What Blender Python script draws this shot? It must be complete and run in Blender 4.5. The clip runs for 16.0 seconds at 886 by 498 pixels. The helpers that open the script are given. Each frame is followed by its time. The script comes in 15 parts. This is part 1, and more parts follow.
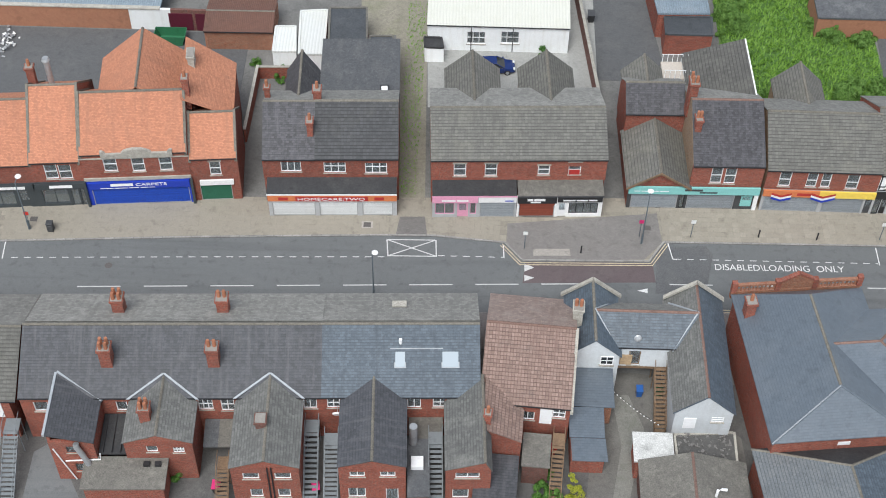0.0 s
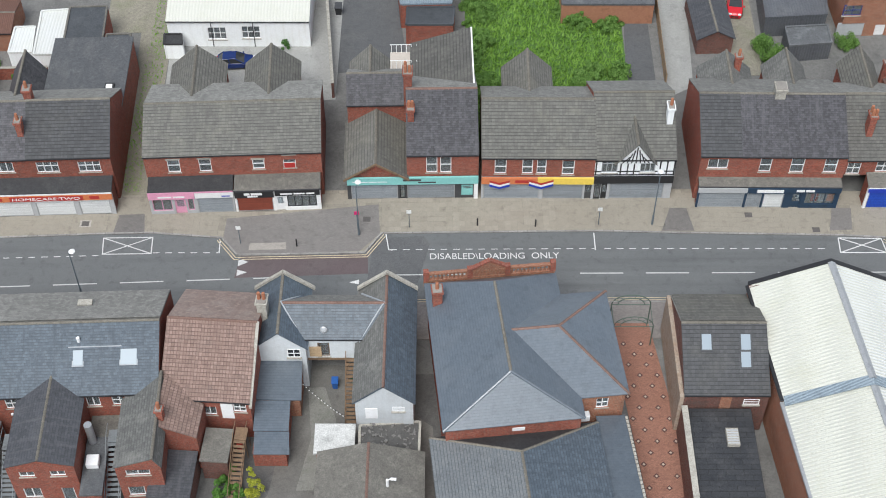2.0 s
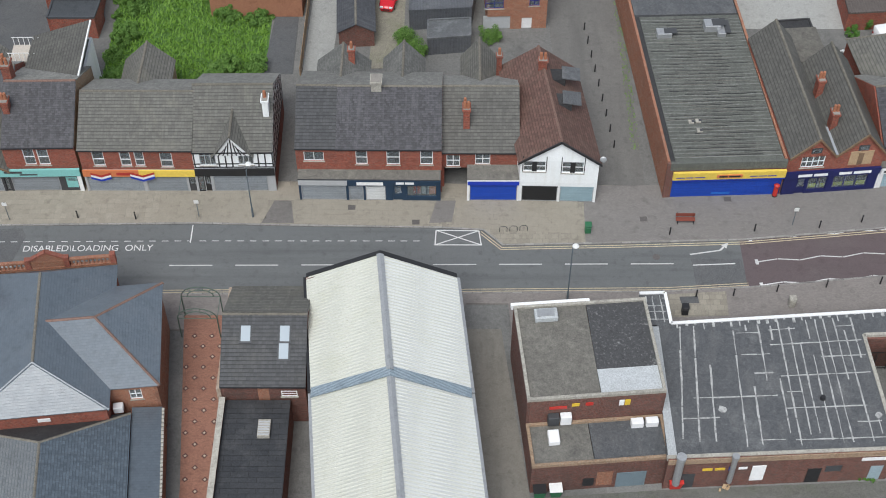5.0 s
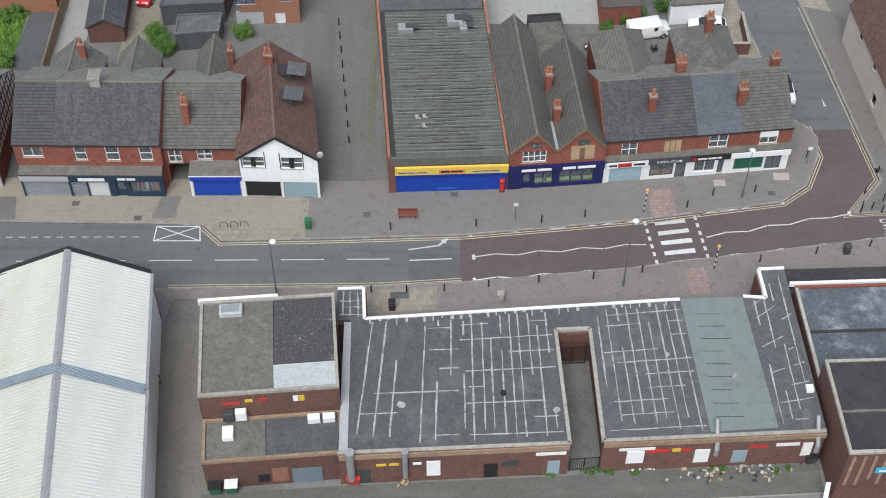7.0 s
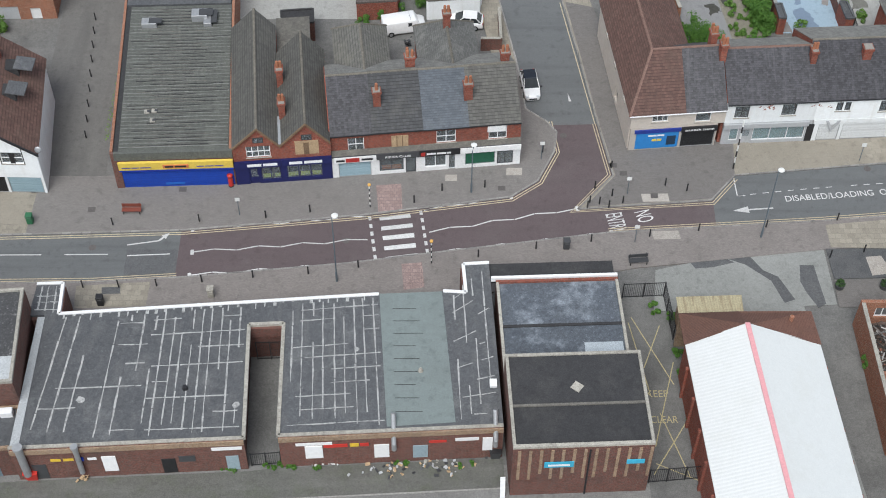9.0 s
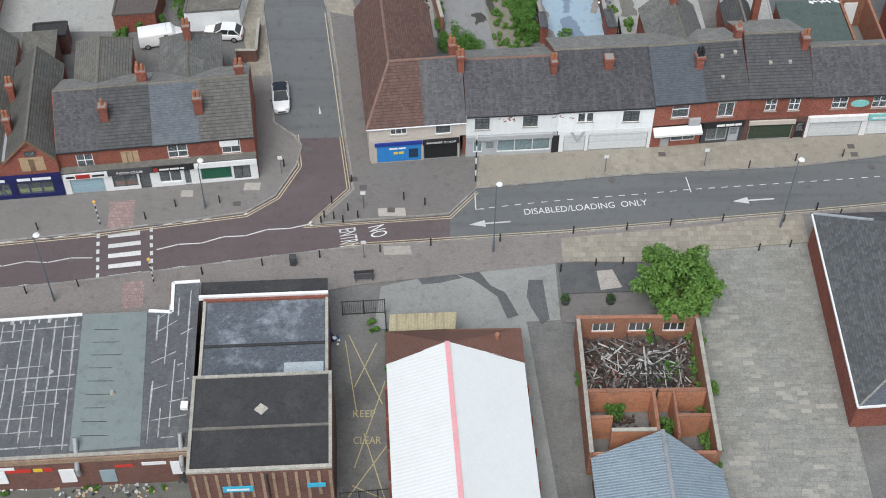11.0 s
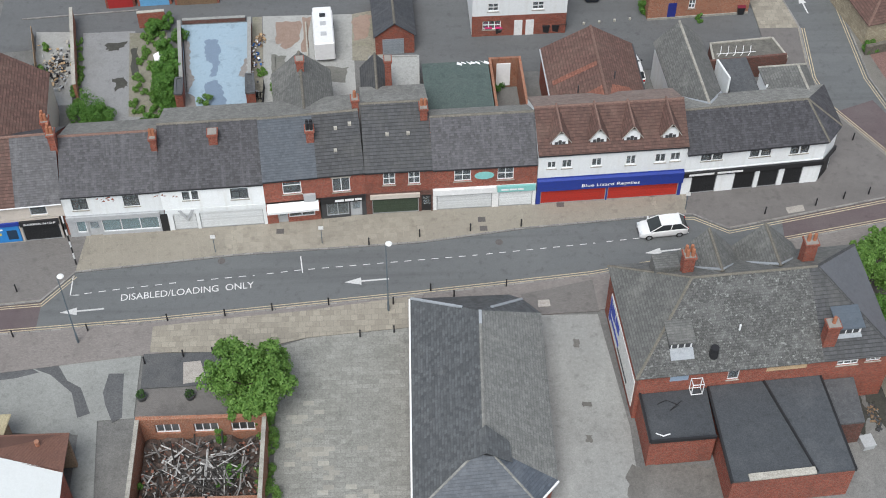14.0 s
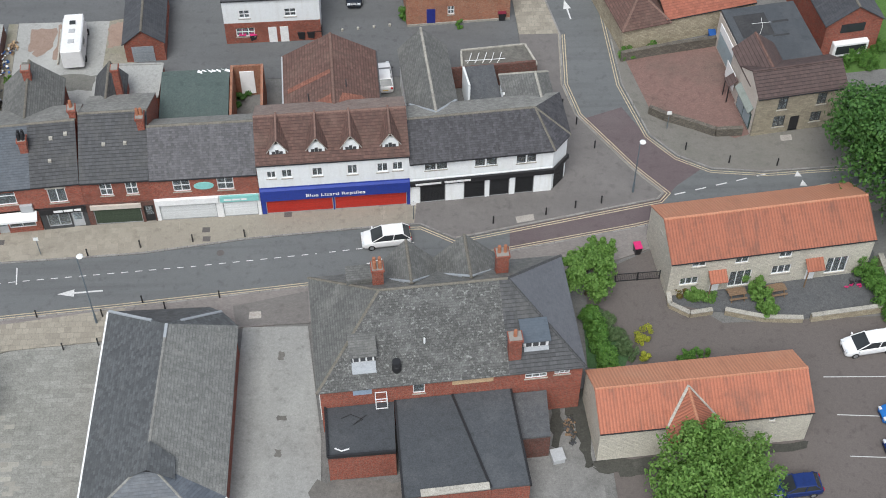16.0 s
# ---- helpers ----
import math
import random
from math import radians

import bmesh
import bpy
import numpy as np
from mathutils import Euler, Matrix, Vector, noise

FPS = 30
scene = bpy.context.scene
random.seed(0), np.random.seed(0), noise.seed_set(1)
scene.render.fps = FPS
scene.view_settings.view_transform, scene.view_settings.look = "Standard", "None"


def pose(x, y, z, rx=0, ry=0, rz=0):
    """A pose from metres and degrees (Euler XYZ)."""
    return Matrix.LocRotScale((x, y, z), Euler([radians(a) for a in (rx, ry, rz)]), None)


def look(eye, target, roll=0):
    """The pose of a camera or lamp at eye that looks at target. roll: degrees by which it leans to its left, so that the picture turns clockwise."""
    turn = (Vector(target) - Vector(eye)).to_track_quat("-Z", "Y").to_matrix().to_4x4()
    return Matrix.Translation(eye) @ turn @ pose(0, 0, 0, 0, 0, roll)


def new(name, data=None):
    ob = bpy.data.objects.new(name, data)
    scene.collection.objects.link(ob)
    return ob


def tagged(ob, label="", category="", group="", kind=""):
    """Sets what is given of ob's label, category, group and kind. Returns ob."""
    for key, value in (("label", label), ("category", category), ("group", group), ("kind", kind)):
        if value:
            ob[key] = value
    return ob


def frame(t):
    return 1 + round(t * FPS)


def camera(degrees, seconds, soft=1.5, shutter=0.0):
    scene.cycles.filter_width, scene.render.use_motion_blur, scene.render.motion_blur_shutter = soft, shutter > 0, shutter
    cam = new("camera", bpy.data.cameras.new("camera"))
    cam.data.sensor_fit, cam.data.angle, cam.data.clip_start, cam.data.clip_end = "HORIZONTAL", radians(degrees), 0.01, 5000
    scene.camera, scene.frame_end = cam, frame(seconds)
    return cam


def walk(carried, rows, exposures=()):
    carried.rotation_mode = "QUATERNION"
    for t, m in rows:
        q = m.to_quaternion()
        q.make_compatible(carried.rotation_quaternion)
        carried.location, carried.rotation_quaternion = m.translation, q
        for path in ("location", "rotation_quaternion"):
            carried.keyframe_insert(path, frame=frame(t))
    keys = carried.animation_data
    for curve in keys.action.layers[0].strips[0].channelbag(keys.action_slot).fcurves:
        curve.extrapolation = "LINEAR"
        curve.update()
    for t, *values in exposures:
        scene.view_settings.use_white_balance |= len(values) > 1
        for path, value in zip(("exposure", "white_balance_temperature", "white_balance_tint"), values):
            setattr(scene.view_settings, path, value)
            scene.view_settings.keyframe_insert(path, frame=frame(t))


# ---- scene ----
cam = camera(35.15, 16.0, soft=1.0)
PATH = [
    (0, (-5.95, -84.38, 98.99), (-7.06, -19.01, 23.32), 0.99),
    (0.5, (0.41, -84.50, 98.96), (-0.54, -19.06, 23.36), 0.50),
    (1, (7.08, -84.52, 98.88), (6.54, -19.07, 23.28), 0.11),
    (1.5, (13.03, -84.37, 98.76), (12.64, -18.97, 23.10), 0.06),
    (2, (19.17, -84.06, 98.60), (19.10, -18.81, 22.82), 0.07),
    (2.5, (24.85, -83.75, 98.47), (24.77, -18.63, 22.59), 0.05),
    (3, (31.22, -83.50, 98.37), (31.23, -18.48, 22.39), 0.13),
    (3.2, (33.87, -83.47, 98.35), (33.92, -18.47, 22.36), 0.16),
    (5.3, (60.71, -84.50, 98.35), (60.65, -19.37, 22.46), 0.08),
    (5.5, (63.35, -84.53, 98.34), (63.34, -19.42, 22.44), 0.06),
    (6, (69.79, -84.43, 98.26), (70.01, -19.37, 22.32), 0.17),
    (6.5, (75.67, -84.33, 98.17), (75.98, -19.35, 22.16), 0.18),
    (7, (82.14, -84.30, 98.07), (82.65, -19.34, 22.04), 0.31),
    (7.5, (88.43, -84.34, 97.98), (88.98, -19.41, 21.94), 0.33),
    (8, (95.02, -84.41, 97.90), (95.69, -19.47, 21.86), 0.37),
    (8.5, (101.02, -84.51, 97.79), (101.66, -19.55, 21.76), 0.33),
    (9, (107.46, -84.53, 97.62), (108.32, -19.58, 21.59), 0.50),
    (9.5, (113.60, -84.46, 97.43), (114.61, -19.52, 21.39), 0.54),
    (10, (120.00, -84.28, 97.28), (121.24, -19.42, 21.17), 0.65),
    (10.2, (122.35, -84.00, 97.26), (123.59, -19.24, 21.06), 0.65),
    (12.3, (145.95, -77.94, 97.14), (148.05, -12.85, 21.25), -0.05),
    (12.5, (148.18, -77.15, 97.12), (150.27, -12.07, 21.23), -0.06),
    (13, (154.25, -75.01, 97.03), (156.51, -10.07, 21.01), 0.03),
    (13.5, (160.24, -73.55, 96.97), (162.57, -8.74, 20.85), 0.11),
    (14, (166.58, -72.73, 96.93), (169.05, -7.94, 20.80), 0.19),
    (14.5, (172.49, -72.44, 96.93), (174.87, -7.60, 20.84), 0.12),
    (15, (178.97, -72.19, 96.89), (181.44, -7.37, 20.79), 0.17),
    (15.5, (185.27, -71.94, 96.83), (187.73, -7.23, 20.63), 0.11),
    (16, (191.84, -71.81, 96.79), (194.36, -7.22, 20.49), 0.07),
]
walk(cam, [(t, look(eye, target, roll)) for t, eye, target, roll in PATH],
     exposures=[(0, 0.93), (1.6, 0.95), (2.2, 0.86), (3.2, 0.70), (5.3, 0.68), (6.6, 0.70), (7.6, 0.78), (8.2, 0.78), (9.2, 0.70), (10.2, 0.70), (12.3, 0.72), (13.2, 0.74), (14.4, 0.80), (15.2, 0.80), (16, 0.82)])

# ---- light ----
SUN_EL, SUN_AZ = radians(58), radians(196)
world = bpy.data.worlds.new("overcast")
scene.world = world
world.use_nodes = True
_nt = world.node_tree
_bg = _nt.nodes["Background"]
_sky = _nt.nodes.new("ShaderNodeTexSky")
_sky.sky_type, _sky.sun_disc = "NISHITA", False
_sky.sun_elevation, _sky.sun_rotation = SUN_EL, SUN_AZ
_hs = _nt.nodes.new("ShaderNodeHueSaturation")
_hs.inputs["Saturation"].default_value = 0.45
_nt.links.new(_sky.outputs[0], _hs.inputs["Color"])
_nt.links.new(_hs.outputs[0], _bg.inputs[0])
_bg.inputs[1].default_value = 0.096
sun = new("sun", bpy.data.lights.new("sun", "SUN"))
sun.data.energy, sun.data.angle, sun.data.color = 1.85, radians(34), (0.972, 0.988, 0.975)
sun.matrix_world = look((0, 0, 50), (-math.sin(SUN_AZ) * math.cos(SUN_EL), -math.cos(SUN_AZ) * math.cos(SUN_EL), 50 - math.sin(SUN_EL)))


# ---- materials ----
MATS = {}


def surface(name, c1, c2=None, rough=0.85, pattern=None, size=(0.3, 0.2), joint=None, jw=0.012, stain=None, amount=0.4,
            sscale=0.35, grain=0.25, bump=0.25, metal=0.0, vary=0.12, cover=0.5, streak=None, offset=0.5, mottle=0.93, flow=(2.2, 0.18), lap=0.5, spec=0.45):
    """A weathered surface: a pattern in metres on the UV map, shade painted at its laps, broad stains, fine grain and
    relief.
    """
    if name in MATS:
        return MATS[name]
    m = bpy.data.materials.new(name)
    m.use_nodes = True
    nt = m.node_tree
    bs = nt.nodes["Principled BSDF"]
    N = lambda kind: nt.nodes.new("ShaderNode" + kind)
    link = nt.links.new
    c2 = c2 or tuple(c * 0.8 for c in c1)
    geo, uv, info = N("NewGeometry"), N("UVMap"), N("ObjectInfo")

    def noise(scale, detail=3, vec=geo.outputs["Position"], rgh=0.6):
        n = N("TexNoise")
        n.inputs["Scale"].default_value, n.inputs["Detail"].default_value, n.inputs["Roughness"].default_value = scale, detail, rgh
        link(vec, n.inputs["Vector"])
        return n.outputs["Fac"]

    def ramp(fac, lo, hi):
        r = N("MapRange")
        r.inputs["From Min"].default_value, r.inputs["From Max"].default_value = lo, hi
        link(fac, r.inputs["Value"])
        return r.outputs["Result"]

    def mix(fac, a, b, kind="MIX"):
        x = N("Mix")
        x.data_type, x.blend_type = "RGBA", kind
        for v, s in ((fac, x.inputs[0]), (a, x.inputs[6]), (b, x.inputs[7])):
            if isinstance(v, tuple):
                s.default_value = (*v, 1)
            elif isinstance(v, (int, float)):
                s.default_value = v
            else:
                link(v, s)
        return x.outputs[2]

    def mul(a, b):
        x = N("Math")
        x.operation = "MULTIPLY"
        for v, s in ((a, x.inputs[0]), (b, x.inputs[1])):
            if isinstance(v, (int, float)):
                s.default_value = v
            else:
                link(v, s)
        return x.outputs[0]

    height = None
    if pattern in ("brick", "tile"):
        b = N("TexBrick")
        b.offset = offset
        b.inputs["Scale"].default_value = 1.0
        b.inputs["Brick Width"].default_value, b.inputs["Row Height"].default_value = size
        b.inputs["Mortar Size"].default_value, b.inputs["Mortar Smooth"].default_value, b.inputs["Bias"].default_value = jw, 0.2, 0.0
        b.inputs["Color1"].default_value, b.inputs["Color2"].default_value = (*(min(c * 1.08, 1) for c in c1), 1), (*(c * mottle for c in c2), 1)
        b.inputs["Mortar"].default_value = (*(joint or tuple(c * 0.5 for c in c1)), 1)
        link(uv.outputs[0], b.inputs["Vector"])
        col = b.outputs["Color"]
        height = b.outputs["Fac"]
        if pattern == "tile":
            b.inputs["Mortar"].default_value = (*(joint or tuple(c * 0.7 for c in c1)), 1)
            b.inputs["Mortar Size"].default_value = jw
            sp, dv, fr = N("SeparateXYZ"), N("Math"), N("Math")
            dv.operation, fr.operation = "DIVIDE", "FRACT"
            link(uv.outputs[0], sp.inputs[0])
            link(sp.outputs["Y"], dv.inputs[0])
            dv.inputs[1].default_value = size[1]
            link(dv.outputs[0], fr.inputs[0])
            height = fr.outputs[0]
            # shadow under each tile lap, painted as a dark band; lap sets its strength
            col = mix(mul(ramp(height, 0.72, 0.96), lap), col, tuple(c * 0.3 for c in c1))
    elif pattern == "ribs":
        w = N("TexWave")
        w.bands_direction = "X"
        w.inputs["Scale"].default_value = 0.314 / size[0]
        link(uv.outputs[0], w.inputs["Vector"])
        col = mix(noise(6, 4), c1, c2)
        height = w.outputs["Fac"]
        # rib troughs darkened in the colour, like shade between ribs
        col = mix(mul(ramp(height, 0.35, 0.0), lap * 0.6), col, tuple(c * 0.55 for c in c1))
    else:
        col = mix(ramp(noise(3.0, 5), 0.3, 0.7), c1, c2)
    if stain:
        s1 = ramp(noise(sscale, 6, rgh=0.68), 1 - cover, 1 - cover + 0.22)
        col = mix(mul(s1, amount), col, stain)
    if stain:
        col = mix(mul(ramp(noise(3.6, 5, rgh=0.75), 0.55, 0.7), min(1.0, amount * (0.5 if max(c1) < 0.45 else 0.2))), col, stain)
        col = mix(mul(ramp(noise(1.1, 6, rgh=0.7), 0.46, 0.34), 0.42 if max(c1) < 0.45 else 0.05), col, tuple(c * 0.5 for c in c1))
    if streak:
        mp = N("Mapping")
        mp.inputs["Scale"].default_value = (*flow, 1)
        link(uv.outputs[0], mp.inputs["Vector"])
        s2 = ramp(noise(1.0, 5, mp.outputs[0]), 0.5, 0.72)
        col = mix(mul(s2, 0.6), col, streak)
    g = ramp(noise(9.0, 5, rgh=0.75), 0.25, 0.75)
    gg = N("MapRange")
    gg.inputs["To Min"].default_value, gg.inputs["To Max"].default_value = 1 - min(grain * 1.7, 0.7), 1 + min(grain * 1.7, 0.7)
    link(g, gg.inputs["Value"])
    ob = N("MapRange")
    ob.inputs["To Min"].default_value, ob.inputs["To Max"].default_value = 1 - vary, 1 + vary
    link(info.outputs["Random"], ob.inputs["Value"])
    f = mul(gg.outputs["Result"], ob.outputs["Result"])
    comb = N("CombineColor")
    for i in range(3):
        link(f, comb.inputs[i])
    col = mix(1.0, col, comb.outputs[0], "MULTIPLY")
    link(col, bs.inputs["Base Color"])
    bs.inputs["Metallic"].default_value = metal
    rr = N("MapRange")
    rr.inputs["To Min"].default_value, rr.inputs["To Max"].default_value = max(rough - 0.12, 0.02), min(rough + 0.1, 1)
    link(noise(1.3, 3), rr.inputs["Value"])
    link(rr.outputs["Result"], bs.inputs["Roughness"])
    bs.inputs["Specular IOR Level"].default_value = spec
    bp = N("Bump")
    bp.inputs["Strength"].default_value, bp.inputs["Distance"].default_value = bump, 0.02
    link(noise(14.0, 4), bp.inputs["Height"])
    last = bp
    if height is not None:
        b2 = N("Bump")
        b2.invert = pattern in ("brick", "tile")
        b2.inputs["Strength"].default_value, b2.inputs["Distance"].default_value = min(1, bump * 2.5), 0.03
        link(height, b2.inputs["Height"])
        link(bp.outputs[0], b2.inputs["Normal"])
        last = b2
    link(last.outputs[0], bs.inputs["Normal"])
    MATS[name] = m
    return m


def glassy(name, tint=(0.75, 0.82, 0.85)):
    if name in MATS:
        return MATS[name]
    m = bpy.data.materials.new(name)
    m.use_nodes = True
    b = m.node_tree.nodes["Principled BSDF"]
    b.inputs["Base Color"].default_value = (*tint, 1)
    b.inputs["Transmission Weight"].default_value, b.inputs["Roughness"].default_value, b.inputs["IOR"].default_value = 0.9, 0.03, 1.45
    MATS[name] = m
    return m


def paint(name, c, rough=0.5, metal=0.0, grain=0.1, stain=None, amount=0.3):
    """Painted or coated things."""
    return surface(name, c, tuple(v * 0.9 for v in c), rough, grain=grain, bump=0.05, metal=metal, vary=0.05,
                   stain=stain or tuple(v * 0.55 + 0.02 for v in c), amount=amount, sscale=0.9, cover=0.45)


BRICK = surface("brick red", (0.315, 0.075, 0.045), (0.235, 0.056, 0.036), pattern="brick", size=(0.225, 0.075), joint=(0.25, 0.15, 0.115),
                jw=0.01, stain=(0.10, 0.05, 0.04), amount=0.45, bump=0.2, mottle=0.8)
BRICK_OR = surface("brick orange", (0.33, 0.12, 0.065), (0.26, 0.092, 0.053), pattern="brick", size=(0.225, 0.075), joint=(0.35, 0.25, 0.18),
                   jw=0.01, stain=(0.16, 0.09, 0.06), amount=0.5, bump=0.2)
BRICK_DK = surface("brick dark", (0.17, 0.06, 0.045), (0.11, 0.045, 0.035), pattern="brick", size=(0.225, 0.075), joint=(0.16, 0.12, 0.10),
                   jw=0.01, stain=(0.06, 0.05, 0.045), amount=0.5, bump=0.2)
BRICK_BUFF = surface("brick buff", (0.36, 0.24, 0.15), (0.29, 0.18, 0.11), pattern="brick", size=(0.225, 0.075), joint=(0.33, 0.28, 0.22),
                     jw=0.01, stain=(0.14, 0.10, 0.07), amount=0.5, bump=0.2)
STONE_PALE = surface("pale limewashed stone", (0.53, 0.495, 0.42), (0.49, 0.457, 0.388), pattern="brick", size=(0.42, 0.2), joint=(0.45, 0.42, 0.35), jw=0.02, mottle=0.97,
                     stain=(0.30, 0.28, 0.23), amount=0.4, bump=0.4)
STONE = surface("limestone rubble", (0.44, 0.385, 0.28), (0.36, 0.31, 0.225), pattern="brick", size=(0.42, 0.2), joint=(0.33, 0.27, 0.19), jw=0.02,
                stain=(0.2, 0.16, 0.11), amount=0.5, bump=0.4)
WHITE = surface("white render", (0.82, 0.84, 0.84), (0.78, 0.80, 0.80), stain=(0.55, 0.54, 0.50), amount=0.25, grain=0.05, bump=0.1, streak=(0.68, 0.68, 0.65))
CREAM = surface("cream render", (0.55, 0.49, 0.43), (0.49, 0.44, 0.385), stain=(0.36, 0.30, 0.25), amount=0.35, grain=0.08, bump=0.15)
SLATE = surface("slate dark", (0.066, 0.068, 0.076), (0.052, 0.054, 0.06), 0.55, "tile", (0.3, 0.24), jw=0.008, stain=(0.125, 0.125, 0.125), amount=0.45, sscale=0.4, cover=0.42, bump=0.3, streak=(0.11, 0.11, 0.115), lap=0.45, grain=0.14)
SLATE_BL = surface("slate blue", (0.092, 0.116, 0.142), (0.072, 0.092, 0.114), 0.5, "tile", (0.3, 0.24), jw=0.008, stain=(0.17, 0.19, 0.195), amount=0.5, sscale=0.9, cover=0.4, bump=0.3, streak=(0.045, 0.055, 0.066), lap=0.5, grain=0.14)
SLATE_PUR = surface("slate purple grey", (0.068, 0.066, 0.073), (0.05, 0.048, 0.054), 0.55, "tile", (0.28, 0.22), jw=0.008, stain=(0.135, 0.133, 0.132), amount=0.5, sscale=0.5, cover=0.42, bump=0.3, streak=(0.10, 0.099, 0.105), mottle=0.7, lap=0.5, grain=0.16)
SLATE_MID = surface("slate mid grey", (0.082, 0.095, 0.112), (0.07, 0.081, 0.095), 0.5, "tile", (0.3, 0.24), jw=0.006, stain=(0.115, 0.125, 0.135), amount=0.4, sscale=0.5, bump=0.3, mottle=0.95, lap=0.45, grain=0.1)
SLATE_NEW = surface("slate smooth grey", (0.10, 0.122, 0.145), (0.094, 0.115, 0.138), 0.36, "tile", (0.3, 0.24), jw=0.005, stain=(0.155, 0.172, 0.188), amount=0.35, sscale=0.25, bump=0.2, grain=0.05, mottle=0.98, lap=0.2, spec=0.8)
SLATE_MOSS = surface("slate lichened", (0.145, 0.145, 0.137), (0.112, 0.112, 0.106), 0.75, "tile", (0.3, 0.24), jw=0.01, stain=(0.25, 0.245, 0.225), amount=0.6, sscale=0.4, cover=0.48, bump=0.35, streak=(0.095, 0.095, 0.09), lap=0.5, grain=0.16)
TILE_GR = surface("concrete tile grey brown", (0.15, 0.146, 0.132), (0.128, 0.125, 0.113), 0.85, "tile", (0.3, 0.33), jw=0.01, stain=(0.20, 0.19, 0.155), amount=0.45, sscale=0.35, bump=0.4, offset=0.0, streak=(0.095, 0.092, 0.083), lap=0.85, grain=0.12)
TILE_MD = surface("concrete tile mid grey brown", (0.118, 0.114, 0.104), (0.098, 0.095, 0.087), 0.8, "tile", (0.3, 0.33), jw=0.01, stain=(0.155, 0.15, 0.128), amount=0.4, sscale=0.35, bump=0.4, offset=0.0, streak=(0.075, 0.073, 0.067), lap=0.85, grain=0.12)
# Lichen colours made paler to hold the sheen of back slopes.
LICHEN_SHEEN = surface("grey lichen slate with back-slope sheen", (0.235, 0.232, 0.215), (0.19, 0.187, 0.175), 0.9, "tile", (0.3, 0.28), jw=0.01, stain=(0.32, 0.315, 0.29), amount=0.5, sscale=0.5, streak=(0.15, 0.148, 0.138), lap=0.3, grain=0.14)
LICHEN_BR_SHEEN = surface("brown lichen tile with back-slope sheen", (0.27, 0.205, 0.178), (0.225, 0.172, 0.15), 0.9, "tile", (0.3, 0.28), jw=0.01, stain=(0.31, 0.27, 0.24), amount=0.5, sscale=0.5, streak=(0.2, 0.14, 0.12), lap=0.3, grain=0.14)
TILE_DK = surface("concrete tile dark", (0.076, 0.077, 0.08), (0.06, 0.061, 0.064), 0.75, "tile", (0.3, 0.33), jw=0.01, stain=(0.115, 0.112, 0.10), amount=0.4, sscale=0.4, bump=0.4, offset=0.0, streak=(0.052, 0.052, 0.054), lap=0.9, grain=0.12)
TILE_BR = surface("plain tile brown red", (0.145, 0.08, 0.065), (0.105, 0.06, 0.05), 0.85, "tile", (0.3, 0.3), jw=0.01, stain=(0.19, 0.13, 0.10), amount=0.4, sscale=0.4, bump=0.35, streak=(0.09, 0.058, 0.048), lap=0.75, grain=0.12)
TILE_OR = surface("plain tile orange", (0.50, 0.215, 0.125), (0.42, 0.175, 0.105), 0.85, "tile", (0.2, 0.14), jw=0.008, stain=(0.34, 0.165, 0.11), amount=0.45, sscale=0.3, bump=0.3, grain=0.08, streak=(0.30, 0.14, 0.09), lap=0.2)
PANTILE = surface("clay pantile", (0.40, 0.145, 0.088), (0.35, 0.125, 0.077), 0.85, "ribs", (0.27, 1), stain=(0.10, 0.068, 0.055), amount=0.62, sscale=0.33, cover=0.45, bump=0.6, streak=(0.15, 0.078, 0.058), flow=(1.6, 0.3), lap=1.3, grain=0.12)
# Paler copy of PANTILE: back-slope sheen in the colour, also on ridges.
PANTILE_N = surface("clay pantile with back-slope sheen", (0.50, 0.225, 0.135), (0.46, 0.205, 0.123), 0.85, "ribs", (0.27, 1), stain=(0.42, 0.25, 0.17), amount=0.45, sscale=0.3, bump=0.4, streak=(0.36, 0.16, 0.1), flow=(1.6, 0.3), lap=0.55, grain=0.08)
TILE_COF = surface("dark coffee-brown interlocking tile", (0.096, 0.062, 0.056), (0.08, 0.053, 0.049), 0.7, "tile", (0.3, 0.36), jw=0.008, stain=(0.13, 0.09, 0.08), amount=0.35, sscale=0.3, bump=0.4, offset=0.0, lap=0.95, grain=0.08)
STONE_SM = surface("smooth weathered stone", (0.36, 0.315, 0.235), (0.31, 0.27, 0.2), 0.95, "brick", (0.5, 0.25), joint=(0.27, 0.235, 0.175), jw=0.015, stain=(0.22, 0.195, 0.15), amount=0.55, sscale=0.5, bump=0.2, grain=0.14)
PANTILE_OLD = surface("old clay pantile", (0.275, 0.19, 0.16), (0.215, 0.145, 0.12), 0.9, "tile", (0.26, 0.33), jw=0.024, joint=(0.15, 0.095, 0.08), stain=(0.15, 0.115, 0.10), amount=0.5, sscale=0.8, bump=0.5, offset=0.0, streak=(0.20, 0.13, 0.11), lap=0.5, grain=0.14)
FELT = surface("flat felt dark", (0.10, 0.104, 0.11), (0.07, 0.073, 0.078), 0.7, stain=(0.25, 0.252, 0.25), amount=0.6, sscale=0.3, cover=0.43, bump=0.2, streak=(0.14, 0.14, 0.14), flow=(0.9, 0.35))
FELT_BK = surface("flat felt black", (0.042, 0.042, 0.044), (0.033, 0.033, 0.035), 0.85, stain=(0.075, 0.073, 0.07), amount=0.5, sscale=0.4, bump=0.2)
FELT_GR = surface("flat felt mossy grey", (0.15, 0.14, 0.125), (0.11, 0.105, 0.092), 0.95, stain=(0.23, 0.22, 0.19), amount=0.6, sscale=0.8, bump=0.3)
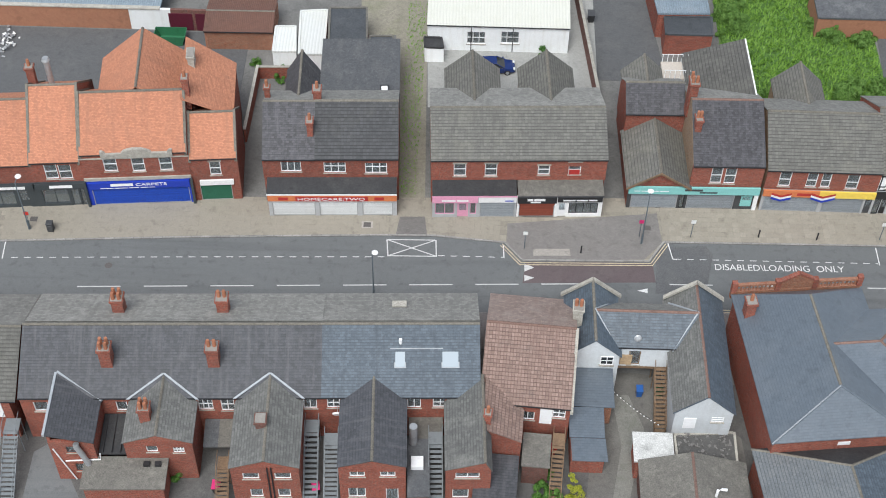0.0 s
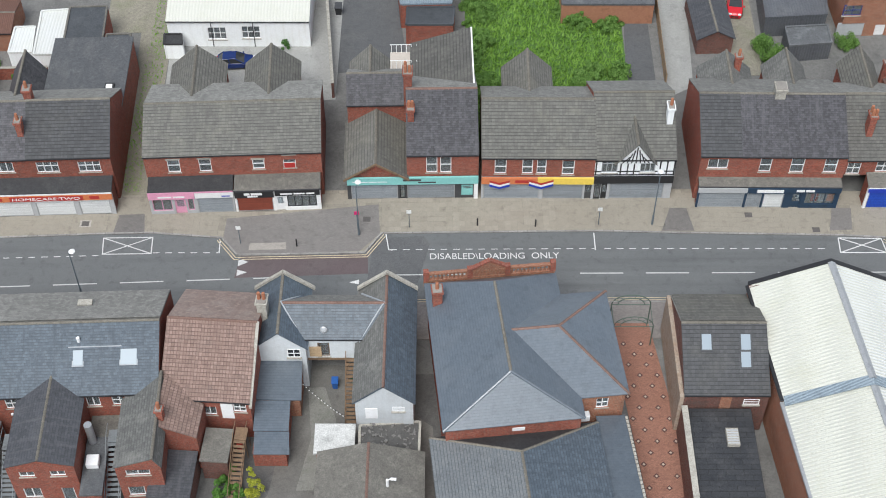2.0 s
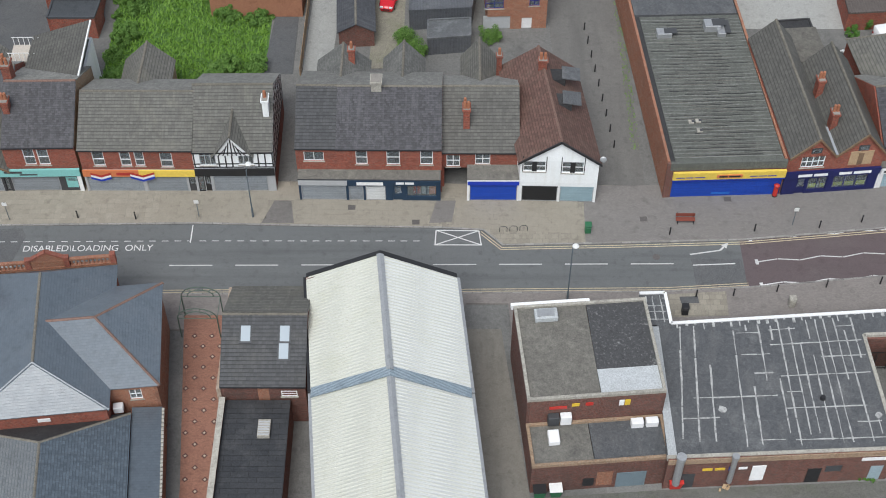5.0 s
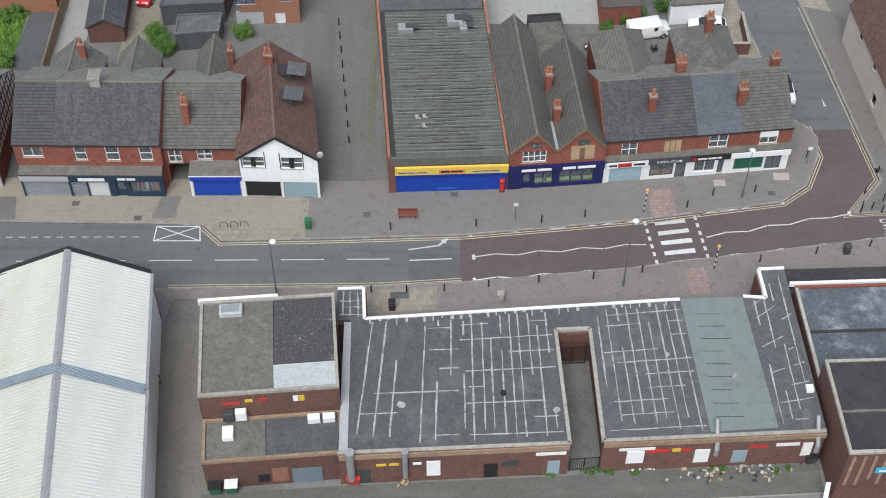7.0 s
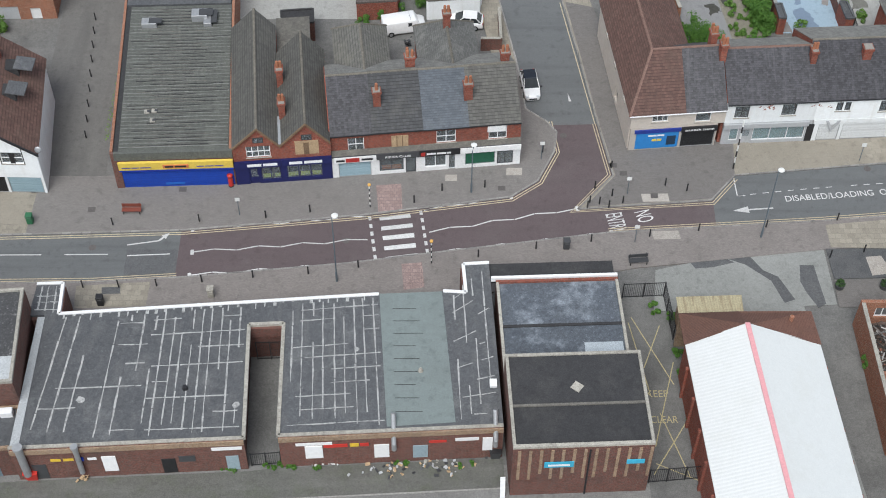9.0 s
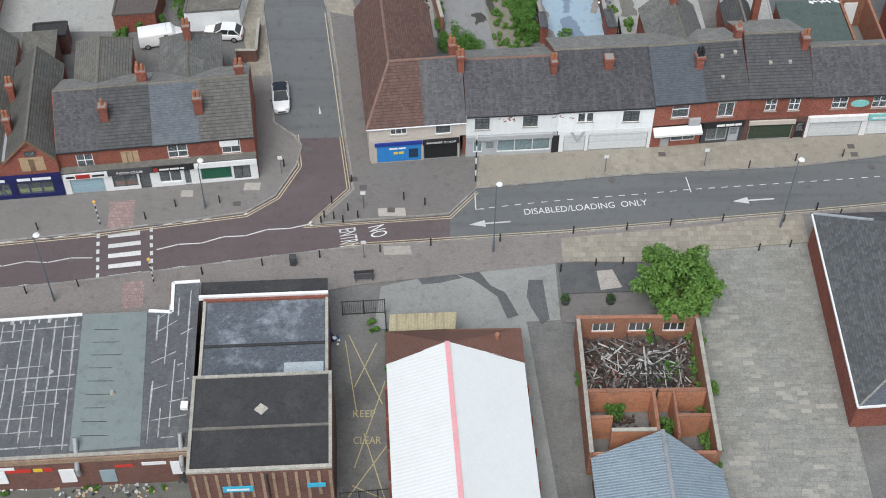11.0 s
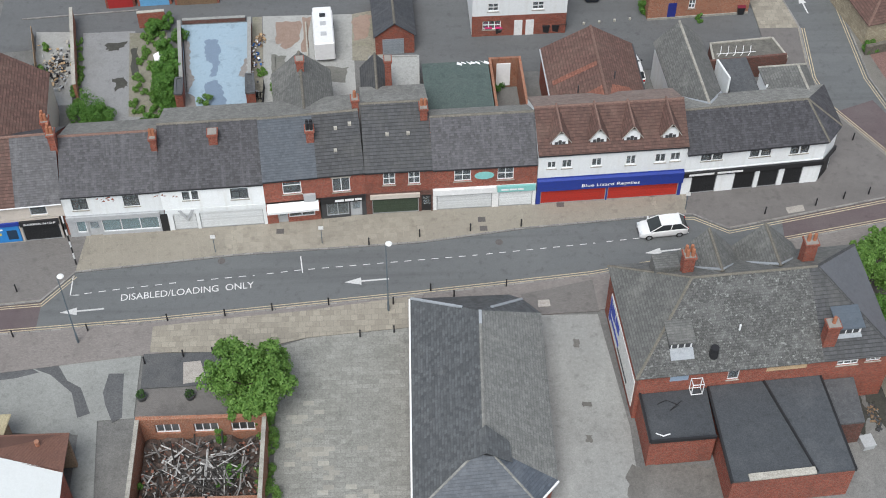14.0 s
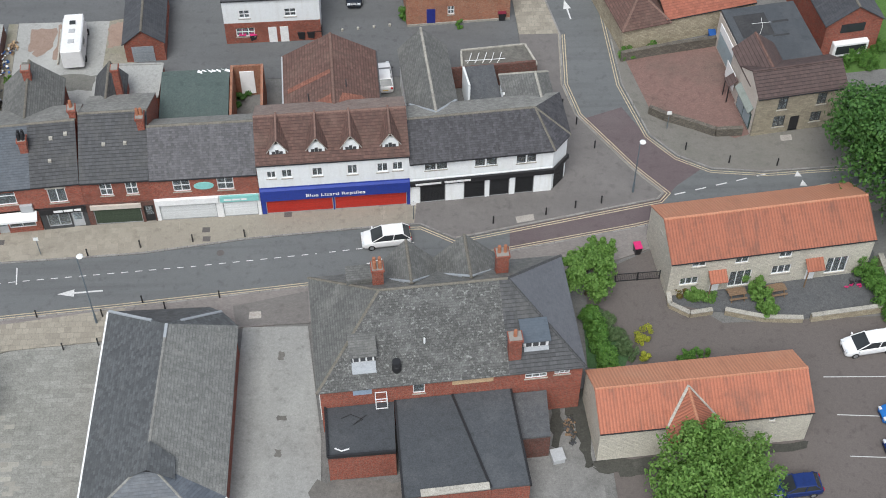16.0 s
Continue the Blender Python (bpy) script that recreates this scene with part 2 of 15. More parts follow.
FELT_PALE = surface("flat felt repaired green grey", (0.19, 0.225, 0.22), (0.17, 0.20, 0.195), 0.8, stain=(0.13, 0.145, 0.14), amount=0.4, bump=0.1, grain=0.1)
SEAM = surface("bitumen seam pale", (0.5, 0.5, 0.49), (0.36, 0.36, 0.35), 0.7, stain=(0.12, 0.12, 0.12), amount=0.9, sscale=1.8, cover=0.52, bump=0.2)
SILVER = surface("aluminised felt", (0.12, 0.135, 0.155), (0.07, 0.08, 0.095), 0.42, stain=(0.42, 0.47, 0.52), amount=0.8, sscale=0.3, cover=0.47, bump=0.15, streak=(0.09, 0.10, 0.11), flow=(0.5, 0.5))
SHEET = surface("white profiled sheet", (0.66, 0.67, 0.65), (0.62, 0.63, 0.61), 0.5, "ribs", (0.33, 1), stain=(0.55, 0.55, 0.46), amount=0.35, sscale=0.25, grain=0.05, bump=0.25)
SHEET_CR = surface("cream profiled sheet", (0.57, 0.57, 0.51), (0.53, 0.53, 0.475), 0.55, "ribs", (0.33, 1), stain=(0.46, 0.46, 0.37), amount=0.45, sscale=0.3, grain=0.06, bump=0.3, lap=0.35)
SHEET_WH = surface("smooth white roof coating", (0.68, 0.69, 0.68), (0.65, 0.66, 0.65), 0.6, "ribs", (0.33, 1), stain=(0.56, 0.57, 0.53), amount=0.35, sscale=0.3, grain=0.05, bump=0.12, lap=0.08)
SHEET_GR = surface("grey corrugated sheet", (0.22, 0.27, 0.31), (0.18, 0.23, 0.27), 0.55, "ribs", (0.25, 1), stain=(0.30, 0.34, 0.37), amount=0.4, bump=0.4)
CORR = surface("cement corrugated sheet", (0.46, 0.45, 0.42), (0.38, 0.37, 0.345), 0.9, "ribs", (0.2, 1), stain=(0.27, 0.26, 0.23), amount=0.45, bump=0.4)
ASPHALT = surface("asphalt", (0.155, 0.161, 0.163), (0.143, 0.149, 0.151), 0.85, stain=(0.185, 0.19, 0.19), amount=0.5, sscale=0.1, grain=0.1, bump=0.3, streak=(0.10, 0.104, 0.106), flow=(0.035, 0.75))
ASPH_OLD = surface("asphalt old", (0.165, 0.163, 0.156), (0.13, 0.128, 0.122), 0.95, stain=(0.075, 0.074, 0.071), amount=0.65, sscale=0.18, grain=0.2, bump=0.35, streak=(0.21, 0.205, 0.195), flow=(0.25, 0.25))
ASPH_RED = surface("asphalt red brown", (0.13, 0.1, 0.103), (0.116, 0.09, 0.093), 0.88, stain=(0.155, 0.132, 0.13), amount=0.5, sscale=0.2, grain=0.14, bump=0.3, streak=(0.105, 0.084, 0.085), flow=(0.06, 0.6))
CONC = surface("concrete yard", (0.335, 0.335, 0.318), (0.28, 0.28, 0.266), 0.95, stain=(0.17, 0.168, 0.16), amount=0.7, sscale=0.16, cover=0.42, grain=0.14, bump=0.3, streak=(0.43, 0.43, 0.41), flow=(0.3, 0.12))
PAVE = surface("paving buff", (0.315, 0.285, 0.232), (0.275, 0.249, 0.205), 0.9, "brick", (0.6, 0.6), joint=(0.22, 0.2, 0.165), jw=0.018, stain=(0.24, 0.22, 0.185),
               amount=0.4, sscale=0.25, bump=0.2, grain=0.14)
PAVE_BR = surface("paving brown block", (0.24, 0.217, 0.203), (0.21, 0.19, 0.178), 0.9, "brick", (0.2, 0.1), joint=(0.225, 0.202, 0.187), jw=0.008, stain=(0.16, 0.142, 0.132),
                  amount=0.45, sscale=0.2, bump=0.2, grain=0.08, mottle=0.99)
PAVE_RED = surface("paving terracotta", (0.29, 0.145, 0.105), (0.25, 0.125, 0.09), 0.85, "brick", (0.2, 0.1), joint=(0.2, 0.09, 0.06), jw=0.008, stain=(0.22, 0.11, 0.075),
                   amount=0.4, bump=0.15)
SETTS = surface("car park setts", (0.242, 0.24, 0.218), (0.222, 0.22, 0.2), 0.95, "brick", (0.9, 0.45), joint=(0.195, 0.193, 0.175), jw=0.02, stain=(0.15, 0.15, 0.132), amount=0.6, sscale=0.16, bump=0.2)
KERB = surface("kerb concrete", (0.34, 0.33, 0.31), (0.28, 0.27, 0.25), 0.9, stain=(0.2, 0.19, 0.18), amount=0.5)
GRASS = surface("grass", (0.085, 0.17, 0.035), (0.06, 0.13, 0.028), 0.95, stain=(0.12, 0.19, 0.05), amount=0.5, sscale=0.3, grain=0.35, bump=0.8)
LEAF = surface("leaf", (0.075, 0.17, 0.03), (0.045, 0.11, 0.02), 0.7, grain=0.35, vary=0.25, bump=0.1)
LEAF_DK = surface("leaf dark", (0.04, 0.085, 0.022), (0.025, 0.06, 0.015), 0.7, grain=0.35, vary=0.25, bump=0.1)
LEAF_YE = surface("leaf yellow green", (0.30, 0.36, 0.04), (0.20, 0.27, 0.03), 0.7, grain=0.3, vary=0.2, bump=0.1)
BARK = surface("bark", (0.12, 0.09, 0.065), (0.08, 0.06, 0.045), 0.95, bump=0.6)
POT = paint("terracotta pot", (0.36, 0.145, 0.08), 0.85, grain=0.2)
LEADW = paint("lead flashing", (0.32, 0.34, 0.36), 0.6)
MORTAR = paint("mortar flaunching", (0.27, 0.25, 0.225), 0.9)
RIDGE = surface("ridge tile grey", (0.17, 0.155, 0.13), (0.13, 0.12, 0.1), 0.9, stain=(0.24, 0.22, 0.18), amount=0.5, sscale=1.0)
RIDGE_RED = surface("ridge tile red", (0.21, 0.13, 0.105), (0.17, 0.105, 0.085), 0.9, stain=(0.17, 0.1, 0.08), amount=0.5, sscale=1.0)
COPING = surface("stone coping", (0.42, 0.40, 0.35), (0.33, 0.31, 0.27), 0.9, stain=(0.18, 0.17, 0.15), amount=0.6, sscale=0.8)
TIMBER = paint("weathered timber", (0.20, 0.13, 0.08), 0.9, grain=0.3)
UPVC = paint("white upvc", (0.84, 0.84, 0.84), 0.4, grain=0.03, amount=0.15)
BLACK = paint("black paint", (0.022, 0.022, 0.024), 0.5)
DKGREY = paint("dark grey metal", (0.06, 0.062, 0.066), 0.55)
STEEL = paint("galvanised steel", (0.42, 0.43, 0.44), 0.5, metal=0.5)
SHUT = surface("grey roller shutter", (0.33, 0.36, 0.39), (0.29, 0.32, 0.35), 0.5, "brick", (20, 0.09), joint=(0.15, 0.17, 0.18), jw=0.012, stain=(0.24, 0.26, 0.27), amount=0.3, grain=0.06, bump=0.3)
SHUT_W = surface("white roller shutter", (0.74, 0.76, 0.76), (0.70, 0.72, 0.72), 0.5, "brick", (20, 0.09), joint=(0.50, 0.51, 0.51), jw=0.012, stain=(0.6, 0.6, 0.58), amount=0.3, grain=0.05, bump=0.3)
GLASS = glassy("window glass")
ROADW = surface("road marking white", (0.62, 0.62, 0.61), (0.52, 0.52, 0.51), 0.7, stain=(0.25, 0.25, 0.25), amount=0.6, sscale=2.2, cover=0.4, grain=0.15)
ROADY = surface("road marking yellow", (0.52, 0.44, 0.30), (0.44, 0.37, 0.25), 0.8, stain=(0.2, 0.18, 0.15), amount=0.7, sscale=1.5, cover=0.5, grain=0.15)
# Opaque pane for windows on solid walls; the unlit room is in its colour.
DARKP = paint("dark window pane", (0.02, 0.024, 0.028), 0.08, grain=0.01, amount=0.0)



# ---- building helpers ----
def box(bm, x0, y0, z0, x1, y1, z1):
    v = [bm.verts.new(p) for p in ((x0, y0, z0), (x1, y0, z0), (x1, y1, z0), (x0, y1, z0), (x0, y0, z1), (x1, y0, z1), (x1, y1, z1), (x0, y1, z1))]
    for f in ((3, 2, 1, 0), (4, 5, 6, 7), (0, 1, 5, 4), (1, 2, 6, 5), (2, 3, 7, 6), (3, 0, 4, 7)):
        bm.faces.new([v[i] for i in f])
    return bm


def slab(bm, pts, thick, direction=None):
    """A plate under the polygon pts, thick metres deep along the direction (straight down as a rule)."""
    d = Vector(direction or (0, 0, -1)).normalized() * thick
    top = [bm.verts.new(p) for p in pts]
    bot = [bm.verts.new(Vector(p) + d) for p in pts]
    n = len(pts)
    bm.faces.new(top)
    bm.faces.new(bot[::-1])
    for i in range(n):
        bm.faces.new((top[i], bot[i], bot[(i + 1) % n], top[(i + 1) % n]))
    return bm


def prism(bm, pts, z0, z1):
    return slab(bm, [(x, y, z1) for x, y in pts], z1 - z0)


def tube(bm, path, r, n=8, r_end=None):
    """A round bar along the path, tapered to r_end."""
    path = [Vector(p) for p in path]
    rings = []
    for i, p in enumerate(path):
        d = (path[min(i + 1, len(path) - 1)] - path[max(i - 1, 0)]).normalized()
        a = d.orthogonal().normalized()
        if abs(d.z) < 0.9:
            a = d.cross(Vector((0, 0, 1))).normalized()
        b = d.cross(a)
        rad = r if r_end is None else r + (r_end - r) * i / max(len(path) - 1, 1)
        rings.append([bm.verts.new(p + (a * math.cos(6.2832 * k / n) + b * math.sin(6.2832 * k / n)) * rad) for k in range(n)])
    for r0, r1 in zip(rings, rings[1:]):
        for k in range(n):
            bm.faces.new((r0[k], r0[(k + 1) % n], r1[(k + 1) % n], r1[k]))
    bm.faces.new(rings[0][::-1])
    bm.faces.new(rings[-1])
    return bm


def finish(bm, bevel=0.0):
    if bevel:
        bmesh.ops.bevel(bm, geom=bm.edges[:], offset=bevel, segments=1, affect="EDGES", profile=0.7)
    bmesh.ops.recalc_face_normals(bm, faces=bm.faces[:])
    uv = bm.loops.layers.uv.new("UVMap")
    up = Vector((0, 0, 1))
    for f in bm.faces:
        n = f.normal
        if abs(n.z) > 0.985:
            a, b = Vector((1, 0, 0)), Vector((0, 1, 0))
        else:
            a = up.cross(n).normalized()
            b = n.cross(a)
        for l in f.loops:
            l[uv].uv = (l.vert.co.dot(a), l.vert.co.dot(b))


def mesh(name, bm, mat, bevel=0.0):
    finish(bm, bevel)
    me = bpy.data.meshes.new(name)
    bm.to_mesh(me)
    bm.free()
    me.materials.append(mat)
    return me


def part(name, bm, mat, parent=None, label="", m=None, bevel=0.0, kind=""):
    """Links a bmesh (or a mesh that is shared) as one object under its thing."""
    me = bm if isinstance(bm, bpy.types.Mesh) else mesh(name, bm, mat, bevel)
    ob = new(name, me)
    if parent is not None:
        ob.parent = parent
    if m is not None:
        ob.matrix_basis = m
    return tagged(ob, label, kind=kind)


def thing(name, m, label, category, group="", kind=""):
    ob = new(name)
    ob.empty_display_size = 0.3
    ob.matrix_basis = m
    return tagged(ob, label, category, group, kind)


def structure(name, bm, mat, label, category=""):
    return tagged(new(name, mesh(name, bm, mat)), label, category or name.split("_")[0], kind="structure")


def along(ax, ay, bx, by, z=0.0):
    """The frame of a facade that runs from a to b: u along it, v behind it. Also its length."""
    return Matrix.Translation((ax, ay, z)) @ Matrix.Rotation(math.atan2(by - ay, bx - ax), 4, "Z"), math.hypot(bx - ax, by - ay)


def BM():
    return bmesh.new()


SHARED = {}


def shared(key, name, mat, build):
    if key not in SHARED:
        bm = BM()
        build(bm)
        SHARED[key] = mesh(name, bm, mat)
    return SHARED[key]


def panel(bm, u0, u1, z0, z1, holes=(), v=0.0, th=0.25):
    """An upright wall in the plane v with openings cut through it; its face looks towards -v."""
    us = sorted({u0, u1, *[min(max(h[i], u0), u1) for h in holes for i in (0, 2)]})
    zs = sorted({z0, z1, *[min(max(h[i], z0), z1) for h in holes for i in (1, 3)]})
    solid = {}
    for i in range(len(us) - 1):
        for j in range(len(zs) - 1):
            cu, cz = (us[i] + us[i + 1]) / 2, (zs[j] + zs[j + 1]) / 2
            solid[i, j] = not any(h[0] < cu < h[2] and h[1] < cz < h[3] for h in holes)
    V = {}

    def P(i, j, back):
        k = (i, j, back)
        if k not in V:
            V[k] = bm.verts.new((us[i], v + (th if back else 0), zs[j]))
        return V[k]
    for (i, j), s in solid.items():
        if not s:
            continue
        for back in (0, 1):
            q = [P(i, j, back), P(i + 1, j, back), P(i + 1, j + 1, back), P(i, j + 1, back)]
            bm.faces.new(q[::-1] if back else q)
        for di, dj, a, b in ((-1, 0, (i, j), (i, j + 1)), (1, 0, (i + 1, j), (i + 1, j + 1)), (0, -1, (i, j), (i + 1, j)), (0, 1, (i, j + 1), (i + 1, j + 1))):
            if not solid.get((i + di, j + dj), False):
                bm.faces.new((P(*a, 0), P(*b, 0), P(*b, 1), P(*a, 1)))
    return bm


def window(parent, u, z, w, h, v=0.0, cols=2, transom=0.0, frame_mat=None, sill=True, lintel=None, name="window", turn=None, pane_mat=None):
    """A window set into an opening whose lower left corner is (u, z) in the plane v."""
    fm = frame_mat or UPVC
    base = Matrix.Translation((u, v, z)) if turn is None else turn @ Matrix.Translation((u, v, z))

    def frm(bm):
        t = 0.07
        zs = [t, h * transom, h - t] if transom else [t, h - t]
        holes = []
        for k in range(cols):
            for j in range(len(zs) - 1):
                holes.append((w * k / cols + (t if k == 0 else 0.035), zs[j] + (0.03 if j else 0), w * (k + 1) / cols - (t if k == cols - 1 else 0.035), zs[j + 1] - (0.03 if j < len(zs) - 2 else 0)))
        panel(bm, 0, w, 0, h, holes, 0.07, 0.08)
    key = ("win", round(w, 2), round(h, 2), cols, transom, fm.name)
    fr = part(name, shared(key, "window_frame", fm, frm), None, parent, m=base)
    pk = ("pane", round(w / cols, 2), round(h, 2), (pane_mat or GLASS).name)
    for k in range(cols):
        part("pane", shared(pk, "pane", pane_mat or GLASS, lambda bm: box(bm, 0.02, 0.11, 0.03, w / cols - 0.02, 0.125, h - 0.03)), None, fr,
             m=Matrix.Translation((w * k / cols, 0, 0)))
    if sill:
        part("sill", shared(("sill", round(w, 2)), "sill", COPING, lambda bm: box(bm, -0.08, -0.07, -0.1, w + 0.08, 0.12, -0.004)), None, fr)
    if lintel is not None:
        part("lintel", shared(("lintel", round(w, 2), lintel.name), "lintel", lintel, lambda bm: box(bm, -0.1, -0.025, h + 0.004, w + 0.1, 0.1, h + 0.22)), None, fr)
    return fr


def slopes(parent, faces, mat, th=0.1, name="roof_slope", label=""):
    """One roof slope per polygon."""
    out = []
    for pts in faces:
        out.append(part(name, slab(BM(), pts, th), mat, parent, label))
    return out


def ridge_line(parent, a, b, mat=None, r=0.13, name="ridge"):
    """Half-round capping tiles from a to b, each with a raised collar."""
    a, b = Vector(a), Vector(b)
    n = max(1, round((b - a).length / 0.45))
    bm = BM()
    d = (b - a) / n
    s = d.cross(Vector((0, 0, 1))).normalized()
    rings = []
    for i in range(n):
        for t, rr in ((0.0, r), (0.88, r), (0.89, r * 1.22), (0.995, r * 1.22)):
            p = a + d * (i + t)
            rings.append([bm.verts.new(p + s * x + Vector((0, 0, y))) for x, y in ((-rr, -0.09), (-rr * 0.75, 0.02), (0, rr * 0.55), (rr * 0.75, 0.02), (rr, -0.09))])
    for A, B in zip(rings, rings[1:]):
        for k in range(4):
            bm.faces.new((A[k], A[k + 1], B[k + 1], B[k]))
        bm.faces.new((A[4], A[0], B[0], B[4]))
    bm.faces.new(rings[0][::-1])
    bm.faces.new(rings[-1])
    return part(name, bm, mat or RIDGE, parent)


def gutter(parent, u0, u1, v, z, mat=None):
    bm = BM()
    box(bm, u0, v - 0.09, z - 0.1, u1, v, z - 0.03)
    return part("gutter", bm, mat or BLACK, parent)


def gable_u(parent, W, D, he, hr, mat, ov=0.3, so=0.06, rv=None, hip=(0, 0), ridge_mat=None, gut=True, v0=0.0, u0=0.0, th=0.1, slump=0.0):
    """A roof whose ridge runs along the facade, from u0, v0, with hipped ends hip[0] and hip[1] long."""
    rv = v0 + D / 2 if rv is None else rv
    ov = min(ov, 0.12)
    kf, kb = (hr - he) / (rv - v0), (hr - he) / (v0 + D - rv)
    a, b = u0 - so, u0 + W + so
    la, lb = (a + hip[0] if hip[0] else a), (b - hip[1] if hip[1] else b)
    f0, b0 = he + ov * 0.9, he - ov * kb
    F = [[(a, v0 - ov, f0), (b, v0 - ov, f0), (lb, rv, hr), (la, rv, hr)], [(b, v0 + D + ov, b0), (a, v0 + D + ov, b0), (la, rv, hr), (lb, rv, hr)]]
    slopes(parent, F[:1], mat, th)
    # Paler copies on back slopes: lichen, plus grazing sheen put into the colour.
    slopes(parent, F[1:], {SLATE_PUR: LICHEN_SHEEN, TILE_DK: LICHEN_SHEEN, SLATE_MID: LICHEN_SHEEN, TILE_MD: LICHEN_SHEEN, TILE_GR: LICHEN_SHEEN, SLATE: LICHEN_SHEEN, SLATE_BL: LICHEN_SHEEN, TILE_BR: LICHEN_BR_SHEEN, PANTILE_OLD: LICHEN_BR_SHEEN, PANTILE: PANTILE_N}.get(mat, mat), th)
    if hip[0]:
        slopes(parent, [[(a, v0 + D + ov, b0), (a, v0 - ov, f0), (la, rv, hr)]], mat, th)
        ridge_line(parent, (a, v0 - ov, f0), (la, rv, hr), ridge_mat, name="hip")
        ridge_line(parent, (a, v0 + D + ov, b0), (la, rv, hr), ridge_mat, name="hip")
    if hip[1]:
        slopes(parent, [[(b, v0 - ov, f0), (b, v0 + D + ov, b0), (lb, rv, hr)]], mat, th)
        ridge_line(parent, (b, v0 - ov, f0), (lb, rv, hr), ridge_mat, name="hip")
        ridge_line(parent, (b, v0 + D + ov, b0), (lb, rv, hr), ridge_mat, name="hip")
    ridge_line(parent, (la, rv, hr), (lb, rv, hr), ridge_mat)
    if gut:
        gutter(parent, a, b, v0 - ov, f0)
    return kf


def gable_v(parent, u0, u1, v0, v1, he, hr, mat, ov=0.2, eo=0.2, hip=(0, 0), ridge_mat=None, ru=None, th=0.1):
    """A roof whose ridge runs away from the facade, from v0 to v1, over u0 to u1."""
    c = (u0 + u1) / 2 if ru is None else ru
    ka, kb = (hr - he) / (c - u0), (hr - he) / (u1 - c)
    a, b = v0 - ov, v1 + ov
    la, lb = a + hip[0], b - hip[1]
    F = [[(u0 - eo, b, he - eo * ka), (u0 - eo, a, he - eo * ka), (c, la, hr), (c, lb, hr)],
         [(u1 + eo, a, he - eo * kb), (u1 + eo, b, he - eo * kb), (c, lb, hr), (c, la, hr)]]
    if hip[0]:
        F.append([(u0 - eo, a, he - eo * ka), (u1 + eo, a, he - eo * kb), (c, la, hr)])
    if hip[1]:
        F.append([(u1 + eo, b, he - eo * kb), (u0 - eo, b, he - eo * ka), (c, lb, hr)])
    slopes(parent, F, mat, th)
    for k, (p, l) in enumerate(((a, la), (b, lb))):
        if hip[k]:
            ridge_line(parent, (u0 - eo, p, he - eo * ka), (c, l, hr), ridge_mat, name="hip")
            ridge_line(parent, (u1 + eo, p, he - eo * kb), (c, l, hr), ridge_mat, name="hip")
    ridge_line(parent, (c, la, hr), (c, lb, hr), ridge_mat)


def shell(parent, u0, u1, v0, v1, he, mat, hr=None, rv=None, front=True, z0=0.0, axis="u", ru=None, back=True, sides=(1, 1)):
    """Walls round a block, 0.25 thick, gabled up to hr under a ridge along u (side gables) or v (front and back gables)."""
    T = 0.25
    e = 0.06

    def side(u):
        if hr and axis == "u":
            r = (v0 + v1) / 2 if rv is None else rv
            prof = [(v0, z0), (v1, z0), (v1, he - e), (r, hr - 2 * e), (v0, he - e)]
        else:
            prof = [(v0, z0), (v1, z0), (v1, he - e), (v0, he - e)]
        part("wall", slab(BM(), [(u, a, b) for a, b in prof], T, (1, 0, 0)), mat, parent)

    def face(v):
        if hr and axis == "v":
            r = (u0 + u1) / 2 if ru is None else ru
            prof = [(u0 + T, z0), (u1 - T, z0), (u1 - T, he - e), (r, hr - 2 * e), (u0 + T, he - e)]
        else:
            prof = [(u0 + T, z0), (u1 - T, z0), (u1 - T, he - e), (u0 + T, he - e)]
        part("wall", slab(BM(), [(a, v, b) for a, b in prof], T, (0, 1, 0)), mat, parent)
    if sides[0]:
        side(u0)
    if sides[1]:
        side(u1 - T)
    if front:
        face(v0)
    if back:
        face(v1 - T)


def chimney(parent, u, v, z0, z1, w=0.7, d=0.95, pots=2, mat=None, pot_mat=None, name="chimney"):
    """A brick stack with an oversailing top, flaunching, lead flashing at its foot and clay pots."""
    bm = BM()
    box(bm, -w / 2, -d / 2, z0, w / 2, d / 2, z1 - 0.3)
    box(bm, -w / 2 - 0.05, -d / 2 - 0.05, z1 - 0.3, w / 2 + 0.05, d / 2 + 0.05, z1 - 0.18)
    box(bm, -w / 2 - 0.1, -d / 2 - 0.1, z1 - 0.18, w / 2 + 0.1, d / 2 + 0.1, z1)
    st = part(name, bm, BRICK if mat in (None, BRICK_OR) else mat, parent, m=Matrix.Translation((u, v, 0)))
    bm = BM()
    box(bm, -w / 2, -d / 2, z1, w / 2, d / 2, z1 + 0.07)
    part("flaunching", bm, MORTAR, st)

    def pot(bm):
        tube(bm, [(0, 0, 0), (0, 0, 0.1), (0, 0, 0.62), (0, 0, 0.64), (0, 0, 0.75)], 0.17, 10, 0.13)
    me = shared(("pot", (pot_mat or POT).name), "pot", pot_mat or POT, pot)
    for k in range(pots):
        if pots > 2:
            o = ((k % 2 - 0.5) * w * 0.5, (k // 2 - 0.5) * d * 0.5)
        else:
            o = ((k - (pots - 1) / 2) * w * 0.5, 0)
        part("pot", me, None, st, m=Matrix.Translation((*o, z1 + 0.05)))
    return st


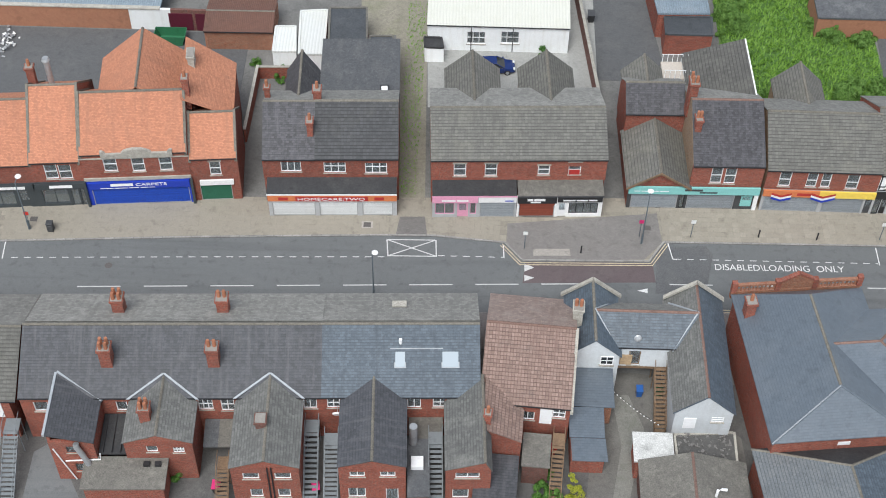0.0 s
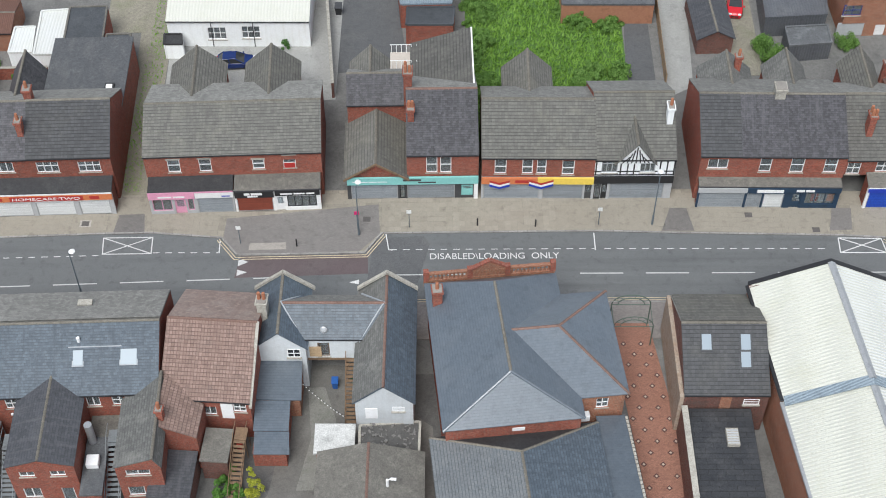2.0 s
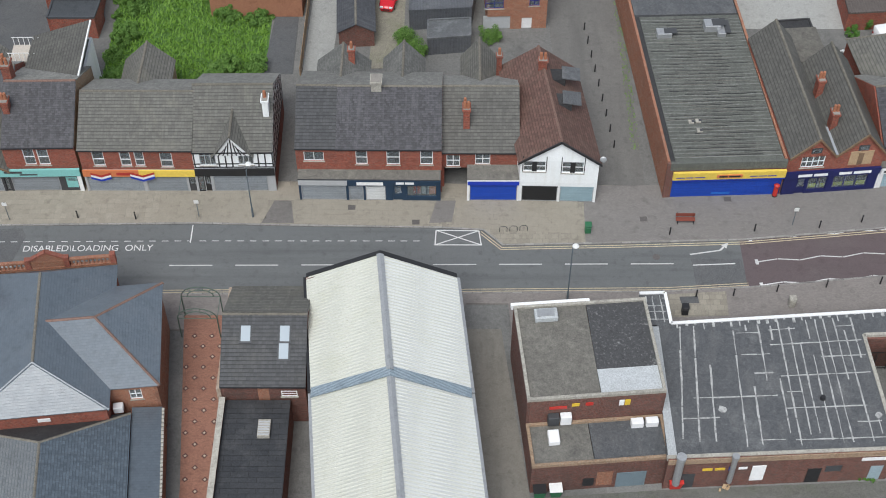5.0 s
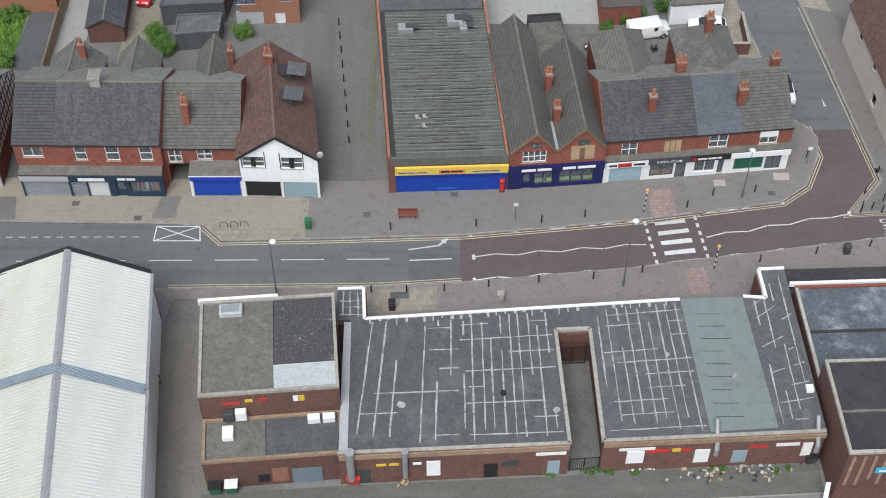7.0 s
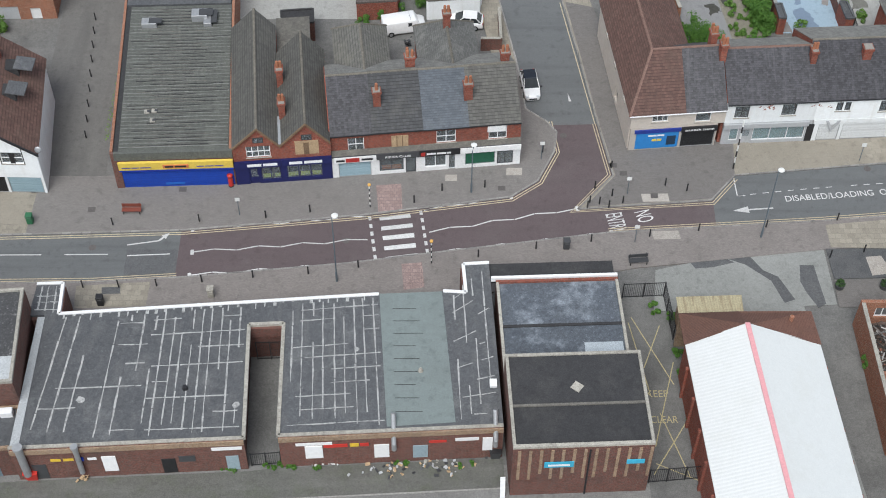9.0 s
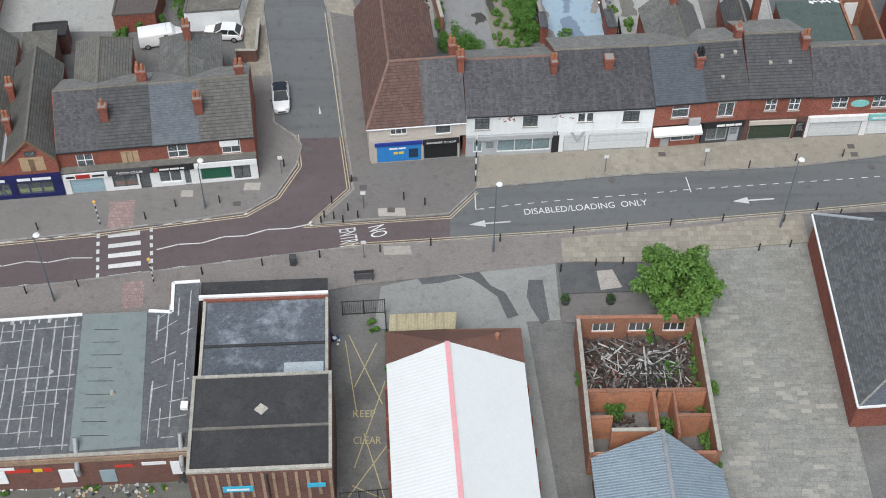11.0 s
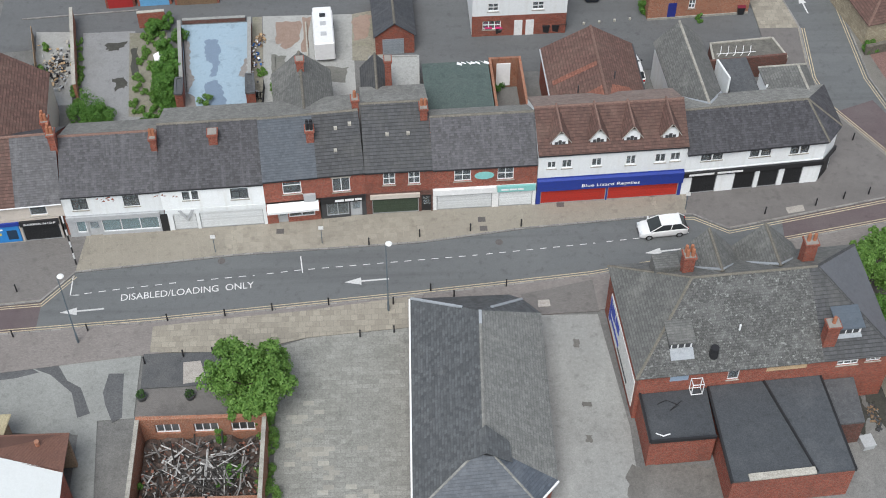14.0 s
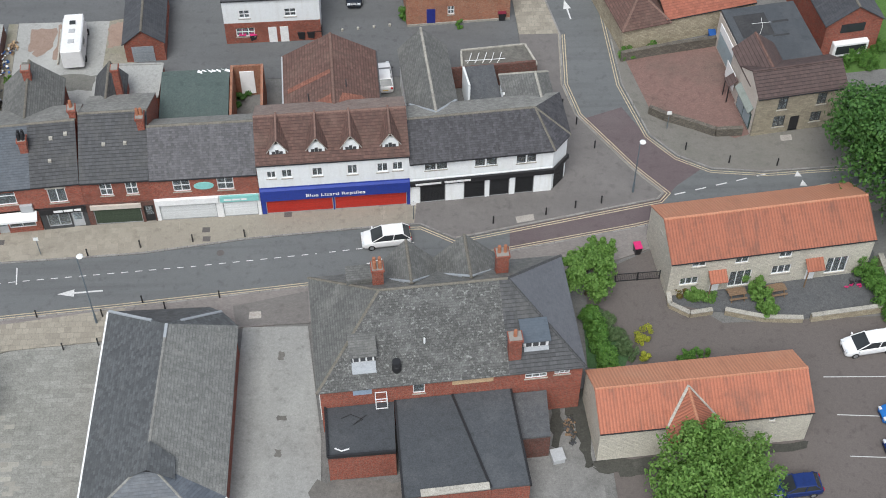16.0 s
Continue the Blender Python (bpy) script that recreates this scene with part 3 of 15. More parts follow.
def letters(parent, text, u, v, z, size, mat, align="CENTER", rot=None, name="lettering", extrude=0.01, width=None):
    cu = bpy.data.curves.new(name, "FONT")
    cu.body, cu.size, cu.align_x, cu.extrude = text, size, align, extrude
    tmp = bpy.data.objects.new(name, cu)
    scene.collection.objects.link(tmp)
    bpy.context.view_layer.update()
    me = bpy.data.meshes.new_from_object(tmp.evaluated_get(bpy.context.evaluated_depsgraph_get()))
    bpy.data.objects.remove(tmp)
    me.materials.clear()
    me.materials.append(mat)
    ob = new(name, me)
    if parent is not None:
        ob.parent = parent
    s = 1.0
    if width:
        xs = [vv.co.x for vv in me.vertices]
        s = width / (max(xs) - min(xs))
    ob.matrix_basis = (Matrix.Translation((u, v, z)) @ (rot or Matrix.Rotation(radians(90), 4, "X"))) @ Matrix.Diagonal((s, 1, 1, 1))
    return ob


def bars(parent, u0, u1, v, z, h, mat, words=3, seed=1, name="sign_bar"):
    """Writing that is not to be read: a row of plain bars."""
    rnd = random.Random(seed)
    ws = [rnd.uniform(0.5, 1.4) for _ in range(words)]
    gap = 0.12 * (u1 - u0) / words
    k = (u1 - u0 - gap * (words - 1)) / sum(ws)
    u = u0
    bm = BM()
    for w in ws:
        box(bm, u, v - 0.012, z, u + w * k, v, z + h)
        u += w * k + gap
    return part(name, bm, mat, parent)



# ---- shop fronts and house fronts ----
def front(t, u0, u1, z0, z1, wins, mat, v=0.0, cols=2, transom=0.5, frame_mat=None, lintel=None, holes=(), th=0.25):
    """A front wall with its windows: wins holds (u0, z0, u1, z1) or the same with cols and transom added."""
    wins = [(*w[:3], min(w[3], z1 - 0.12), *w[4:]) for w in wins]
    part("front_wall", panel(BM(), u0, u1, z0, z1, [w[:4] for w in wins] + list(holes), v, th), mat, t)
    for w in wins:
        c, tr = (w[4], w[5]) if len(w) > 4 else (cols, transom)
        window(t, w[0], w[1], w[2] - w[0], w[3] - w[1], v, c, tr, frame_mat, lintel=lintel if w[3] < z1 - 0.35 else None)


def fascia(t, r, mat, v=-0.12, d=0.12, name="fascia", lean=0.0):
    bm = BM()
    slab(bm, [(r[0], v - lean, r[3]), (r[0], v, r[1]), (r[2], v, r[1]), (r[2], v - lean, r[3])], d, (0, 1, 0))
    return part(name, bm, mat, t)


def bay(t, r, kind, v=0.0, mat=None, cols=2, transom=0.0):
    """What fills one opening of a shop front."""
    if kind == "shutter":
        bm = BM()
        box(bm, r[0], v + 0.08, r[1], r[2], v + 0.14, r[3])
        s = part("shutter", bm, mat or SHUT, t)
        bm = BM()
        box(bm, r[0], v + 0.02, r[3] - 0.22, r[2], v + 0.078, r[3])
        part("shutter_box", bm, DKGREY if mat is None else mat, s)
        bm = BM()
        box(bm, r[0], v + 0.05, r[1], r[2], v + 0.078, r[1] + 0.08)
        part("bottom_rail", bm, STEEL, s)
        for u in (r[0], r[2] - 0.07):
            bm = BM()
            box(bm, u, v + 0.04, r[1], u + 0.07, v + 0.078, r[3] - 0.22)
            part("guide_rail", bm, STEEL, s)
        return s
    if kind == "glass":
        return window(t, r[0], r[1], r[2] - r[0], r[3] - r[1], v, cols, transom, mat, sill=False, name="shop_window")
    bm = BM()
    box(bm, r[0], v + 0.1, r[1], r[2], v + 0.16, r[3])
    d = part("door", bm, mat or UPVC, t)
    bm = BM()
    w = r[2] - r[0]
    box(bm, r[0] + 0.18 * w, v + 0.085, r[1] + 0.9, r[2] - 0.18 * w, v + 0.098, r[3] - 0.25)
    part("door_pane", bm, GLASS, d)
    bm = BM()
    box(bm, r[2] - 0.14 * w, v + 0.04, r[1] + 0.95, r[2] - 0.1 * w, v + 0.098, r[1] + 1.15)
    part("door_handle", bm, STEEL, d)
    return d


def shopfront(t, u0, u1, top, bays, pier, v=0.0, z0=0.05):
    """A shop's front wall up to top, with its bays: (rect, kind, material, cols, transom)."""
    part("shop_wall", panel(BM(), u0, u1, z0, top, [b[0] for b in bays], v, 0.2), pier, t)
    for b in bays:
        bay(t, b[0], b[1], v, *b[2:])


def canopy(t, u0, u1, v0, v1, z0, z1, mat, edge=None, cheeks=None):
    """The lean-to roof over a shop that stands forward of its house, with a fascia board and side walls."""
    part("shop_roof", slab(BM(), [(u0, v0 - 0.1, z0), (u1, v0 - 0.1, z0), (u1, v1, z1), (u0, v1, z1)], 0.12), mat, t)
    bm = BM()
    box(bm, u0 - 0.02, v0 - 0.14, z0 - 0.14, u1 + 0.02, v0 - 0.1, z0 + 0.02)
    part("roof_edge", bm, edge or LEADW, t)
    for u in (u0 + 0.06, u1 - 0.26):
        bm = BM()
        slab(bm, [(u, v0 + 0.2, 0.02), (u, v1, 0.02), (u, v1, z1 - 0.14), (u, v0 + 0.2, z0 - 0.14)], 0.2, (1, 0, 0))
        part("shop_side_wall", bm, cheeks or BRICK, t)


def coping(t, a, b, w=0.3, h=0.28, mat=None):
    """A raised stone coping along a roof verge."""
    a, b = Vector(a), Vector(b)
    n = max(1, round((b - a).length / 0.9))
    s = (b - a).cross(Vector((0, 0, 1))).normalized() * w / 2
    bm = BM()
    for i in range(n):
        p, q = a + (b - a) * (i / n), a + (b - a) * ((i + 0.97) / n)
        up = Vector((0, 0, h))
        slab(bm, [p - s + up, q - s + up, q + s + up, p + s + up], h + 0.1)
    return part("coping", bm, mat or COPING, t)


def verge(t, a, b, w=0.14, mat=None):
    a, b = Vector(a), Vector(b)
    s = (b - a).cross(Vector((0, 0, 1))).normalized() * w / 2
    bm = BM()
    slab(bm, [a - s, b - s, b + s, a + s], 0.24)
    return part("bargeboard", bm, mat or UPVC, t)


def rear_wing(t, u0, u1, v0, v1, he, hr, roof, wall, hip=(0, 0), ridge_mat=None):
    """A rear wing with its ridge running back from the house."""
    shell(t, u0, u1, v0, v1, he, wall, hr if not hip[1] else None, axis="v", front=False)
    gable_v(t, u0, u1, v0, v1, he, hr, roof, ov=0.1, eo=0.18, hip=hip, ridge_mat=ridge_mat)


def skew(t, k):
    """Slants a thing whose plot runs back at an angle to its front: u shifts by k for each metre of v."""
    for c in t.children:
        o = c.matrix_basis.translation
        c.matrix_basis = Matrix.Translation((k * max(o.y, 0), 0, 0)) @ c.matrix_basis
        if c.data and c.data.users == 1 and o.length < 0.01:
            for v in c.data.vertices:
                v.co.x += k * max(v.co.y, 0)


def lean_roof(t, pts, th=0.12, mat=None, name="flat_roof"):
    return part(name, slab(BM(), pts, th), mat or FELT_BK, t)


def dish(parent, m):
    """A satellite dish on its bracket."""
    bm = BM()
    bmesh.ops.create_cone(bm, cap_ends=True, segments=14, radius1=0.32, radius2=0.2, depth=0.08)
    d = part("satellite_dish", bm, STEEL, parent, m=m)
    part("dish_arm", tube(BM(), [(0, 0, 0), (0, -0.15, 0.35)], 0.02, 6), STEEL, d)
    return d



# ---- ground, road and pavements ----
def flat(pts, z0, z1):
    return prism(BM(), pts, z0, z1)


bm = BM()
box(bm, -2400, -2400, -0.4, 2400, 2400, -0.03)
structure("ground", bm, ASPH_OLD, "worn grey tarmac ground of yards and back lots", "ground")

ROAD_N = [(-120, -1.6), (-48.85, 0.46), (-30.5, 1.69), (-12.5, 2.63), (-8.2, 2.73), (-1.65, 2.14), (0, 0), (11.8, 0.35), (13.3, 2.75), (33.9, 3.1),
          (41.3, 2.88), (56.5, 2.62), (60.5, 2.35), (62.3, 0.46), (73, 0.75), (84.7, 1.19), (93, 2.1), (101.5, 3.1), (115, 5.3), (117.7, 7.4),
          (119.5, 11.3), (119.9, 14), (119, 15.5), (117, 17.3), (116.4, 24), (114.9, 34), (113.0, 48)]
ROAD_E = [(118.8, 48), (121.7, 33.9), (122.8, 25.7), (124.05, 15.25), (125, 8.1), (121.3, 3.75), (134, 4.85), (136.7, 8.1), (151, 9.65), (167.7, 10.6), (177.4, 12.0),
          (190, 13.1), (193, 13.2), (196.2, 11.3), (215.4, 15.5), (216, 16.2), (213.5, 19.4), (208.85, 26.9), (207.9, 31.4), (208.3, 39), (206.2, 50)]
ROAD_X = [(213.0, 50), (213.84, 31.15), (215.7, 23.9), (218, 21), (221, 19.2), (226, 18.6), (260, 20.5)]
ROAD_S = [(-120, -11), (-46, -8.4), (-18, -7.1), (7, -5.9), (25, -5.5), (58, -5.3), (77, -5.05), (86, -4.4), (100, -2.85), (107, -1.75), (124, 0.8),
          (144, 2.2), (167, 4.4), (183, 6.15), (201, 9.6), (213, 12.0), (217, 13.1), (232, 16.4), (260, 18)]
road_outline = ROAD_N + ROAD_E + ROAD_X + ROAD_S[::-1]
structure("road", flat(road_outline, -0.4, 0.0), ASPHALT, "grey asphalt high street with worn wheel tracks", "road")

PAV_N = ROAD_N[:-1] + [(114.9, 48), (110.5, 48), (112.5, 34), (114, 24), (115, 17), (115, 11), (98, 9), (75, 8), (40, 8.5), (9, 8.2), (-24, 7), (-120, 5)]
PAV_E = ROAD_E + [(203.5, 50), (204.5, 30), (204.5, 18.5), (178, 16), (154, 14), (128, 12.5), (127, 16), (124.9, 33), (122, 48)]
PAV_X = ROAD_X + [(260, 26), (228, 24), (222, 23.5), (218, 28), (216.5, 50)]
PAV_S = ROAD_S + [(260, 15), (232, 13), (214, 9.5), (205, 6), (183, 2.2), (165, 1.0), (143, -1.4), (126, -3.5), (112, -6.5), (111, -9.0), (92, -12), (63, -12.3), (62.6, -6.5),
                  (58.8, -6.5), (58, -9.5), (25, -9.5), (3, -10.2), (-46, -12), (-120, -15)]
FOOTWAY = surface("mossy brown tarmac footway", (0.165, 0.155, 0.138), (0.145, 0.136, 0.121), 0.95, stain=(0.105, 0.107, 0.085), amount=0.5, sscale=0.3, grain=0.12)
for nm, pts, lab in (("pavement_north", PAV_N, "buff concrete slab pavement with stone kerb"), ("pavement_east", PAV_E, "buff and brown paved pavement round the corner"),
                     ("pavement_cross", PAV_X, "grey pavement at the side street corner"), ("pavement_south", PAV_S, "brown block pavement along the shops")):
    structure(nm, flat(pts, -0.35, 0.1), PAVE if nm in ("pavement_north", "pavement_east") else FOOTWAY if nm == "pavement_cross" else PAVE_BR, lab, "pavement")


def ribbon(pts, w, z, bm=None):
    """A flat strip w wide along the points."""
    bm = bm or BM()
    P = [Vector((x, y, 0)) for x, y in pts]
    L, R = [], []
    for i, p in enumerate(P):
        d0 = (p - P[i - 1]).normalized() if i else (P[1] - p).normalized()
        d1 = (P[i + 1] - p).normalized() if i < len(P) - 1 else d0
        d = (d0 + d1).normalized()
        n = Vector((-d.y, d.x, 0)) / max(0.5, d.dot(d1))
        L.append(bm.verts.new((p.x + n.x * w / 2, p.y + n.y * w / 2, z)))
        R.append(bm.verts.new((p.x - n.x * w / 2, p.y - n.y * w / 2, z)))
    for i in range(len(P) - 1):
        bm.faces.new((R[i], R[i + 1], L[i + 1], L[i]))
    return bm


def raised(pts, w, z0, z1):
    """A kerb: a ribbon with height."""
    bm = BM()
    for a, b in zip(pts, pts[1:]):
        d = (Vector(b) - Vector(a)).normalized()
        n = Vector((-d.y, d.x)) * w / 2
        slab(bm, [(a[0] - n.x, a[1] - n.y, z1), (b[0] - n.x, b[1] - n.y, z1), (b[0] + n.x, b[1] + n.y, z1), (a[0] + n.x, a[1] + n.y, z1)], z1 - z0)
    return bm


def mark(name, bm, mat, label):
    return tagged(new(name, mesh(name, bm, mat)), label, "road marking", kind="structure")



# ---- north side, west part ----
BLUE = paint("blue fascia", (0.012, 0.045, 0.42), 0.45)
DKPIZ = paint("charcoal shopfront", (0.05, 0.06, 0.065), 0.5)
GREEN = paint("dark green shutter", (0.02, 0.12, 0.07), 0.6)
ORANGE = paint("orange fascia", (0.62, 0.2, 0.08), 0.5)
REDP = paint("red paint", (0.42, 0.035, 0.03), 0.5)
PINK = paint("pink fascia", (0.70, 0.32, 0.45), 0.5)
WHITEP = paint("white paint", (0.82, 0.82, 0.81), 0.5)
TEAL = paint("turquoise fascia", (0.24, 0.56, 0.53), 0.5)
YELL = paint("yellow fascia", (0.80, 0.58, 0.10), 0.5)
GREYP = paint("pale grey paint", (0.44, 0.45, 0.46), 0.5)
RUST = surface("rust red shutter", (0.30, 0.07, 0.04), (0.26, 0.06, 0.035), 0.7, "brick", (20, 0.09), joint=(0.16, 0.04, 0.025), jw=0.012, bump=0.3, grain=0.1)
BLUESH = surface("blue shutter", (0.01, 0.075, 0.50), (0.009, 0.068, 0.45), 0.5, "brick", (20, 0.09), joint=(0.008, 0.03, 0.25), jw=0.012, bump=0.3, grain=0.06)


def carpet_store():
    m, W = along(-46, 5.0, -26.85, 6.7)
    t = thing("shop_building", m, "red brick shop building with orange plain-tile roofs and stone copings", "building")
    a = (0.09, 2.68, 4.74, 5.85)
    b = (4.89, 2.7, 14.71, 6.68)
    c = (14.92, 3.09, 19.48, 5.66)
    ea, ra, va = 5.85, 10.53, 5.58
    eb, rb, vb = 6.68, 10.45, 4.48
    ec, rc, vc = 5.67, 8.52, 3.39
    w1 = [(1.29, 3.7, 2.48, 5.58), (2.58, 3.64, 3.77, 5.52)]
    w2 = [(6.84, 4.49, 8.08, 6.28), (9.43, 4.37, 10.62, 6.16), (11.98, 4.39, 13.18, 6.11)]
    w3 = [(16.54, 3.48, 17.59, 5.22)]
    front(t, 0, a[2], 3.3, ea, w1, BRICK, cols=1, lintel=COPING)
    front(t, a[2], b[2], 3.3, eb, w2, BRICK, v=-0.05, cols=1, lintel=COPING)
    front(t, b[2], W, 0.05, ec, w3, BRICK, cols=1, lintel=COPING, holes=[(15.37, 0.05, 18.36, 2.24)])
    bay(t, (15.37, 0.05, 18.36, 2.24), "shutter", 0, GREEN)
    fascia(t, (15.45, 2.3, 18.63, 2.91), WHITEP, -0.2, 0.18)
    for u0, u1, he, hr, rv in ((0, a[2], ea, ra, va), (a[2], b[2], eb, rb, vb), (b[2], W, ec, rc, vc)):
        shell(t, u0, u1, 0.26, rv * 2, he, BRICK, hr, front=False)
        gable_u(t, u1 - u0, rv * 2, he, hr, TILE_OR, ov=0.15, so=-0.1, u0=u0, ridge_mat=RIDGE)
        k = (hr - he) / rv
        for u in (u0 + 0.12, u1 - 0.12):
            coping(t, (u, -0.2, he - 0.2 * k), (u, rv, hr), 0.24, 0.18, RIDGE)
            coping(t, (u, rv * 2, he), (u, rv, hr), 0.24, 0.18, RIDGE)
    # scrolled stone parapet over the middle front
    r = (6.77, 6.51, 13.37, 8.48)
    n = 28
    pts = []
    for i in range(n + 1):
        s = i / n
        h = 0.35 + 0.55 * max(0, 1 - ((s - 0.5) / 0.2) ** 2) ** 0.5 + (0.28 if s < 0.07 or s > 0.93 else 0)
        pts.append((r[0] + (r[2] - r[0]) * s, -0.22, eb - 0.15 + h))
    part("parapet", slab(BM(), pts + [(r[2], -0.22, eb - 0.35), (r[0], -0.22, eb - 0.35)], 0.3, (0, 1, 0)), COPING, t, "scrolled stone parapet")
    bm = BM()
    box(bm, a[2] - 0.1, -0.13, eb - 0.52, b[2] + 0.1, -0.054, eb - 0.4)
    part("string_course", bm, COPING, t)
    bm = BM()
    box(bm, a[2], -0.2, 3.35, b[2], -0.054, 3.7)
    part("cornice", bm, COPING, t)
    # rear roofs
    h2 = rb + 0.3
    vb0, vb1 = vb * 1.0, vb * 1.0 + 8.5
    shell(t, b[0] + 1.1, b[2] - 0.3, vb0 + 2, vb1, 7.2, BRICK, h2, axis="v", front=False)
    gable_v(t, b[0] + 1.1, b[2] - 0.3, vb0 + 0.2, vb1, 7.2, h2, TILE_OR, hip=(0, 0), ov=0.05)
    shell(t, b[2] - 0.4, W - 0.5, vc * 2 - 1, vb1 - 1, 5.9, BRICK, None)
    slopes(t, [[(b[2] - 0.4, vc, 10.2), (W - 0.4, vc + 1.2, 6.6), (W - 0.4, vb1 - 0.8, 6.6), (b[2] - 0.4, vb1 - 0.8, 10.2)]], TILE_OR)
    chimney(t, b[2] + 0.1, vb + 0.2, 8, rb + 1.3, 0.6, 0.8, 1, BRICK)
    chimney(t, b[2] + 0.3, vb + 4.6, 7, rb + 0.4, 0.6, 1.3, 0, COPING)
    chimney(t, 0.3, va + 1.6, 8, ra + 0.9, 0.7, 0.7, 1, BRICK)
    vent = part("vent_cowl", tube(BM(), [(1.8, va + 2.2, 8), (1.8, va + 2.2, ra + 0.6), (1.8, va + 2.2, ra + 0.62), (1.8, va + 2.2, ra + 1.1)], 0.28, 12), STEEL, t)
    part("cowl_cap", tube(BM(), [(1.8, va + 2.2, ra + 1.0), (1.8, va + 2.2, ra + 1.3)], 0.42, 12, 0.3), STEEL, vent)
    # shops
    g1 = (0.55, 0.31, 2.65, 1.95)
    shopfront(t, 0, a[2], 3.3, [((0.5, 0.45, a[2] * 0.63, 2.5), "glass", DKPIZ, 2), ((a[2] * 0.68, 0.1, a[2] * 0.84, 2.5), "glass", DKPIZ, 1), ((a[2] * 0.86, 0.1, a[2] - 0.2, 2.5), "glass", DKPIZ, 1)], DKPIZ, -0.1)
    f = fascia(t, (0.05, 2.55, a[2] - 0.1, 3.25), DKPIZ, -0.3, 0.19)
    bars(f, 1.4, a[2] - 1.2, -0.302, 2.72, 0.36, WHITEP, 1, 3)
    fb = (5.79, -0.02, 14.43, 2.25)
    shopfront(t, a[2], b[2], 3.3, [((a[2] + 0.5, 0.1, b[2] - 0.35, 2.35), "shutter", BLUESH)], BLUE, -0.2)
    f = fascia(t, (a[2] + 0.3, 2.4, b[2] - 0.2, 3.3), BLUE, -0.36, 0.15, lean=0.05)
    u = (a[2] + b[2]) / 2
    bars(f, u - 2.6, u - 0.5, -0.4, 2.8, 0.34, WHITEP, 1, 5)
    letters(f, "CARPETS", u + 1.2, -0.415, 2.8, 0.5, WHITEP, width=2.9)
    bars(f, u - 3.6, u + 1.5, -0.4, 2.52, 0.08, WHITEP, 5, 6)
    bm = BM()
    box(bm, b[2] - 0.12, -0.45, 0.05, b[2] + 0.12, -0.26, 3.5)
    part("pilaster", bm, DKPIZ, t)
    bm = BM()
    box(bm, a[2] - 0.12, -0.45, 0.05, a[2] + 0.12, -0.26, 3.5)
    part("pilaster", bm, DKPIZ, t)


carpet_store()


def corner_takeaway():
    m, W = along(-58, 3.95, -46, 5.0)
    t = thing("shop_building", m, "low brick takeaway shop with a soot-stained orange tile roof", "building")
    front(t, 0, W, 3.3, 5.6, [(4, 3.9, 5, 5.1), (8, 3.9, 9, 5.1)], BRICK, cols=1, lintel=COPING)
    shell(t, 0, W, 0.26, 10, 5.6, BRICK, 9.4, front=False)
    gable_u(t, W, 10, 5.6, 9.4, TILE_OR, ridge_mat=RIDGE)
    shopfront(t, 0, W, 3.3, [((1, 0.4, 5, 2.5), "glass", DKPIZ, 3), ((6, 0.4, 10, 2.5), "glass", DKPIZ, 3), ((10.3, 0.1, 11.3, 2.5), "door", DKPIZ)], DKPIZ, -0.1)
    f = fascia(t, (0.1, 2.55, W - 0.1, 3.25), DKPIZ, -0.3, 0.19)
    bars(f, 8.3, 11.2, -0.302, 2.72, 0.36, WHITEP, 1, 3)


corner_takeaway()



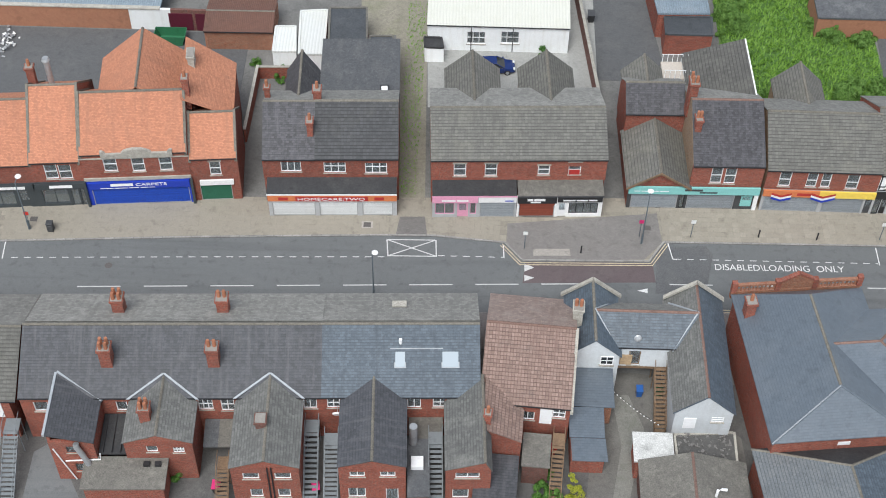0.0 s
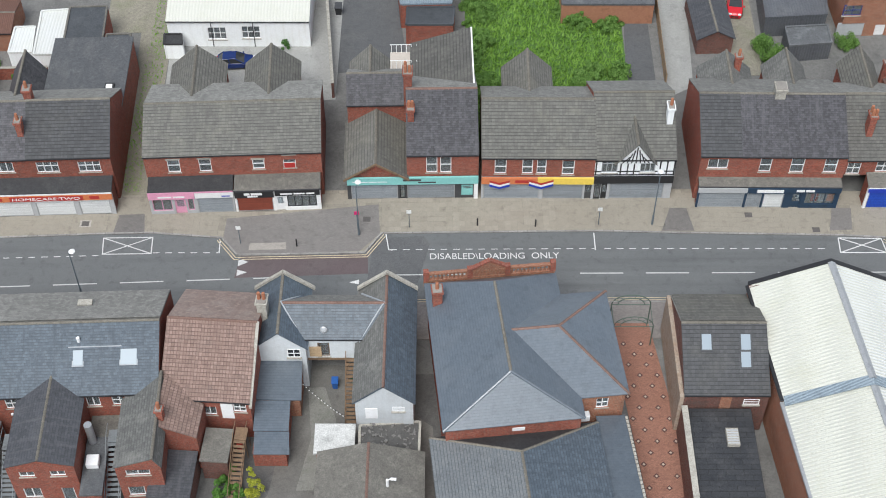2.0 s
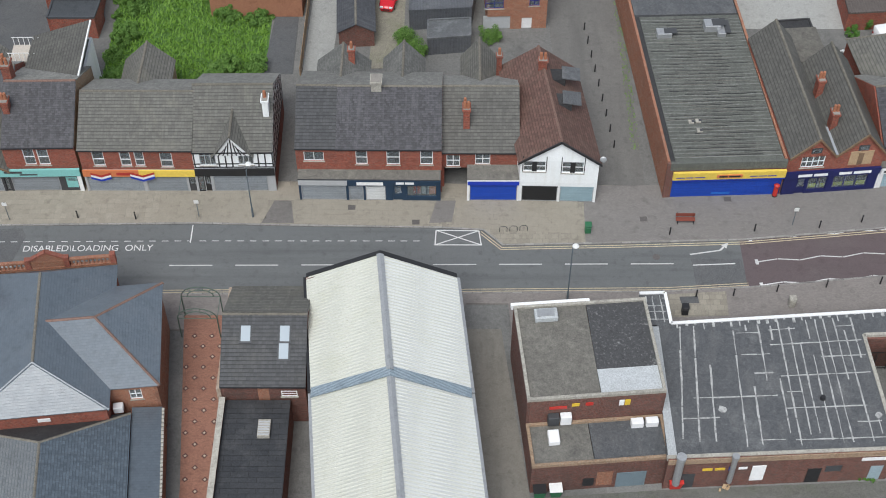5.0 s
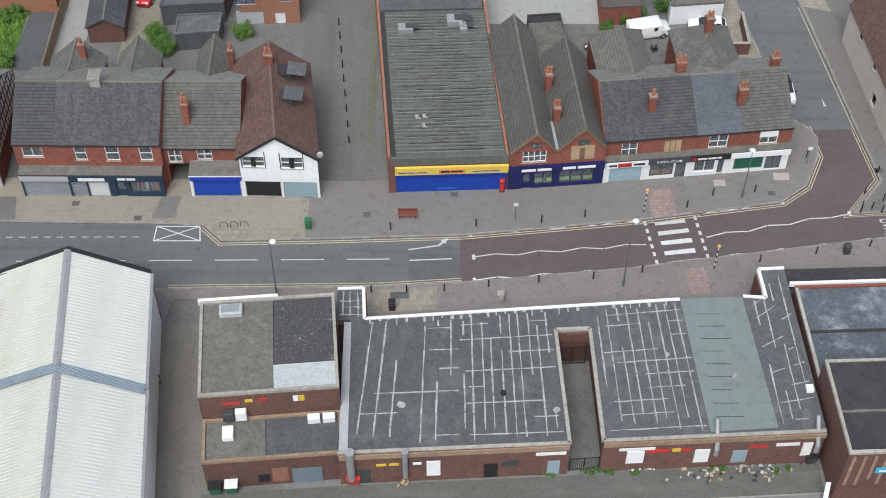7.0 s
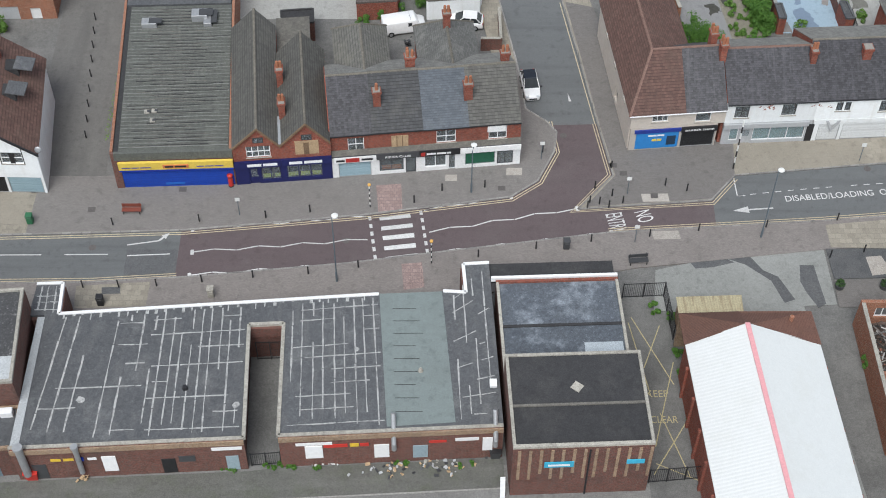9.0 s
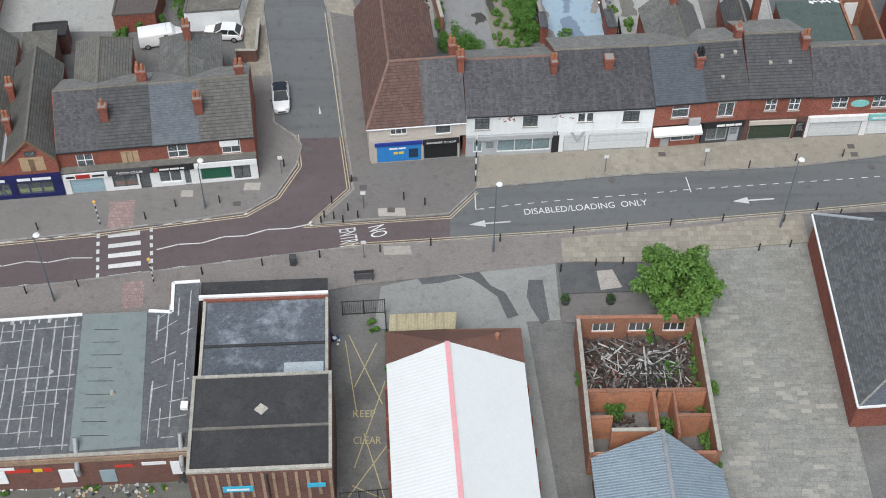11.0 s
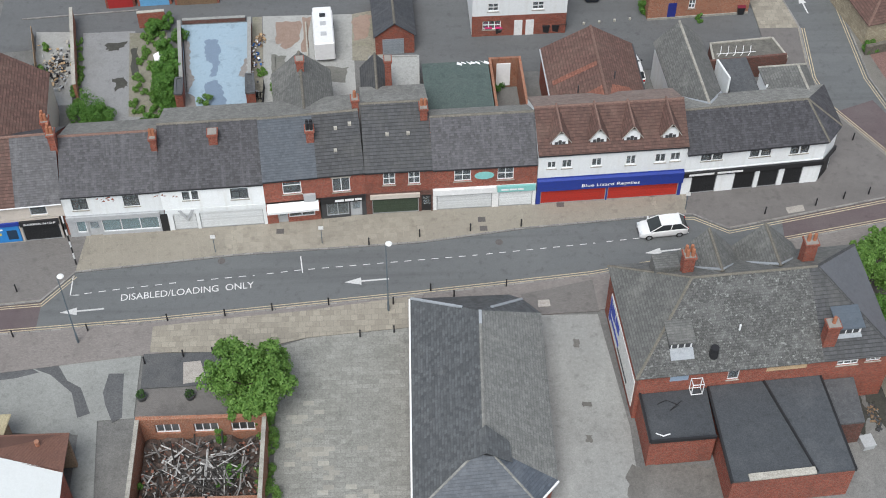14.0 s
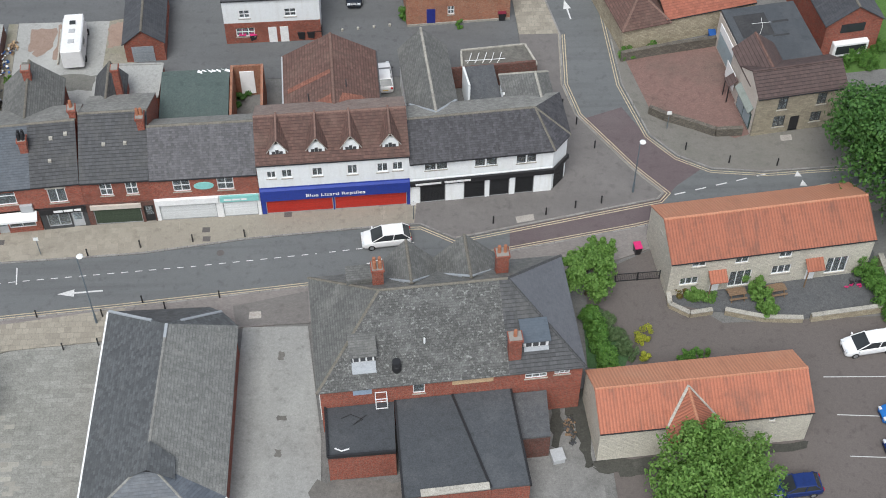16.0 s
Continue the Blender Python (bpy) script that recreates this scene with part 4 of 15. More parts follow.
def homeware_shop():
    m, W = along(-24, 4.6, -11.9, 5.1)
    t = thing("shop_house", m, "brick house over a homeware shop with white shutters", "building")
    V = 1.75
    u1 = W + 0.15
    s = (4.55, 8.33)[0]
    e1, r1, v1 = 5.9, 9.0, 6.45
    D = (v1 - V) * 2
    front(t, -0.4, u1, 3.5, e1, [(1.29, 4.31, 3.19, 5.6) + (3, 0), (5.29, 4.16, 7.35, 5.52) + (3, 0.6), (9.15, 4.08, 11.21, 5.45) + (3, 0.6)], BRICK, v=V)
    shell(t, -0.4, u1, V + 0.26, V + D, e1, BRICK, r1, front=False)
    gable_u(t, s + 0.4, D, e1, r1, SLATE_PUR, u0=-0.4, v0=V, so=0.0)
    gable_u(t, u1 - s, D, e1 + 0.05, r1 + 0.05, TILE_DK, u0=s, v0=V, so=0.05)
    k = (r1 - e1) / (v1 - V)
    chimney(t, (4.09, 8.7)[0], V + 2.2, e1 + 1.2, r1 - 0.1, 0.55, 0.9, 1, BRICK_OR)
    chimney(t, s + 0.15, v1 + 0.5, r1 - 1.5, r1 + 1.1, 0.7, 0.9, 1, BRICK_OR)
    chimney(t, -0.1, v1 + 1.5, r1 - 2.5, r1 + 0.4, 0.5, 0.5, 1, BRICK_OR)
    canopy(t, -0.1, W, 0, V, 3.15, 3.55, FELT_BK, UPVC)
    shopfront(t, 0, W, 3.0, [((0.35, 0.1, s - 0.15, 2.1), "shutter", SHUT_W), ((s + 0.25, 0.1, s + 3.85, 2.1), "shutter", SHUT_W), ((s + 4.3, 0.1, W - 0.4, 2.1), "shutter", SHUT_W)], GREYP)
    f = fascia(t, (0, 2.25, W, 2.95), ORANGE, -0.16, 0.15)
    for a, b in ((1.0, 1.9), (W - 2.1, W - 1.2)):
        bars(f, a, b, -0.162, 2.4, 0.4, REDP, 1, 2)
    bars(f, 2.6, W - 2.7, -0.162, 2.28, 0.62, REDP, 1, 2, "sign_board")
    letters(f, "HOMECARE:TWO", W / 2 - 0.1, -0.19, 2.4, 0.52, WHITEP, width=6.3)
    # rear: slate wing and flat-roofed extension
    rear_wing(t, 1.2, 4.2, v1 + 1, V + D + 4.2, 5.0, 7.4, SLATE_PUR, BRICK)
    shell(t, 4.6, W + 0.1, V + D - 0.5, V + D + 9, 4.6, BRICK, front=False)
    lean_roof(t, [(4.4, V + D - 1.2, 4.8), (W + 0.2, V + D - 1.2, 4.8), (W + 0.2, V + D + 9.1, 4.7), (4.4, V + D + 9.1, 4.7)], 0.2, FELT)
    for i, (u, v) in enumerate(((W - 1.3, V + D + 1.2),)):
        bm = BM()
        box(bm, u - 0.45, v - 0.6, 4.8, u + 0.45, v + 0.6, 5.05)
        k2 = part("rooflight_kerb", bm, FELT_BK, t)
        bm = BM()
        box(bm, u - 0.3, v - 0.35, 5.05, u + 0.3, v + 0.35, 5.1)
        part("rooflight", bm, UPVC, k2)
    return t


homeware_shop()



def pink_shop_row():
    m, W = along(-8.55, 5.02, 7.48, 5.75)
    t = thing("shop_house", m, "long brick house over four small shops under a grey tile roof", "building")
    V = 1.7
    e, r, rv = 6.06, 8.25, 6.62
    D = (rv - V) * 2
    front(t, -0.1, W + 0.3, 3.4, e, [(2, 3.96, 3.17, 5.56), (4.92, 3.95, 6.08, 5.55), (9.9, 4.08, 11.02, 5.3), (12.77, 4.14, 13.94, 5.21)], BRICK, v=V, cols=1, transom=0.55, lintel=COPING)
    shell(t, -0.1, W + 0.3, V + 0.26, V + D, e, BRICK, r, front=False)
    gable_u(t, W + 0.4, D, e, r, TILE_GR, u0=-0.1, v0=V)
    mid = (7.95, 2.8)[0]
    canopy(t, 0, mid, 0, V, 3.1, 3.45, FELT_BK, PINK)
    canopy(t, mid + 0.1, W + 0.1, 0, V, 3.05, 3.4, FELT_GR, DKGREY)
    a = 4.31, 2.04
    shopfront(t, 0, mid, 2.95, [((0.25, 0.5, 2.1, 2.1), "glass", PINK, 2), ((2.35, 0.1, 3.4, 2.1), "door", PINK), ((3.55, 0.5, a[0] - 0.15, 2.1), "glass", PINK, 1),
                               ((a[0] + 0.2, 0.1, mid - 0.15, 2.15), "shutter", SHUT)], GREYP)
    f = fascia(t, (0, 2.2, a[0], 2.95), PINK, -0.15, 0.14)
    bars(f, 0.9, 3.4, -0.152, 2.42, 0.2, WHITEP, 2, 4)
    f = fascia(t, (a[0] + 0.05, 2.25, mid, 2.9), WHITEP, -0.14, 0.13)
    bars(f, mid - 1.1, mid - 0.3, -0.142, 2.4, 0.14, BLUE, 1, 4)
    b = 11.73, 2
    shopfront(t, mid + 0.05, W + 0.05, 2.95, [((mid + 0.25, 0.1, b[0] - 0.15, 1.95), "shutter", RUST), ((b[0] + 0.15, 0.1, b[0] + 0.95, 2.1), "door", UPVC),
                               ((b[0] + 1.2, 0.55, W - 0.35, 2.05), "glass", BLACK, 4)], WHITEP)
    f = fascia(t, (mid + 0.1, 2.1, b[0], 2.9), BLACK, -0.15, 0.14)
    bars(f, mid + 1.0, b[0] - 1.1, -0.152, 2.45, 0.3, WHITEP, 2, 8)
    bars(f, mid + 1.3, b[0] - 1.5, -0.152, 2.18, 0.2, WHITEP, 1, 8)
    f = fascia(t, (b[0] + 0.1, 2.25, W, 2.9), BLACK, -0.15, 0.14)
    bars(f, b[0] + 0.6, W - 0.5, -0.152, 2.42, 0.18, WHITEP, 3, 9)
    bm = BM()
    box(bm, W - 3.2, V - 0.02, 3.9, W - 2.2, V - 0.004, 4.8)
    part("boarded_sign", bm, REDP, t, "dark red sign board over a window")
    # two rear wings
    rear_wing(t, 1.5, 6.7, rv + 1, V + D + 3.9, 5.2, 7.5, TILE_GR, BRICK)
    rear_wing(t, 8.8, 14.0, rv + 1, V + D + 3.9, 5.2, 7.5, TILE_GR, BRICK)
    bm = BM()
    box(bm, 6.9, V + D, 2.6, 8.7, V + D + 2.5, 2.75)
    part("lean_to_roof", bm, LEADW, t)
    bm = BM()
    box(bm, 6.95, V + D + 0.02, 0, 8.65, V + D + 2.4, 2.6)
    part("lean_to", bm, BRICK, t)


pink_shop_row()



def clothes_shop():
    m, W = along(9.98, 7.08, 22.4, 7.35)
    t = thing("shop_house", m, "brick house and low gabled wing over a turquoise-fronted shop", "building")
    s = (5.69, 3.89)[0]
    e, r, rv = 5.83, 9.15, 5.6
    D = rv * 2
    front(t, s, W, 3.1, e, [(7.51, 3.59, 8.56, 5.62), (8.82, 3.56, 9.87, 5.6)], BRICK, cols=1, transom=0.5, lintel=WHITEP, frame_mat=UPVC)
    shell(t, s, W, 0.26, D, e, BRICK_BUFF, r, front=False)
    gable_u(t, W - s, D, e, r, SLATE_PUR, u0=s, ridge_mat=RIDGE_RED, so=0.0)
    chimney(t, s + 0.45, rv - 2.4, e + 0.5, r - 0.15, 0.6, 0.9, 2, BRICK)
    chimney(t, s + 0.2, rv + 1.2, r - 3, r + 1.2, 0.8, 1.2, 3, BRICK)
    # low gabled wing to the street
    gx = (s - 0.2) / 2 + 0.05
    he2, hr2 = 3.4, 5.25
    part("front_wall", slab(BM(), [(0.1, 0, 3.0), (s - 0.1, 0, 3.0), (s - 0.1, 0, 3.35), (gx, 0, hr2 - 0.25), (0.1, 0, 3.35)], 0.25, (0, 1, 0)), BRICK, t)
    shell(t, 0, s - 0.02, 0.26, 6.8, he2, BRICK, front=False)
    gable_v(t, 0, s - 0.1, 0, 6.95, he2, hr2, TILE_GR, ov=0.35, eo=0.3)
    verge(t, (-0.3, -0.36, he2 - 0.3), (gx, -0.36, hr2), mat=TIMBER)
    verge(t, (s + 0.2, -0.36, he2 - 0.3), (gx, -0.36, hr2), mat=TIMBER)
    # taller block behind the wing
    front(t, 0, s - 0.02, 3.2, 5.7, [], BRICK, v=7.0)
    shell(t, 0, s - 0.02, 7.26, 12.2, 5.7, BRICK, 7.6, front=False)
    gable_u(t, s - 0.1, 5.2, 5.7, 7.6, SLATE_PUR, v0=7.0, ov=0.2)
    rear_wing(t, 0.2, 4.2, 9.7, 14, 5.2, 7.2, TILE_GR, BRICK)
    bm = BM()
    box(bm, 4.1, 12.5, 0, s + 0.6, 15, 5.4)
    part("stair_block", bm, CREAM, t)
    for v in (12.55, 14.9):
        for i in range(6):
            x = 4.2 + i * 0.5
            part("railing_post", box(BM(), x, v, 5.4, x + 0.05, v + 0.05, 6.4), UPVC, t)
        part("railing", box(BM(), 4.1, v, 6.4, s + 0.5, v + 0.05, 6.45), UPVC, t)
    D -= 1.7
    shell(t, s + 0.5, W - 0.5, D - 1, D + 6, 5.9, WHITE, front=False)
    slopes(t, [[(s + 0.4, D - 2.5, 6.1), (W - 0.3, D - 2.5, 8.1), (W - 0.3, D + 6, 8.1), (s + 0.4, D + 6, 6.1)]], TILE_MD)
    verge(t, (W - 0.25, D - 2.5, 8.12), (W - 0.25, D + 6, 8.12))
    # shop
    shopfront(t, 0, W, 3.0, [((0.35, 0.1, s - 0.9, 2.1), "shutter", SHUT), ((s - 0.7, 0.1, s - 0.2, 2.1), "glass", BLACK, 1), ((s, 0.1, W - 2.2, 2.1), "shutter", SHUT), ((W - 1.6, 0.4, W - 0.5, 1.9), "door", TEAL)], DKGREY, -0.05)
    f = fascia(t, (0, 2.25, W, 3.15), TEAL, -0.28, 0.2)
    bars(f, W / 2 - 0.9, W / 2 + 0.8, -0.282, 2.72, 0.26, DKGREY, 1, 3)
    bars(f, W / 2 + 0.5, W / 2 + 2.2, -0.282, 2.45, 0.18, DKGREY, 1, 3)
    bars(f, 0.5, 3.8, -0.282, 2.62, 0.08, WHITEP, 4, 3)
    bm = BM()
    box(bm, W - 0.4, -0.2, 0.05, W - 0.02, -0.056, 2.25)
    part("pilaster", bm, WHITEP, t)


clothes_shop()



def bunting(t, u, v, z, w, h):
    """A pair of striped flags that hang as a chevron."""
    for s in (-1, 1):
        for i, mm in enumerate((REDP, WHITEP, BLUE)):
            bm = BM()
            a = 0.12 + i * 0.26
            slab(bm, [(u + s * w * 0.5, v - 0.02 * i, z + h - a), (u + s * w * 0.5, v - 0.02 * i, z + h - a - 0.25), (u, v - 0.02 * i, z + 0.3 - a - 0.1), (u, v - 0.02 * i, z + 0.3 - a + 0.15)], 0.015, (0, 1, 0))
            part("flag", bm, mm, t)


def bakery_house():
    m, W = along(22.7, 7.22, 33.3, 7.2)
    t = thing("shop_house", m, "brick house with shuttered shop below an orange to yellow fascia", "building")
    e, r, rv = 5.55, 8.6, 4.9
    front(t, 0, W, 3.1, e, [(1.2, 3.49, 2.31, 5.46), (3.78, 3.5, 4.78, 5.32), (5.15, 3.51, 6.04, 5.33), (7.52, 3.37, 8.68, 5.26)], BRICK, cols=1, transom=0.45, lintel=WHITEP)
    shell(t, 0, W, 0.26, rv * 2, e, BRICK_BUFF, r, front=False)
    gable_u(t, W, rv * 2, e, r, TILE_GR)
    shopfront(t, 0, W, 3.0, [((0.2, 0.1, W * 0.52, 2.2), "shutter", SHUT), ((W * 0.55, 0.1, W - 0.9, 2.2), "shutter", SHUT), ((W - 0.75, 0.1, W - 0.1, 2.2), "door", DKGREY)], GREYP, -0.05)
    f = fascia(t, (0, 2.3, W * 0.5, 3.1), ORANGE, -0.26, 0.18)
    fascia(t, (W * 0.5 + 0.004, 2.3, W, 3.1), YELL, -0.26, 0.18)
    bars(f, W * 0.3, W * 0.46, -0.262, 2.5, 0.35, REDP, 1, 3)
    bunting(t, (1.71, 2.65)[0], -0.33, 2.2, 1.9, 0.8)
    bunting(t, (5.64, 2.28)[0], -0.33, 2.2, 2.3, 0.9)
    rear_wing(t, 2.3, 7.0, rv + 1, rv * 2 + 4.2, 4.4, 6.7, TILE_GR, BRICK_BUFF)


bakery_house()



def timbered_house():
    m, W = along(33.3, 7.2, 40.8, 7.3)
    t = thing("shop_house", m, "half-timbered black and white house over a shuttered shop", "building")
    e, r, rv = 5.32, 8.95, 5.43
    ws = [(0.61, 3.6, 2.13, 5.19) + (3, 0.75), (4.24, 3.64, 5.67, 5.15) + (3, 0.75)]
    front(t, 0, W, 3.1, e, ws, WHITE, frame_mat=GREYP)
    shell(t, 0, W, 0.26, rv * 2, e, BRICK, r, front=False)
    gable_u(t, W, rv * 2, e, r, TILE_GR)
    # timbers
    for u in [0.05, 0.75, 1.0, 2.35, 3.0, 3.6, 4.2, 5.4, 6.05, 6.7, W - 0.12]:
        if any(a[0] - 0.05 < u < a[2] - 0.05 for a in ws):
            continue
        bm = BM()
        box(bm, u, -0.035, 3.35, u + 0.13, -0.004, e - 0.1)
        part("timber", bm, BLACK, t)
    for z in (3.3, 3.75, e - 0.2):
        for a, b in ((0, ws[0][0]), (ws[0][2], ws[1][0]), (ws[1][2], W)) if 3.5 < z < e - 0.3 else ((0, W),):
            bm = BM()
            box(bm, a, -0.04, z, b, -0.003, z + 0.12)
            part("timber", bm, BLACK, t)
    # gablet over the middle
    g = W * 0.5
    hg, zg = 3.0, e + 2.3
    part("gablet", slab(BM(), [(g - 1.6, -0.12, e - 0.35), (g + 1.6, -0.12, e - 0.35), (g, -0.12, zg - 0.25)], 0.12, (0, 1, 0)), WHITE, t)
    for k in range(-3, 4):
        bm = BM()
        slab(bm, [(g + k * 0.42 - 0.06, -0.15, e - 0.3), (g + k * 0.42 + 0.06, -0.15, e - 0.3), (g + k * 0.2 + 0.06, -0.15, zg - 0.5 - abs(k) * 0.42), (g + k * 0.2 - 0.06, -0.15, zg - 0.5 - abs(k) * 0.42)], 0.028, (0, 1, 0))
        part("timber", bm, BLACK, t)
    kk = (r - e) / rv
    slopes(t, [[(g - 2.0, -0.35, e - 0.4), (g, -0.35, zg), (g, (zg - e) / kk, zg), (g - 2.0, 0.1, e - 0.2)],
               [(g, -0.35, zg), (g + 2.0, -0.35, e - 0.4), (g + 2.0, 0.1, e - 0.2), (g, (zg - e) / kk, zg)]], TILE_GR, 0.09)
    ridge_line(t, (g, -0.35, zg), (g, (zg - e) / kk, zg))
    chimney(t, W - 0.55, rv - 2.2, e + 0.8, r + 0.3, 0.55, 1.0, 1, WHITE)
    shopfront(t, 0, W, 3.1, [((0.12, 0.1, 0.75, 2.2), "glass", BLACK, 1), ((0.8, 0.1, 1.35, 2.2), "door", BLACK), ((1.6, 0.1, W - 0.75, 2.3), "shutter", SHUT)], GREYP, -0.05)
    fascia(t, (0, 2.4, W, 3.25), BLACK, -0.25, 0.18)
    # half-timbered gable wall to the alley
    top = lambda v: e - 0.1 + (r - e) * (1 - abs(v - rv) / rv)
    part("side_render", slab(BM(), [(W + 0.03, 0.0, 2.6), (W + 0.03, 2 * rv, 2.6), (W + 0.03, 2 * rv, e - 0.15), (W + 0.03, rv, r - 0.2), (W + 0.03, 0.0, e - 0.15)], 0.024, (-1, 0, 0)), WHITE, t)
    for i in range(15):
        v = 0.12 + i * (2 * rv - 0.3) / 14
        part("timber", slab(BM(), [(W + 0.06, v - 0.08, 2.6), (W + 0.06, v + 0.08, 2.6), (W + 0.06, v + 0.08, top(v) - 0.1), (W + 0.06, v - 0.08, top(v) - 0.1)], 0.026, (-1, 0, 0)), BLACK, t)
    for z in (2.6, 3.7, 4.9, 6.1, 7.3):
        a = 0.0 if z < e else rv - rv * (r - z) / (r - e) + 0.15
        part("timber", box(BM(), W + 0.034, a, z, W + 0.07, 2 * rv - a, z + 0.16), BLACK, t)


timbered_house()



# ---- north side, middle part ----
NAVY = paint("navy shopfront", (0.018, 0.045, 0.085), 0.45)
NAVY2 = paint("deep blue shopfront", (0.014, 0.018, 0.10), 0.45)
SKYSH = surface("pale blue shutter", (0.36, 0.50, 0.56), (0.33, 0.47, 0.53), 0.5, "brick", (20, 0.09), joint=(0.2, 0.29, 0.33), jw=0.012, bump=0.3, grain=0.06)
BLKSH = surface("black roller shutter", (0.02, 0.021, 0.023), (0.017, 0.018, 0.02), 0.5, "brick", (20, 0.09), joint=(0.006, 0.006, 0.006), jw=0.012, bump=0.3, grain=0.06)
BOARD = surface("weathered plywood", (0.50, 0.36, 0.22), (0.43, 0.30, 0.18), 0.9, stain=(0.33, 0.23, 0.14), amount=0.5, sscale=1.5)
POSTER = paint("lime poster", (0.50, 0.56, 0.10), 0.5)


def dental_row():
    m, W = along(43.1, 6.1, 56.5, 6.0)
    t = thing("shop_house", m, "brick house row with dark slate roof over three shops", "building")
    V = 0.9
    e, r, rv = 6.03, 9.15, 6.22
    D = (rv - V) * 2
    s = (3.62, 7.21)[0]
    ws = [(0.64, 4.48, 2.52, 5.68) + (2, 0.0), (5.47, 4.07, 6.57, 5.8), (8.35, 4.03, 9.61, 5.91), (11.49, 4.06, 12.69, 5.94)]
    front(t, -0.1, W + 0.1, 3.3, e, ws, BRICK, v=V, cols=1, transom=0.5)
    shell(t, -0.1, W + 0.1, V + 0.26, V + D, e, BRICK, r, front=False)
    gable_u(t, s + 0.1, D, e + 0.04, r + 0.04, TILE_DK, u0=-0.1, v0=V, so=0.05)
    gable_u(t, W + 0.1 - s, D, e, r, SLATE_PUR, u0=s, v0=V, so=0.0)
    chimney(t, (7.35, 10)[0], rv, r - 1, r + 0.9, 0.95, 1.1, 0, COPING)
    canopy(t, 0, W, 0, V, 3.05, 3.35, FELT_GR, DKGREY)
    a, b = 4.6, 8.3
    shopfront(t, 0, W, 2.95, [((0.2, 0.1, a - 0.15, 2.2), "shutter", SHUT), ((a + 0.1, 0.1, a + 1.5, 2.1), "shutter", SHUT), ((a + 1.7, 0.1, b - 0.1, 2.1), "shutter", SHUT_W), ((b + 0.6, 0.1, b + 1.5, 2.2), "door", NAVY),
                               ((b + 1.9, 0.6, W - 0.35, 2.2), "glass", NAVY, 3)], NAVY)
    fascia(t, (0, 2.3, a, 2.9), GREYP, -0.2, 0.18)
    f = fascia(t, (a, 2.25, b, 2.95), NAVY, -0.2, 0.18)
    bars(f, a + 0.9, b - 0.3, -0.202, 2.36, 0.42, WHITEP, 1, 3, "sign_board")
    f = fascia(t, (b, 2.35, W, 2.95), NAVY, -0.2, 0.18)
    bars(f, b + 0.9, b + 2.6, -0.202, 2.5, 0.3, WHITEP, 2, 5)
    for k, mm in ((0.15, REDP), (0.45, GREYP), (0.7, ORANGE)):
        u = b + 2.1 + k * (W - b - 2.4)
        bm = BM()
        box(bm, u, 0.15, 0.9, u + 0.7, 0.17, 1.9)
        part("poster", bm, mm, t)
    rear_wing(t, 1.2, 6.2, rv + 1.2, V + D + 2.9, 5.0, 7.2, SLATE_MOSS, BRICK)
    chimney(t, 4.6, V + D + 1.2, 5, 8.0, 0.6, 0.6, 1, BRICK)
    rear_wing(t, 7.7, 11.6, rv + 1.2, V + D + 3.4, 4.9, 7.1, SLATE_MOSS, BRICK)


dental_row()



def passage_house():
    m, W = along(56.6, 6.0, 63.9, 6.0)
    t = thing("shop_house", m, "brick house over a covered passage and blue shuttered shop", "building")
    V = 1.6
    e, r, rv = 4.95, 8.55, 6.95
    D = (rv - V) * 2
    front(t, 0, W, 3.0, e, [(0.45, 3.12, 1.72, 4.64), (3.15, 3.43, 4.57, 5.03)], BRICK, v=V)
    shell(t, 0, W, V + 0.26, V + D, e, BRICK, r, front=False, z0=0)
    gable_u(t, W, D, e, r, TILE_MD, v0=V, so=0)
    chimney(t, (2.31, 7.8)[0], V + 2.3, e + 0.8, r + 0.2, 0.6, 1.0, 3, BRICK_OR)
    canopy(t, 2.4, W, 0, V, 3.0, 3.4, FELT_GR, WHITEP)
    shopfront(t, 2.4, W, 2.9, [((2.65, 0.1, W - 0.15, 2.3), "shutter", BLUESH)], WHITEP)
    fascia(t, (2.45, 2.4, W, 2.9), BLUE, -0.15, 0.13)
    rear_wing(t, 2.0, 5.4, rv + 1.2, V + D + 3.2, 4.8, 6.9, TILE_GR, BRICK)
    chimney(t, 5.6, V + D + 0.2, 4.5, 7.5, 0.5, 0.5, 1, BRICK)


passage_house()



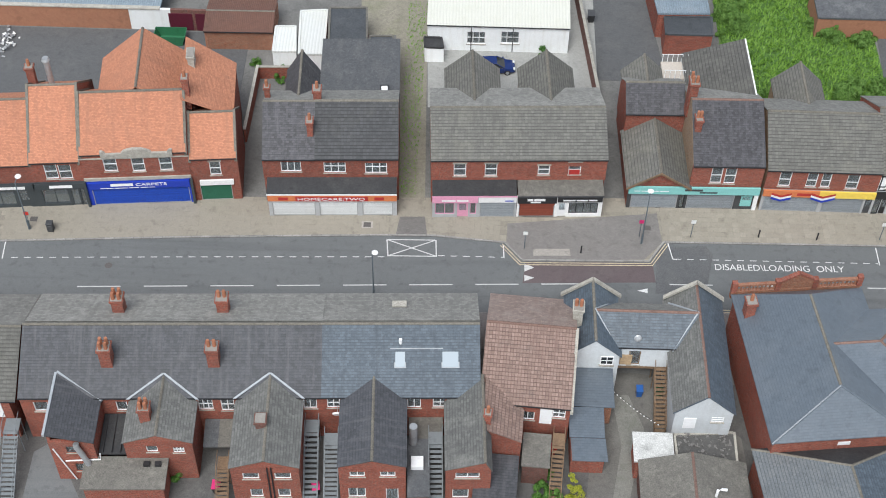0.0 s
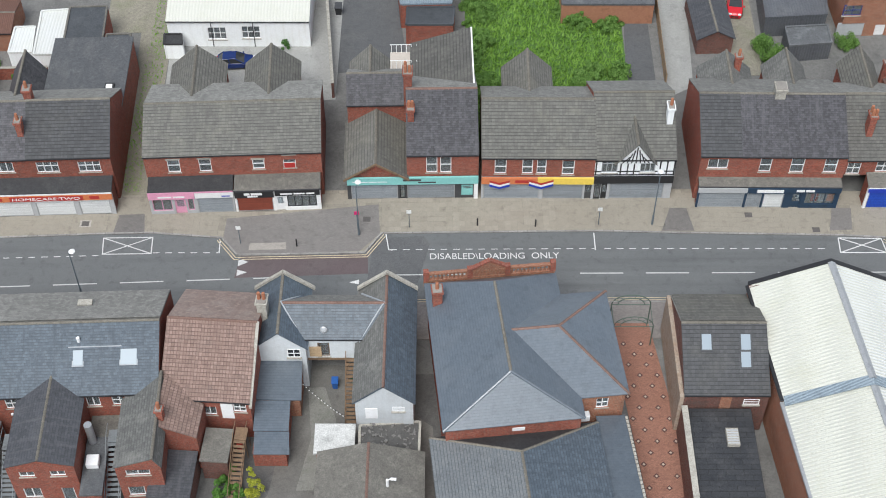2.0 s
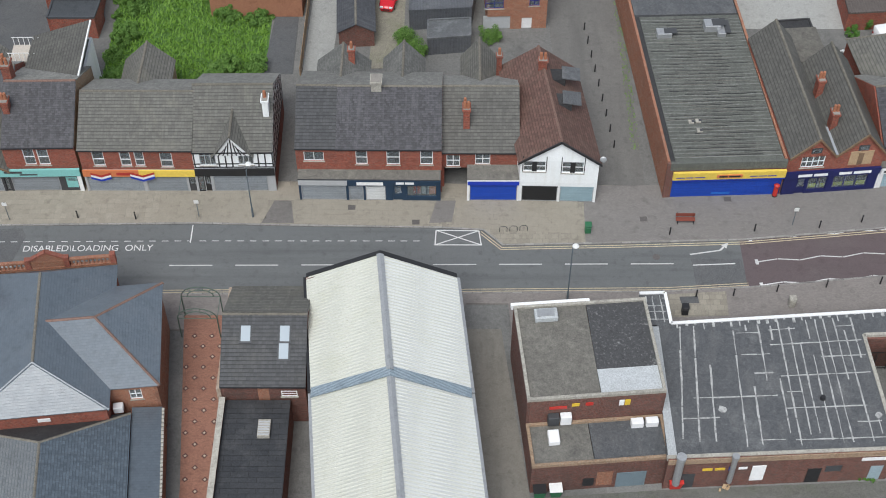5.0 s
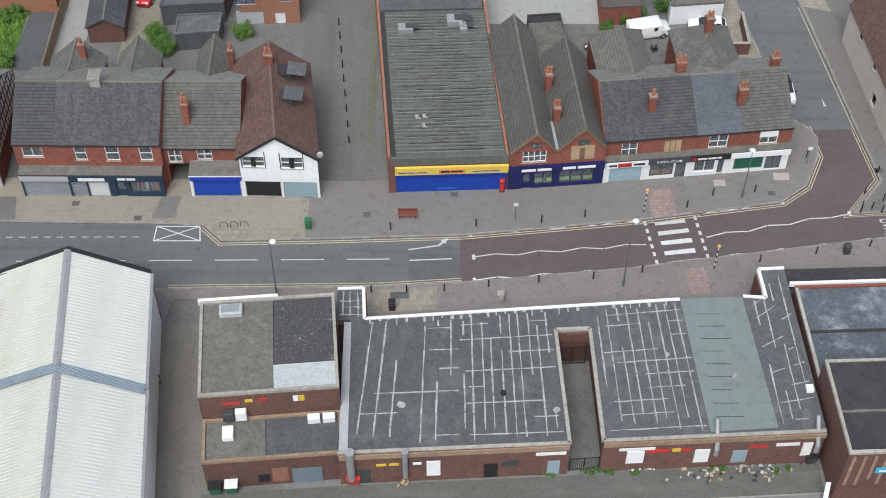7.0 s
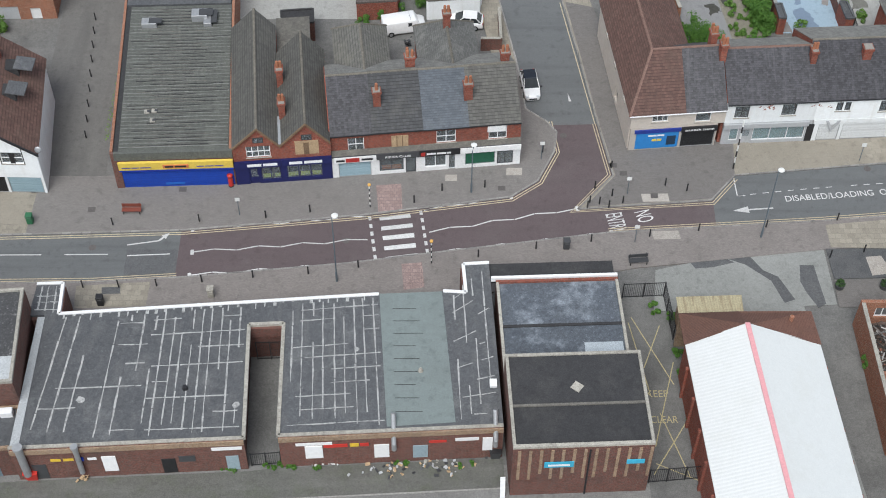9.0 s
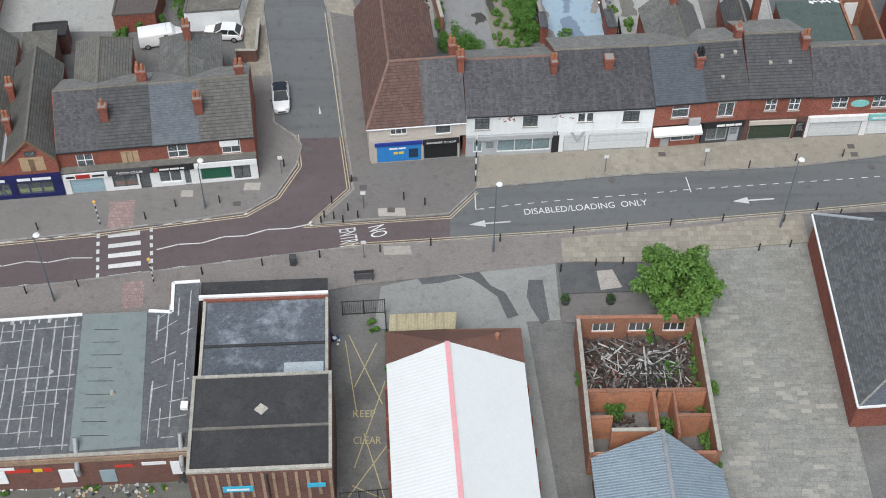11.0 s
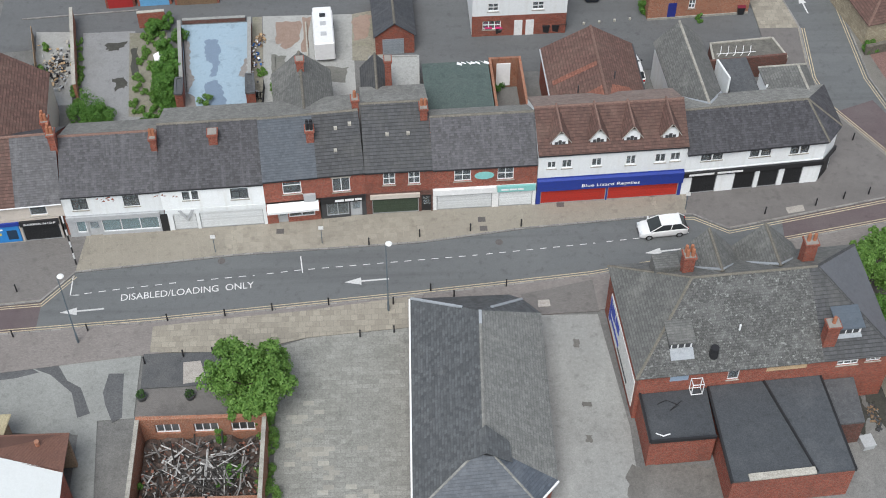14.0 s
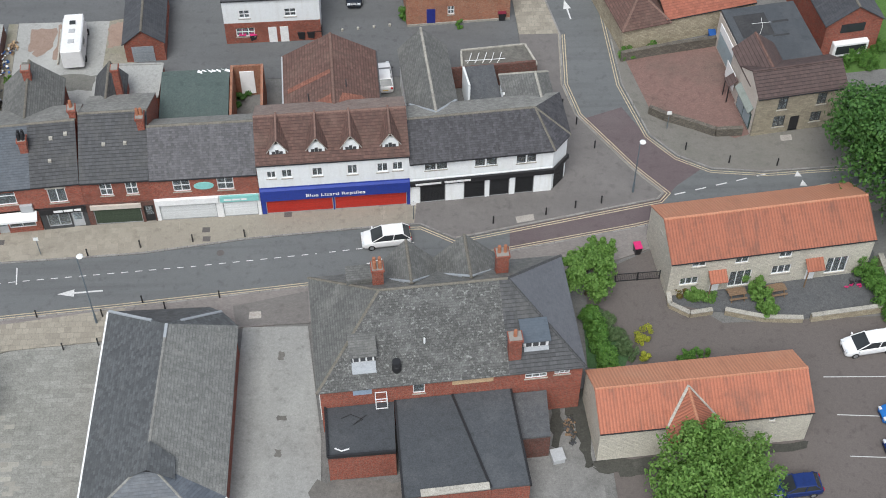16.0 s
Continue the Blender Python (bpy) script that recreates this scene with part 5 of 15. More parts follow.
def white_gable_house():
    m, W = along(63.92, 6.02, 71.2, 5.82)
    t = thing("shop_house", m, "white rendered gable-fronted house with a brown tile roof", "building")
    ru, hr = 3.62, 8.36
    he = 5.7
    g = [(0, 0, 2.9), (W, 0, 2.9), (W, 0, he - 0.1), (ru, 0, hr - 0.2), (0, 0, he - 0.1)]
    w = [(0.26, 4.16, 2.37, 6.1), (3.85, 4.04, 5.91, 6.06)]
    front(t, 0, W, 2.75, he - 0.1, w, WHITE, cols=2, transom=0.5)
    for x in w:
        c = (x[0] + x[2]) / 2
        bm = BM()
        box(bm, c - 0.22, 0.02, x[1], c + 0.22, 0.078, x[3])
        part("window_mullion", bm, BLACK, t)
        for u in (x[0] - 0.08, x[2]):
            bm = BM()
            box(bm, u, -0.03, x[1] - 0.05, u + 0.08, -0.004, x[3] + 0.05)
            part("window_surround", bm, BLACK, t)
    part("gable_wall", slab(BM(), [(0, 0, he - 0.1), (W, 0, he - 0.1), (ru, 0, hr - 0.2)], 0.25, (0, 1, 0)), WHITE, t)
    L = 12.6
    shell(t, 0, W, 0.26, L, he, WHITE, hr, axis="v", ru=ru, front=False)
    gable_v(t, 0, W, 0, L, he, hr, TILE_BR, ov=0.25, eo=0.25, ru=ru, ridge_mat=RIDGE_RED)
    ka, kb = (hr - he) / ru, (hr - he) / (W - ru)
    verge(t, (-0.25, -0.27, he - 0.25 * ka), (ru, -0.27, hr + 0.02), 0.16, BLACK)
    verge(t, (W + 0.25, -0.27, he - 0.25 * kb), (ru, -0.27, hr + 0.02), 0.16, BLACK)
    shopfront(t, 0, W, 2.74, [((0.25, 0.1, W * 0.5, 2.2), "shutter", BLKSH), ((W * 0.53, 0.1, W - 0.25, 2.2), "shutter", SKYSH)], WHITE)
    # dormers in the lane slope
    for v in (5.2, 8.6):
        u = ru + 1.9
        z = hr - 1.9 * kb
        d = part("dormer", box(BM(), ru + 0.6, v, z - 0.4, ru + 1.9, v + 1.5, hr - 0.5), FELT_BK, t)
        part("dormer_roof", slab(BM(), [(ru + 0.25, v - 0.1, hr - 0.2), (ru + 2.0, v - 0.1, hr - 0.45), (ru + 2.0, v + 1.65, hr - 0.45), (ru + 0.25, v + 1.65, hr - 0.2)], 0.12), FELT, d)
    chimney(t, ru - 0.1, 9.9, hr - 1, hr + 0.9, 0.8, 0.6, 2, BRICK)
    skew(t, -0.15)
    dish(t, Matrix.Translation((W + 0.3, -0.1, he + 0.3)) @ Matrix.Rotation(radians(70), 4, "X"))


white_gable_house()



def discount_store():
    m, W = along(77.7, 6.45, 88.95, 6.9)
    t = thing("store", m, "deep flat-roofed store with a yellow fascia and blue shutters", "building")
    he, L = 4.7, 34
    for u in (0, W - 0.25):
        part("wall", box(BM(), u, 0.26, 0, u + 0.25, L, he + 0.1), BRICK_OR, t)
    part("wall", box(BM(), 0.25, L - 0.25, 0, W - 0.25, L, he), BRICK_OR, t)
    front(t, 0, W, 0.05, he, [], BRICK_DK, holes=[(0.7, 0.05, W - 0.1, 2.6)])
    lean_roof(t, [(0.25, 0.26, he - 0.1), (W - 0.25, 0.26, he - 0.1), (W - 0.25, L - 0.3, he - 0.02), (0.25, L - 0.3, he - 0.02)], 0.15, FELT_BK)
    rnd = random.Random(3)
    lean_roof(t, [(0.75, 0.3, he - 0.02), (W - 0.3, 0.3, he - 0.02), (W - 0.3, 21.0, he + 0.03), (0.75, 21.0, he + 0.03)], 0.06, FELT_ROLL)
    for i in range(41):
        v = 0.7 + i * 0.49
        for a, b, mm in ((0.8, W - 0.35, FELT_LAP), (rnd.uniform(0.8, 4), rnd.uniform(5, 10), FELT_GR), (rnd.uniform(0.8, 6), rnd.uniform(6.5, 10.8), FELT_BK)):
            n, d = 9, 0.14 if mm is FELT_LAP else 0.07
            o = 0.2 if mm is FELT_BK else (0.1 if mm is FELT_GR else 0)
            lo = [(a + (b - a) * j / n, v + o + rnd.uniform(-0.05, 0.05), he + 0.05 + o * 0.02) for j in range(n + 1)]
            hi = [(x, y + d * rnd.uniform(0.3, 1.4), z) for x, y, z in lo][::-1]
            part("felt_lap", slab(BM(), lo + hi, 0.03), mm, t)
    lean_roof(t, [(0.3, 21.2, he + 0.1), (W - 0.4, 21.2, he + 0.1), (W - 0.4, L - 0.4, he + 0.14), (0.3, L - 0.4, he + 0.14)], 0.2, FELT)
    part("shutter", box(BM(), 0.72, 0.06, 0.05, W - 0.12, 0.14, 2.6), BLUESH, t)
    part("delivery_hatch", box(BM(), 4.6, 0.02, 0.35, 6.4, 0.058, 0.62), paint("mid blue", (0.02, 0.13, 0.5)), t)
    f = fascia(t, (0.6, 2.75, W, 3.75), YELL, -0.3, 0.28, lean=0.1)
    part("fascia_lower", box(BM(), 0.6, -0.25, 2.5, W, -0.004, 2.74), BLUE, t)
    part("name_plate", box(BM(), W / 2 - 0.9, -0.44, 3.05, W / 2 + 1.5, -0.36, 3.45), ORANGE, f)
    bars(f, W / 2 - 0.7, W / 2 + 1.3, -0.442, 3.14, 0.22, BLACK, 2, 3)
    bars(f, 0.9, 3.6, -0.385, 3.1, 0.1, BLUE, 3, 4)
    bars(f, W - 3.4, W - 0.9, -0.385, 3.1, 0.1, BLUE, 3, 5)
    part("parapet", box(BM(), 0.3, -0.02, 3.8, W, 0.28, he + 0.02), FELT_ROLL, t)
    for u, v, w, d, h in ((2.0, 17.6, 1.5, 1.0, 0.6), (7.0, 18.4, 1.6, 1.2, 0.8), (8.2, 17.6, 0.8, 2.2, 0.5), (2.9, 5.2, 0.5, 0.5, 0.15), (3.6, 5.3, 0.5, 0.5, 0.15), (3.5, 4.0, 0.5, 0.5, 0.15)):
        b = part("roof_unit", box(BM(), u, v, he, u + w, v + d, he + h), STEEL if h > 0.2 else COPING, t, bevel=0.03)
        part("unit_grille", box(BM(), u + 0.1, v + 0.1, he + h, u + w - 0.1, v + d - 0.1, he + h + 0.03), DKGREY, b)
    skew(t, -0.035)


FELT_ROLL = surface("rolled felt greenish", (0.115, 0.12, 0.108), (0.09, 0.095, 0.085), 0.9, stain=(0.17, 0.172, 0.155), amount=0.6, sscale=0.5, cover=0.5, streak=(0.07, 0.072, 0.068))
FELT_LAP = surface("felt lap pale", (0.19, 0.195, 0.18), (0.14, 0.144, 0.133), 0.9, stain=(0.085, 0.088, 0.08), amount=0.6, sscale=0.9, cover=0.5)
discount_store()



def betting_shop():
    m, W = along(89.0, 6.9, 98.1, 7.75)
    t = thing("shop_house", m, "twin-gabled brick building over a deep blue betting shop", "building")
    he = 5.2
    mid = (4.43, 5.54)[0]
    for i, (a, b) in enumerate(((0, mid), (mid, W))):
        c, hr = (2.47, 7.56) if i == 0 else (6.95, 7.8)
        L = 16.5 if i == 0 else 12.4
        ws = [(1.25, 3.62, 3.5, 5.21) + (4, 0.5)] if i == 0 else []
        front(t, a, b, 3.2, he - 0.05, ws, BRICK)
        part("gable_wall", slab(BM(), [(a, 0, he - 0.05), (b, 0, he - 0.05), (c, 0, hr - 0.2)], 0.25, (0, 1, 0)), BRICK, t)
        shell(t, a, b, 0.26, L, he, BRICK, hr, axis="v", ru=c, front=False)
        gable_v(t, a, b, 0, L, he, hr, TILE_MD, ov=0.25, eo=0.0, ru=c)
        verge(t, (a, -0.26, he), (c, -0.26, hr + 0.02), mat=TIMBER)
        verge(t, (b, -0.26, he), (c, -0.26, hr + 0.02), mat=TIMBER)
        bm = BM()
        box(bm, c - 0.5, -0.06, he + 0.3, c + 0.5, -0.004, he + 0.95)
        w = part("attic_window", bm, DKGREY, t)
        bm = BM()
        box(bm, c - 0.4, -0.08, he + 0.38, c - 0.04, -0.064, he + 0.87)
        box(bm, c + 0.04, -0.08, he + 0.38, c + 0.4, -0.064, he + 0.87)
        part("pane", bm, GLASS, w)
    bd = (5.82, 3.64, 8.03, 5.38)
    part("boarding", box(BM(), bd[0], -0.05, bd[1], bd[2], -0.004, bd[3]), BOARD, t, "plywood boarded opening")
    part("boarding_door", box(BM(), bd[0] + 0.8, -0.08, bd[1], bd[0] + 1.3, -0.054, bd[3] - 0.2), TIMBER, t)
    chimney(t, mid + 0.4, 3.4, 5, 7.4, 0.6, 0.9, 2, BRICK_OR)
    chimney(t, mid + 0.3, 8.0, 5, 7.4, 0.6, 0.9, 2, BRICK_OR)
    part("valley_gutter", slab(BM(), [(mid - 0.25, -0.2, he + 0.14), (mid + 0.25, -0.2, he + 0.14), (mid + 0.25, 3.5, he + 0.14), (mid - 0.25, 3.5, he + 0.14)], 0.05), LEADW, t)
    shopfront(t, 0, W, 3.2, [((1.3, 0.1, 2.2, 2.3), "door", NAVY2), ((2.4, 0.5, mid - 0.15, 2.3), "glass", NAVY2, 2), ((mid + 0.4, 0.5, W - 0.9, 2.3), "glass", NAVY2, 3)], NAVY2, -0.05)
    f = fascia(t, (0, 2.45, mid, 3.25), NAVY2, -0.3, 0.22)
    bars(f, 1.2, mid - 0.4, -0.302, 2.65, 0.34, WHITEP, 2, 2)
    f = fascia(t, (mid + 0.02, 2.45, W, 3.25), NAVY2, -0.3, 0.22)
    bars(f, mid + 0.7, W - 0.9, -0.302, 2.65, 0.34, WHITEP, 2, 3)
    for u in (2.6, 3.7, mid + 0.6, mid + 1.7, mid + 2.8):
        p = part("poster", box(BM(), u, 0.1, 0.65, u + 0.85, 0.115, 2.1), BLACK, t)
        part("poster_band", box(BM(), u, 0.08, 0.75, u + 0.85, 0.096, 1.25), POSTER, p)
    # flat-roofed yard building behind
    shell(t, mid + 0.2, mid + 3.2, 14.2, 19, 4.0, BRICK_DK)
    lean_roof(t, [(mid, 14, 4.1), (mid + 3.4, 14, 4.1), (mid + 3.4, 19.2, 4.1), (mid, 19.2, 4.1)], 0.15, FELT_GR)


betting_shop()



def corner_terrace():
    m, W = along(98.1, 7.76, 116.05, 9.63)
    t = thing("shop_terrace", m, "brick terrace of four shops with mixed slate and tile roofs", "building")
    V = 0.5
    e, r, rv = 5.12, 8.3, 5.5
    D = (rv - V) * 2
    cut = [0, (3.96, 7.32)[0], (8.77, 7.21)[0], (13.12, 7.15)[0], W]
    ws = [(1.61, 3.03, 3.15, 4.72) + (2, 0.5), (10, 3.27, 11.84, 4.88) + (2, 0.5), (14.97, 3.28, 16.71, 4.98) + (2, 0.5)]
    front(t, -0.1, W, 3.2, e, ws, BRICK, v=V)
    shell(t, -0.1, W, V + 0.26, V + D, e, BRICK, r, front=False)
    for i, mm in enumerate((SLATE_PUR, TILE_DK, SLATE_MID, TILE_MD)):
        o = 0.0 if i % 2 == 0 else 0.04
        gable_u(t, cut[i + 1] - cut[i], D, e + o, r + o, mm, u0=cut[i], v0=V, so=0.0)
    bd = (5.73, 3.2, 7.33, 4.66)
    part("boarding", box(BM(), bd[0], V - 0.05, bd[1], bd[2], V - 0.004, bd[3]), BOARD, t, "boarded upper window")
    for k in (0.3, 0.63):
        u = bd[0] + k * (bd[2] - bd[0])
        part("batten", box(BM(), u, V - 0.08, bd[1], u + 0.08, V - 0.054, bd[3]), TIMBER, t)
    chimney(t, (4.63, 7.51)[0], V + 2.4, e + 0.9, r + 0.1, 0.7, 0.7, 1, BRICK_OR)
    chimney(t, (13.23, 7.54)[0], V + 2.4, e + 0.9, r + 0.2, 0.8, 0.7, 2, BRICK_OR)
    chimney(t, (8.11, 9.09)[0], rv + 1.2, r - 1.5, r + 0.7, 0.9, 0.7, 3, BRICK_OR)
    chimney(t, (17.18, 9.32)[0], rv + 0.9, r - 1.5, r + 0.6, 0.8, 0.6, 2, BRICK_OR)
    canopy(t, 0, W, 0, V, 3.0, 3.25, FELT_GR, DKGREY)
    c = cut
    c1, c2, c3 = 4.2, 8.3, 12.2
    shopfront(t, 0, W, 2.95, [((0.6, 0.1, c1 - 0.5, 2.1), "shutter", SKYSH),
                               ((c1 + 0.3, 0.5, c1 + 2.6, 2.2), "glass", DKGREY, 2), ((c1 + 2.8, 0.1, c2 - 0.3, 2.2), "glass", DKGREY, 1),
                               ((c2 + 0.5, 0.6, c2 + 2.6, 2.2), "glass", UPVC, 2), ((c2 + 2.8, 0.1, c3 - 0.4, 2.2), "glass", UPVC, 1),
                               ((c3 + 0.5, 0.5, c3 + 3.4, 2.2), "shutter", GREEN), ((c3 + 3.6, 0.3, W - 0.7, 2.2), "glass", DKGREY, 2)], WHITEP)
    f = fascia(t, (0.2, 2.2, c1, 2.9), WHITEP, -0.22, 0.2)
    part("name_plate", box(BM(), 1.3, -0.26, 2.3, 2.6, -0.224, 2.8), REDP, f)
    bars(f, 0.4, 1.2, -0.222, 2.4, 0.25, BLACK, 1, 2)
    bars(f, 2.8, 3.9, -0.222, 2.4, 0.25, BLACK, 1, 2)
    f = fascia(t, (c1 + 0.02, 2.3, c2, 3.0), DKGREY, -0.24, 0.22)
    letters(f, "PIZZA CLUB", (c1 + c2) / 2, -0.26, 2.48, 0.36, WHITEP, width=2.4)
    part("pizza_poster", box(BM(), c1 + 0.5, 0.14, 0.6, c1 + 2.4, 0.15, 1.2), ORANGE, t)
    f = fascia(t, (c2 + 0.02, 2.3, c3, 3.0), BLACK, -0.24, 0.22)
    bars(f, c2 + 0.7, c3 - 0.9, -0.242, 2.5, 0.22, WHITEP, 3, 2)
    part("name_plate", box(BM(), c2 + 0.15, -0.27, 2.4, c2 + 0.55, -0.244, 2.85), REDP, f)
    fascia(t, (c3 + 0.02, 2.3, W, 2.95), WHITEP, -0.24, 0.22)
    sg = (14.84, 4.32, 16.57, 5.08)
    part("hanging_sign", box(BM(), sg[0], V - 0.12, sg[1], sg[2], V - 0.05, sg[3]), WHITEP, t)
    rear_wing(t, 1.2, 6.4, rv + 1.2, V + D + 5.6, 5.0, 7.3, TILE_GR, BRICK, hip=(0, 2.4))
    rear_wing(t, 9.4, 15.2, rv + 1.2, V + D + 5.2, 5.0, 7.4, SLATE_MOSS, BRICK, hip=(0, 2.4))
    chimney(t, 12.3, V + D + 2.2, 6, 8.9, 0.7, 0.7, 2, BRICK_OR)


corner_terrace()



# ---- north side, east part ----
CYAN = paint("bright blue poster", (0.03, 0.22, 0.55), 0.4)
FROST = paint("pale green frosted panel", (0.42, 0.58, 0.58), 0.35)
DKGRN = surface("olive shutter", (0.06, 0.085, 0.055), (0.05, 0.075, 0.048), 0.6, "brick", (20, 0.09), joint=(0.025, 0.035, 0.02), jw=0.012, bump=0.3, grain=0.08)
REDSH = surface("red roller shutter", (0.55, 0.035, 0.022), (0.5, 0.03, 0.02), 0.5, "brick", (20, 0.09), joint=(0.3, 0.02, 0.015), jw=0.012, bump=0.3, grain=0.06)
BLUEF = paint("royal blue fascia", (0.02, 0.045, 0.27), 0.45)


def barber_corner():
    m, W = along(126.6, 11.45, 135.8, 12.3)
    t = thing("shop_house", m, "cream rendered corner house with a brown hipped roof over barber shop", "building")
    e, r, rv = 5.09, 8.88, 4.68
    ur = 2.4
    us = (5.23, 7.02)[0]
    L = 17
    ws = [(2.04, 3.67, 3.61, 5.07) + (3, 0.7), (6.28, 3.34, 7.81, 4.89) + (1, 0.7)]
    front(t, 0, W, 3.0, e, ws, CREAM)
    part("wall", panel(BM(), 0.26, L, 0, e, [(3, 3.6, 4, 4.9), (8, 3.6, 9, 4.9), (12.5, 3.6, 13.5, 4.9), (6, 0.6, 7.2, 2.0)], 0, 0.25), CREAM, t, m=Matrix.Rotation(radians(90), 4, "Z") @ Matrix.Diagonal((1, -1, 1, 1)))
    for v in (3, 8, 12.5):
        window(t, 0, 0, 1, 1.3, 0, 1, 0.5, pane_mat=DARKP, turn=Matrix.Translation((0, v + 1, 3.6)) @ Matrix.Rotation(radians(-90), 4, "Z"))
    part("wall", box(BM(), 0.25, L - 0.25, 0, 7.3, L, e), CREAM, t)
    part("wall", box(BM(), 7.05, 2 * rv, 0, 7.3, L - 0.25, e), CREAM, t)
    part("wall", slab(BM(), [(W - 0.25, 0.26, 0), (W - 0.25, 2 * rv, 0), (W - 0.25, 2 * rv, e), (W - 0.25, rv, r - 0.15), (W - 0.25, 0.26, e)], 0.25, (1, 0, 0)), BRICK, t)
    part("wall", box(BM(), 4.95, 2 * rv - 0.25, 0, W - 0.25, 2 * rv, e), BRICK, t)
    k = (r - e) / rv
    o = 0.25
    ze = e - o * k
    ka = (r - ze) / (ur + o)
    slopes(t, [[(-o, -o, ze), (us, -o, ze), (us, rv, r), (ur, rv, r)], [(-o, L, ze), (-o, -o, ze), (ur, rv, r), (ur, L, r)],
               [(ur, rv, r), (7.4, 2 * rv, e), (7.4, L, e), (ur, L, r)], [(ur, rv, r), (us, rv, r), (us, 2 * rv, e), (5.0, 2 * rv, e)]], TILE_BR)
    slopes(t, [[(us, -o, ze), (W, -o, ze), (W, rv, r), (us, rv, r)], [(us, rv, r), (W, rv, r), (W, 2 * rv, e), (us, 2 * rv, e)]], SLATE_PUR)
    ridge_line(t, (-o, -o, ze), (ur, rv, r), RIDGE_RED, name="hip")
    ridge_line(t, (ur, rv, r), (ur, L, r), RIDGE_RED)
    ridge_line(t, (ur, rv, r), (W, rv, r), RIDGE_RED)
    gutter(t, -o, W, -o, ze, UPVC)
    for uu, vv in ((W - 0.75, rv + 0.9), (W - 0.15, rv - 0.8)):
        chimney(t, uu, vv, r - 2, r + 0.9, 0.6, 0.9, 3, BRICK_OR)
    s = (5.05, 0.6)[0]
    shopfront(t, 0.1, W - 0.6, 2.95, [((0.7, 0.15, s - 0.1, 2.3), "door", CYAN), ((s + 0.1, 0.1, W - 0.75, 2.2), "shutter", BLKSH)], CREAM, -0.05)
    b = part("poster_board", box(BM(), 0.7, -0.09, 0.25, s - 0.15, -0.054, 2.35), CYAN, t, "blue printed window board")
    bars(b, 1.9, s - 1.6, -0.095, 1.85, 0.2, WHITEP, 2, 4)
    bars(b, 2.3, s - 1.8, -0.095, 1.2, 0.3, YELL, 2, 5)
    bars(b, s - 1.3, s - 0.4, -0.095, 0.6, 1.2, NAVY, 1, 5)
    f = fascia(t, (s + 0.05, 2.25, W - 0.65, 2.85), BLACK, -0.26, 0.2)
    letters(f, "BARBER SHOP", (s + W - 0.6) / 2, -0.28, 2.42, 0.32, WHITEP, width=2.8)
    fascia(t, (0.5, 2.4, s, 2.8), BLUEF, -0.2, 0.15)


barber_corner()



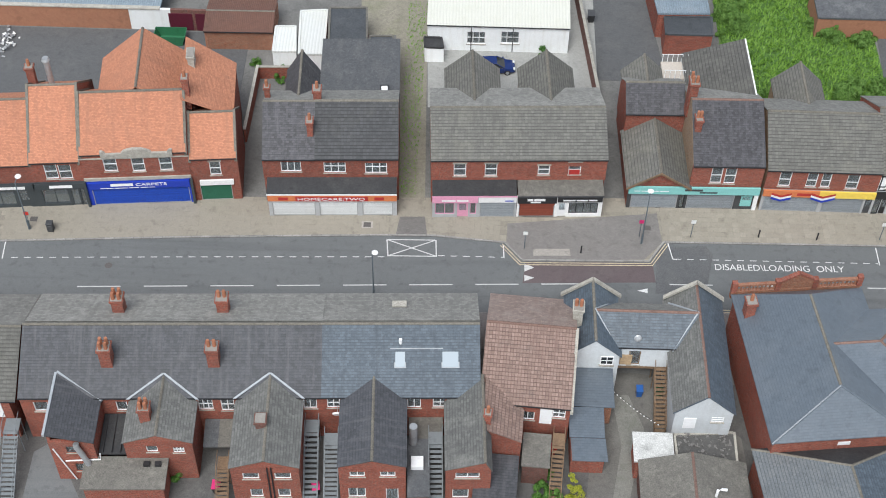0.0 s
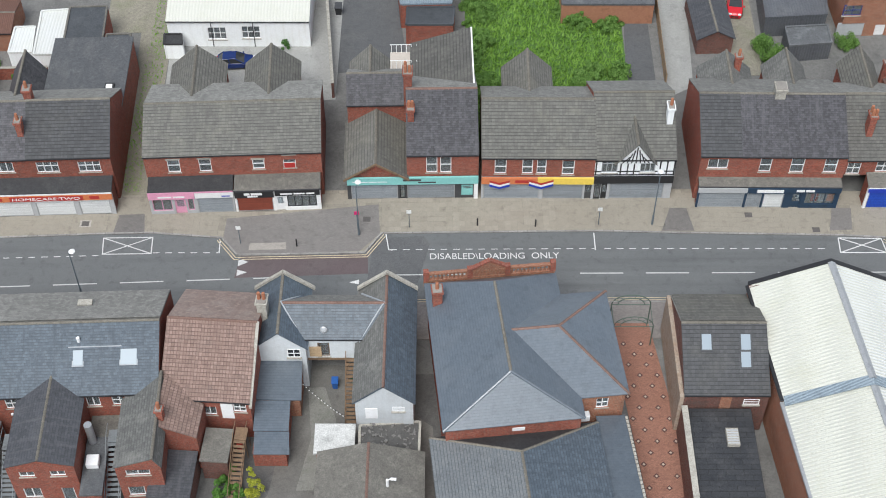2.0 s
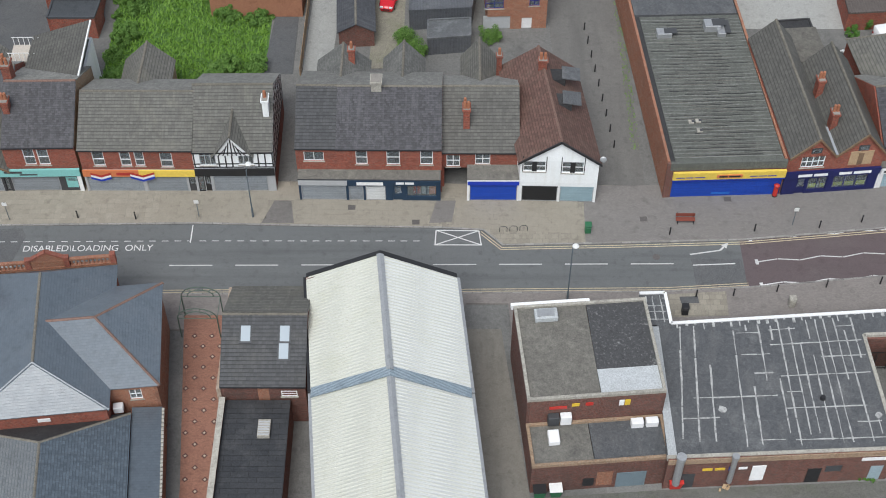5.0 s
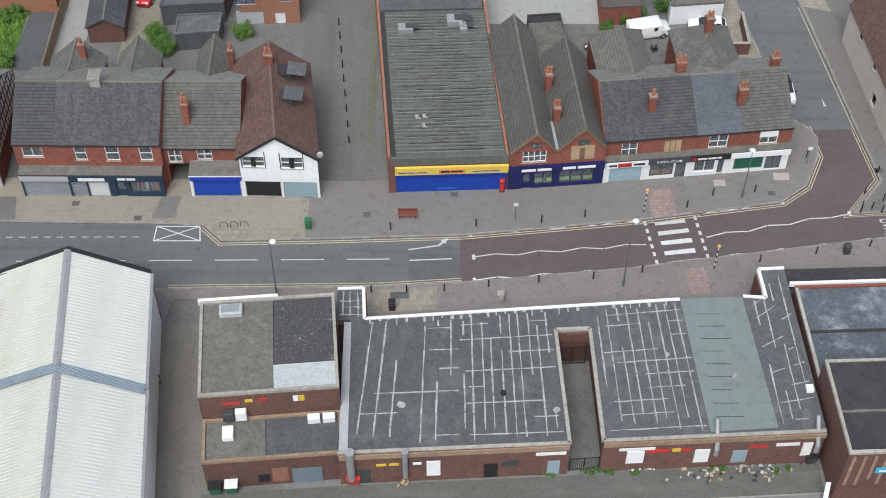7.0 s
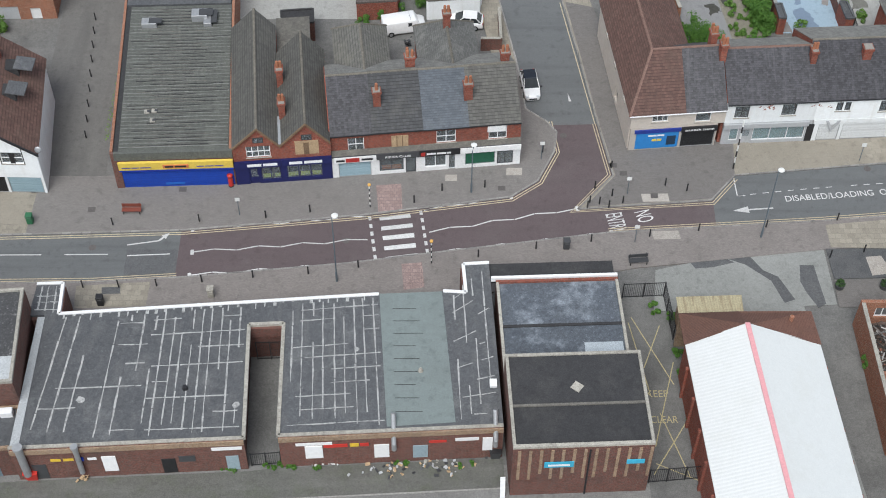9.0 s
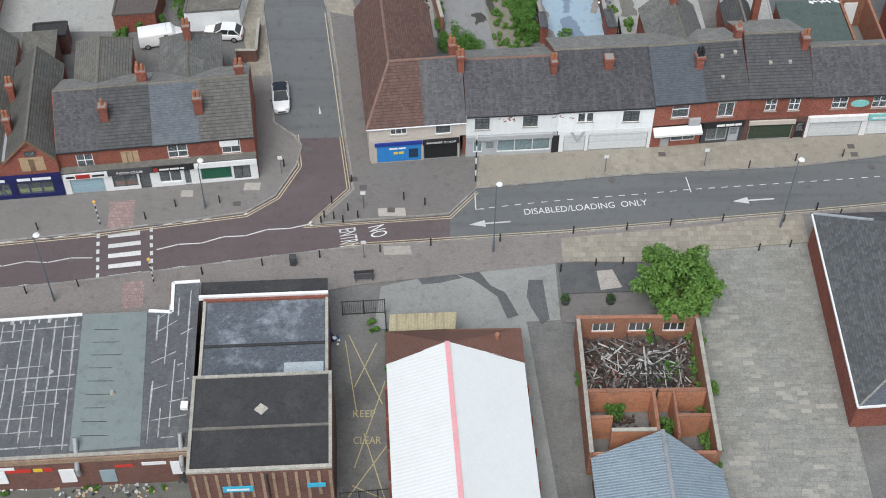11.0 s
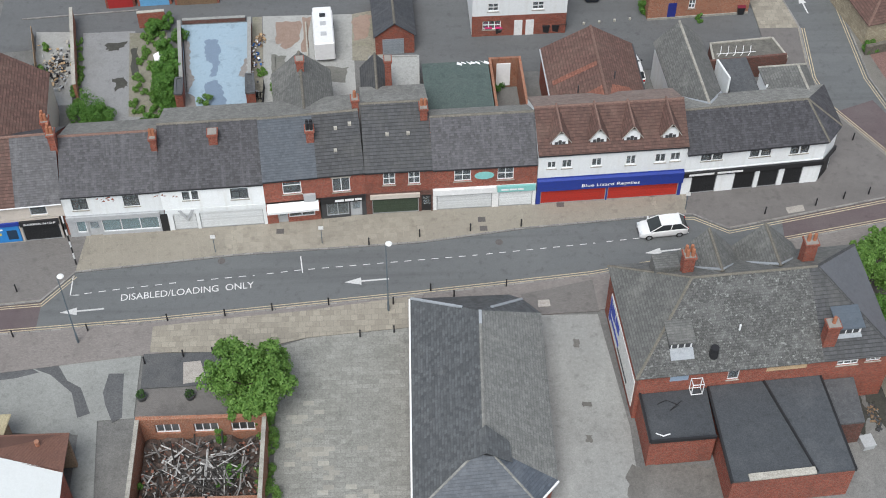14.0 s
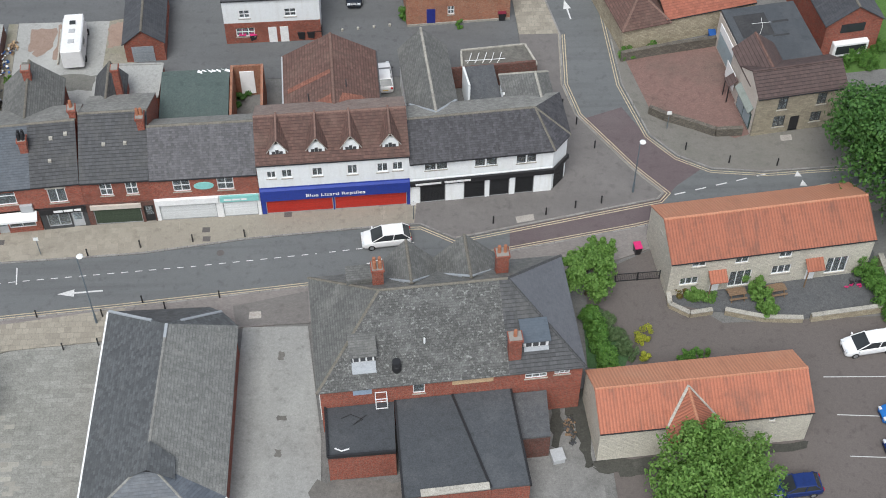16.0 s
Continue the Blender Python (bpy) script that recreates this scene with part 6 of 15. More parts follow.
def white_row():
    m, W = along(135.8, 12.3, 153.7, 13.3)
    t = thing("shop_row", m, "white rendered shop row with peeling paint and slate roofs", "building")
    s = (8.75, 2.29)[0]
    e, r, rv = 5.32, 8.4, 4.7
    e2, r2, v2 = 5.4, 8.55, 5.3
    bk = paint("black window frame", (0.05, 0.05, 0.05), 0.5)
    front(t, 0, s, 2.9, e, [(0.83, 3.58, 2.22, 5.07) + (2, 0.6), (5.4, 3.68, 6.8, 5.09) + (2, 0.6)], WHITE, frame_mat=DKGREY)
    front(t, s, W, 2.9, e2, [(10.66, 3.98, 11.29, 5.09) + (1, 0.7), (11.5, 3.98, 12.07, 5.1) + (1, 0.7), (14.95, 3.69, 16.52, 5.11) + (2, 0.65)], WHITE, frame_mat=DKGREY)
    for a, b, x, y, z in ((0, s, e, r, rv), (s, W, e2, r2, v2)):
        shell(t, a, b, 0.26, z * 2, x, BRICK, y, front=False)
        gable_u(t, b - a, z * 2, x, y, SLATE_PUR, u0=a, so=0.0, ridge_mat=RIDGE_RED if a == 0 else RIDGE)
    for u, z, w in ((3.0, 4.7, 1.6), (8.0, 4.6, 2.0)):
        bm = BM()
        rnd = random.Random(int(u))
        for i in range(9):
            a = u + rnd.uniform(0, w)
            c = z + rnd.uniform(-0.25, 0.25)
            slab(bm, [(a, -0.006, c), (a + rnd.uniform(0.1, 0.4), -0.006, c + rnd.uniform(-0.1, 0.1)), (a + rnd.uniform(0.1, 0.3), -0.006, c + rnd.uniform(0.1, 0.25))], 0.004, (0, 1, 0))
        part("bare_patch", bm, BRICK, t, "brick showing through lost paint")
    chimney(t, s - 0.25, rv - 1.2, e + 1.5, r + 0.5, 0.55, 0.9, 2, BRICK_OR)
    chimney(t, (13.77, 6.76)[0], v2 - 1.6, e2 + 1, r2 + 0.2, 0.8, 0.8, 0, BRICK_OR)
    shopfront(t, 0, s, 2.9, [((0.7, 0.6, 1.6, 2.1), "glass", UPVC, 1), ((1.75, 0.1, 2.9, 2.1), "door", GREYP), ((3.0, 0.5, s - 0.6, 2.2), "glass", UPVC, 3)], GREYP, -0.05)
    part("frosted_film", box(BM(), 3.1, 0.13, 0.55, s - 0.7, 0.14, 2.15), FROST, t)
    part("frosted_film", box(BM(), 0.75, 0.13, 0.65, 1.55, 0.14, 2.05), FROST, t)
    fascia(t, (0, 2.3, s - 0.4, 2.85), GREYP, -0.25, 0.18)
    # flat black panel on the wall stands in for the doorway's darkness
    part("open_doorway", box(BM(), s - 0.45, -0.07, 0.1, s + 0.25, -0.054, 2.4), BLACK, t, "black panel for the dark of a doorway")
    shopfront(t, s + 0.1, W, 2.85, [((s + 0.7, 0.1, s + 2.8, 2.3), "shutter", SHUT_W), ((s + 3.1, 0.1, W - 0.3, 2.4), "shutter", SHUT_W)], WHITE, -0.05)
    bm = BM()
    c = s + 2.0
    for sg in (-1, 1):
        slab(bm, [(c + sg * 0.75, -0.12, 2.75), (c + sg * 0.45, -0.12, 2.75), (c, -0.12, 1.75), (c, -0.12, 1.3)], 0.05, (0, 1, 0))
    part("emblem", bm, GREYP, t, "grey chevron emblem")


white_row()



def narrow_pair():
    m, W = along(153.7, 13.3, 162.8, 14.15)
    t = thing("shop_house", m, "pair of narrow brick houses with blue slate and dark tiles", "building")
    s = (4.9, 4.37)[0]
    e, r, rv = 5.64, 8.6, 5.15
    front(t, 0, W, 2.9, e, [(1.7, 3.8, 3.39, 5.35) + (1, 0.7), (6.18, 3.49, 7.79, 5.27) + (2, 0.0)], BRICK, lintel=COPING)
    shell(t, 0, W, 0.26, rv * 2, e, BRICK, r, front=False)
    gable_u(t, s, rv * 2, e, r, SLATE_MID, u0=0, so=0.0)
    gable_u(t, W - s, rv * 2, e + 0.03, r + 0.03, TILE_DK, u0=s, so=0.0)
    chimney(t, s - 0.3, rv - 2.0, e + 1, r + 0.2, 0.7, 0.8, 4, BRICK_OR, BLACK)
    for a, b in ((s + 1.7, 0.35), (s + 1.9, 0.7), (s + 3.2, 0.75)):
        v = rv * b
        part("vent_tile", box(BM(), a, v, e + (r - e) * b + 0.02, a + 0.3, v + 0.3, e + (r - e) * b + 0.32), COPING, t)
    shopfront(t, 0, s, 2.5, [((1.0, 0.1, 1.9, 2.1), "door", GREYP), ((2.0, 0.7, s - 0.5, 2.1), "glass", UPVC, 2)], BRICK, -0.05)
    part("awning", slab(BM(), [(0.1, -0.9, 2.45), (s - 0.1, -0.9, 2.45), (s - 0.1, -0.05, 2.75), (0.1, -0.05, 2.75)], 0.25), WHITEP, t)
    part("alarm_box", box(BM(), s - 1.4, -0.3, 2.9, s - 0.3, -0.02, 3.7), GREYP, t)
    shopfront(t, s + 0.1, W, 2.9, [((s + 0.6, 0.4, W - 1.6, 2.1), "glass", GREYP, 2), ((W - 1.45, 0.1, W - 0.4, 2.1), "door", GREYP)], DKGREY, -0.05)
    f = fascia(t, (s + 0.1, 2.3, W - 0.1, 2.95), BLACK, -0.3, 0.22)
    bars(f, s + 1.4, W - 0.4, -0.302, 2.48, 0.28, WHITEP, 3, 6)
    rear_wing(t, 1.6, 7.0, rv + 1.5, rv * 2 + 4.6, 5.0, 7.5, SLATE_MOSS, BRICK)
    chimney(t, 4.3, rv * 2 + 2.4, 6, 8.6, 0.7, 0.7, 0, BRICK_OR)
    chimney(t, W - 0.2, rv + 0.8, 7, r + 0.8, 0.6, 0.8, 1, BRICK_OR)


narrow_pair()



def tall_green_shop():
    m, W = along(162.8, 14.18, 168.95, 14.45)
    t = thing("shop_house", m, "brick house with dark tile roof over an olive shutter", "building")
    e, r, rv = 5.57, 8.85, 5.65
    front(t, 0, W, 2.9, e, [(1.64, 3.88, 2.75, 5.44), (3.93, 3.84, 5, 5.47)], BRICK, transom=0.5, lintel=COPING)
    shell(t, 0, W, 0.26, rv * 2, e, BRICK, r, front=False)
    gable_u(t, W, rv * 2, e, r, TILE_DK, so=0.0)
    chimney(t, W - 0.5, rv - 1.2, e + 2, r + 0.5, 0.65, 1.0, 2, BRICK_OR)
    for a in (2.1, 4.0):
        v = rv * 0.5
        part("vent_tile", box(BM(), a, v, e + (r - e) * 0.5 + 0.02, a + 0.3, v + 0.3, e + (r - e) * 0.5 + 0.32), COPING, t)
    # right-hand door: added black panel standing in for the dark passage mouth
    shopfront(t, 0, W, 2.85, [((0.55, 0.1, W - 1.3, 2.1), "shutter", DKGRN), ((W - 1.05, 0.1, W - 0.15, 2.3), "door", BLACK)], BRICK_DK, -0.05)
    fascia(t, (0.4, 2.25, W - 1.2, 2.75), CREAM, -0.25, 0.18)
    rear_wing(t, 0.3, 3.0, rv + 1.5, rv * 2 + 4, 4.6, 6.2, TILE_DK, BRICK)
    chimney(t, 2.8, rv * 2 + 0.5, 5, 8.6, 0.6, 0.8, 0, BRICK_OR)


tall_green_shop()



def turquoise_shop():
    m, W = along(168.95, 14.48, 178.5, 14.9)
    t = thing("shop_house", m, "brick house with streaked slate roof over white shutters", "building")
    e, r, rv = 5.43, 8.4, 3.93
    front(t, 0, W, 3.0, e, [(1.96, 3.81, 3.5, 5.3) + (2, 0.5), (5.91, 3.71, 7.4, 5.35) + (2, 0.5)], BRICK)
    shell(t, 0, W, 0.26, rv * 2, e, BRICK, r, front=False)
    gable_u(t, W, rv * 2, e, r, SLATE_PUR, so=0.0)
    o = (3.81, 4.02, 5.6, 4.84)
    bm = BM()
    cx, cz, a, b = (o[0] + o[2]) / 2, (o[1] + o[3]) / 2, (o[2] - o[0]) / 2, (o[3] - o[1]) / 2 + 0.05
    slab(bm, [(cx + a * math.cos(k * 0.2618), -0.08, cz + b * math.sin(k * 0.2618)) for k in range(24)], 0.07, (0, 1, 0))
    part("oval_sign", bm, TEAL, t, "oval turquoise wall sign")
    s = (5.8, 1.96)[0]
    shopfront(t, 0, W, 3.0, [((0.35, 0.1, s - 0.3, 2.2), "shutter", SHUT_W), ((s + 0.3, 0.1, W - 0.3, 2.2), "shutter", SHUT_W)], WHITEP, -0.05)
    fascia(t, (0.1, 2.3, s, 2.95), WHITEP, -0.28, 0.22)
    f = fascia(t, (s + 0.15, 2.3, W - 0.1, 3.0), TEAL, -0.28, 0.22)
    bars(f, s + 0.5, W - 1.2, -0.282, 2.5, 0.2, WHITEP, 3, 6)
    # flat-roofed store behind
    shell(t, 0.2, W - 3.0, rv * 2 + 0.3, rv * 2 + 8.2, 3.6, BRICK)
    lean_roof(t, [(0.1, rv * 2 + 0.2, 3.75), (W - 2.9, rv * 2 + 0.2, 3.75), (W - 2.9, rv * 2 + 8.3, 3.75), (0.1, rv * 2 + 8.3, 3.75)], 0.16, surface("green felt", (0.085, 0.115, 0.105), (0.07, 0.095, 0.09), 0.85, stain=(0.12, 0.14, 0.13), amount=0.4))
    shell(t, W - 2.8, W + 0.4, rv * 2 + 0.3, rv * 2 + 8.6, 3.9, BRICK_OR)
    part("white_gate", box(BM(), W - 2.0, rv * 2 + 8.25, 0.3, W - 0.6, rv * 2 + 8.34, 3.2), UPVC, t)
    for i in range(7):
        u = W - 6.0 + i * 0.45
        part("torn_flashing", slab(BM(), [(u, rv * 2 + 7.9 + 0.2 * (i % 3), 3.78), (u + 0.5, rv * 2 + 7.7 + 0.2 * (i % 2), 3.78), (u + 0.45, rv * 2 + 8.0, 3.8), (u + 0.05, rv * 2 + 8.25, 3.8)], 0.02), UPVC, t)


turquoise_shop()



def reptile_shop():
    m, W = along(178.55, 14.9, 192.2, 15.65)
    t = thing("shop_house", m, "white shop building with dormered brown roof and red shutters", "building")
    e, r, rv = 6.49, 8.9, 3.88
    k = (r - e) / rv
    ws = [(0.82, 4.78, 1.64, 5.66), (2.16, 4.72, 3.09, 5.76), (4.89, 4.69, 5.83, 5.73), (8.05, 4.62, 8.98, 5.81), (10.74, 4.66, 11.74, 5.78), (12.14, 4.76, 13.08, 5.8)]
    front(t, 0, W, 3.6, e, ws, WHITE, cols=2, transom=0)
    shell(t, 0, W, 0.26, rv * 2, e, WHITE, r, front=False)
    gable_u(t, W, rv * 2, e, r, TILE_BR, ridge_mat=RIDGE_RED, so=0.05)
    for px in [(1.98, 7.58)[0], (5.46, 7.56)[0], (8.53, 7.57)[0], (12.07, 7.76)[0]]:
        v0 = 0.75
        z = e + k * v0
        d = part("dormer", slab(BM(), [(px - 0.72, v0, z - 0.2), (px + 0.72, v0, z - 0.2), (px + 0.72, v0, z + 0.8), (px + 0.3, v0, z + 1.25), (px - 0.3, v0, z + 1.25), (px - 0.72, v0, z + 0.8)], 0.2, (0, 1, 0)), WHITE, t)
        part("dormer_cheek", box(BM(), px - 0.72, v0 + 0.2, z - 0.2, px - 0.6, v0 + 0.9, z + 0.7), WHITE, d)
        part("dormer_cheek", box(BM(), px + 0.6, v0 + 0.2, z - 0.2, px + 0.72, v0 + 0.9, z + 0.7), WHITE, d)
        for sg in (-1, 1):
            part("dormer_roof", slab(BM(), [(px, v0 - 0.25, z + 2.1), (px + sg * 0.95, v0 - 0.25, z + 0.6), (px + sg * 0.95, v0 + (0.6) / k + 0.05, z + 0.6), (px, v0 + 2.1 / k, z + 2.1)], 0.09), TILE_BR, d)
            part("dormer_bargeboard", slab(BM(), [(px, v0 - 0.28, z + 2.13), (px + sg * 0.97, v0 - 0.28, z + 0.6), (px + sg * 0.97, v0 - 0.28, z + 0.5), (px, v0 - 0.28, z + 1.98)], 0.05, (0, 1, 0)), COPING, d)
        ridge_line(d, (px, v0 - 0.3, z + 2.1), (px, v0 + 2.05 / k, z + 2.1), RIDGE_RED, 0.09)
        for a in (-0.5, -0.17, 0.17):
            h = 0.55 if a == -0.17 else 0.38
            part("dormer_pane", box(BM(), px + a, v0 - 0.03, z + 0.1, px + a + 0.3, v0 - 0.004, z + 0.1 + h), DKGREY, d)
    shopfront(t, 0, W, 3.55, [((0.4, 0.1, W * 0.48, 2.0), "shutter", REDSH), ((W * 0.49, 0.1, W - 0.3, 2.0), "shutter", REDSH)], BLUEF, -0.05)
    f = fascia(t, (0, 2.05, W, 3.35), BLUEF, -0.3, 0.28, lean=0.0)
    letters(f, "Blue Lizard Reptiles", W / 2, -0.37, 2.42, 0.55, WHITEP, width=5.4)
    part("ledge", slab(BM(), [(0, -0.31, 3.37), (W, -0.31, 3.37), (W, -0.002, 3.5), (0, -0.002, 3.5)], 0.015), BLUEF, t)
    # rear range
    a, b, u, z, n, f = 2.6, 11.5, 7.3, 7.15, rv + 1.9, 16.5
    shell(t, a, b, rv + 2, f, 4.6, BRICK, z, axis="v", front=False, ru=u)
    gable_v(t, a, b, n, f, 4.6, z, TILE_BR, ridge_mat=RIDGE_RED, ov=0.1, ru=u)
    NEWT = surface("new orange-red tile", (0.25, 0.105, 0.072), (0.205, 0.085, 0.06), 0.85, "tile", (0.3, 0.3), jw=0.01, stain=(0.15, 0.075, 0.055), amount=0.5, lap=0.5)
    kw, ke = (z - 4.6) / (u - a), (z - 4.6) / (b - u)
    west = lambda d, v: (u - d, v, z + 0.035 - d * kw)
    east = lambda d, v: (u + d, v, z + 0.035 - d * ke)
    part("retiled_patch", slab(BM(), [west(0.25, 11.6), west(0.25, 11.0), west(4.4, 10.9), west(4.4, 11.5)], 0.03), NEWT, t)
    part("retiled_patch", slab(BM(), [west(0.25, 8.2), west(0.25, 6.6), west(2.0, 7.3), west(3.0, 7.9)], 0.03), NEWT, t)
    part("retiled_patch", slab(BM(), [east(0.25, 6.6), east(3.4, 8.6), east(2.6, 9.2), east(0.8, 8.6)], 0.03), NEWT, t)
    for p in (west(2.4, 8.6), east(1.2, 9.6)):
        part("vent_pipe", tube(BM(), [p, (p[0], p[1], p[2] + 0.9)], 0.06, 8), DKGREY, t)
    for d, mm in ((a - 0.24, GREYP), (b + 0.12, DKGREY)):
        part("gutter", box(BM(), d, rv + 4.2, 4.42, d + 0.12, f, 4.54), mm, t)


reptile_shop()



WHITE_FLASH = paint("pale flashing", (0.36, 0.385, 0.41), 0.6)


def corner_white():
    m, W = along(192.2, 15.7, 205.4, 16.95)
    t = thing("shop_house", m, "white corner building with mossy slate roof and black shutters", "building")
    e, r, rv = 5.8, 7.7, 3.5
    ws = [(1.43, 4.35, 2.39, 5.7), (2.53, 4.35, 3.44, 5.71), (6.04, 4.26, 6.91, 5.47), (7.09, 4.27, 8.02, 5.55), (9.88, 4.13, 10.7, 5.42), (10.84, 4.15, 11.66, 5.44)]
    front(t, 0, W, 3.3, e, ws, WHITE, cols=1, transom=0.65, frame_mat=DKGREY)
    D = rv * 2
    c = 1.6
    part("corner_wall", slab(BM(), [(W, 0, 0), (W + c, c, 0), (W + c, c, e - 0.05), (W, 0, e - 0.05)], 0.25, (-0.7, 0.7, 0)), WHITE, t)
    part("wall", box(BM(), W + c - 0.25, c, 0, W + c, D, e - 0.05), WHITE, t)
    part("wall", box(BM(), 0, 0.26, 0, 0.25, D, e - 0.05), WHITE, t)
    part("wall", box(BM(), 0.25, D - 0.25, 0, W + c - 0.25, D, e - 0.05), WHITE, t)
    k = (r - e) / rv
    o = 0.3
    z = e - o * k
    ue = W + c + o
    ur = ue - rv * 0.9
    slopes(t, [[(0, -o, z), (W + 0.1, -o, z), (ur, rv, r), (0, rv, r)], [(W + 0.1, -o, z), (ue, c, z), (ur, rv, r)], [(ue, c, z), (ue, D + o, z), (ur, rv, r)]], SLATE_PUR)
    # back slope in the paler copy, lichen and sheen in its colour
    slopes(t, [[(ue, D + o, z), (0, D + o, z), (0, rv, r), (ur, rv, r)]], LICHEN_SHEEN)
    ridge_line(t, (0, rv, r), (ur, rv, r))
    ridge_line(t, (W + 0.1, -o, z), (ur, rv, r), name="hip")
    ridge_line(t, (ue, c, z), (ur, rv, r), name="hip")
    gutter(t, 0, W, -o, z)
    bs = [(0.9, 3.3), (5.0, 7.0), (7.4, 9.3), (9.8, 11.6)]
    shopfront(t, 0, W, 3.25, [((a, 0.1, b, 2.45), "shutter", BLKSH) for a, b in bs], WHITE, -0.05)
    f = fascia(t, (0, 2.6, W + 0.1, 3.15), BLACK, -0.3, 0.22)
    bars(f, 0.5, 5.6, -0.302, 2.75, 0.24, WHITEP, 2, 6)
    part("corner_fascia", slab(BM(), [(W + 0.1, -0.3, 3.15), (W + c + 0.25, c - 0.15, 3.15), (W + c + 0.25, c - 0.15, 2.6), (W + 0.1, -0.3, 2.6)], 0.2, (-0.7, 0.7, 0)), BLACK, t)
    part("corner_shutter", slab(BM(), [(W + 0.3, 0.2, 0.1), (W + c - 0.2, c - 0.3, 0.1), (W + c - 0.2, c - 0.3, 2.5), (W + 0.3, 0.2, 2.5)], 0.1, (-0.7, 0.7, 0)), BLKSH, t)
    # rear wings
    shell(t, 0.9, 5.4, D - 1, 16.1, 4.9, WHITE, 7.2, axis="v", front=False, ru=3.05)
    gable_v(t, 0.9, 5.4, rv + 0.9, 16.1, 4.9, 7.2, SLATE_MOSS, ru=3.05, ridge_mat=COPING)
    for q in ((0.9, 8.0, 5.2), (5.4, 8.0, 5.2)):
        verge(t, q, (3.05, rv + 1.0, 7.28), 0.22, WHITE_FLASH)
    shell(t, 10.15, 14.6, D - 0.5, 11.1, 4.9, WHITE, None, front=False)
    gable_v(t, 10.15, 14.6, D - 2.4, 11.1, 4.9, 6.25, SLATE_MOSS, ru=13.2, hip=(0, 1.6), ridge_mat=COPING)
    part("yard_wall", box(BM(), 5.7, 14.95, 0, 14.4, 15.2, 2.7), BRICK_DK, t)
    lean_roof(t, [(7.2, D + 0.2, 2.9), (10.1, D + 0.2, 2.9), (10.1, 14.9, 2.9), (7.2, 14.9, 2.9)], 0.15, FELT)
    part("parapet", slab(BM(), [(6.95, 10.6, 0), (6.95, 14.6, 0), (6.95, 14.6, 3.2), (6.95, 10.6, 4.4)], 0.2, (1, 0, 0)), WHITE, t)
    part("parapet", slab(BM(), [(9.9, D + 1.2, 2.7), (9.9, D + 2.6, 2.7), (9.9, D + 1.4, 5.2)], 0.2, (1, 0, 0)), WHITE, t)


corner_white()



# ---- south side, west part: backs of the terrace ----
STEELST = paint("grey steel stair", (0.20, 0.22, 0.23), 0.6)


def outside_stair(m, w, run, rise, label, mat=None, rails=True):
    """A straight flight that climbs towards +y of its frame, with stringers, treads and handrails."""
    t = thing("outdoor_stair", m, label, "stair", "stairs behind the terrace")
    n = max(4, round(rise / 0.19))
    for u in (0, w - 0.06):
        part("stringer", slab(BM(), [(u, 0, 0.02), (u, 0, 0.25), (u, run, rise), (u, run, rise - 0.23)], 0.06, (1, 0, 0)), mat or STEELST, t)
    me = shared(("tread", round(w, 2)), "tread", mat or STEELST, lambda bm: box(bm, 0.06, 0, 0, w - 0.06, 0.26, 0.05))
    for i in range(n):
        part("tread", me, None, t, m=Matrix.Translation((0, run * i / n, rise * (i + 1) / n - 0.05)))
    part("landing", box(BM(), 0, run, rise - 0.12, w, run + 1.2, rise), mat or STEELST, t)
    if rails:
        for u in (0.03, w - 0.03):
            bm = BM()
            tube(bm, [(u, 0, 1.0), (u, run, rise + 0.95), (u, run + 1.2, rise + 0.95)], 0.03, 6)
            for i in range(0, n + 1, 3):
                tube(bm, [(u, run * i / n, rise * i / n), (u, run * i / n, rise * i / n + 1.0)], 0.022, 6)
            part("handrail", bm, mat or STEELST, t)
    for v in (run, run + 1.15):
        for u in (0.05, w - 0.1):
            part("post", box(BM(), u, v - 0.05, 0, u + 0.06, v + 0.01, rise - 0.12), mat or STEELST, t)
    return t




def rear_gable(t, a, b, ri, vo, he, hr, roof, vi=1.65, wins=(), mat=None, flash=True, end_low=0.0, ridge_mat=None):
    """A two-storey rear wing running south from the terrace: u from a to b, ridge at ri, out to v = vo."""
    wall = mat or BRICK
    for u in (a, b - 0.25):
        part("wing_wall", box(BM(), u, vo + 0.25, 0, u + 0.25, -0.02, he - 0.05), wall, t)
    part("wing_end", panel(BM(), a, b, 0, he - 0.08, [w[:4] for w in wins], vo, 0.25), wall, t)
    part("wing_gable", slab(BM(), [(a, vo, he - 0.08), (b, vo, he - 0.08), (ri, vo, hr - 0.12)], 0.25, (0, 1, 0)), wall, t)
    for w in wins:
        window(t, w[0], w[1], w[2] - w[0], w[3] - w[1], vo, w[4], w[5])
    o = 0.12
    k = (hr - he) / (ri - a)
    k2 = (hr - he) / (b - ri)
    za, zb = he - 0.1 * k, he - 0.1 * k2
    slopes(t, [[(a - 0.1, vo - o, za), (ri, vo - o, hr), (ri, vi, hr), (a - 0.1, -0.25, za)], [(ri, vo - o, hr), (b + 0.1, vo - o, zb), (b + 0.1, -0.25, zb), (ri, vi, hr)]], roof, 0.1)
    ridge_line(t, (ri, vo - o, hr), (ri, vi, hr), ridge_mat)
    if flash:
        for p in ((a - 0.1, -0.22, za), (b + 0.1, -0.22, zb)):
            bm = BM()
            slab(bm, [(p[0] - 0.12, p[1] - 0.05, p[2] + 0.42), (p[0] + 0.12, p[1] - 0.05, p[2] + 0.42), (ri + 0.12, vi + 0.05, hr + 0.2), (ri - 0.12, vi + 0.05, hr + 0.2)], 0.08)
            part("valley_flashing", bm, WHITE_FLASH, t)


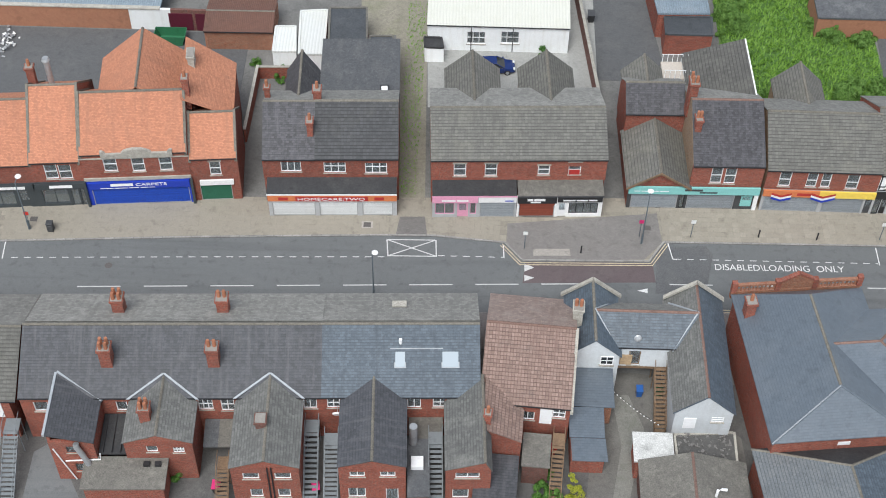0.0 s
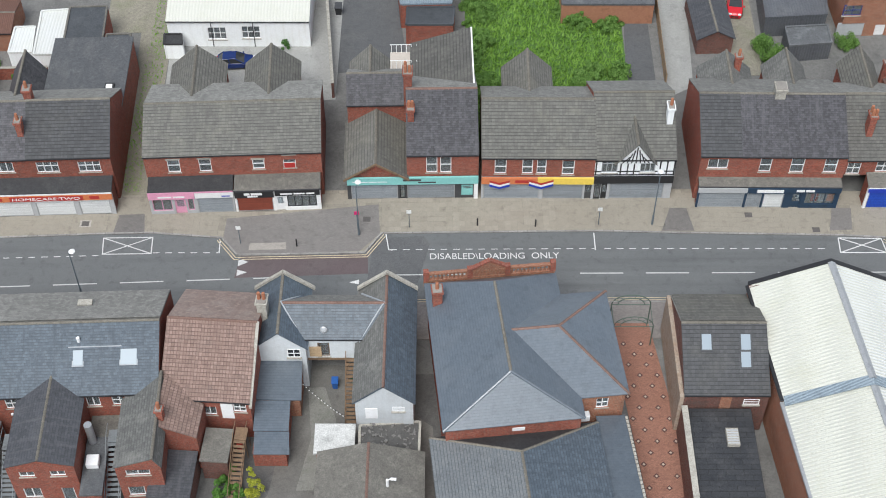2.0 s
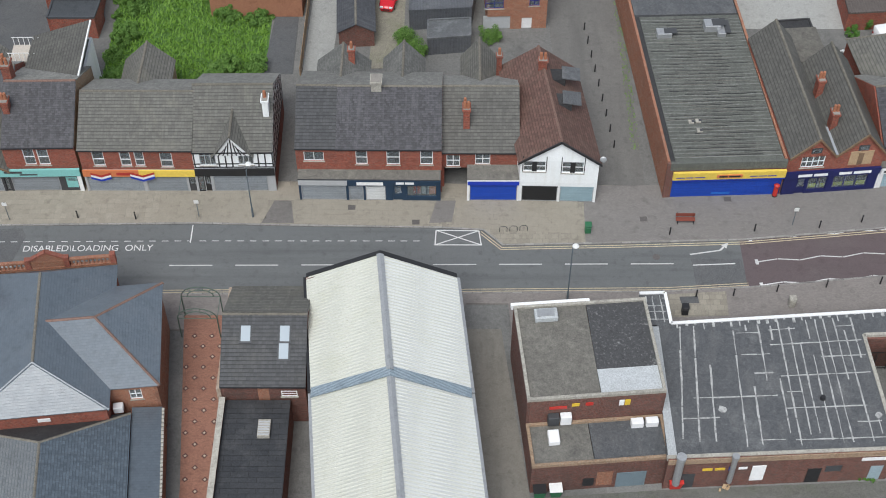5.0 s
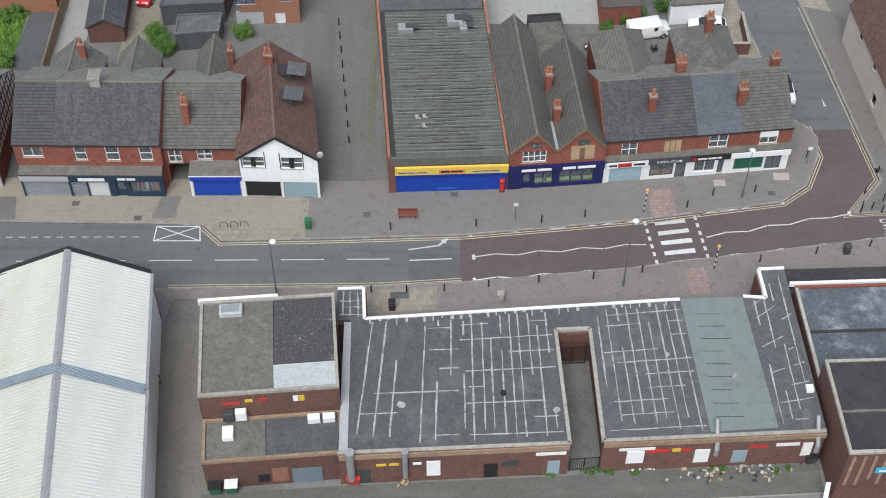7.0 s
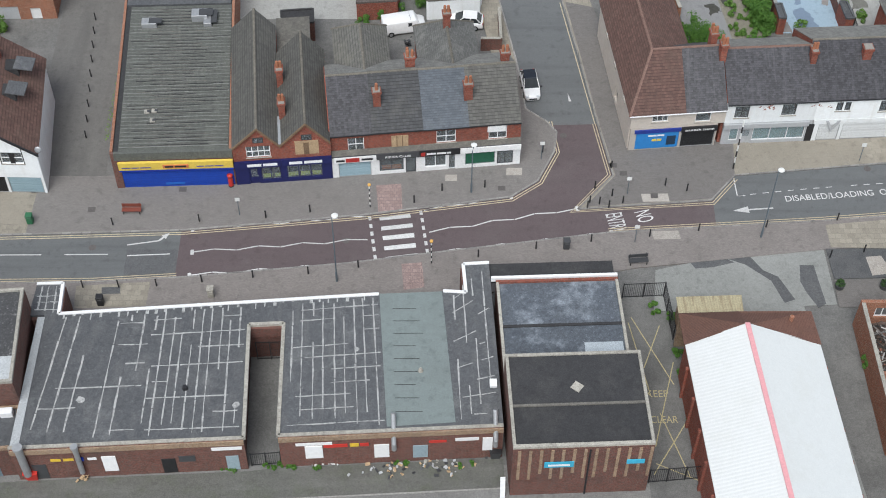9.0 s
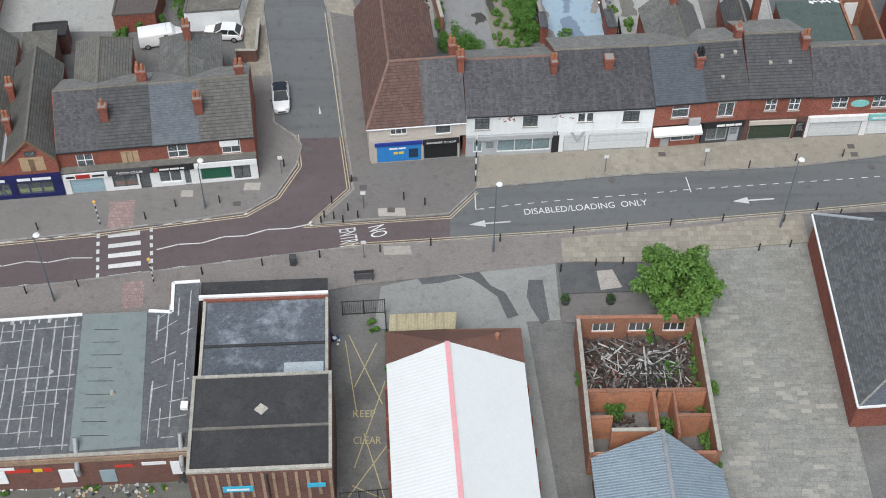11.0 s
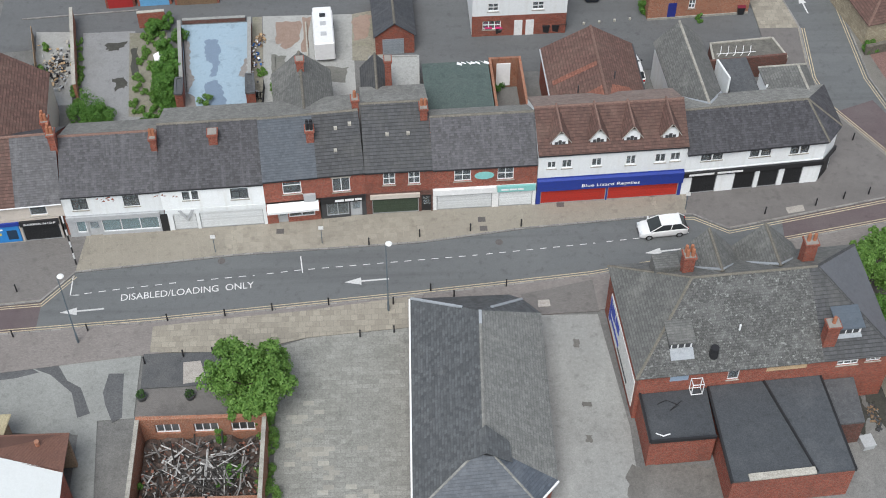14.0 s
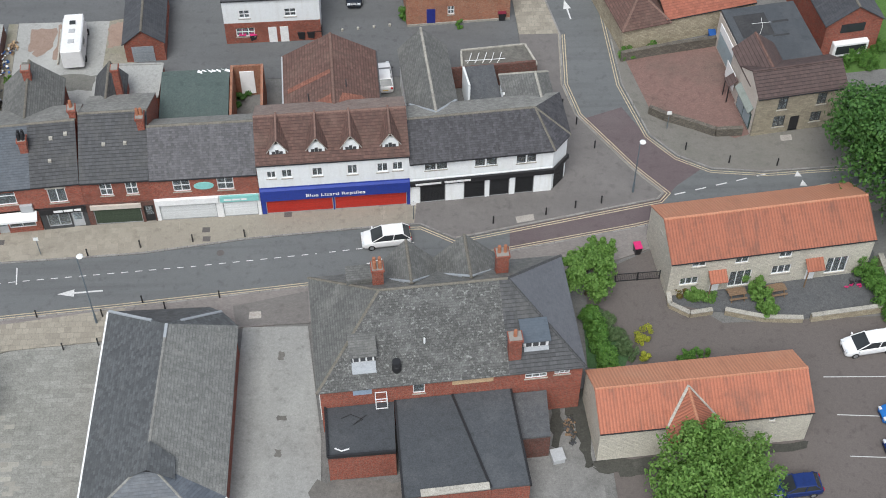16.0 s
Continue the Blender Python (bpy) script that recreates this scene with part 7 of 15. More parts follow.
def terrace():
    m, W = along(-41, -20.9, -3.8, -19.4)
    t = thing("terrace", m, "long slate-roofed brick terrace seen from its rear yards", "building")
    D = 10.7
    e, r = 5.6, 8.43
    s = (24.35, 7.77)[0]
    rw = [(0.99, 3.72, 2.18, 5.01) + (1, 0), (7.67, 3.78, 8.59, 5.07) + (1, 0), (14.33, 3.92, 15.52, 5.36) + (3, 0.5), (16.16, 3.75, 17.26, 5.44) + (2, 0.5),
          (22.86, 4.05, 23.96, 5.42) + (2, 0), (24.78, 4.12, 25.84, 5.41) + (2, 0.5), (31.3, 4.1, 32.4, 5.47) + (2, 0), (33.36, 4.17, 34.6, 5.46) + (2, 0.5)]
    front(t, 0, W, 0, e - 0.08, rw, BRICK)
    shell(t, 0, W, 0.26, D, e, BRICK, r, front=False)
    gable_u(t, s, D, e, r, SLATE, so=0.05)
    gable_u(t, W - s, D, e + 0.03, r + 0.03, SLATE_BL, u0=s, so=0.0)
    # pale layer over the street slope: lichen and grazing sheen as colour
    part("back_slope_cover", slab(BM(), [(0.1, D / 2 + 0.3, r - 0.02), (s, D / 2 + 0.3, r - 0.02), (s, D - 0.1, e + 0.24), (0.1, D - 0.1, e + 0.24)], 0.06), LICHEN_SHEEN, t, "pale street slope, lichen and sheen in its colour")
    part("back_slope_cover", slab(BM(), [(s + 0.02, D / 2 + 0.3, r + 0.01), (W, D / 2 + 0.3, r + 0.01), (W, D - 0.1, e + 0.27), (s + 0.02, D - 0.1, e + 0.27)], 0.06), LICHEN_SHEEN, t, "pale street slope, lichen and sheen in its colour")
    # tall stacks on both slopes
    for x, y0, v, p in (((7.03, 7.72)[0], 0, 2.6, 4), ((15.65, 7.7)[0], 0, 2.6, 2)):
        chimney(t, x, v, e + 0.8, r + 0.6, 0.95, 1.0, p, BRICK_OR)
        chimney(t, x + 0.35, 7.6, e + 1.0, r + 0.7, 0.95, 1.0, p, BRICK_OR)
        part("lead_apron", slab(BM(), [(x - 0.7, 2.0, e + 2.0 * 0.532 + 0.07), (x + 0.7, 2.0, e + 2.0 * 0.532 + 0.07), (x + 0.7, 0.7, e + 0.7 * 0.532 + 0.07), (x - 0.7, 0.7, e + 0.7 * 0.532 + 0.07)], 0.05), SLATE_BL, t)
    # roof windows and vents
    for q in ((30.32, 5.94, 31.11, 7.49), (34.15, 6, 35.45, 7.48)):
        u0, u1 = q[0], q[2]
        bm = BM()
        v0, v1 = 2.1, 3.2
        k = 0.532
        slab(bm, [(u0 - 0.08, v0 - 0.08, e + v0 * k + 0.1), (u1 + 0.08, v0 - 0.08, e + v0 * k + 0.1), (u1 + 0.08, v1 + 0.08, e + v1 * k + 0.1), (u0 - 0.08, v1 + 0.08, e + v1 * k + 0.1)], 0.1)
        f = part("roof_window", bm, LEADW, t)
        bm = BM()
        slab(bm, [(u0, v0, e + v0 * k + 0.15), (u1, v0, e + v0 * k + 0.15), (u1, v1, e + v1 * k + 0.15), (u0, v1, e + v1 * k + 0.15)], 0.04)
        part("roof_window_pane", bm, SKYGLASS, f)
    part("vent_pipe", tube(BM(), [(30.74, 7.8)[:1] + (3.9, 7.4), (30.74, 7.8)[:1] + (3.9, 8.2)], 0.14, 10), UPVC, t)
    part("lead_strip", slab(BM(), [(29.9, 3.5, e + 3.5 * 0.532 + 0.1), (34.2, 3.5, e + 3.5 * 0.532 + 0.1), (34.2, 3.42, e + 3.42 * 0.532 + 0.1), (29.9, 3.42, e + 3.42 * 0.532 + 0.1)], 0.04), LEADW, t)
    bm = BM()
    box(bm, 30.0, 8.0, e + 1.5, 31.2, 8.6, e + 1.75)
    part("roof_window", bm, COPING, t)
    # wings
    part("wing_wall", box(BM(), 3.0, -4.0, 0, 3.25, -0.02, 6.4), BRICK, t)
    part("wing_wall", box(BM(), 6.3, -4.0, 0, 6.55, -0.02, 5.5), BRICK, t)
    part("wing_end", panel(BM(), 3.0, 6.55, 0, 5.5, [(4.3, 3.9, 5.3, 4.8), (4.6, 1.2, 5.5, 2.3)], -4.1, 0.25), BRICK, t)
    window(t, 4.3, 3.9, 1.0, 0.9, -4.1, 1, 0, DKGREY)
    window(t, 4.6, 1.2, 0.9, 1.1, -4.1, 1, 0, DKGREY)
    slopes(t, [[(2.9, -4.25, 6.6), (6.65, -4.25, 5.5), (6.65, -0.2, 5.5), (2.9, 1.8, 6.6)]], SLATE)
    verge(t, (2.9, -4.25, 6.68), (2.9, 1.8, 6.68), 0.2, WHITE_FLASH)
    verge(t, (6.7, -0.2, 5.62), (3.0, 1.85, 6.72), 0.2, WHITE_FLASH)
    duct = part("extract_duct", tube(BM(), [(5.3, -4.35, 5.6), (5.3, -4.45, 5.3), (5.6, -4.5, 4.2), (5.9, -4.6, 3.0), (5.9, -4.6, 1.0)], 0.24, 12), STEEL, t)
    part("soil_pipe", tube(BM(), [(3.3, -4.2, 4.6), (4.4, -4.25, 0.2)], 0.06, 8), UPVC, t)
    part("soil_pipe", tube(BM(), [(4.0, -4.22, 2.9), (6.8, -4.22, 3.1), (6.8, -4.0, 3.6)], 0.06, 8), UPVC, t)
    rear_gable(t, 8.9, 14.3, 11.6, -4.05, 5.4, 6.45, SLATE_MOSS, wins=[(10.6, 3.9, 11.5, 4.75, 1, 0), (12.7, 3.8, 13.6, 4.55, 3, 0.5)])
    chimney(t, 10.6, -2.2, 5.5, 7.6, 0.85, 0.9, 4, BRICK_OR)
    rear_gable(t, 17.5, 22.85, 20.2, -6.44, 5.5, 6.48, SLATE_MOSS, wins=[(18.4, 3.7, 19.7, 4.55, 1, 0.0), (20.9, 3.7, 22.2, 4.55, 1, 0.0), (18.8, 1.0, 19.8, 2.2, 1, 0), (21, 1.0, 22, 2.2, 1, 0)], flash=True)
    chimney(t, 19.8, -3.0, 5.6, 7.1, 0.8, 0.9, 0, BRICK_DK)
    rear_gable(t, 25.95, 31.2, 28.6, -6.44, 5.6, 6.46, SLATE, wins=[(26.8, 4.0, 28.0, 4.7, 2, 0), (29.2, 4.0, 30.4, 4.7, 2, 0), (26.6, 0.9, 28.0, 2.3, 2, 0), (29.6, 0.1, 30.6, 2.2, 1, 0)], flash=False)
    rear_gable(t, 34.35, 37.9, 37.4, -6.6, 5.35, 6.42, SLATE_MOSS, wins=[(35.1, 4.0, 37.0, 4.75, 2, 0), (34.9, 1.0, 36.2, 2.3, 1, 0)], flash=False)
    for a in (20.35, 20.65):
        part("down_pipe", box(BM(), a, -6.56, 0.2, a + 0.1, -6.46, 5.4), BLACK, t)
    # low extension roofs between the wings
    part("yard_store", box(BM(), 5.7, -6.7, 0, 12.0, -4.3, 2.85), BRICK, t)
    lean_roof(t, [(5.5, -6.9, 3.0), (12.2, -6.9, 3.0), (12.2, -3.9, 3.05), (5.5, -3.9, 3.05)], 0.2, FELT_GR, "mossy_roof")
    lean_roof(t, [(6.6, -3.8, 3.3), (8.8, -3.8, 3.3), (8.8, -0.1, 3.5), (6.6, -0.1, 3.5)], 0.15, FELT_BK, "lean_to_roof")
    for a in (6.9, 7.6, 8.3):
        part("roof_batten", box(BM(), a, -3.75, 3.32, a + 0.08, -0.15, 3.56), FELT_BK, t)
    for u in (10.3, 11.2):
        part("roof_vent", box(BM(), u, -4.9, 3.0, u + 0.5, -4.5, 3.3), BLACK, t)
    part("yard_store", box(BM(), 31.4, -7.5, 0, 33.0, -2.4, 2.7), BRICK, t)
    lean_roof(t, [(31.3, -7.6, 2.9), (33.1, -7.6, 2.9), (33.1, -2.2, 2.9), (31.3, -2.2, 2.9)], 0.18, FELT, "flat_roof")
    part("flue", tube(BM(), [(31.8, -2.6, 2.9), (31.8, -2.6, 4.9), (31.8, -2.6, 4.95), (31.8, -2.6, 5.3)], 0.33, 12), STEEL, t)
    part("extract_unit", box(BM(), 31.6, -5.2, 2.9, 32.6, -4.2, 3.5), UPVC, t, bevel=0.04)
    part("roof_deck", box(BM(), 31.4, -2.2, 2.6, 34.2, -0.05, 2.8), FELT_GR, t)
    for u in (15.0, 16.2):
        part("yard_roof", slab(BM(), [(u - 0.3, -2.6, 2.4), (u + 0.9, -2.6, 2.4), (u + 0.9, -0.1, 2.7), (u - 0.3, -0.1, 2.7)], 0.12), FELT if u < 16 else FELT_GR, t)
    ds = part("satellite_dish", tube(BM(), [(0, 0, 0), (0, -0.12, 0.02)], 0.42, 20, 0.36), UPVC, t, m=Matrix.Translation((25.6, -0.6, 4.2)) @ Matrix.Rotation(radians(30), 4, "X"))
    part("dish_arm", tube(BM(), [(0, 0, 0), (0, 0.6, -0.2)], 0.03, 6), STEEL, ds)
    return t


# Opaque roof window pane: the pale reflected sky is put into its base colour.
SKYGLASS = glassy("roof window pane with sky reflection", (0.85, 0.9, 0.92))
SKYGLASS.node_tree.nodes["Principled BSDF"].inputs["Transmission Weight"].default_value = 0.0
SKYGLASS.node_tree.nodes["Principled BSDF"].inputs["Base Color"].default_value = (0.26, 0.31, 0.35, 1)
SKYGLASS.node_tree.nodes["Principled BSDF"].inputs["Roughness"].default_value = 0.3
MT, _ = along(-41, -20.9, -3.8, -19.4)
terrace()
for u, v, run, lab in ((22.95, -7.6, 6.0, "grey steel stair up to a first-floor door"), (24.6, -7.9, 5.0, "grey steel stair beside a brick wing"), (33.0, -8.4, 5.6, "grey steel stair up to a flat roof")):
    outside_stair(MT @ Matrix.Translation((u, v, 0)), 1.15, run, 3.0, lab)
outside_stair(MT @ Matrix.Translation((16.0, -8.2, 0)), 1.0, 3.6, 2.2, "dark brown timber stair in a narrow yard", TIMBER)
outside_stair(MT @ Matrix.Translation((-1.5, -6.6, 0)), 1.2, 5.2, 3.0, "grey steel stair with mesh sides and landing")



def west_house():
    m, W = along(-52, -21.3, -41.9, -20.95)
    t = thing("house", m, "brick house with a long grey tile roof", "building")
    shell(t, 0, W, 0, 11, 5.2, BRICK, 8.0)
    gable_u(t, W + 0.5, 11, 5.2, 8.0, TILE_GR, so=0.1)
    part("upstairs_door", box(BM(), W - 1.6, -0.06, 3.0, W - 0.7, -0.004, 5.0), UPVC, t)


west_house()



def pantile_house():
    m, W = along(-3.8, -19.4, 3.5, -19.9)
    t = thing("house", m, "brick house with a faded clay pantile roof", "building")
    e, r, rv = 5.0, 8.3, 5.75
    front(t, 0, W, 0, e - 0.08, [(3.38, 2.98, 4.48, 4.12) + (2, 0), (5.92, 3.62, 6.97, 4.83) + (2, 0.5)], BRICK)
    shell(t, 0, W, 0.26, 11.3, e, BRICK, r, front=False, rv=rv)
    gable_u(t, W, 11.3, e, r, PANTILE_OLD, rv=rv, ridge_mat=RIDGE_RED, so=0.05)
    verge(t, (W + 0.1, -0.3, e - 0.1), (W + 0.1, rv, r + 0.05), 0.25, COPING)
    chimney(t, W + 0.1, 7.9, 5.5, 8.6, 0.8, 1.0, 2, COPING)
    part("white_door", box(BM(), 4.9, -0.06, 2.7, 5.9, -0.004, 4.7), UPVC, t)
    # pantiled wing in line with the last slate wing
    slopes(t, [[(0.3, -3.4, 6.2), (0.3, 1.6, 6.2), (3.6, -0.2, 4.7), (3.6, -3.4, 4.7)]], PANTILE_OLD)
    part("wing_wall", box(BM(), 3.3, -3.3, 0, 3.55, -0.05, 4.6), BRICK, t)
    part("wing_end", slab(BM(), [(0.3, -3.3, 0), (3.3, -3.3, 0), (3.3, -3.3, 4.7), (0.3, -3.3, 6.0)], 0.25, (0, 1, 0)), BRICK, t)
    chimney(t, 0.75, -2.5, 5, 7.2, 0.5, 0.6, 1, BRICK_OR)
    part("low_store", box(BM(), 0.1, -7.5, 0, 3.4, -3.6, 2.2), BRICK_DK, t)
    lean_roof(t, [(0, -7.6, 2.3), (3.5, -7.6, 2.3), (3.5, -3.5, 2.9), (0, -3.5, 2.9)], 0.12, SLATE, "store_roof")
    part("porch", box(BM(), 3.8, -4.2, 0, 5.9, -1.2, 2.6), BRICK_DK, t)
    lean_roof(t, [(3.7, -4.3, 2.75), (6.0, -4.3, 2.75), (6.0, -1.1, 2.75), (3.7, -1.1, 2.75)], 0.15, FELT_GR, "porch_roof")
    return m


MP = pantile_house()
outside_stair(MP @ Matrix.Translation((6.1, -6.4, 0)), 1.0, 4.4, 2.6, "brown timber stair with open treads", TIMBER)



RENDER_GR = surface("greyed white render", (0.56, 0.585, 0.60), (0.51, 0.535, 0.55), stain=(0.36, 0.36, 0.35), amount=0.4, grain=0.06, bump=0.1, streak=(0.44, 0.45, 0.45))


def white_u_house():
    m, W = along(3.6, -15.8, 16.8, -15.8)
    t = thing("house", m, "white rendered U-shaped house with blue slate roofs", "building")
    # west wing
    shell(t, -0.2, 4.1, 1.1, 7.2, 5.6, RENDER_GR, 7.6, axis="v")
    gable_v(t, -0.2, 4.1, 1.1, 7.2, 5.6, 7.6, SLATE_BL, ov=0.15, eo=0.2)
    window(t, 2.55, 4.2, 1.1, 1.1, 0.98, 2, 0.5, pane_mat=DARKP)
    # middle range
    front(t, 4.1, 8.4, 3.0, 5.55, [(5.0, 3.2, 6.0, 5.1, 1, 0)], RENDER_GR, v=1.9, frame_mat=TIMBER)
    part("boarding", box(BM(), 4.3, 1.8, 3.3, 5.3, 1.88, 4.6), BOARD, t)
    gable_u(t, 8.8, 4.7, 5.6, 7.58, SLATE_BL, u0=1.95, v0=1.9, ridge_mat=RIDGE_RED, so=0.0)
    part("wall", box(BM(), 4.1, 6.35, 0, 8.4, 6.6, 5.5), RENDER_GR, t)
    part("passage_back", box(BM(), 4.1, 4.0, 0, 8.4, 4.2, 3.0), BRICK_DK, t)
    part("passage_beam", box(BM(), 4.1, 1.85, 2.75, 8.4, 2.1, 3.0), TIMBER, t)
    # east wing
    shell(t, 8.4, 13.1, -4.1, 7.6, 5.2, RENDER_GR, 7.4, axis="v")
    gable_v(t, 8.4, 13.1, -4.1, 7.6, 5.2, 7.4, SLATE_BL, ov=0.1, eo=0.2, ridge_mat=RIDGE_RED)
    part("lichened_slope", slab(BM(), [(8.15, 7.6, 5.05), (8.15, -4.15, 5.05), (10.7, -4.15, 7.44), (10.7, 7.6, 7.44)], 0.03), SLATE_MOSS, t)
    window(t, 11.4, 3.9, 1.0, 0.6, -4.2, 1, 0.5, pane_mat=DARKP)
    part("white_door", box(BM(), 9.2, -4.16, 2.9, 10.2, -4.104, 4.3), UPVC, t)
    for a, b in (((3.95, 1.7, 5.5), (2.0, 4.25, 7.72)), ((8.55, 1.7, 5.5), (10.6, 4.25, 7.65)), ((3.95, 6.8, 5.5), (2.0, 4.25, 7.72)), ((8.55, 6.8, 5.5), (10.6, 4.25, 7.65))):
        verge(t, (a[0], a[1], a[2] + 0.12), (b[0], b[1], b[2]), 0.11, WHITE_FLASH)
    # shaped street gables
    for c in (1.95, 10.75):
        for k in (-1, 1):
            coping(t, (c + k * 2.6, 7.4, 5.5), (c, 7.4, 7.7), 0.3, 0.18)
    d = dish(t, Matrix.Translation((5.6, 2.3, 6.3)) @ Matrix.Rotation(radians(60), 4, "X"))
    # low slate-roofed sheds in the yard
    part("store", box(BM(), -0.3, -2.0, 0, 3.6, 1.0, 2.6), BRICK_OR, t)
    lean_roof(t, [(-0.4, -2.2, 2.8), (3.8, -2.3, 2.8), (3.7, 1.05, 3.7), (-0.4, 1.05, 3.7)], 0.1, SLATE_NEW, "store_roof")
    part("store", box(BM(), 0.1, -6.9, 0, 2.8, -2.3, 2.0), BRICK, t)
    lean_roof(t, [(0.0, -5.0, 2.35), (2.9, -5.0, 2.35), (2.9, -2.3, 2.75), (0, -2.3, 2.75)], 0.1, SLATE_NEW, "store_roof")
    lean_roof(t, [(0.2, -7.1, 2.1), (3.1, -7.1, 2.1), (2.95, -5.05, 2.3), (0.1, -5.05, 2.3)], 0.1, SLATE_NEW, "store_roof")
    return m


MU = white_u_house()
outside_stair(MU @ Matrix.Translation((7.3, -2.8, 0)), 1.0, 4.6, 3.0, "dark timber stair up to a first-floor door", TIMBER)


def yard_shed():
    t = thing("shed", MU, "grey slate yard shed with a ridge vent pipe", "shed")
    shell(t, 5.6, 13.9, -22, -7.5, 2.9, BRICK_DK, 4.2, axis="v")
    gable_v(t, 5.6, 13.9, -22, -7.5, 2.9, 4.2, FELT_GR, ru=9.6, ridge_mat=RIDGE_RED)
    part("vent_pipe", tube(BM(), [(11.2, -11.0, 3.4), (11.2, -11.0, 4.6), (11.5, -11.0, 4.75), (11.9, -11.0, 4.7)], 0.12, 8), UPVC, t)
    t = thing("flat_shed", MU, "low shed with a peeling white-painted flat roof", "shed")
    part("wall", box(BM(), 5.3, -7.3, 0, 8.2, -4.8, 2.6), BRICK, t)
    lean_roof(t, [(5.1, -7.45, 2.8), (8.4, -7.45, 2.8), (8.4, -4.6, 2.8), (5.1, -4.6, 2.8)], 0.15, surface("peeling white roof", (0.62, 0.62, 0.6), (0.5, 0.5, 0.48), 0.9, stain=(0.25, 0.25, 0.24), amount=0.7, sscale=0.8))


yard_shed()



def hipped_hall():
    m, W = along(19.0, -22.6, 33.7, -21.0)
    t = thing("hall", m, "large brick hall with smooth grey hipped slate roofs", "building")
    e, r = 6.2, 9.1
    shell(t, 0.3, 11.1, -0.5, 14.2, e, BRICK)
    shell(t, 11.1, 15.0, 1.4, 11.6, e, BRICK_OR, sides=(0, 1), front=False)
    front(t, 11.1, 14.75, 0, e - 0.06, [(12.7, 4.3, 13.7, 5.6, 2, 0.5)], BRICK_OR, v=1.4)
    o = 0.2
    slopes(t, [[(0, 14.3, e), (0, -0.8, e), (5.75, 2.4, r), (5.65, 11.6, r)], [(11.4, 14.3, e), (0, 14.3, e), (5.65, 11.6, r)], [(0, -0.8, e), (11.4, -0.7, e), (5.75, 2.4, r)], [(11.4, -0.7, e), (11.4, 14.3, e), (5.65, 11.6, r), (5.75, 2.4, r)]], SLATE_NEW)
    slopes(t, [[(6.4, 6.75, 8.7), (10.3, 6.75, 8.7), (15.3, 11.9, e), (11.2, 11.9, e)], [(10.3, 6.75, 8.7), (15.3, 1.2, e), (15.3, 11.9, e)], [(6.4, 6.75, 8.7), (11.3, 1.2, e), (15.3, 1.2, e), (10.3, 6.75, 8.7)]], SLATE_NEW)
    ridge_line(t, (5.65, 11.6, r), (5.75, 2.4, r), RIDGE)
    ridge_line(t, (5.75, 2.4, r), (0, -0.8, e), SLATE_NEW, name="hip")
    ridge_line(t, (5.75, 2.4, r), (11.4, -0.7, e), SLATE_NEW, name="hip")
    ridge_line(t, (6.4, 6.75, 8.7), (10.3, 6.75, 8.7), RIDGE_RED)
    ridge_line(t, (10.3, 6.75, 8.7), (15.3, 11.9, e), RIDGE_RED, name="hip")
    ridge_line(t, (10.3, 6.75, 8.7), (15.3, 1.2, e), RIDGE_RED, name="hip")
    # red balustraded street parapet with a small pediment
    part("parapet", box(BM(), 0, 14.35, e - 0.6, 11.3, 14.7, e + 0.25), BRICK_OR, t)
    part("parapet_rail", box(BM(), 0, 14.38, e + 0.85, 11.3, 14.68, e + 1.05), BRICK_OR, t)
    me = shared(("baluster",), "baluster", BRICK_OR, lambda bm: tube(bm, [(0, 0, 0), (0, 0, 0.2), (0, 0, 0.45), (0, 0, 0.6)], 0.1, 8, 0.07))
    for i in range(30):
        u = 0.5 + i * 0.355
        if 4.0 < u < 7.3:
            continue
        part("baluster", me, None, t, m=Matrix.Translation((u, 14.53, e + 0.25)))
    for u in (0, 3.75, 7.0, 10.9):
        part("parapet_pier", box(BM(), u, 14.3, e + 0.2, u + 0.45, 14.75, e + 1.35), BRICK, t)
    part("pediment", slab(BM(), [(3.9, 14.4, e + 0.3), (7.4, 14.4, e + 0.3), (7.4, 14.4, e + 1.0), (5.65, 14.4, e + 2.1), (3.9, 14.4, e + 1.0)], 0.3, (0, 1, 0)), BRICK_OR, t)
    for k in (-1, 1):
        coping(t, (5.65 + k * 1.8, 14.55, e + 1.0), (5.65, 14.55, e + 2.1), 0.4, 0.12, BRICK)
    chimney(t, 0.9, 11.9, 5.5, 8.3, 0.8, 0.9, 1, BRICK, None)
    part("alarm_box", box(BM(), 5.6, -0.56, 5.0, 6.6, -0.504, 5.4), UPVC, t)
    part("condenser", box(BM(), 11.3, 0.5, 3.8, 12.1, 1.1, 4.5), UPVC, t, bevel=0.04)
    # lower range to the south
    t2 = thing("hall_annexe", m, "low annexe with a worn grey slate roof beside paved passage", "building")
    shell(t2, -0.6, 12.4, -22, 0.0, 4.0, BRICK)
    slopes(t2, [[(-1.0, -22, 4.0), (6.0, -22, 5.7), (6.0, -2.9, 5.7), (-1.0, 0.2, 4.0)]], surface("slate with pale cross pattern", (0.155, 0.17, 0.18), (0.21, 0.222, 0.228), 0.5, "tile", (0.34, 0.26), jw=0.01, stain=(0.12, 0.13, 0.14), amount=0.5, sscale=0.25, bump=0.3))
    slopes(t2, [[(6.0, -22, 5.7), (12.7, -22, 4.1), (12.7, 0.2, 4.1), (6.0, -2.9, 5.7)]], SLATE_BL)
    # north hip in black felt: the slope's shade is put into its colour
    slopes(t2, [[(-1.0, 0.2, 4.0), (6.0, -2.9, 5.7), (12.7, 0.2, 4.1)]], FELT_BK)
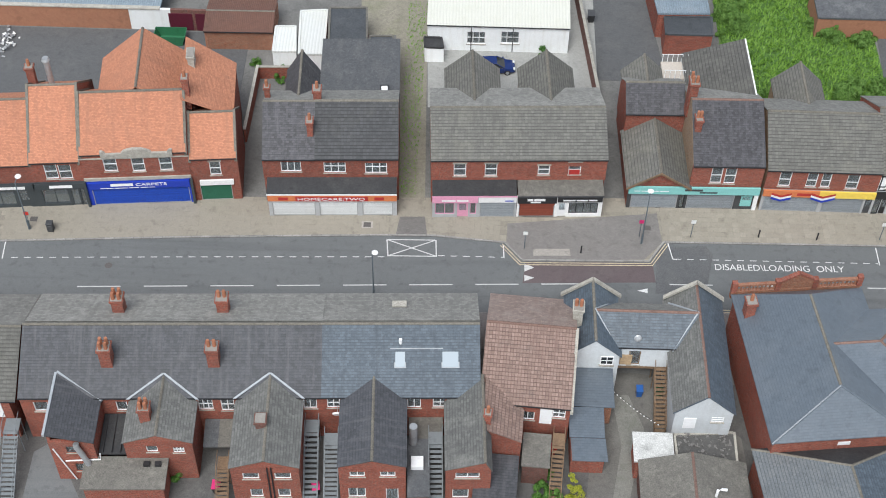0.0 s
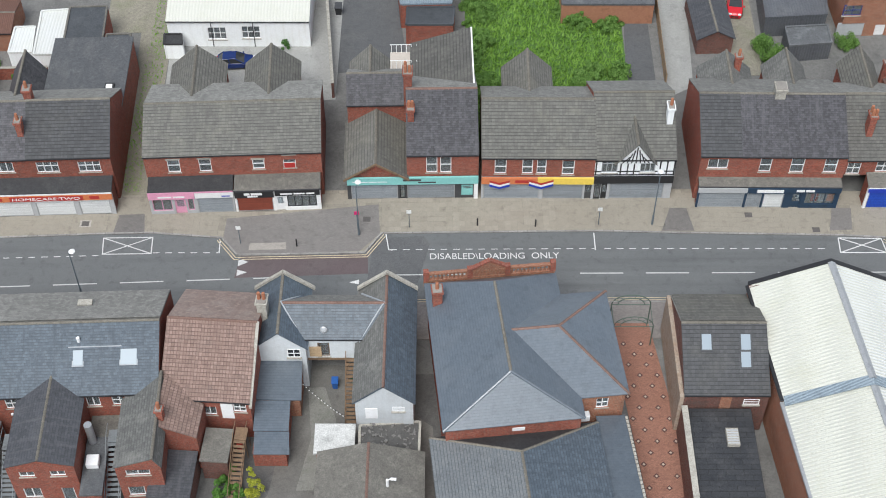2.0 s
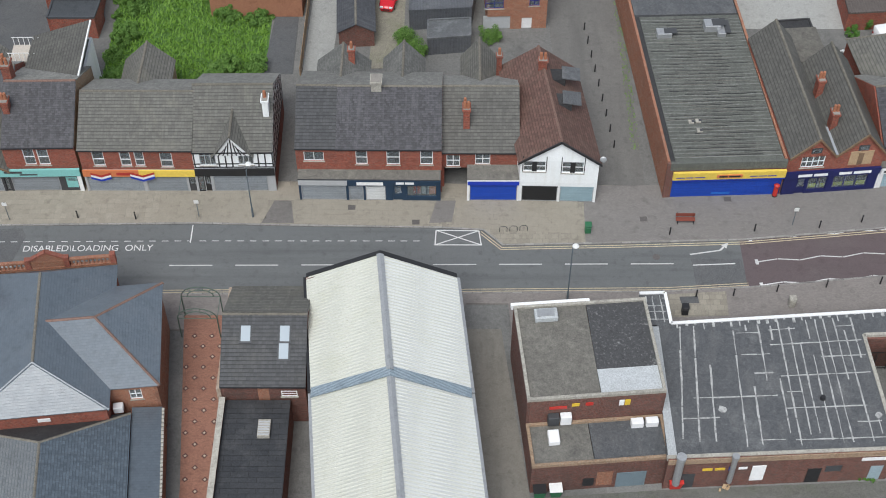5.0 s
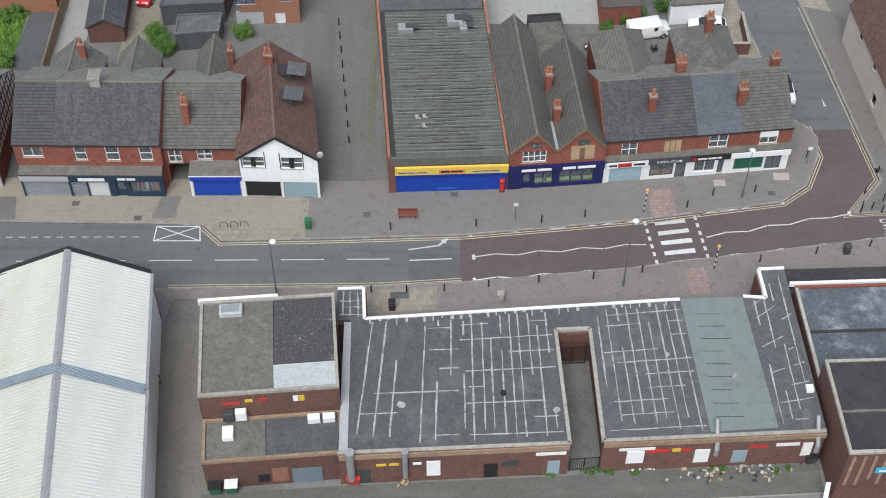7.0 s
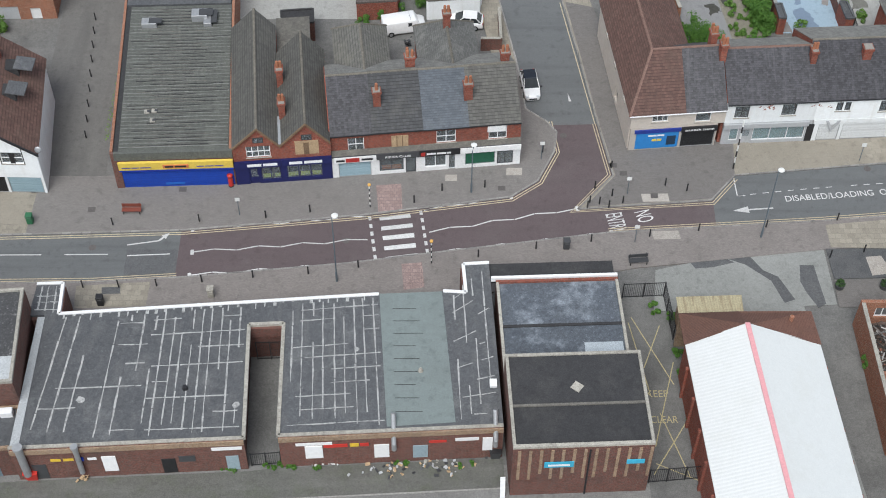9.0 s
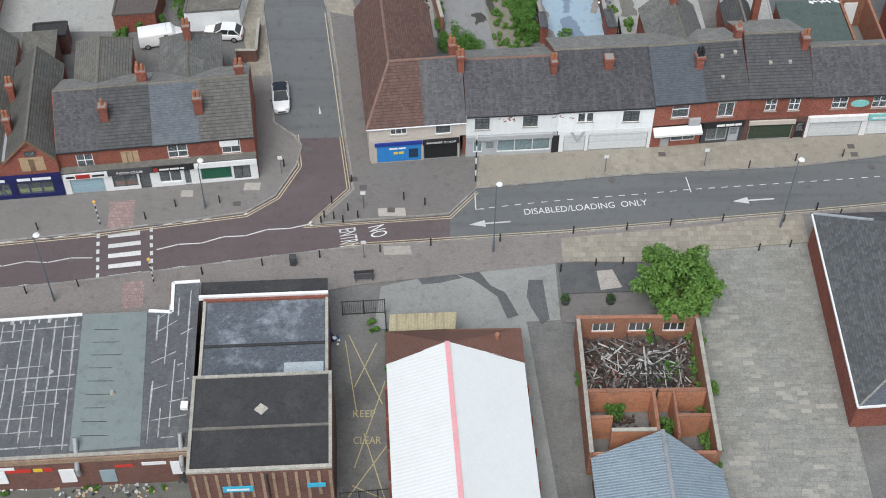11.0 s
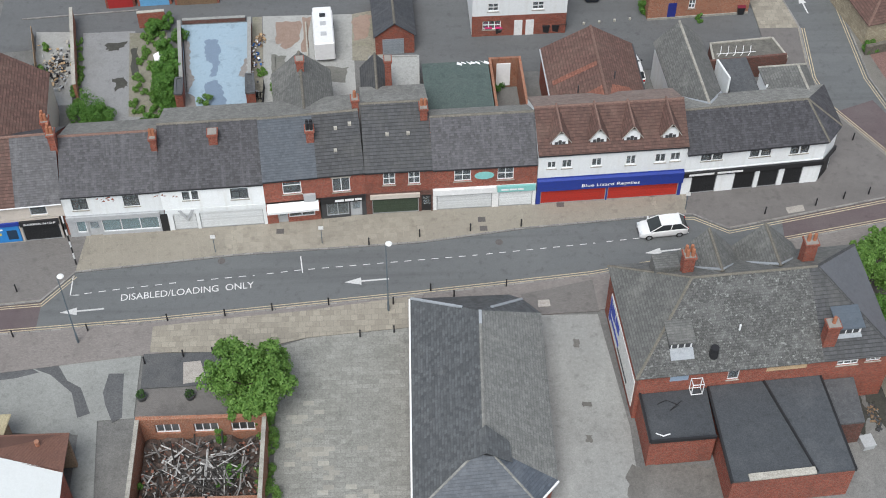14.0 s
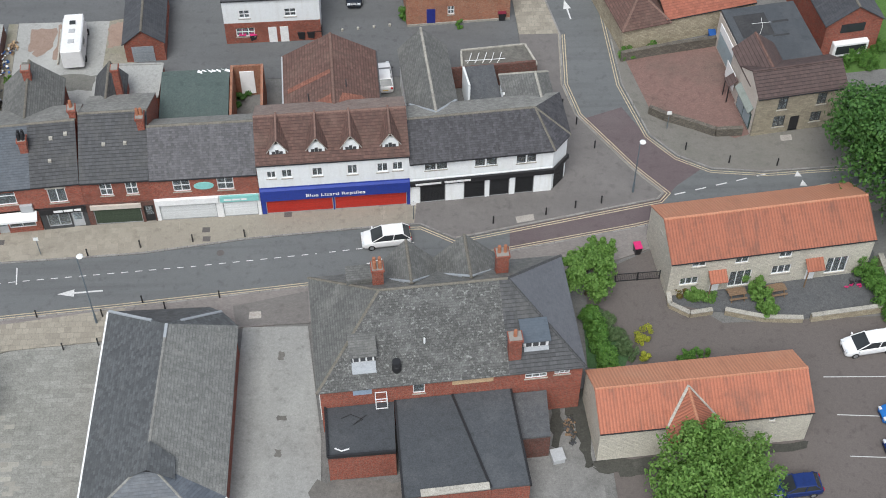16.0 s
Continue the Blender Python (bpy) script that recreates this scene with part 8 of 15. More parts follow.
    ridge_line(t2, (6.0, -22, 5.7), (6.0, -2.9, 5.7))
    ridge_line(t2, (-1.0, 0.2, 4.0), (6.0, -2.9, 5.7), name="hip")
    ridge_line(t2, (6.0, -2.9, 5.7), (12.7, 0.2, 4.1), name="hip")
    part("side_store", box(BM(), 12.75, -22, 0, 15.0, 0.9, 3.4), BRICK_OR, t2)
    lean_roof(t2, [(12.7, -22, 3.75), (15.1, -22, 3.5), (15.1, 1.0, 3.5), (12.7, 1.0, 3.75)], 0.12, SLATE_NEW, "side_roof")
    bm = BM()
    for i in range(60):
        box(bm, 15.1, -21.9 + i * 0.38, 3.48, 15.3, -21.9 + i * 0.38 + 0.28, 3.62)
    part("verge_tiles", bm, COPING, t2)


hipped_hall()



def skylight_house():
    m, W = along(38.7, -19.05, 45.6, -19.05)
    t = thing("house", m, "small house with a dark tile roof and three roof windows", "building")
    e, r, rv = 5.05, 7.78, 5.35
    shell(t, 0, W, 0, 10.3, e, BRICK_DK, r, rv=rv)
    gable_u(t, W, 10.3, e, r, TILE_DK, rv=rv, so=0.05)
    k = (r - e) / rv
    # lighter tiles laid over the street slope, its paler sheen as colour
    part("street_slope_cover", slab(BM(), [(0, rv + 0.2, r + 0.02), (W, rv + 0.2, r + 0.02), (W, 10.4, e + 0.1), (0, 10.4, e + 0.1)], 0.06), TILE_GR, t)
    for u, b in ((1.5, 0.52), (4.7, 0.52), (4.65, 0.28)):
        v0, v1 = rv * b + 0.4, rv * b + 1.6
        f = part("roof_window", slab(BM(), [(u - 0.08, v0 - 0.1, e + k * v0 + 0.1), (u + 0.95, v0 - 0.1, e + k * v0 + 0.1), (u + 0.95, v1 + 0.1, e + k * v1 + 0.1), (u - 0.08, v1 + 0.1, e + k * v1 + 0.1)], 0.1), DKGREY, t)
        part("roof_window_pane", slab(BM(), [(u + 0.05, v0, e + k * v0 + 0.14), (u + 0.82, v0, e + k * v0 + 0.14), (u + 0.82, v1, e + k * v1 + 0.14), (u + 0.05, v1, e + k * v1 + 0.14)], 0.04), SKYGLASS, f)
    window(t, 4.9, e - 1.3, 1.3, 0.7, -0.1, 1, 0.5)
    part("brick_patch", box(BM(), 3.0, -0.03, e - 1.9, 3.9, -0.004, e - 0.1), BRICK_OR, t)
    part("old_side_wall", box(BM(), -0.35, -0.1, 0, -0.004, 10.5, e - 0.2), surface("bare plastered brick", (0.36, 0.27, 0.20), (0.42, 0.36, 0.30), 0.95, stain=(0.27, 0.15, 0.09), amount=0.6, sscale=0.6, bump=0.4), t)
    # flat-roofed block behind, with a parapet wall to the passage
    t2 = thing("rear_store", m, "rear store with a glossy black patched felt roof", "building")
    shell(t2, 0.3, 5.6, -22, -0.3, 3.2, BRICK_DK)
    lean_roof(t2, [(0.3, -22, 3.4), (5.6, -22, 3.4), (5.6, -0.2, 3.4), (0.3, -0.2, 3.4)], 0.2, surface("glossy patched felt", (0.034, 0.036, 0.04), (0.05, 0.052, 0.056), 0.45, "brick", (1.4, 0.5), joint=(0.02, 0.02, 0.02), jw=0.02, stain=(0.10, 0.10, 0.10), amount=0.5, sscale=0.5), "flat_roof")
    part("parapet_wall", box(BM(), -0.1, -22, 0, 0.28, -0.3, 3.9), BRICK_DK, t2)
    part("parapet_coping", box(BM(), -0.16, -22, 3.9, 0.34, -0.3, 4.0), COPING, t2)
    part("roof_vent", box(BM(), 3.2, -3.9, 3.4, 4.2, -2.3, 3.75), COPING, t2)
    for i in range(6):
        part("vent_slat", box(BM(), 3.25, -3.8 + i * 0.24, 3.75, 4.15, -3.68 + i * 0.24, 3.8), GREYP, t2)


skylight_house()


def white_shed():
    t = thing("warehouse", Matrix(), "long white profiled-metal warehouse with shallow gabled roof", "building")
    he, hr = 6.45, 9.5
    P = lambda a, b, f: (a[0] + (b[0] - a[0]) * f, a[1] + (b[1] - a[1]) * f)
    NL, NA, NR = (45.1, -8.7), (51.5, -8.7), (57.95, -8.7)
    SL, SA, SR = (48.9, -48), (55.3, -48), (61.7, -48)
    j = 0.3
    for f0, f1, dz in ((0.0, j, 0.0), (j, 1.0, -0.25)):
        a, b, c = P(NL, SL, f0), P(NA, SA, f0), P(NR, SR, f0)
        d, e, g = P(NL, SL, f1), P(NA, SA, f1), P(NR, SR, f1)
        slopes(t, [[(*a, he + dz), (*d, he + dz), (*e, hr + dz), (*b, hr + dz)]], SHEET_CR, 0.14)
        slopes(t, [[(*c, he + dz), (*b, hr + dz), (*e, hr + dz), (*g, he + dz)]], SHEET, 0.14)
        bm = BM()
        slab(bm, [(b[0] - 0.3, b[1], hr + dz + 0.0), (b[0], b[1], hr + dz + 0.12), (e[0], e[1], hr + dz + 0.12), (e[0] - 0.3, e[1], hr + dz)], 0.05)
        slab(bm, [(b[0], b[1], hr + dz + 0.12), (b[0] + 0.3, b[1], hr + dz + 0.0), (e[0] + 0.3, e[1], hr + dz), (e[0], e[1], hr + dz + 0.12)], 0.05)
        part("ridge_cap", bm, STEEL, t)
        for q, s in ((a, d), (c, g)):
            k = -1 if q is a else 1
            part("eaves_gutter", slab(BM(), [(q[0], q[1], he + dz), (q[0] + k * 0.25, q[1], he + dz - 0.05), (s[0] + k * 0.25, s[1], he + dz - 0.05), (s[0], s[1], he + dz)], 0.2), BLACK if f0 == 0 and k < 0 else STEEL, t)
    a, b, c = P(NL, SL, j), P(NA, SA, j), P(NR, SR, j)
    bm = BM()
    slab(bm, [(a[0], a[1] + 0.3, he + 0.08), (a[0], a[1] - 0.55, he + 0.0), (b[0], b[1] - 0.55, hr + 0.0), (b[0], b[1] + 0.3, hr + 0.08)], 0.12)
    slab(bm, [(c[0], c[1] + 0.3, he + 0.08), (b[0], b[1] + 0.3, hr + 0.08), (b[0], b[1] - 0.55, hr), (c[0], c[1] - 0.55, he)], 0.12)
    part("step_flashing", bm, SHEET_GR, t)
    for A, B, C in ((NL, NA, NR),):
        part("front_gable", slab(BM(), [(A[0], A[1], 0), (C[0], C[1], 0), (C[0], C[1], he), (B[0], B[1], hr - 0.1), (A[0], A[1], he)], 0.3, (0, -1, 0)), BRICK_DK, t)
        for q in (A, C):
            bm = BM()
            s = Vector((B[0] - q[0], B[1] - q[1], hr - he))
            slab(bm, [(q[0], q[1] + 0.35, he + 0.1), (B[0], B[1] + 0.35, hr + 0.1), (B[0], B[1] - 0.05, hr + 0.1), (q[0], q[1] - 0.05, he + 0.1)], 0.35)
            part("verge_trim", bm, BLACK, t)
    for q, s in ((NL, SL), (NR, SR)):
        k = 0.3 if q is NL else -0.3
        part("side_wall", slab(BM(), [(q[0], q[1] - 0.3, 0), (s[0], s[1], 0), (s[0], s[1], he - 0.3), (q[0], q[1] - 0.3, he - 0.3)], 0.3, (k, 0, 0)), BRICK_OR if q is NL else WHITE, t)
    # raised ribs of the sheets
    bm = BM()
    n = 118
    for i in range(n):
        f = (i + 0.5) / n
        dz = 0.0 if f < j else -0.25
        for A, B, C, D in ((NL, SL, NA, SA), (NR, SR, NA, SA)):
            p, q = P(A, B, f), P(C, D, f)
            slab(bm, [(p[0], p[1], he + dz + 0.05), (q[0], q[1], hr + dz + 0.05), (q[0], q[1] - 0.06, hr + dz + 0.05), (p[0], p[1] - 0.06, he + dz + 0.05)], 0.06)
    part("sheet_ribs", bm, SHEET_CR, t, kind="stuff")


white_shed()



# ---- south side: flat-roofed shops, sheds, ruin, pub and cottages ----
def seams(t, quad, z, nu, nv, seed, wu=0.1, keep=0.7, name="felt_seams"):
    """Pale repair strips over felt joints inside a four-cornered roof field, in long broken runs."""
    rnd = random.Random(seed)
    A, B, C, D = [Vector((x, y, 0)) for x, y in quad]

    def at(s, q):
        return (A * (1 - s) + B * s) * (1 - q) + (D * (1 - s) + C * s) * q
    bm = BM()

    def strip(p, q, w, z=z):
        n = max(1, int((q - p).length / 0.9))
        d = (q - p).normalized()
        s = Vector((-d.y, d.x, 0))
        last = None
        for i in range(n + 1):
            c = p + (q - p) * i / n + s * rnd.uniform(-0.02, 0.02)
            h = w * rnd.uniform(0.2, 0.65)
            a, b = bm.verts.new((c + s * h).to_tuple()[:2] + (z,)), bm.verts.new((c - s * h).to_tuple()[:2] + (z,))
            if last:
                bm.faces.new((last[0], last[1], b, a))
            last = (a, b)
    for i in range(nu):
        s = (i + 0.5 + rnd.uniform(-0.08, 0.08)) / nu
        q = rnd.uniform(0, 0.12)
        while q < 0.95:
            e = min(1, q + rnd.choice((0.12, 0.2, 0.3, 0.45, 0.6)))
            if rnd.random() < keep:
                strip(at(s, q), at(s, e), wu)
            q = e + 0.005
    for i in range(nv):
        q = (i + 0.5 + rnd.uniform(-0.1, 0.1)) / nv
        s = rnd.uniform(0, 0.2)
        while s < 0.95:
            e = min(1, s + rnd.uniform(0.12, 0.6))
            if rnd.random() < keep * 0.8:
                strip(at(s, q), at(e, q), wu * 0.9, z + 0.004)
            s = e + 0.01
    for i in range(nu // 4):
        p = at(rnd.random(), rnd.random())
        if rnd.random() < 0.6:
            w = rnd.uniform(0.12, 0.4)
            vs = [bm.verts.new((p.x + w * math.cos(a + rnd.uniform(-0.3, 0.3)), p.y + w * rnd.uniform(0.6, 1.3) * math.sin(a), z + 0.008)) for a in (0, 1.0, 2.1, 3.2, 4.2, 5.2)]
            bm.faces.new(vs)
    return part(name, bm, SEAM, t, kind="stuff")


def rail_fence(a, b, h, label, n=None, name="metal_fence"):
    """A dark steel fence of posts, rails and upright bars."""
    m, L = along(*a, *b)
    t = thing(name, m, label, "fence")
    for i in range(max(2, round(L / 1.6)) + 1):
        u = L * i / max(2, round(L / 1.6))
        part("post", box(BM(), u - 0.04, -0.04, 0, u + 0.04, 0.04, h + 0.1), BLACK, t)
    for z in (0.15, h):
        part("rail", box(BM(), 0, -0.025, z - 0.03, L, 0.025, z + 0.03), BLACK, t)
    me = shared(("bar", round(h, 2)), "bar", BLACK, lambda bm: box(bm, -0.012, -0.012, 0.15, 0.012, 0.012, h))
    for i in range(1, int(L / 0.16)):
        part("bar", me, None, t, m=Matrix.Translation((i * 0.16, 0, 0)))
    return t


def back_wall(t, A, B, h, items, wall=None, z0=0.0):
    """Service rear of a shop row from A to B, with doors, boards and signs: (from, to, z0, z1, material, proud)."""
    m, L = along(*A, *B)
    w = part("rear_wall", panel(BM(), 0, L, z0, h, [], 0, 0.3), wall or BRICK_DK, t, m=m)
    part("fascia_board", box(BM(), 0, -0.12, h - 0.55, L, -0.004, h), BRICK_BUFF, t, m=m)
    for i, (a, b, c, d, mm, pr) in enumerate(items):
        part("door_panel" if d - c > 1.5 else "wall_sign", box(BM(), a, -pr, c, b, -0.004, d), mm, t, m=m)
    return m


YELP = paint("sign yellow", (0.75, 0.5, 0.05), 0.5)
REDS = paint("sign red", (0.55, 0.04, 0.03), 0.5)


def two_step_block():
    m, W = along(63.4, -26.1, 74.45, -25.15)
    t = thing("shop_block", m, "brown brick block with stepped flat felt roofs", "building")
    for nm, u0, u1, v0, v1, z in (("upper", 0.4, 11.5, 4.3, 13.8, 6.9), ("lower", 0.4, 11.5, 0.2, 4.25, 3.7)):
        shell(t, u0, u1, v0, v1, z, BRICK_DK)
        for a in ((u0, v0, u1, v0 + 0.25), (u0, v1 - 0.25, u1, v1), (u0, v0 + 0.25, u0 + 0.25, v1 - 0.25), (u1 - 0.25, v0 + 0.25, u1, v1 - 0.25)):
            part("parapet", box(BM(), a[0], a[1], z - 0.06, a[2], a[3], z + 0.25), BRICK_BUFF if nm == "lower" else COPING, t)
    lean_roof(t, [(0.6, 4.5, 6.95), (6.3, 4.5, 6.95), (6.4, 13.6, 6.95), (0.6, 13.6, 6.95)], 0.1, FELT_GR)
    lean_roof(t, [(6.35, 7.0, 6.95), (11.3, 7.0, 6.95), (11.3, 13.6, 6.95), (6.45, 13.6, 6.95)], 0.1, surface("felt with flaking white coat", (0.06, 0.06, 0.062), (0.05, 0.05, 0.052), 0.8, stain=(0.42, 0.42, 0.41), amount=0.75, sscale=0.9, cover=0.4))
    lean_roof(t, [(6.35, 4.5, 6.96), (11.3, 4.5, 6.96), (11.3, 6.95, 6.96), (6.35, 6.95, 6.96)], 0.1, SILVERP)
    lean_roof(t, [(0.6, 0.45, 3.72), (5.4, 0.45, 3.72), (5.4, 4.2, 3.72), (0.6, 4.2, 3.72)], 0.1, surface("felt pools and grit", (0.19, 0.18, 0.16), (0.15, 0.145, 0.13), 0.8, stain=(0.05, 0.05, 0.05), amount=0.85, sscale=0.4, cover=0.5))
    lean_roof(t, [(5.45, 0.45, 3.72), (11.3, 0.45, 3.72), (11.3, 4.2, 3.72), (5.45, 4.2, 3.72)], 0.1, FELT)
    part("white_edge", box(BM(), 0.2, 13.8, 6.6, 6.8, 14.1, 7.15), UPVC, t)
    v = part("roof_box", box(BM(), 2.0, 12.0, 6.95, 3.9, 13.1, 7.5), SILVERP, t, bevel=0.05)
    part("roof_box_vent", box(BM(), 2.2, 12.2, 7.5, 3.6, 12.9, 7.6), STEEL, v)
    v = part("skylight", box(BM(), 2.0, 2.1, 3.72, 2.9, 3.3, 4.3), UPVC, t, bevel=0.06)
    # things on the step wall
    for a, b, c, d, mm, pr in ((2.2, 3.6, 5.7, 6.0, REDS, 0.08), (4.0, 4.6, 5.9, 6.25, YELP, 0.06), (5.1, 5.7, 5.9, 6.25, REDS, 0.06), (7.8, 8.2, 5.6, 6.3, UPVC, 0.06), (8.25, 8.7, 5.6, 6.3, YELP, 0.06)):
        part("wall_sign", box(BM(), a, 4.3 - pr, c, b, 4.296, d), mm, t)
    for u in (2.1, 3.1):
        part("condenser", box(BM(), u, 3.7, 4.1, u + 0.9, 4.25, 5.2), UPVC if u > 3 else DKGREY, t, bevel=0.04)
    for u in (8.8, 10.0):
        c = part("condenser", box(BM(), u, 3.2, 3.72, u + 1.0, 3.8, 4.4), UPVC, t, bevel=0.04)
    for a, b, c, d, mm, pr in ((4.6, 5.5, 0.6, 1.6, BLACK, 0.1), (7.3, 9.7, 0.05, 2.1, paint("slate blue door", (0.16, 0.21, 0.24)), 0.06), (5.7, 7.0, 0.4, 2.4, BRICK_OR, 0.02)):
        part("rear_door" if d > 2 else "rear_grille", box(BM(), a, 0.2 - pr, c, b, 0.196, d), mm, t)


SILVERP = surface("silver roof paint", (0.46, 0.48, 0.49), (0.41, 0.43, 0.44), 0.55, stain=(0.3, 0.3, 0.3), amount=0.4, sscale=0.9)
two_step_block()


def shop_row():
    t = thing("shop_row", Matrix(), "flat-roofed shop row with patched black felt and white seams", "building")
    z = 4.3
    west = [(74.4, -25.2), (92.7, -24.3), (92.2, -13.1), (93.6, -13.0), (93.6, -10.6), (76.1, -11.95), (75.9, -8.6), (73.7, -8.7), (73.6, -12.1), (74.9, -12.1)]
    east = [(95.4, -24.1), (113.2, -23.2), (112.5, -6.4), (110.25, -6.55), (110.45, -9.7), (108.5, -9.55), (93.6, -10.6), (93.6, -13.0), (95.1, -12.95)]
    for nm, pts in (("west", west), ("east", east)):
        part("flat_roof", prism(BM(), pts, z - 0.25, z), FELT, t)
        part("wall_block", prism(BM(), [(x + (0.25 if x < 80 or 95 < x < 96 else -0.25) * (0 if 93 < x < 94 else 1), y + (0.25 if y < -20 else (-0.25 if y > -13.2 else 0))) for x, y in pts], 0, z - 0.25), BRICK_DK, t)
    part("repaired_strip", prism(BM(), [(103.95, -23.3), (109.4, -22.9), (108.4, -9.6), (103.05, -9.85)], z, z + 0.03), FELT_PALE, t)
    for i in range(9):
        y = -11.5 - i * 1.3
        part("strip_lap", box(BM(), 104.2 + 0.05 * i, y, z + 0.03, 106.2 + 0.3 * (i % 3), y + 0.05, z + 0.045), FELT_BK, t)
    seams(t, [(75.2, -24.8), (84, -24.4), (84, -12), (76.3, -12.3)], z + 0.012, 7, 6, 1, 0.14, 0.66)
    seams(t, [(84, -24.4), (92.3, -24.1), (91.8, -11.2), (84, -11.8)], z + 0.012, 10, 8, 2, 0.13, 0.82)
    seams(t, [(95.8, -23.7), (103.8, -23.2), (102.9, -10.2), (95.4, -11)], z + 0.012, 9, 10, 3, 0.13, 0.88)
    seams(t, [(109.5, -22.8), (112.8, -22.7), (112.2, -7), (109, -10)], z + 0.012, 4, 9, 4, 0.12, 0.6)
    seams(t, [(73.9, -11.8), (75.9, -11.8), (75.7, -8.9), (73.9, -9)], z + 0.012, 3, 4, 5, 0.12, 0.9)
    part("silver_flashing", prism(BM(), [(74.5, -25.0), (75.2, -25.0), (75.0, -12.3), (74.4, -12.3)], z, z + 0.05), SILVERP, t)
    # white roof edges
    for a, b in (((76.1, -11.95), (103.0, -9.87)), ((75.9, -8.6), (76.1, -11.95)), ((73.7, -8.7), (75.9, -8.6)), ((108.5, -9.55), (110.45, -9.7)), ((110.45, -9.7), (110.25, -6.55)), ((110.25, -6.55), (112.5, -6.4))):
        part("roof_edge", raised([a, b], 0.28, z - 0.3, z + 0.1), UPVC, t)
    rnd = random.Random(9)
    for i in range(34):
        s = i / 34
        x = 76.5 + 26 * s
        y = -11.92 + 2.08 * s
        part("edge_patch", box(BM(), x, y - rnd.uniform(0.25, 0.9), z + 0.012, x + rnd.uniform(0.08, 0.3), y - 0.1, z + 0.03), SEAM, t)
    for a, b in (((74.4, -25.2), (92.7, -24.3)), ((95.4, -24.1), (113.2, -23.2)), ((92.7, -24.3), (92.2, -13.1)), ((95.4, -24.1), (95.1, -12.95)), ((92.2, -13.1), (95.1, -12.95))):
        part("roof_upstand", raised([a, b], 0.3, z - 0.3, z + 0.08), COPING, t)
    blue = paint("pale blue door", (0.30, 0.38, 0.42), 0.5)
    back_wall(t, (74.5, -25.45), (92.7, -24.5), z - 0.02, [(1.3, 2.4, 0.1, 2.1, DKGREY, 0.05), (2.9, 3.7, 2.5, 2.8, YELP, 0.05), (3.9, 4.7, 2.5, 2.8, YELP, 0.05), (5.0, 5.5, 2.4, 2.9, BLUE, 0.05), (5.8, 6.5, 2.5, 2.8, UPVC, 0.05),
              (6.9, 8.0, 0.8, 2.9, UPVC, 0.08), (11.5, 12.6, 0.1, 2.1, BLACK, 0.05), (12.9, 14.2, 1.6, 2.4, DKGREY, 0.05), (16.6, 17.6, 0.1, 2.1, blue, 0.05), (15.6, 18.0, 3.0, 3.4, UPVC, 0.05)])
    back_wall(t, (95.4, -24.3), (113.2, -23.4), z - 0.02, [(1.3, 4.2, 3.0, 3.35, UPVC, 0.05), (2.0, 3.4, 1.2, 2.9, UPVC, 0.1), (3.5, 5.4, 2.6, 3.0, REDS, 0.06), (5.6, 6.3, 2.6, 3.0, YELP, 0.06), (6.4, 7.1, 2.6, 3.0, REDS, 0.06),
              (7.5, 8.7, 0.9, 2.7, UPVC, 0.1), (10.6, 11.8, 0.6, 2.3, blue, 0.08), (11.9, 13.3, 2.6, 2.9, REDS, 0.05), (14.0, 15.9, 2.7, 3.1, UPVC, 0.05), (16.2, 17.0, 1.2, 3.0, UPVC, 0.08)])
    for (x, y), h in (((75.4, -25.7), 4.6), ((79.7, -25.5), 4.4)):
        d = part("extract_duct", tube(BM(), [(x, y, 1.2), (x, y, h), (x, y, h + 0.02), (x, y, h + 0.45)], 0.32 if h > 4.5 else 0.22, 12), STEEL, t)
        part("duct_cowl", tube(BM(), [(x, y, h + 0.3), (x, y, h + 0.6)], 0.4 if h > 4.5 else 0.3, 12), STEEL, d)
    for x, y in ((104.5, -24.2), (112.6, -23.9)):
        part("extract_duct", tube(BM(), [(x, y, 2.4), (x, y, 3.2), (x, y + 0.5, 3.9), (x - 0.05, y + 1.6, 5.2)], 0.2, 12), STEEL, t)
    part("roof_hatch", box(BM(), 112.2, -19.6, z, 112.8, -18.9, z + 0.35), UPVC, t, bevel=0.03)
    part("roof_cowl", tube(BM(), [(106.6, -17.9, z), (106.6, -17.9, z + 0.35)], 0.25, 10, 0.12), COPING, t)
    part("roof_cowl", tube(BM(), [(87.6, -19.6, z), (87.6, -19.6, z + 0.3)], 0.25, 10, 0.2), BLACK, t)
    part("gate_bridge", box(BM(), 92.3, -13.4, 2.9, 95.1, -13.0, 4.1), BRICK_DK, t)
    # street fronts under the roof edge
    m, L = along(103.0, -9.6, 76.3, -11.7)
    for i in range(7):
        u = 0.5 + i * 3.75
        part("shop_window", box(BM(), u, -0.06, 0.5, u + 3.0, -0.004, 2.6), DKGREY, t, m=m)


shop_row()
rail_fence((92.95, -24.2), (95.3, -24.0), 1.7, "dark steel gate across a narrow covered passage", name="metal_gate")
rail_fence((92.6, -13.6), (94.9, -13.5), 2.4, "dark steel gate at the street end of a passage", name="metal_gate")


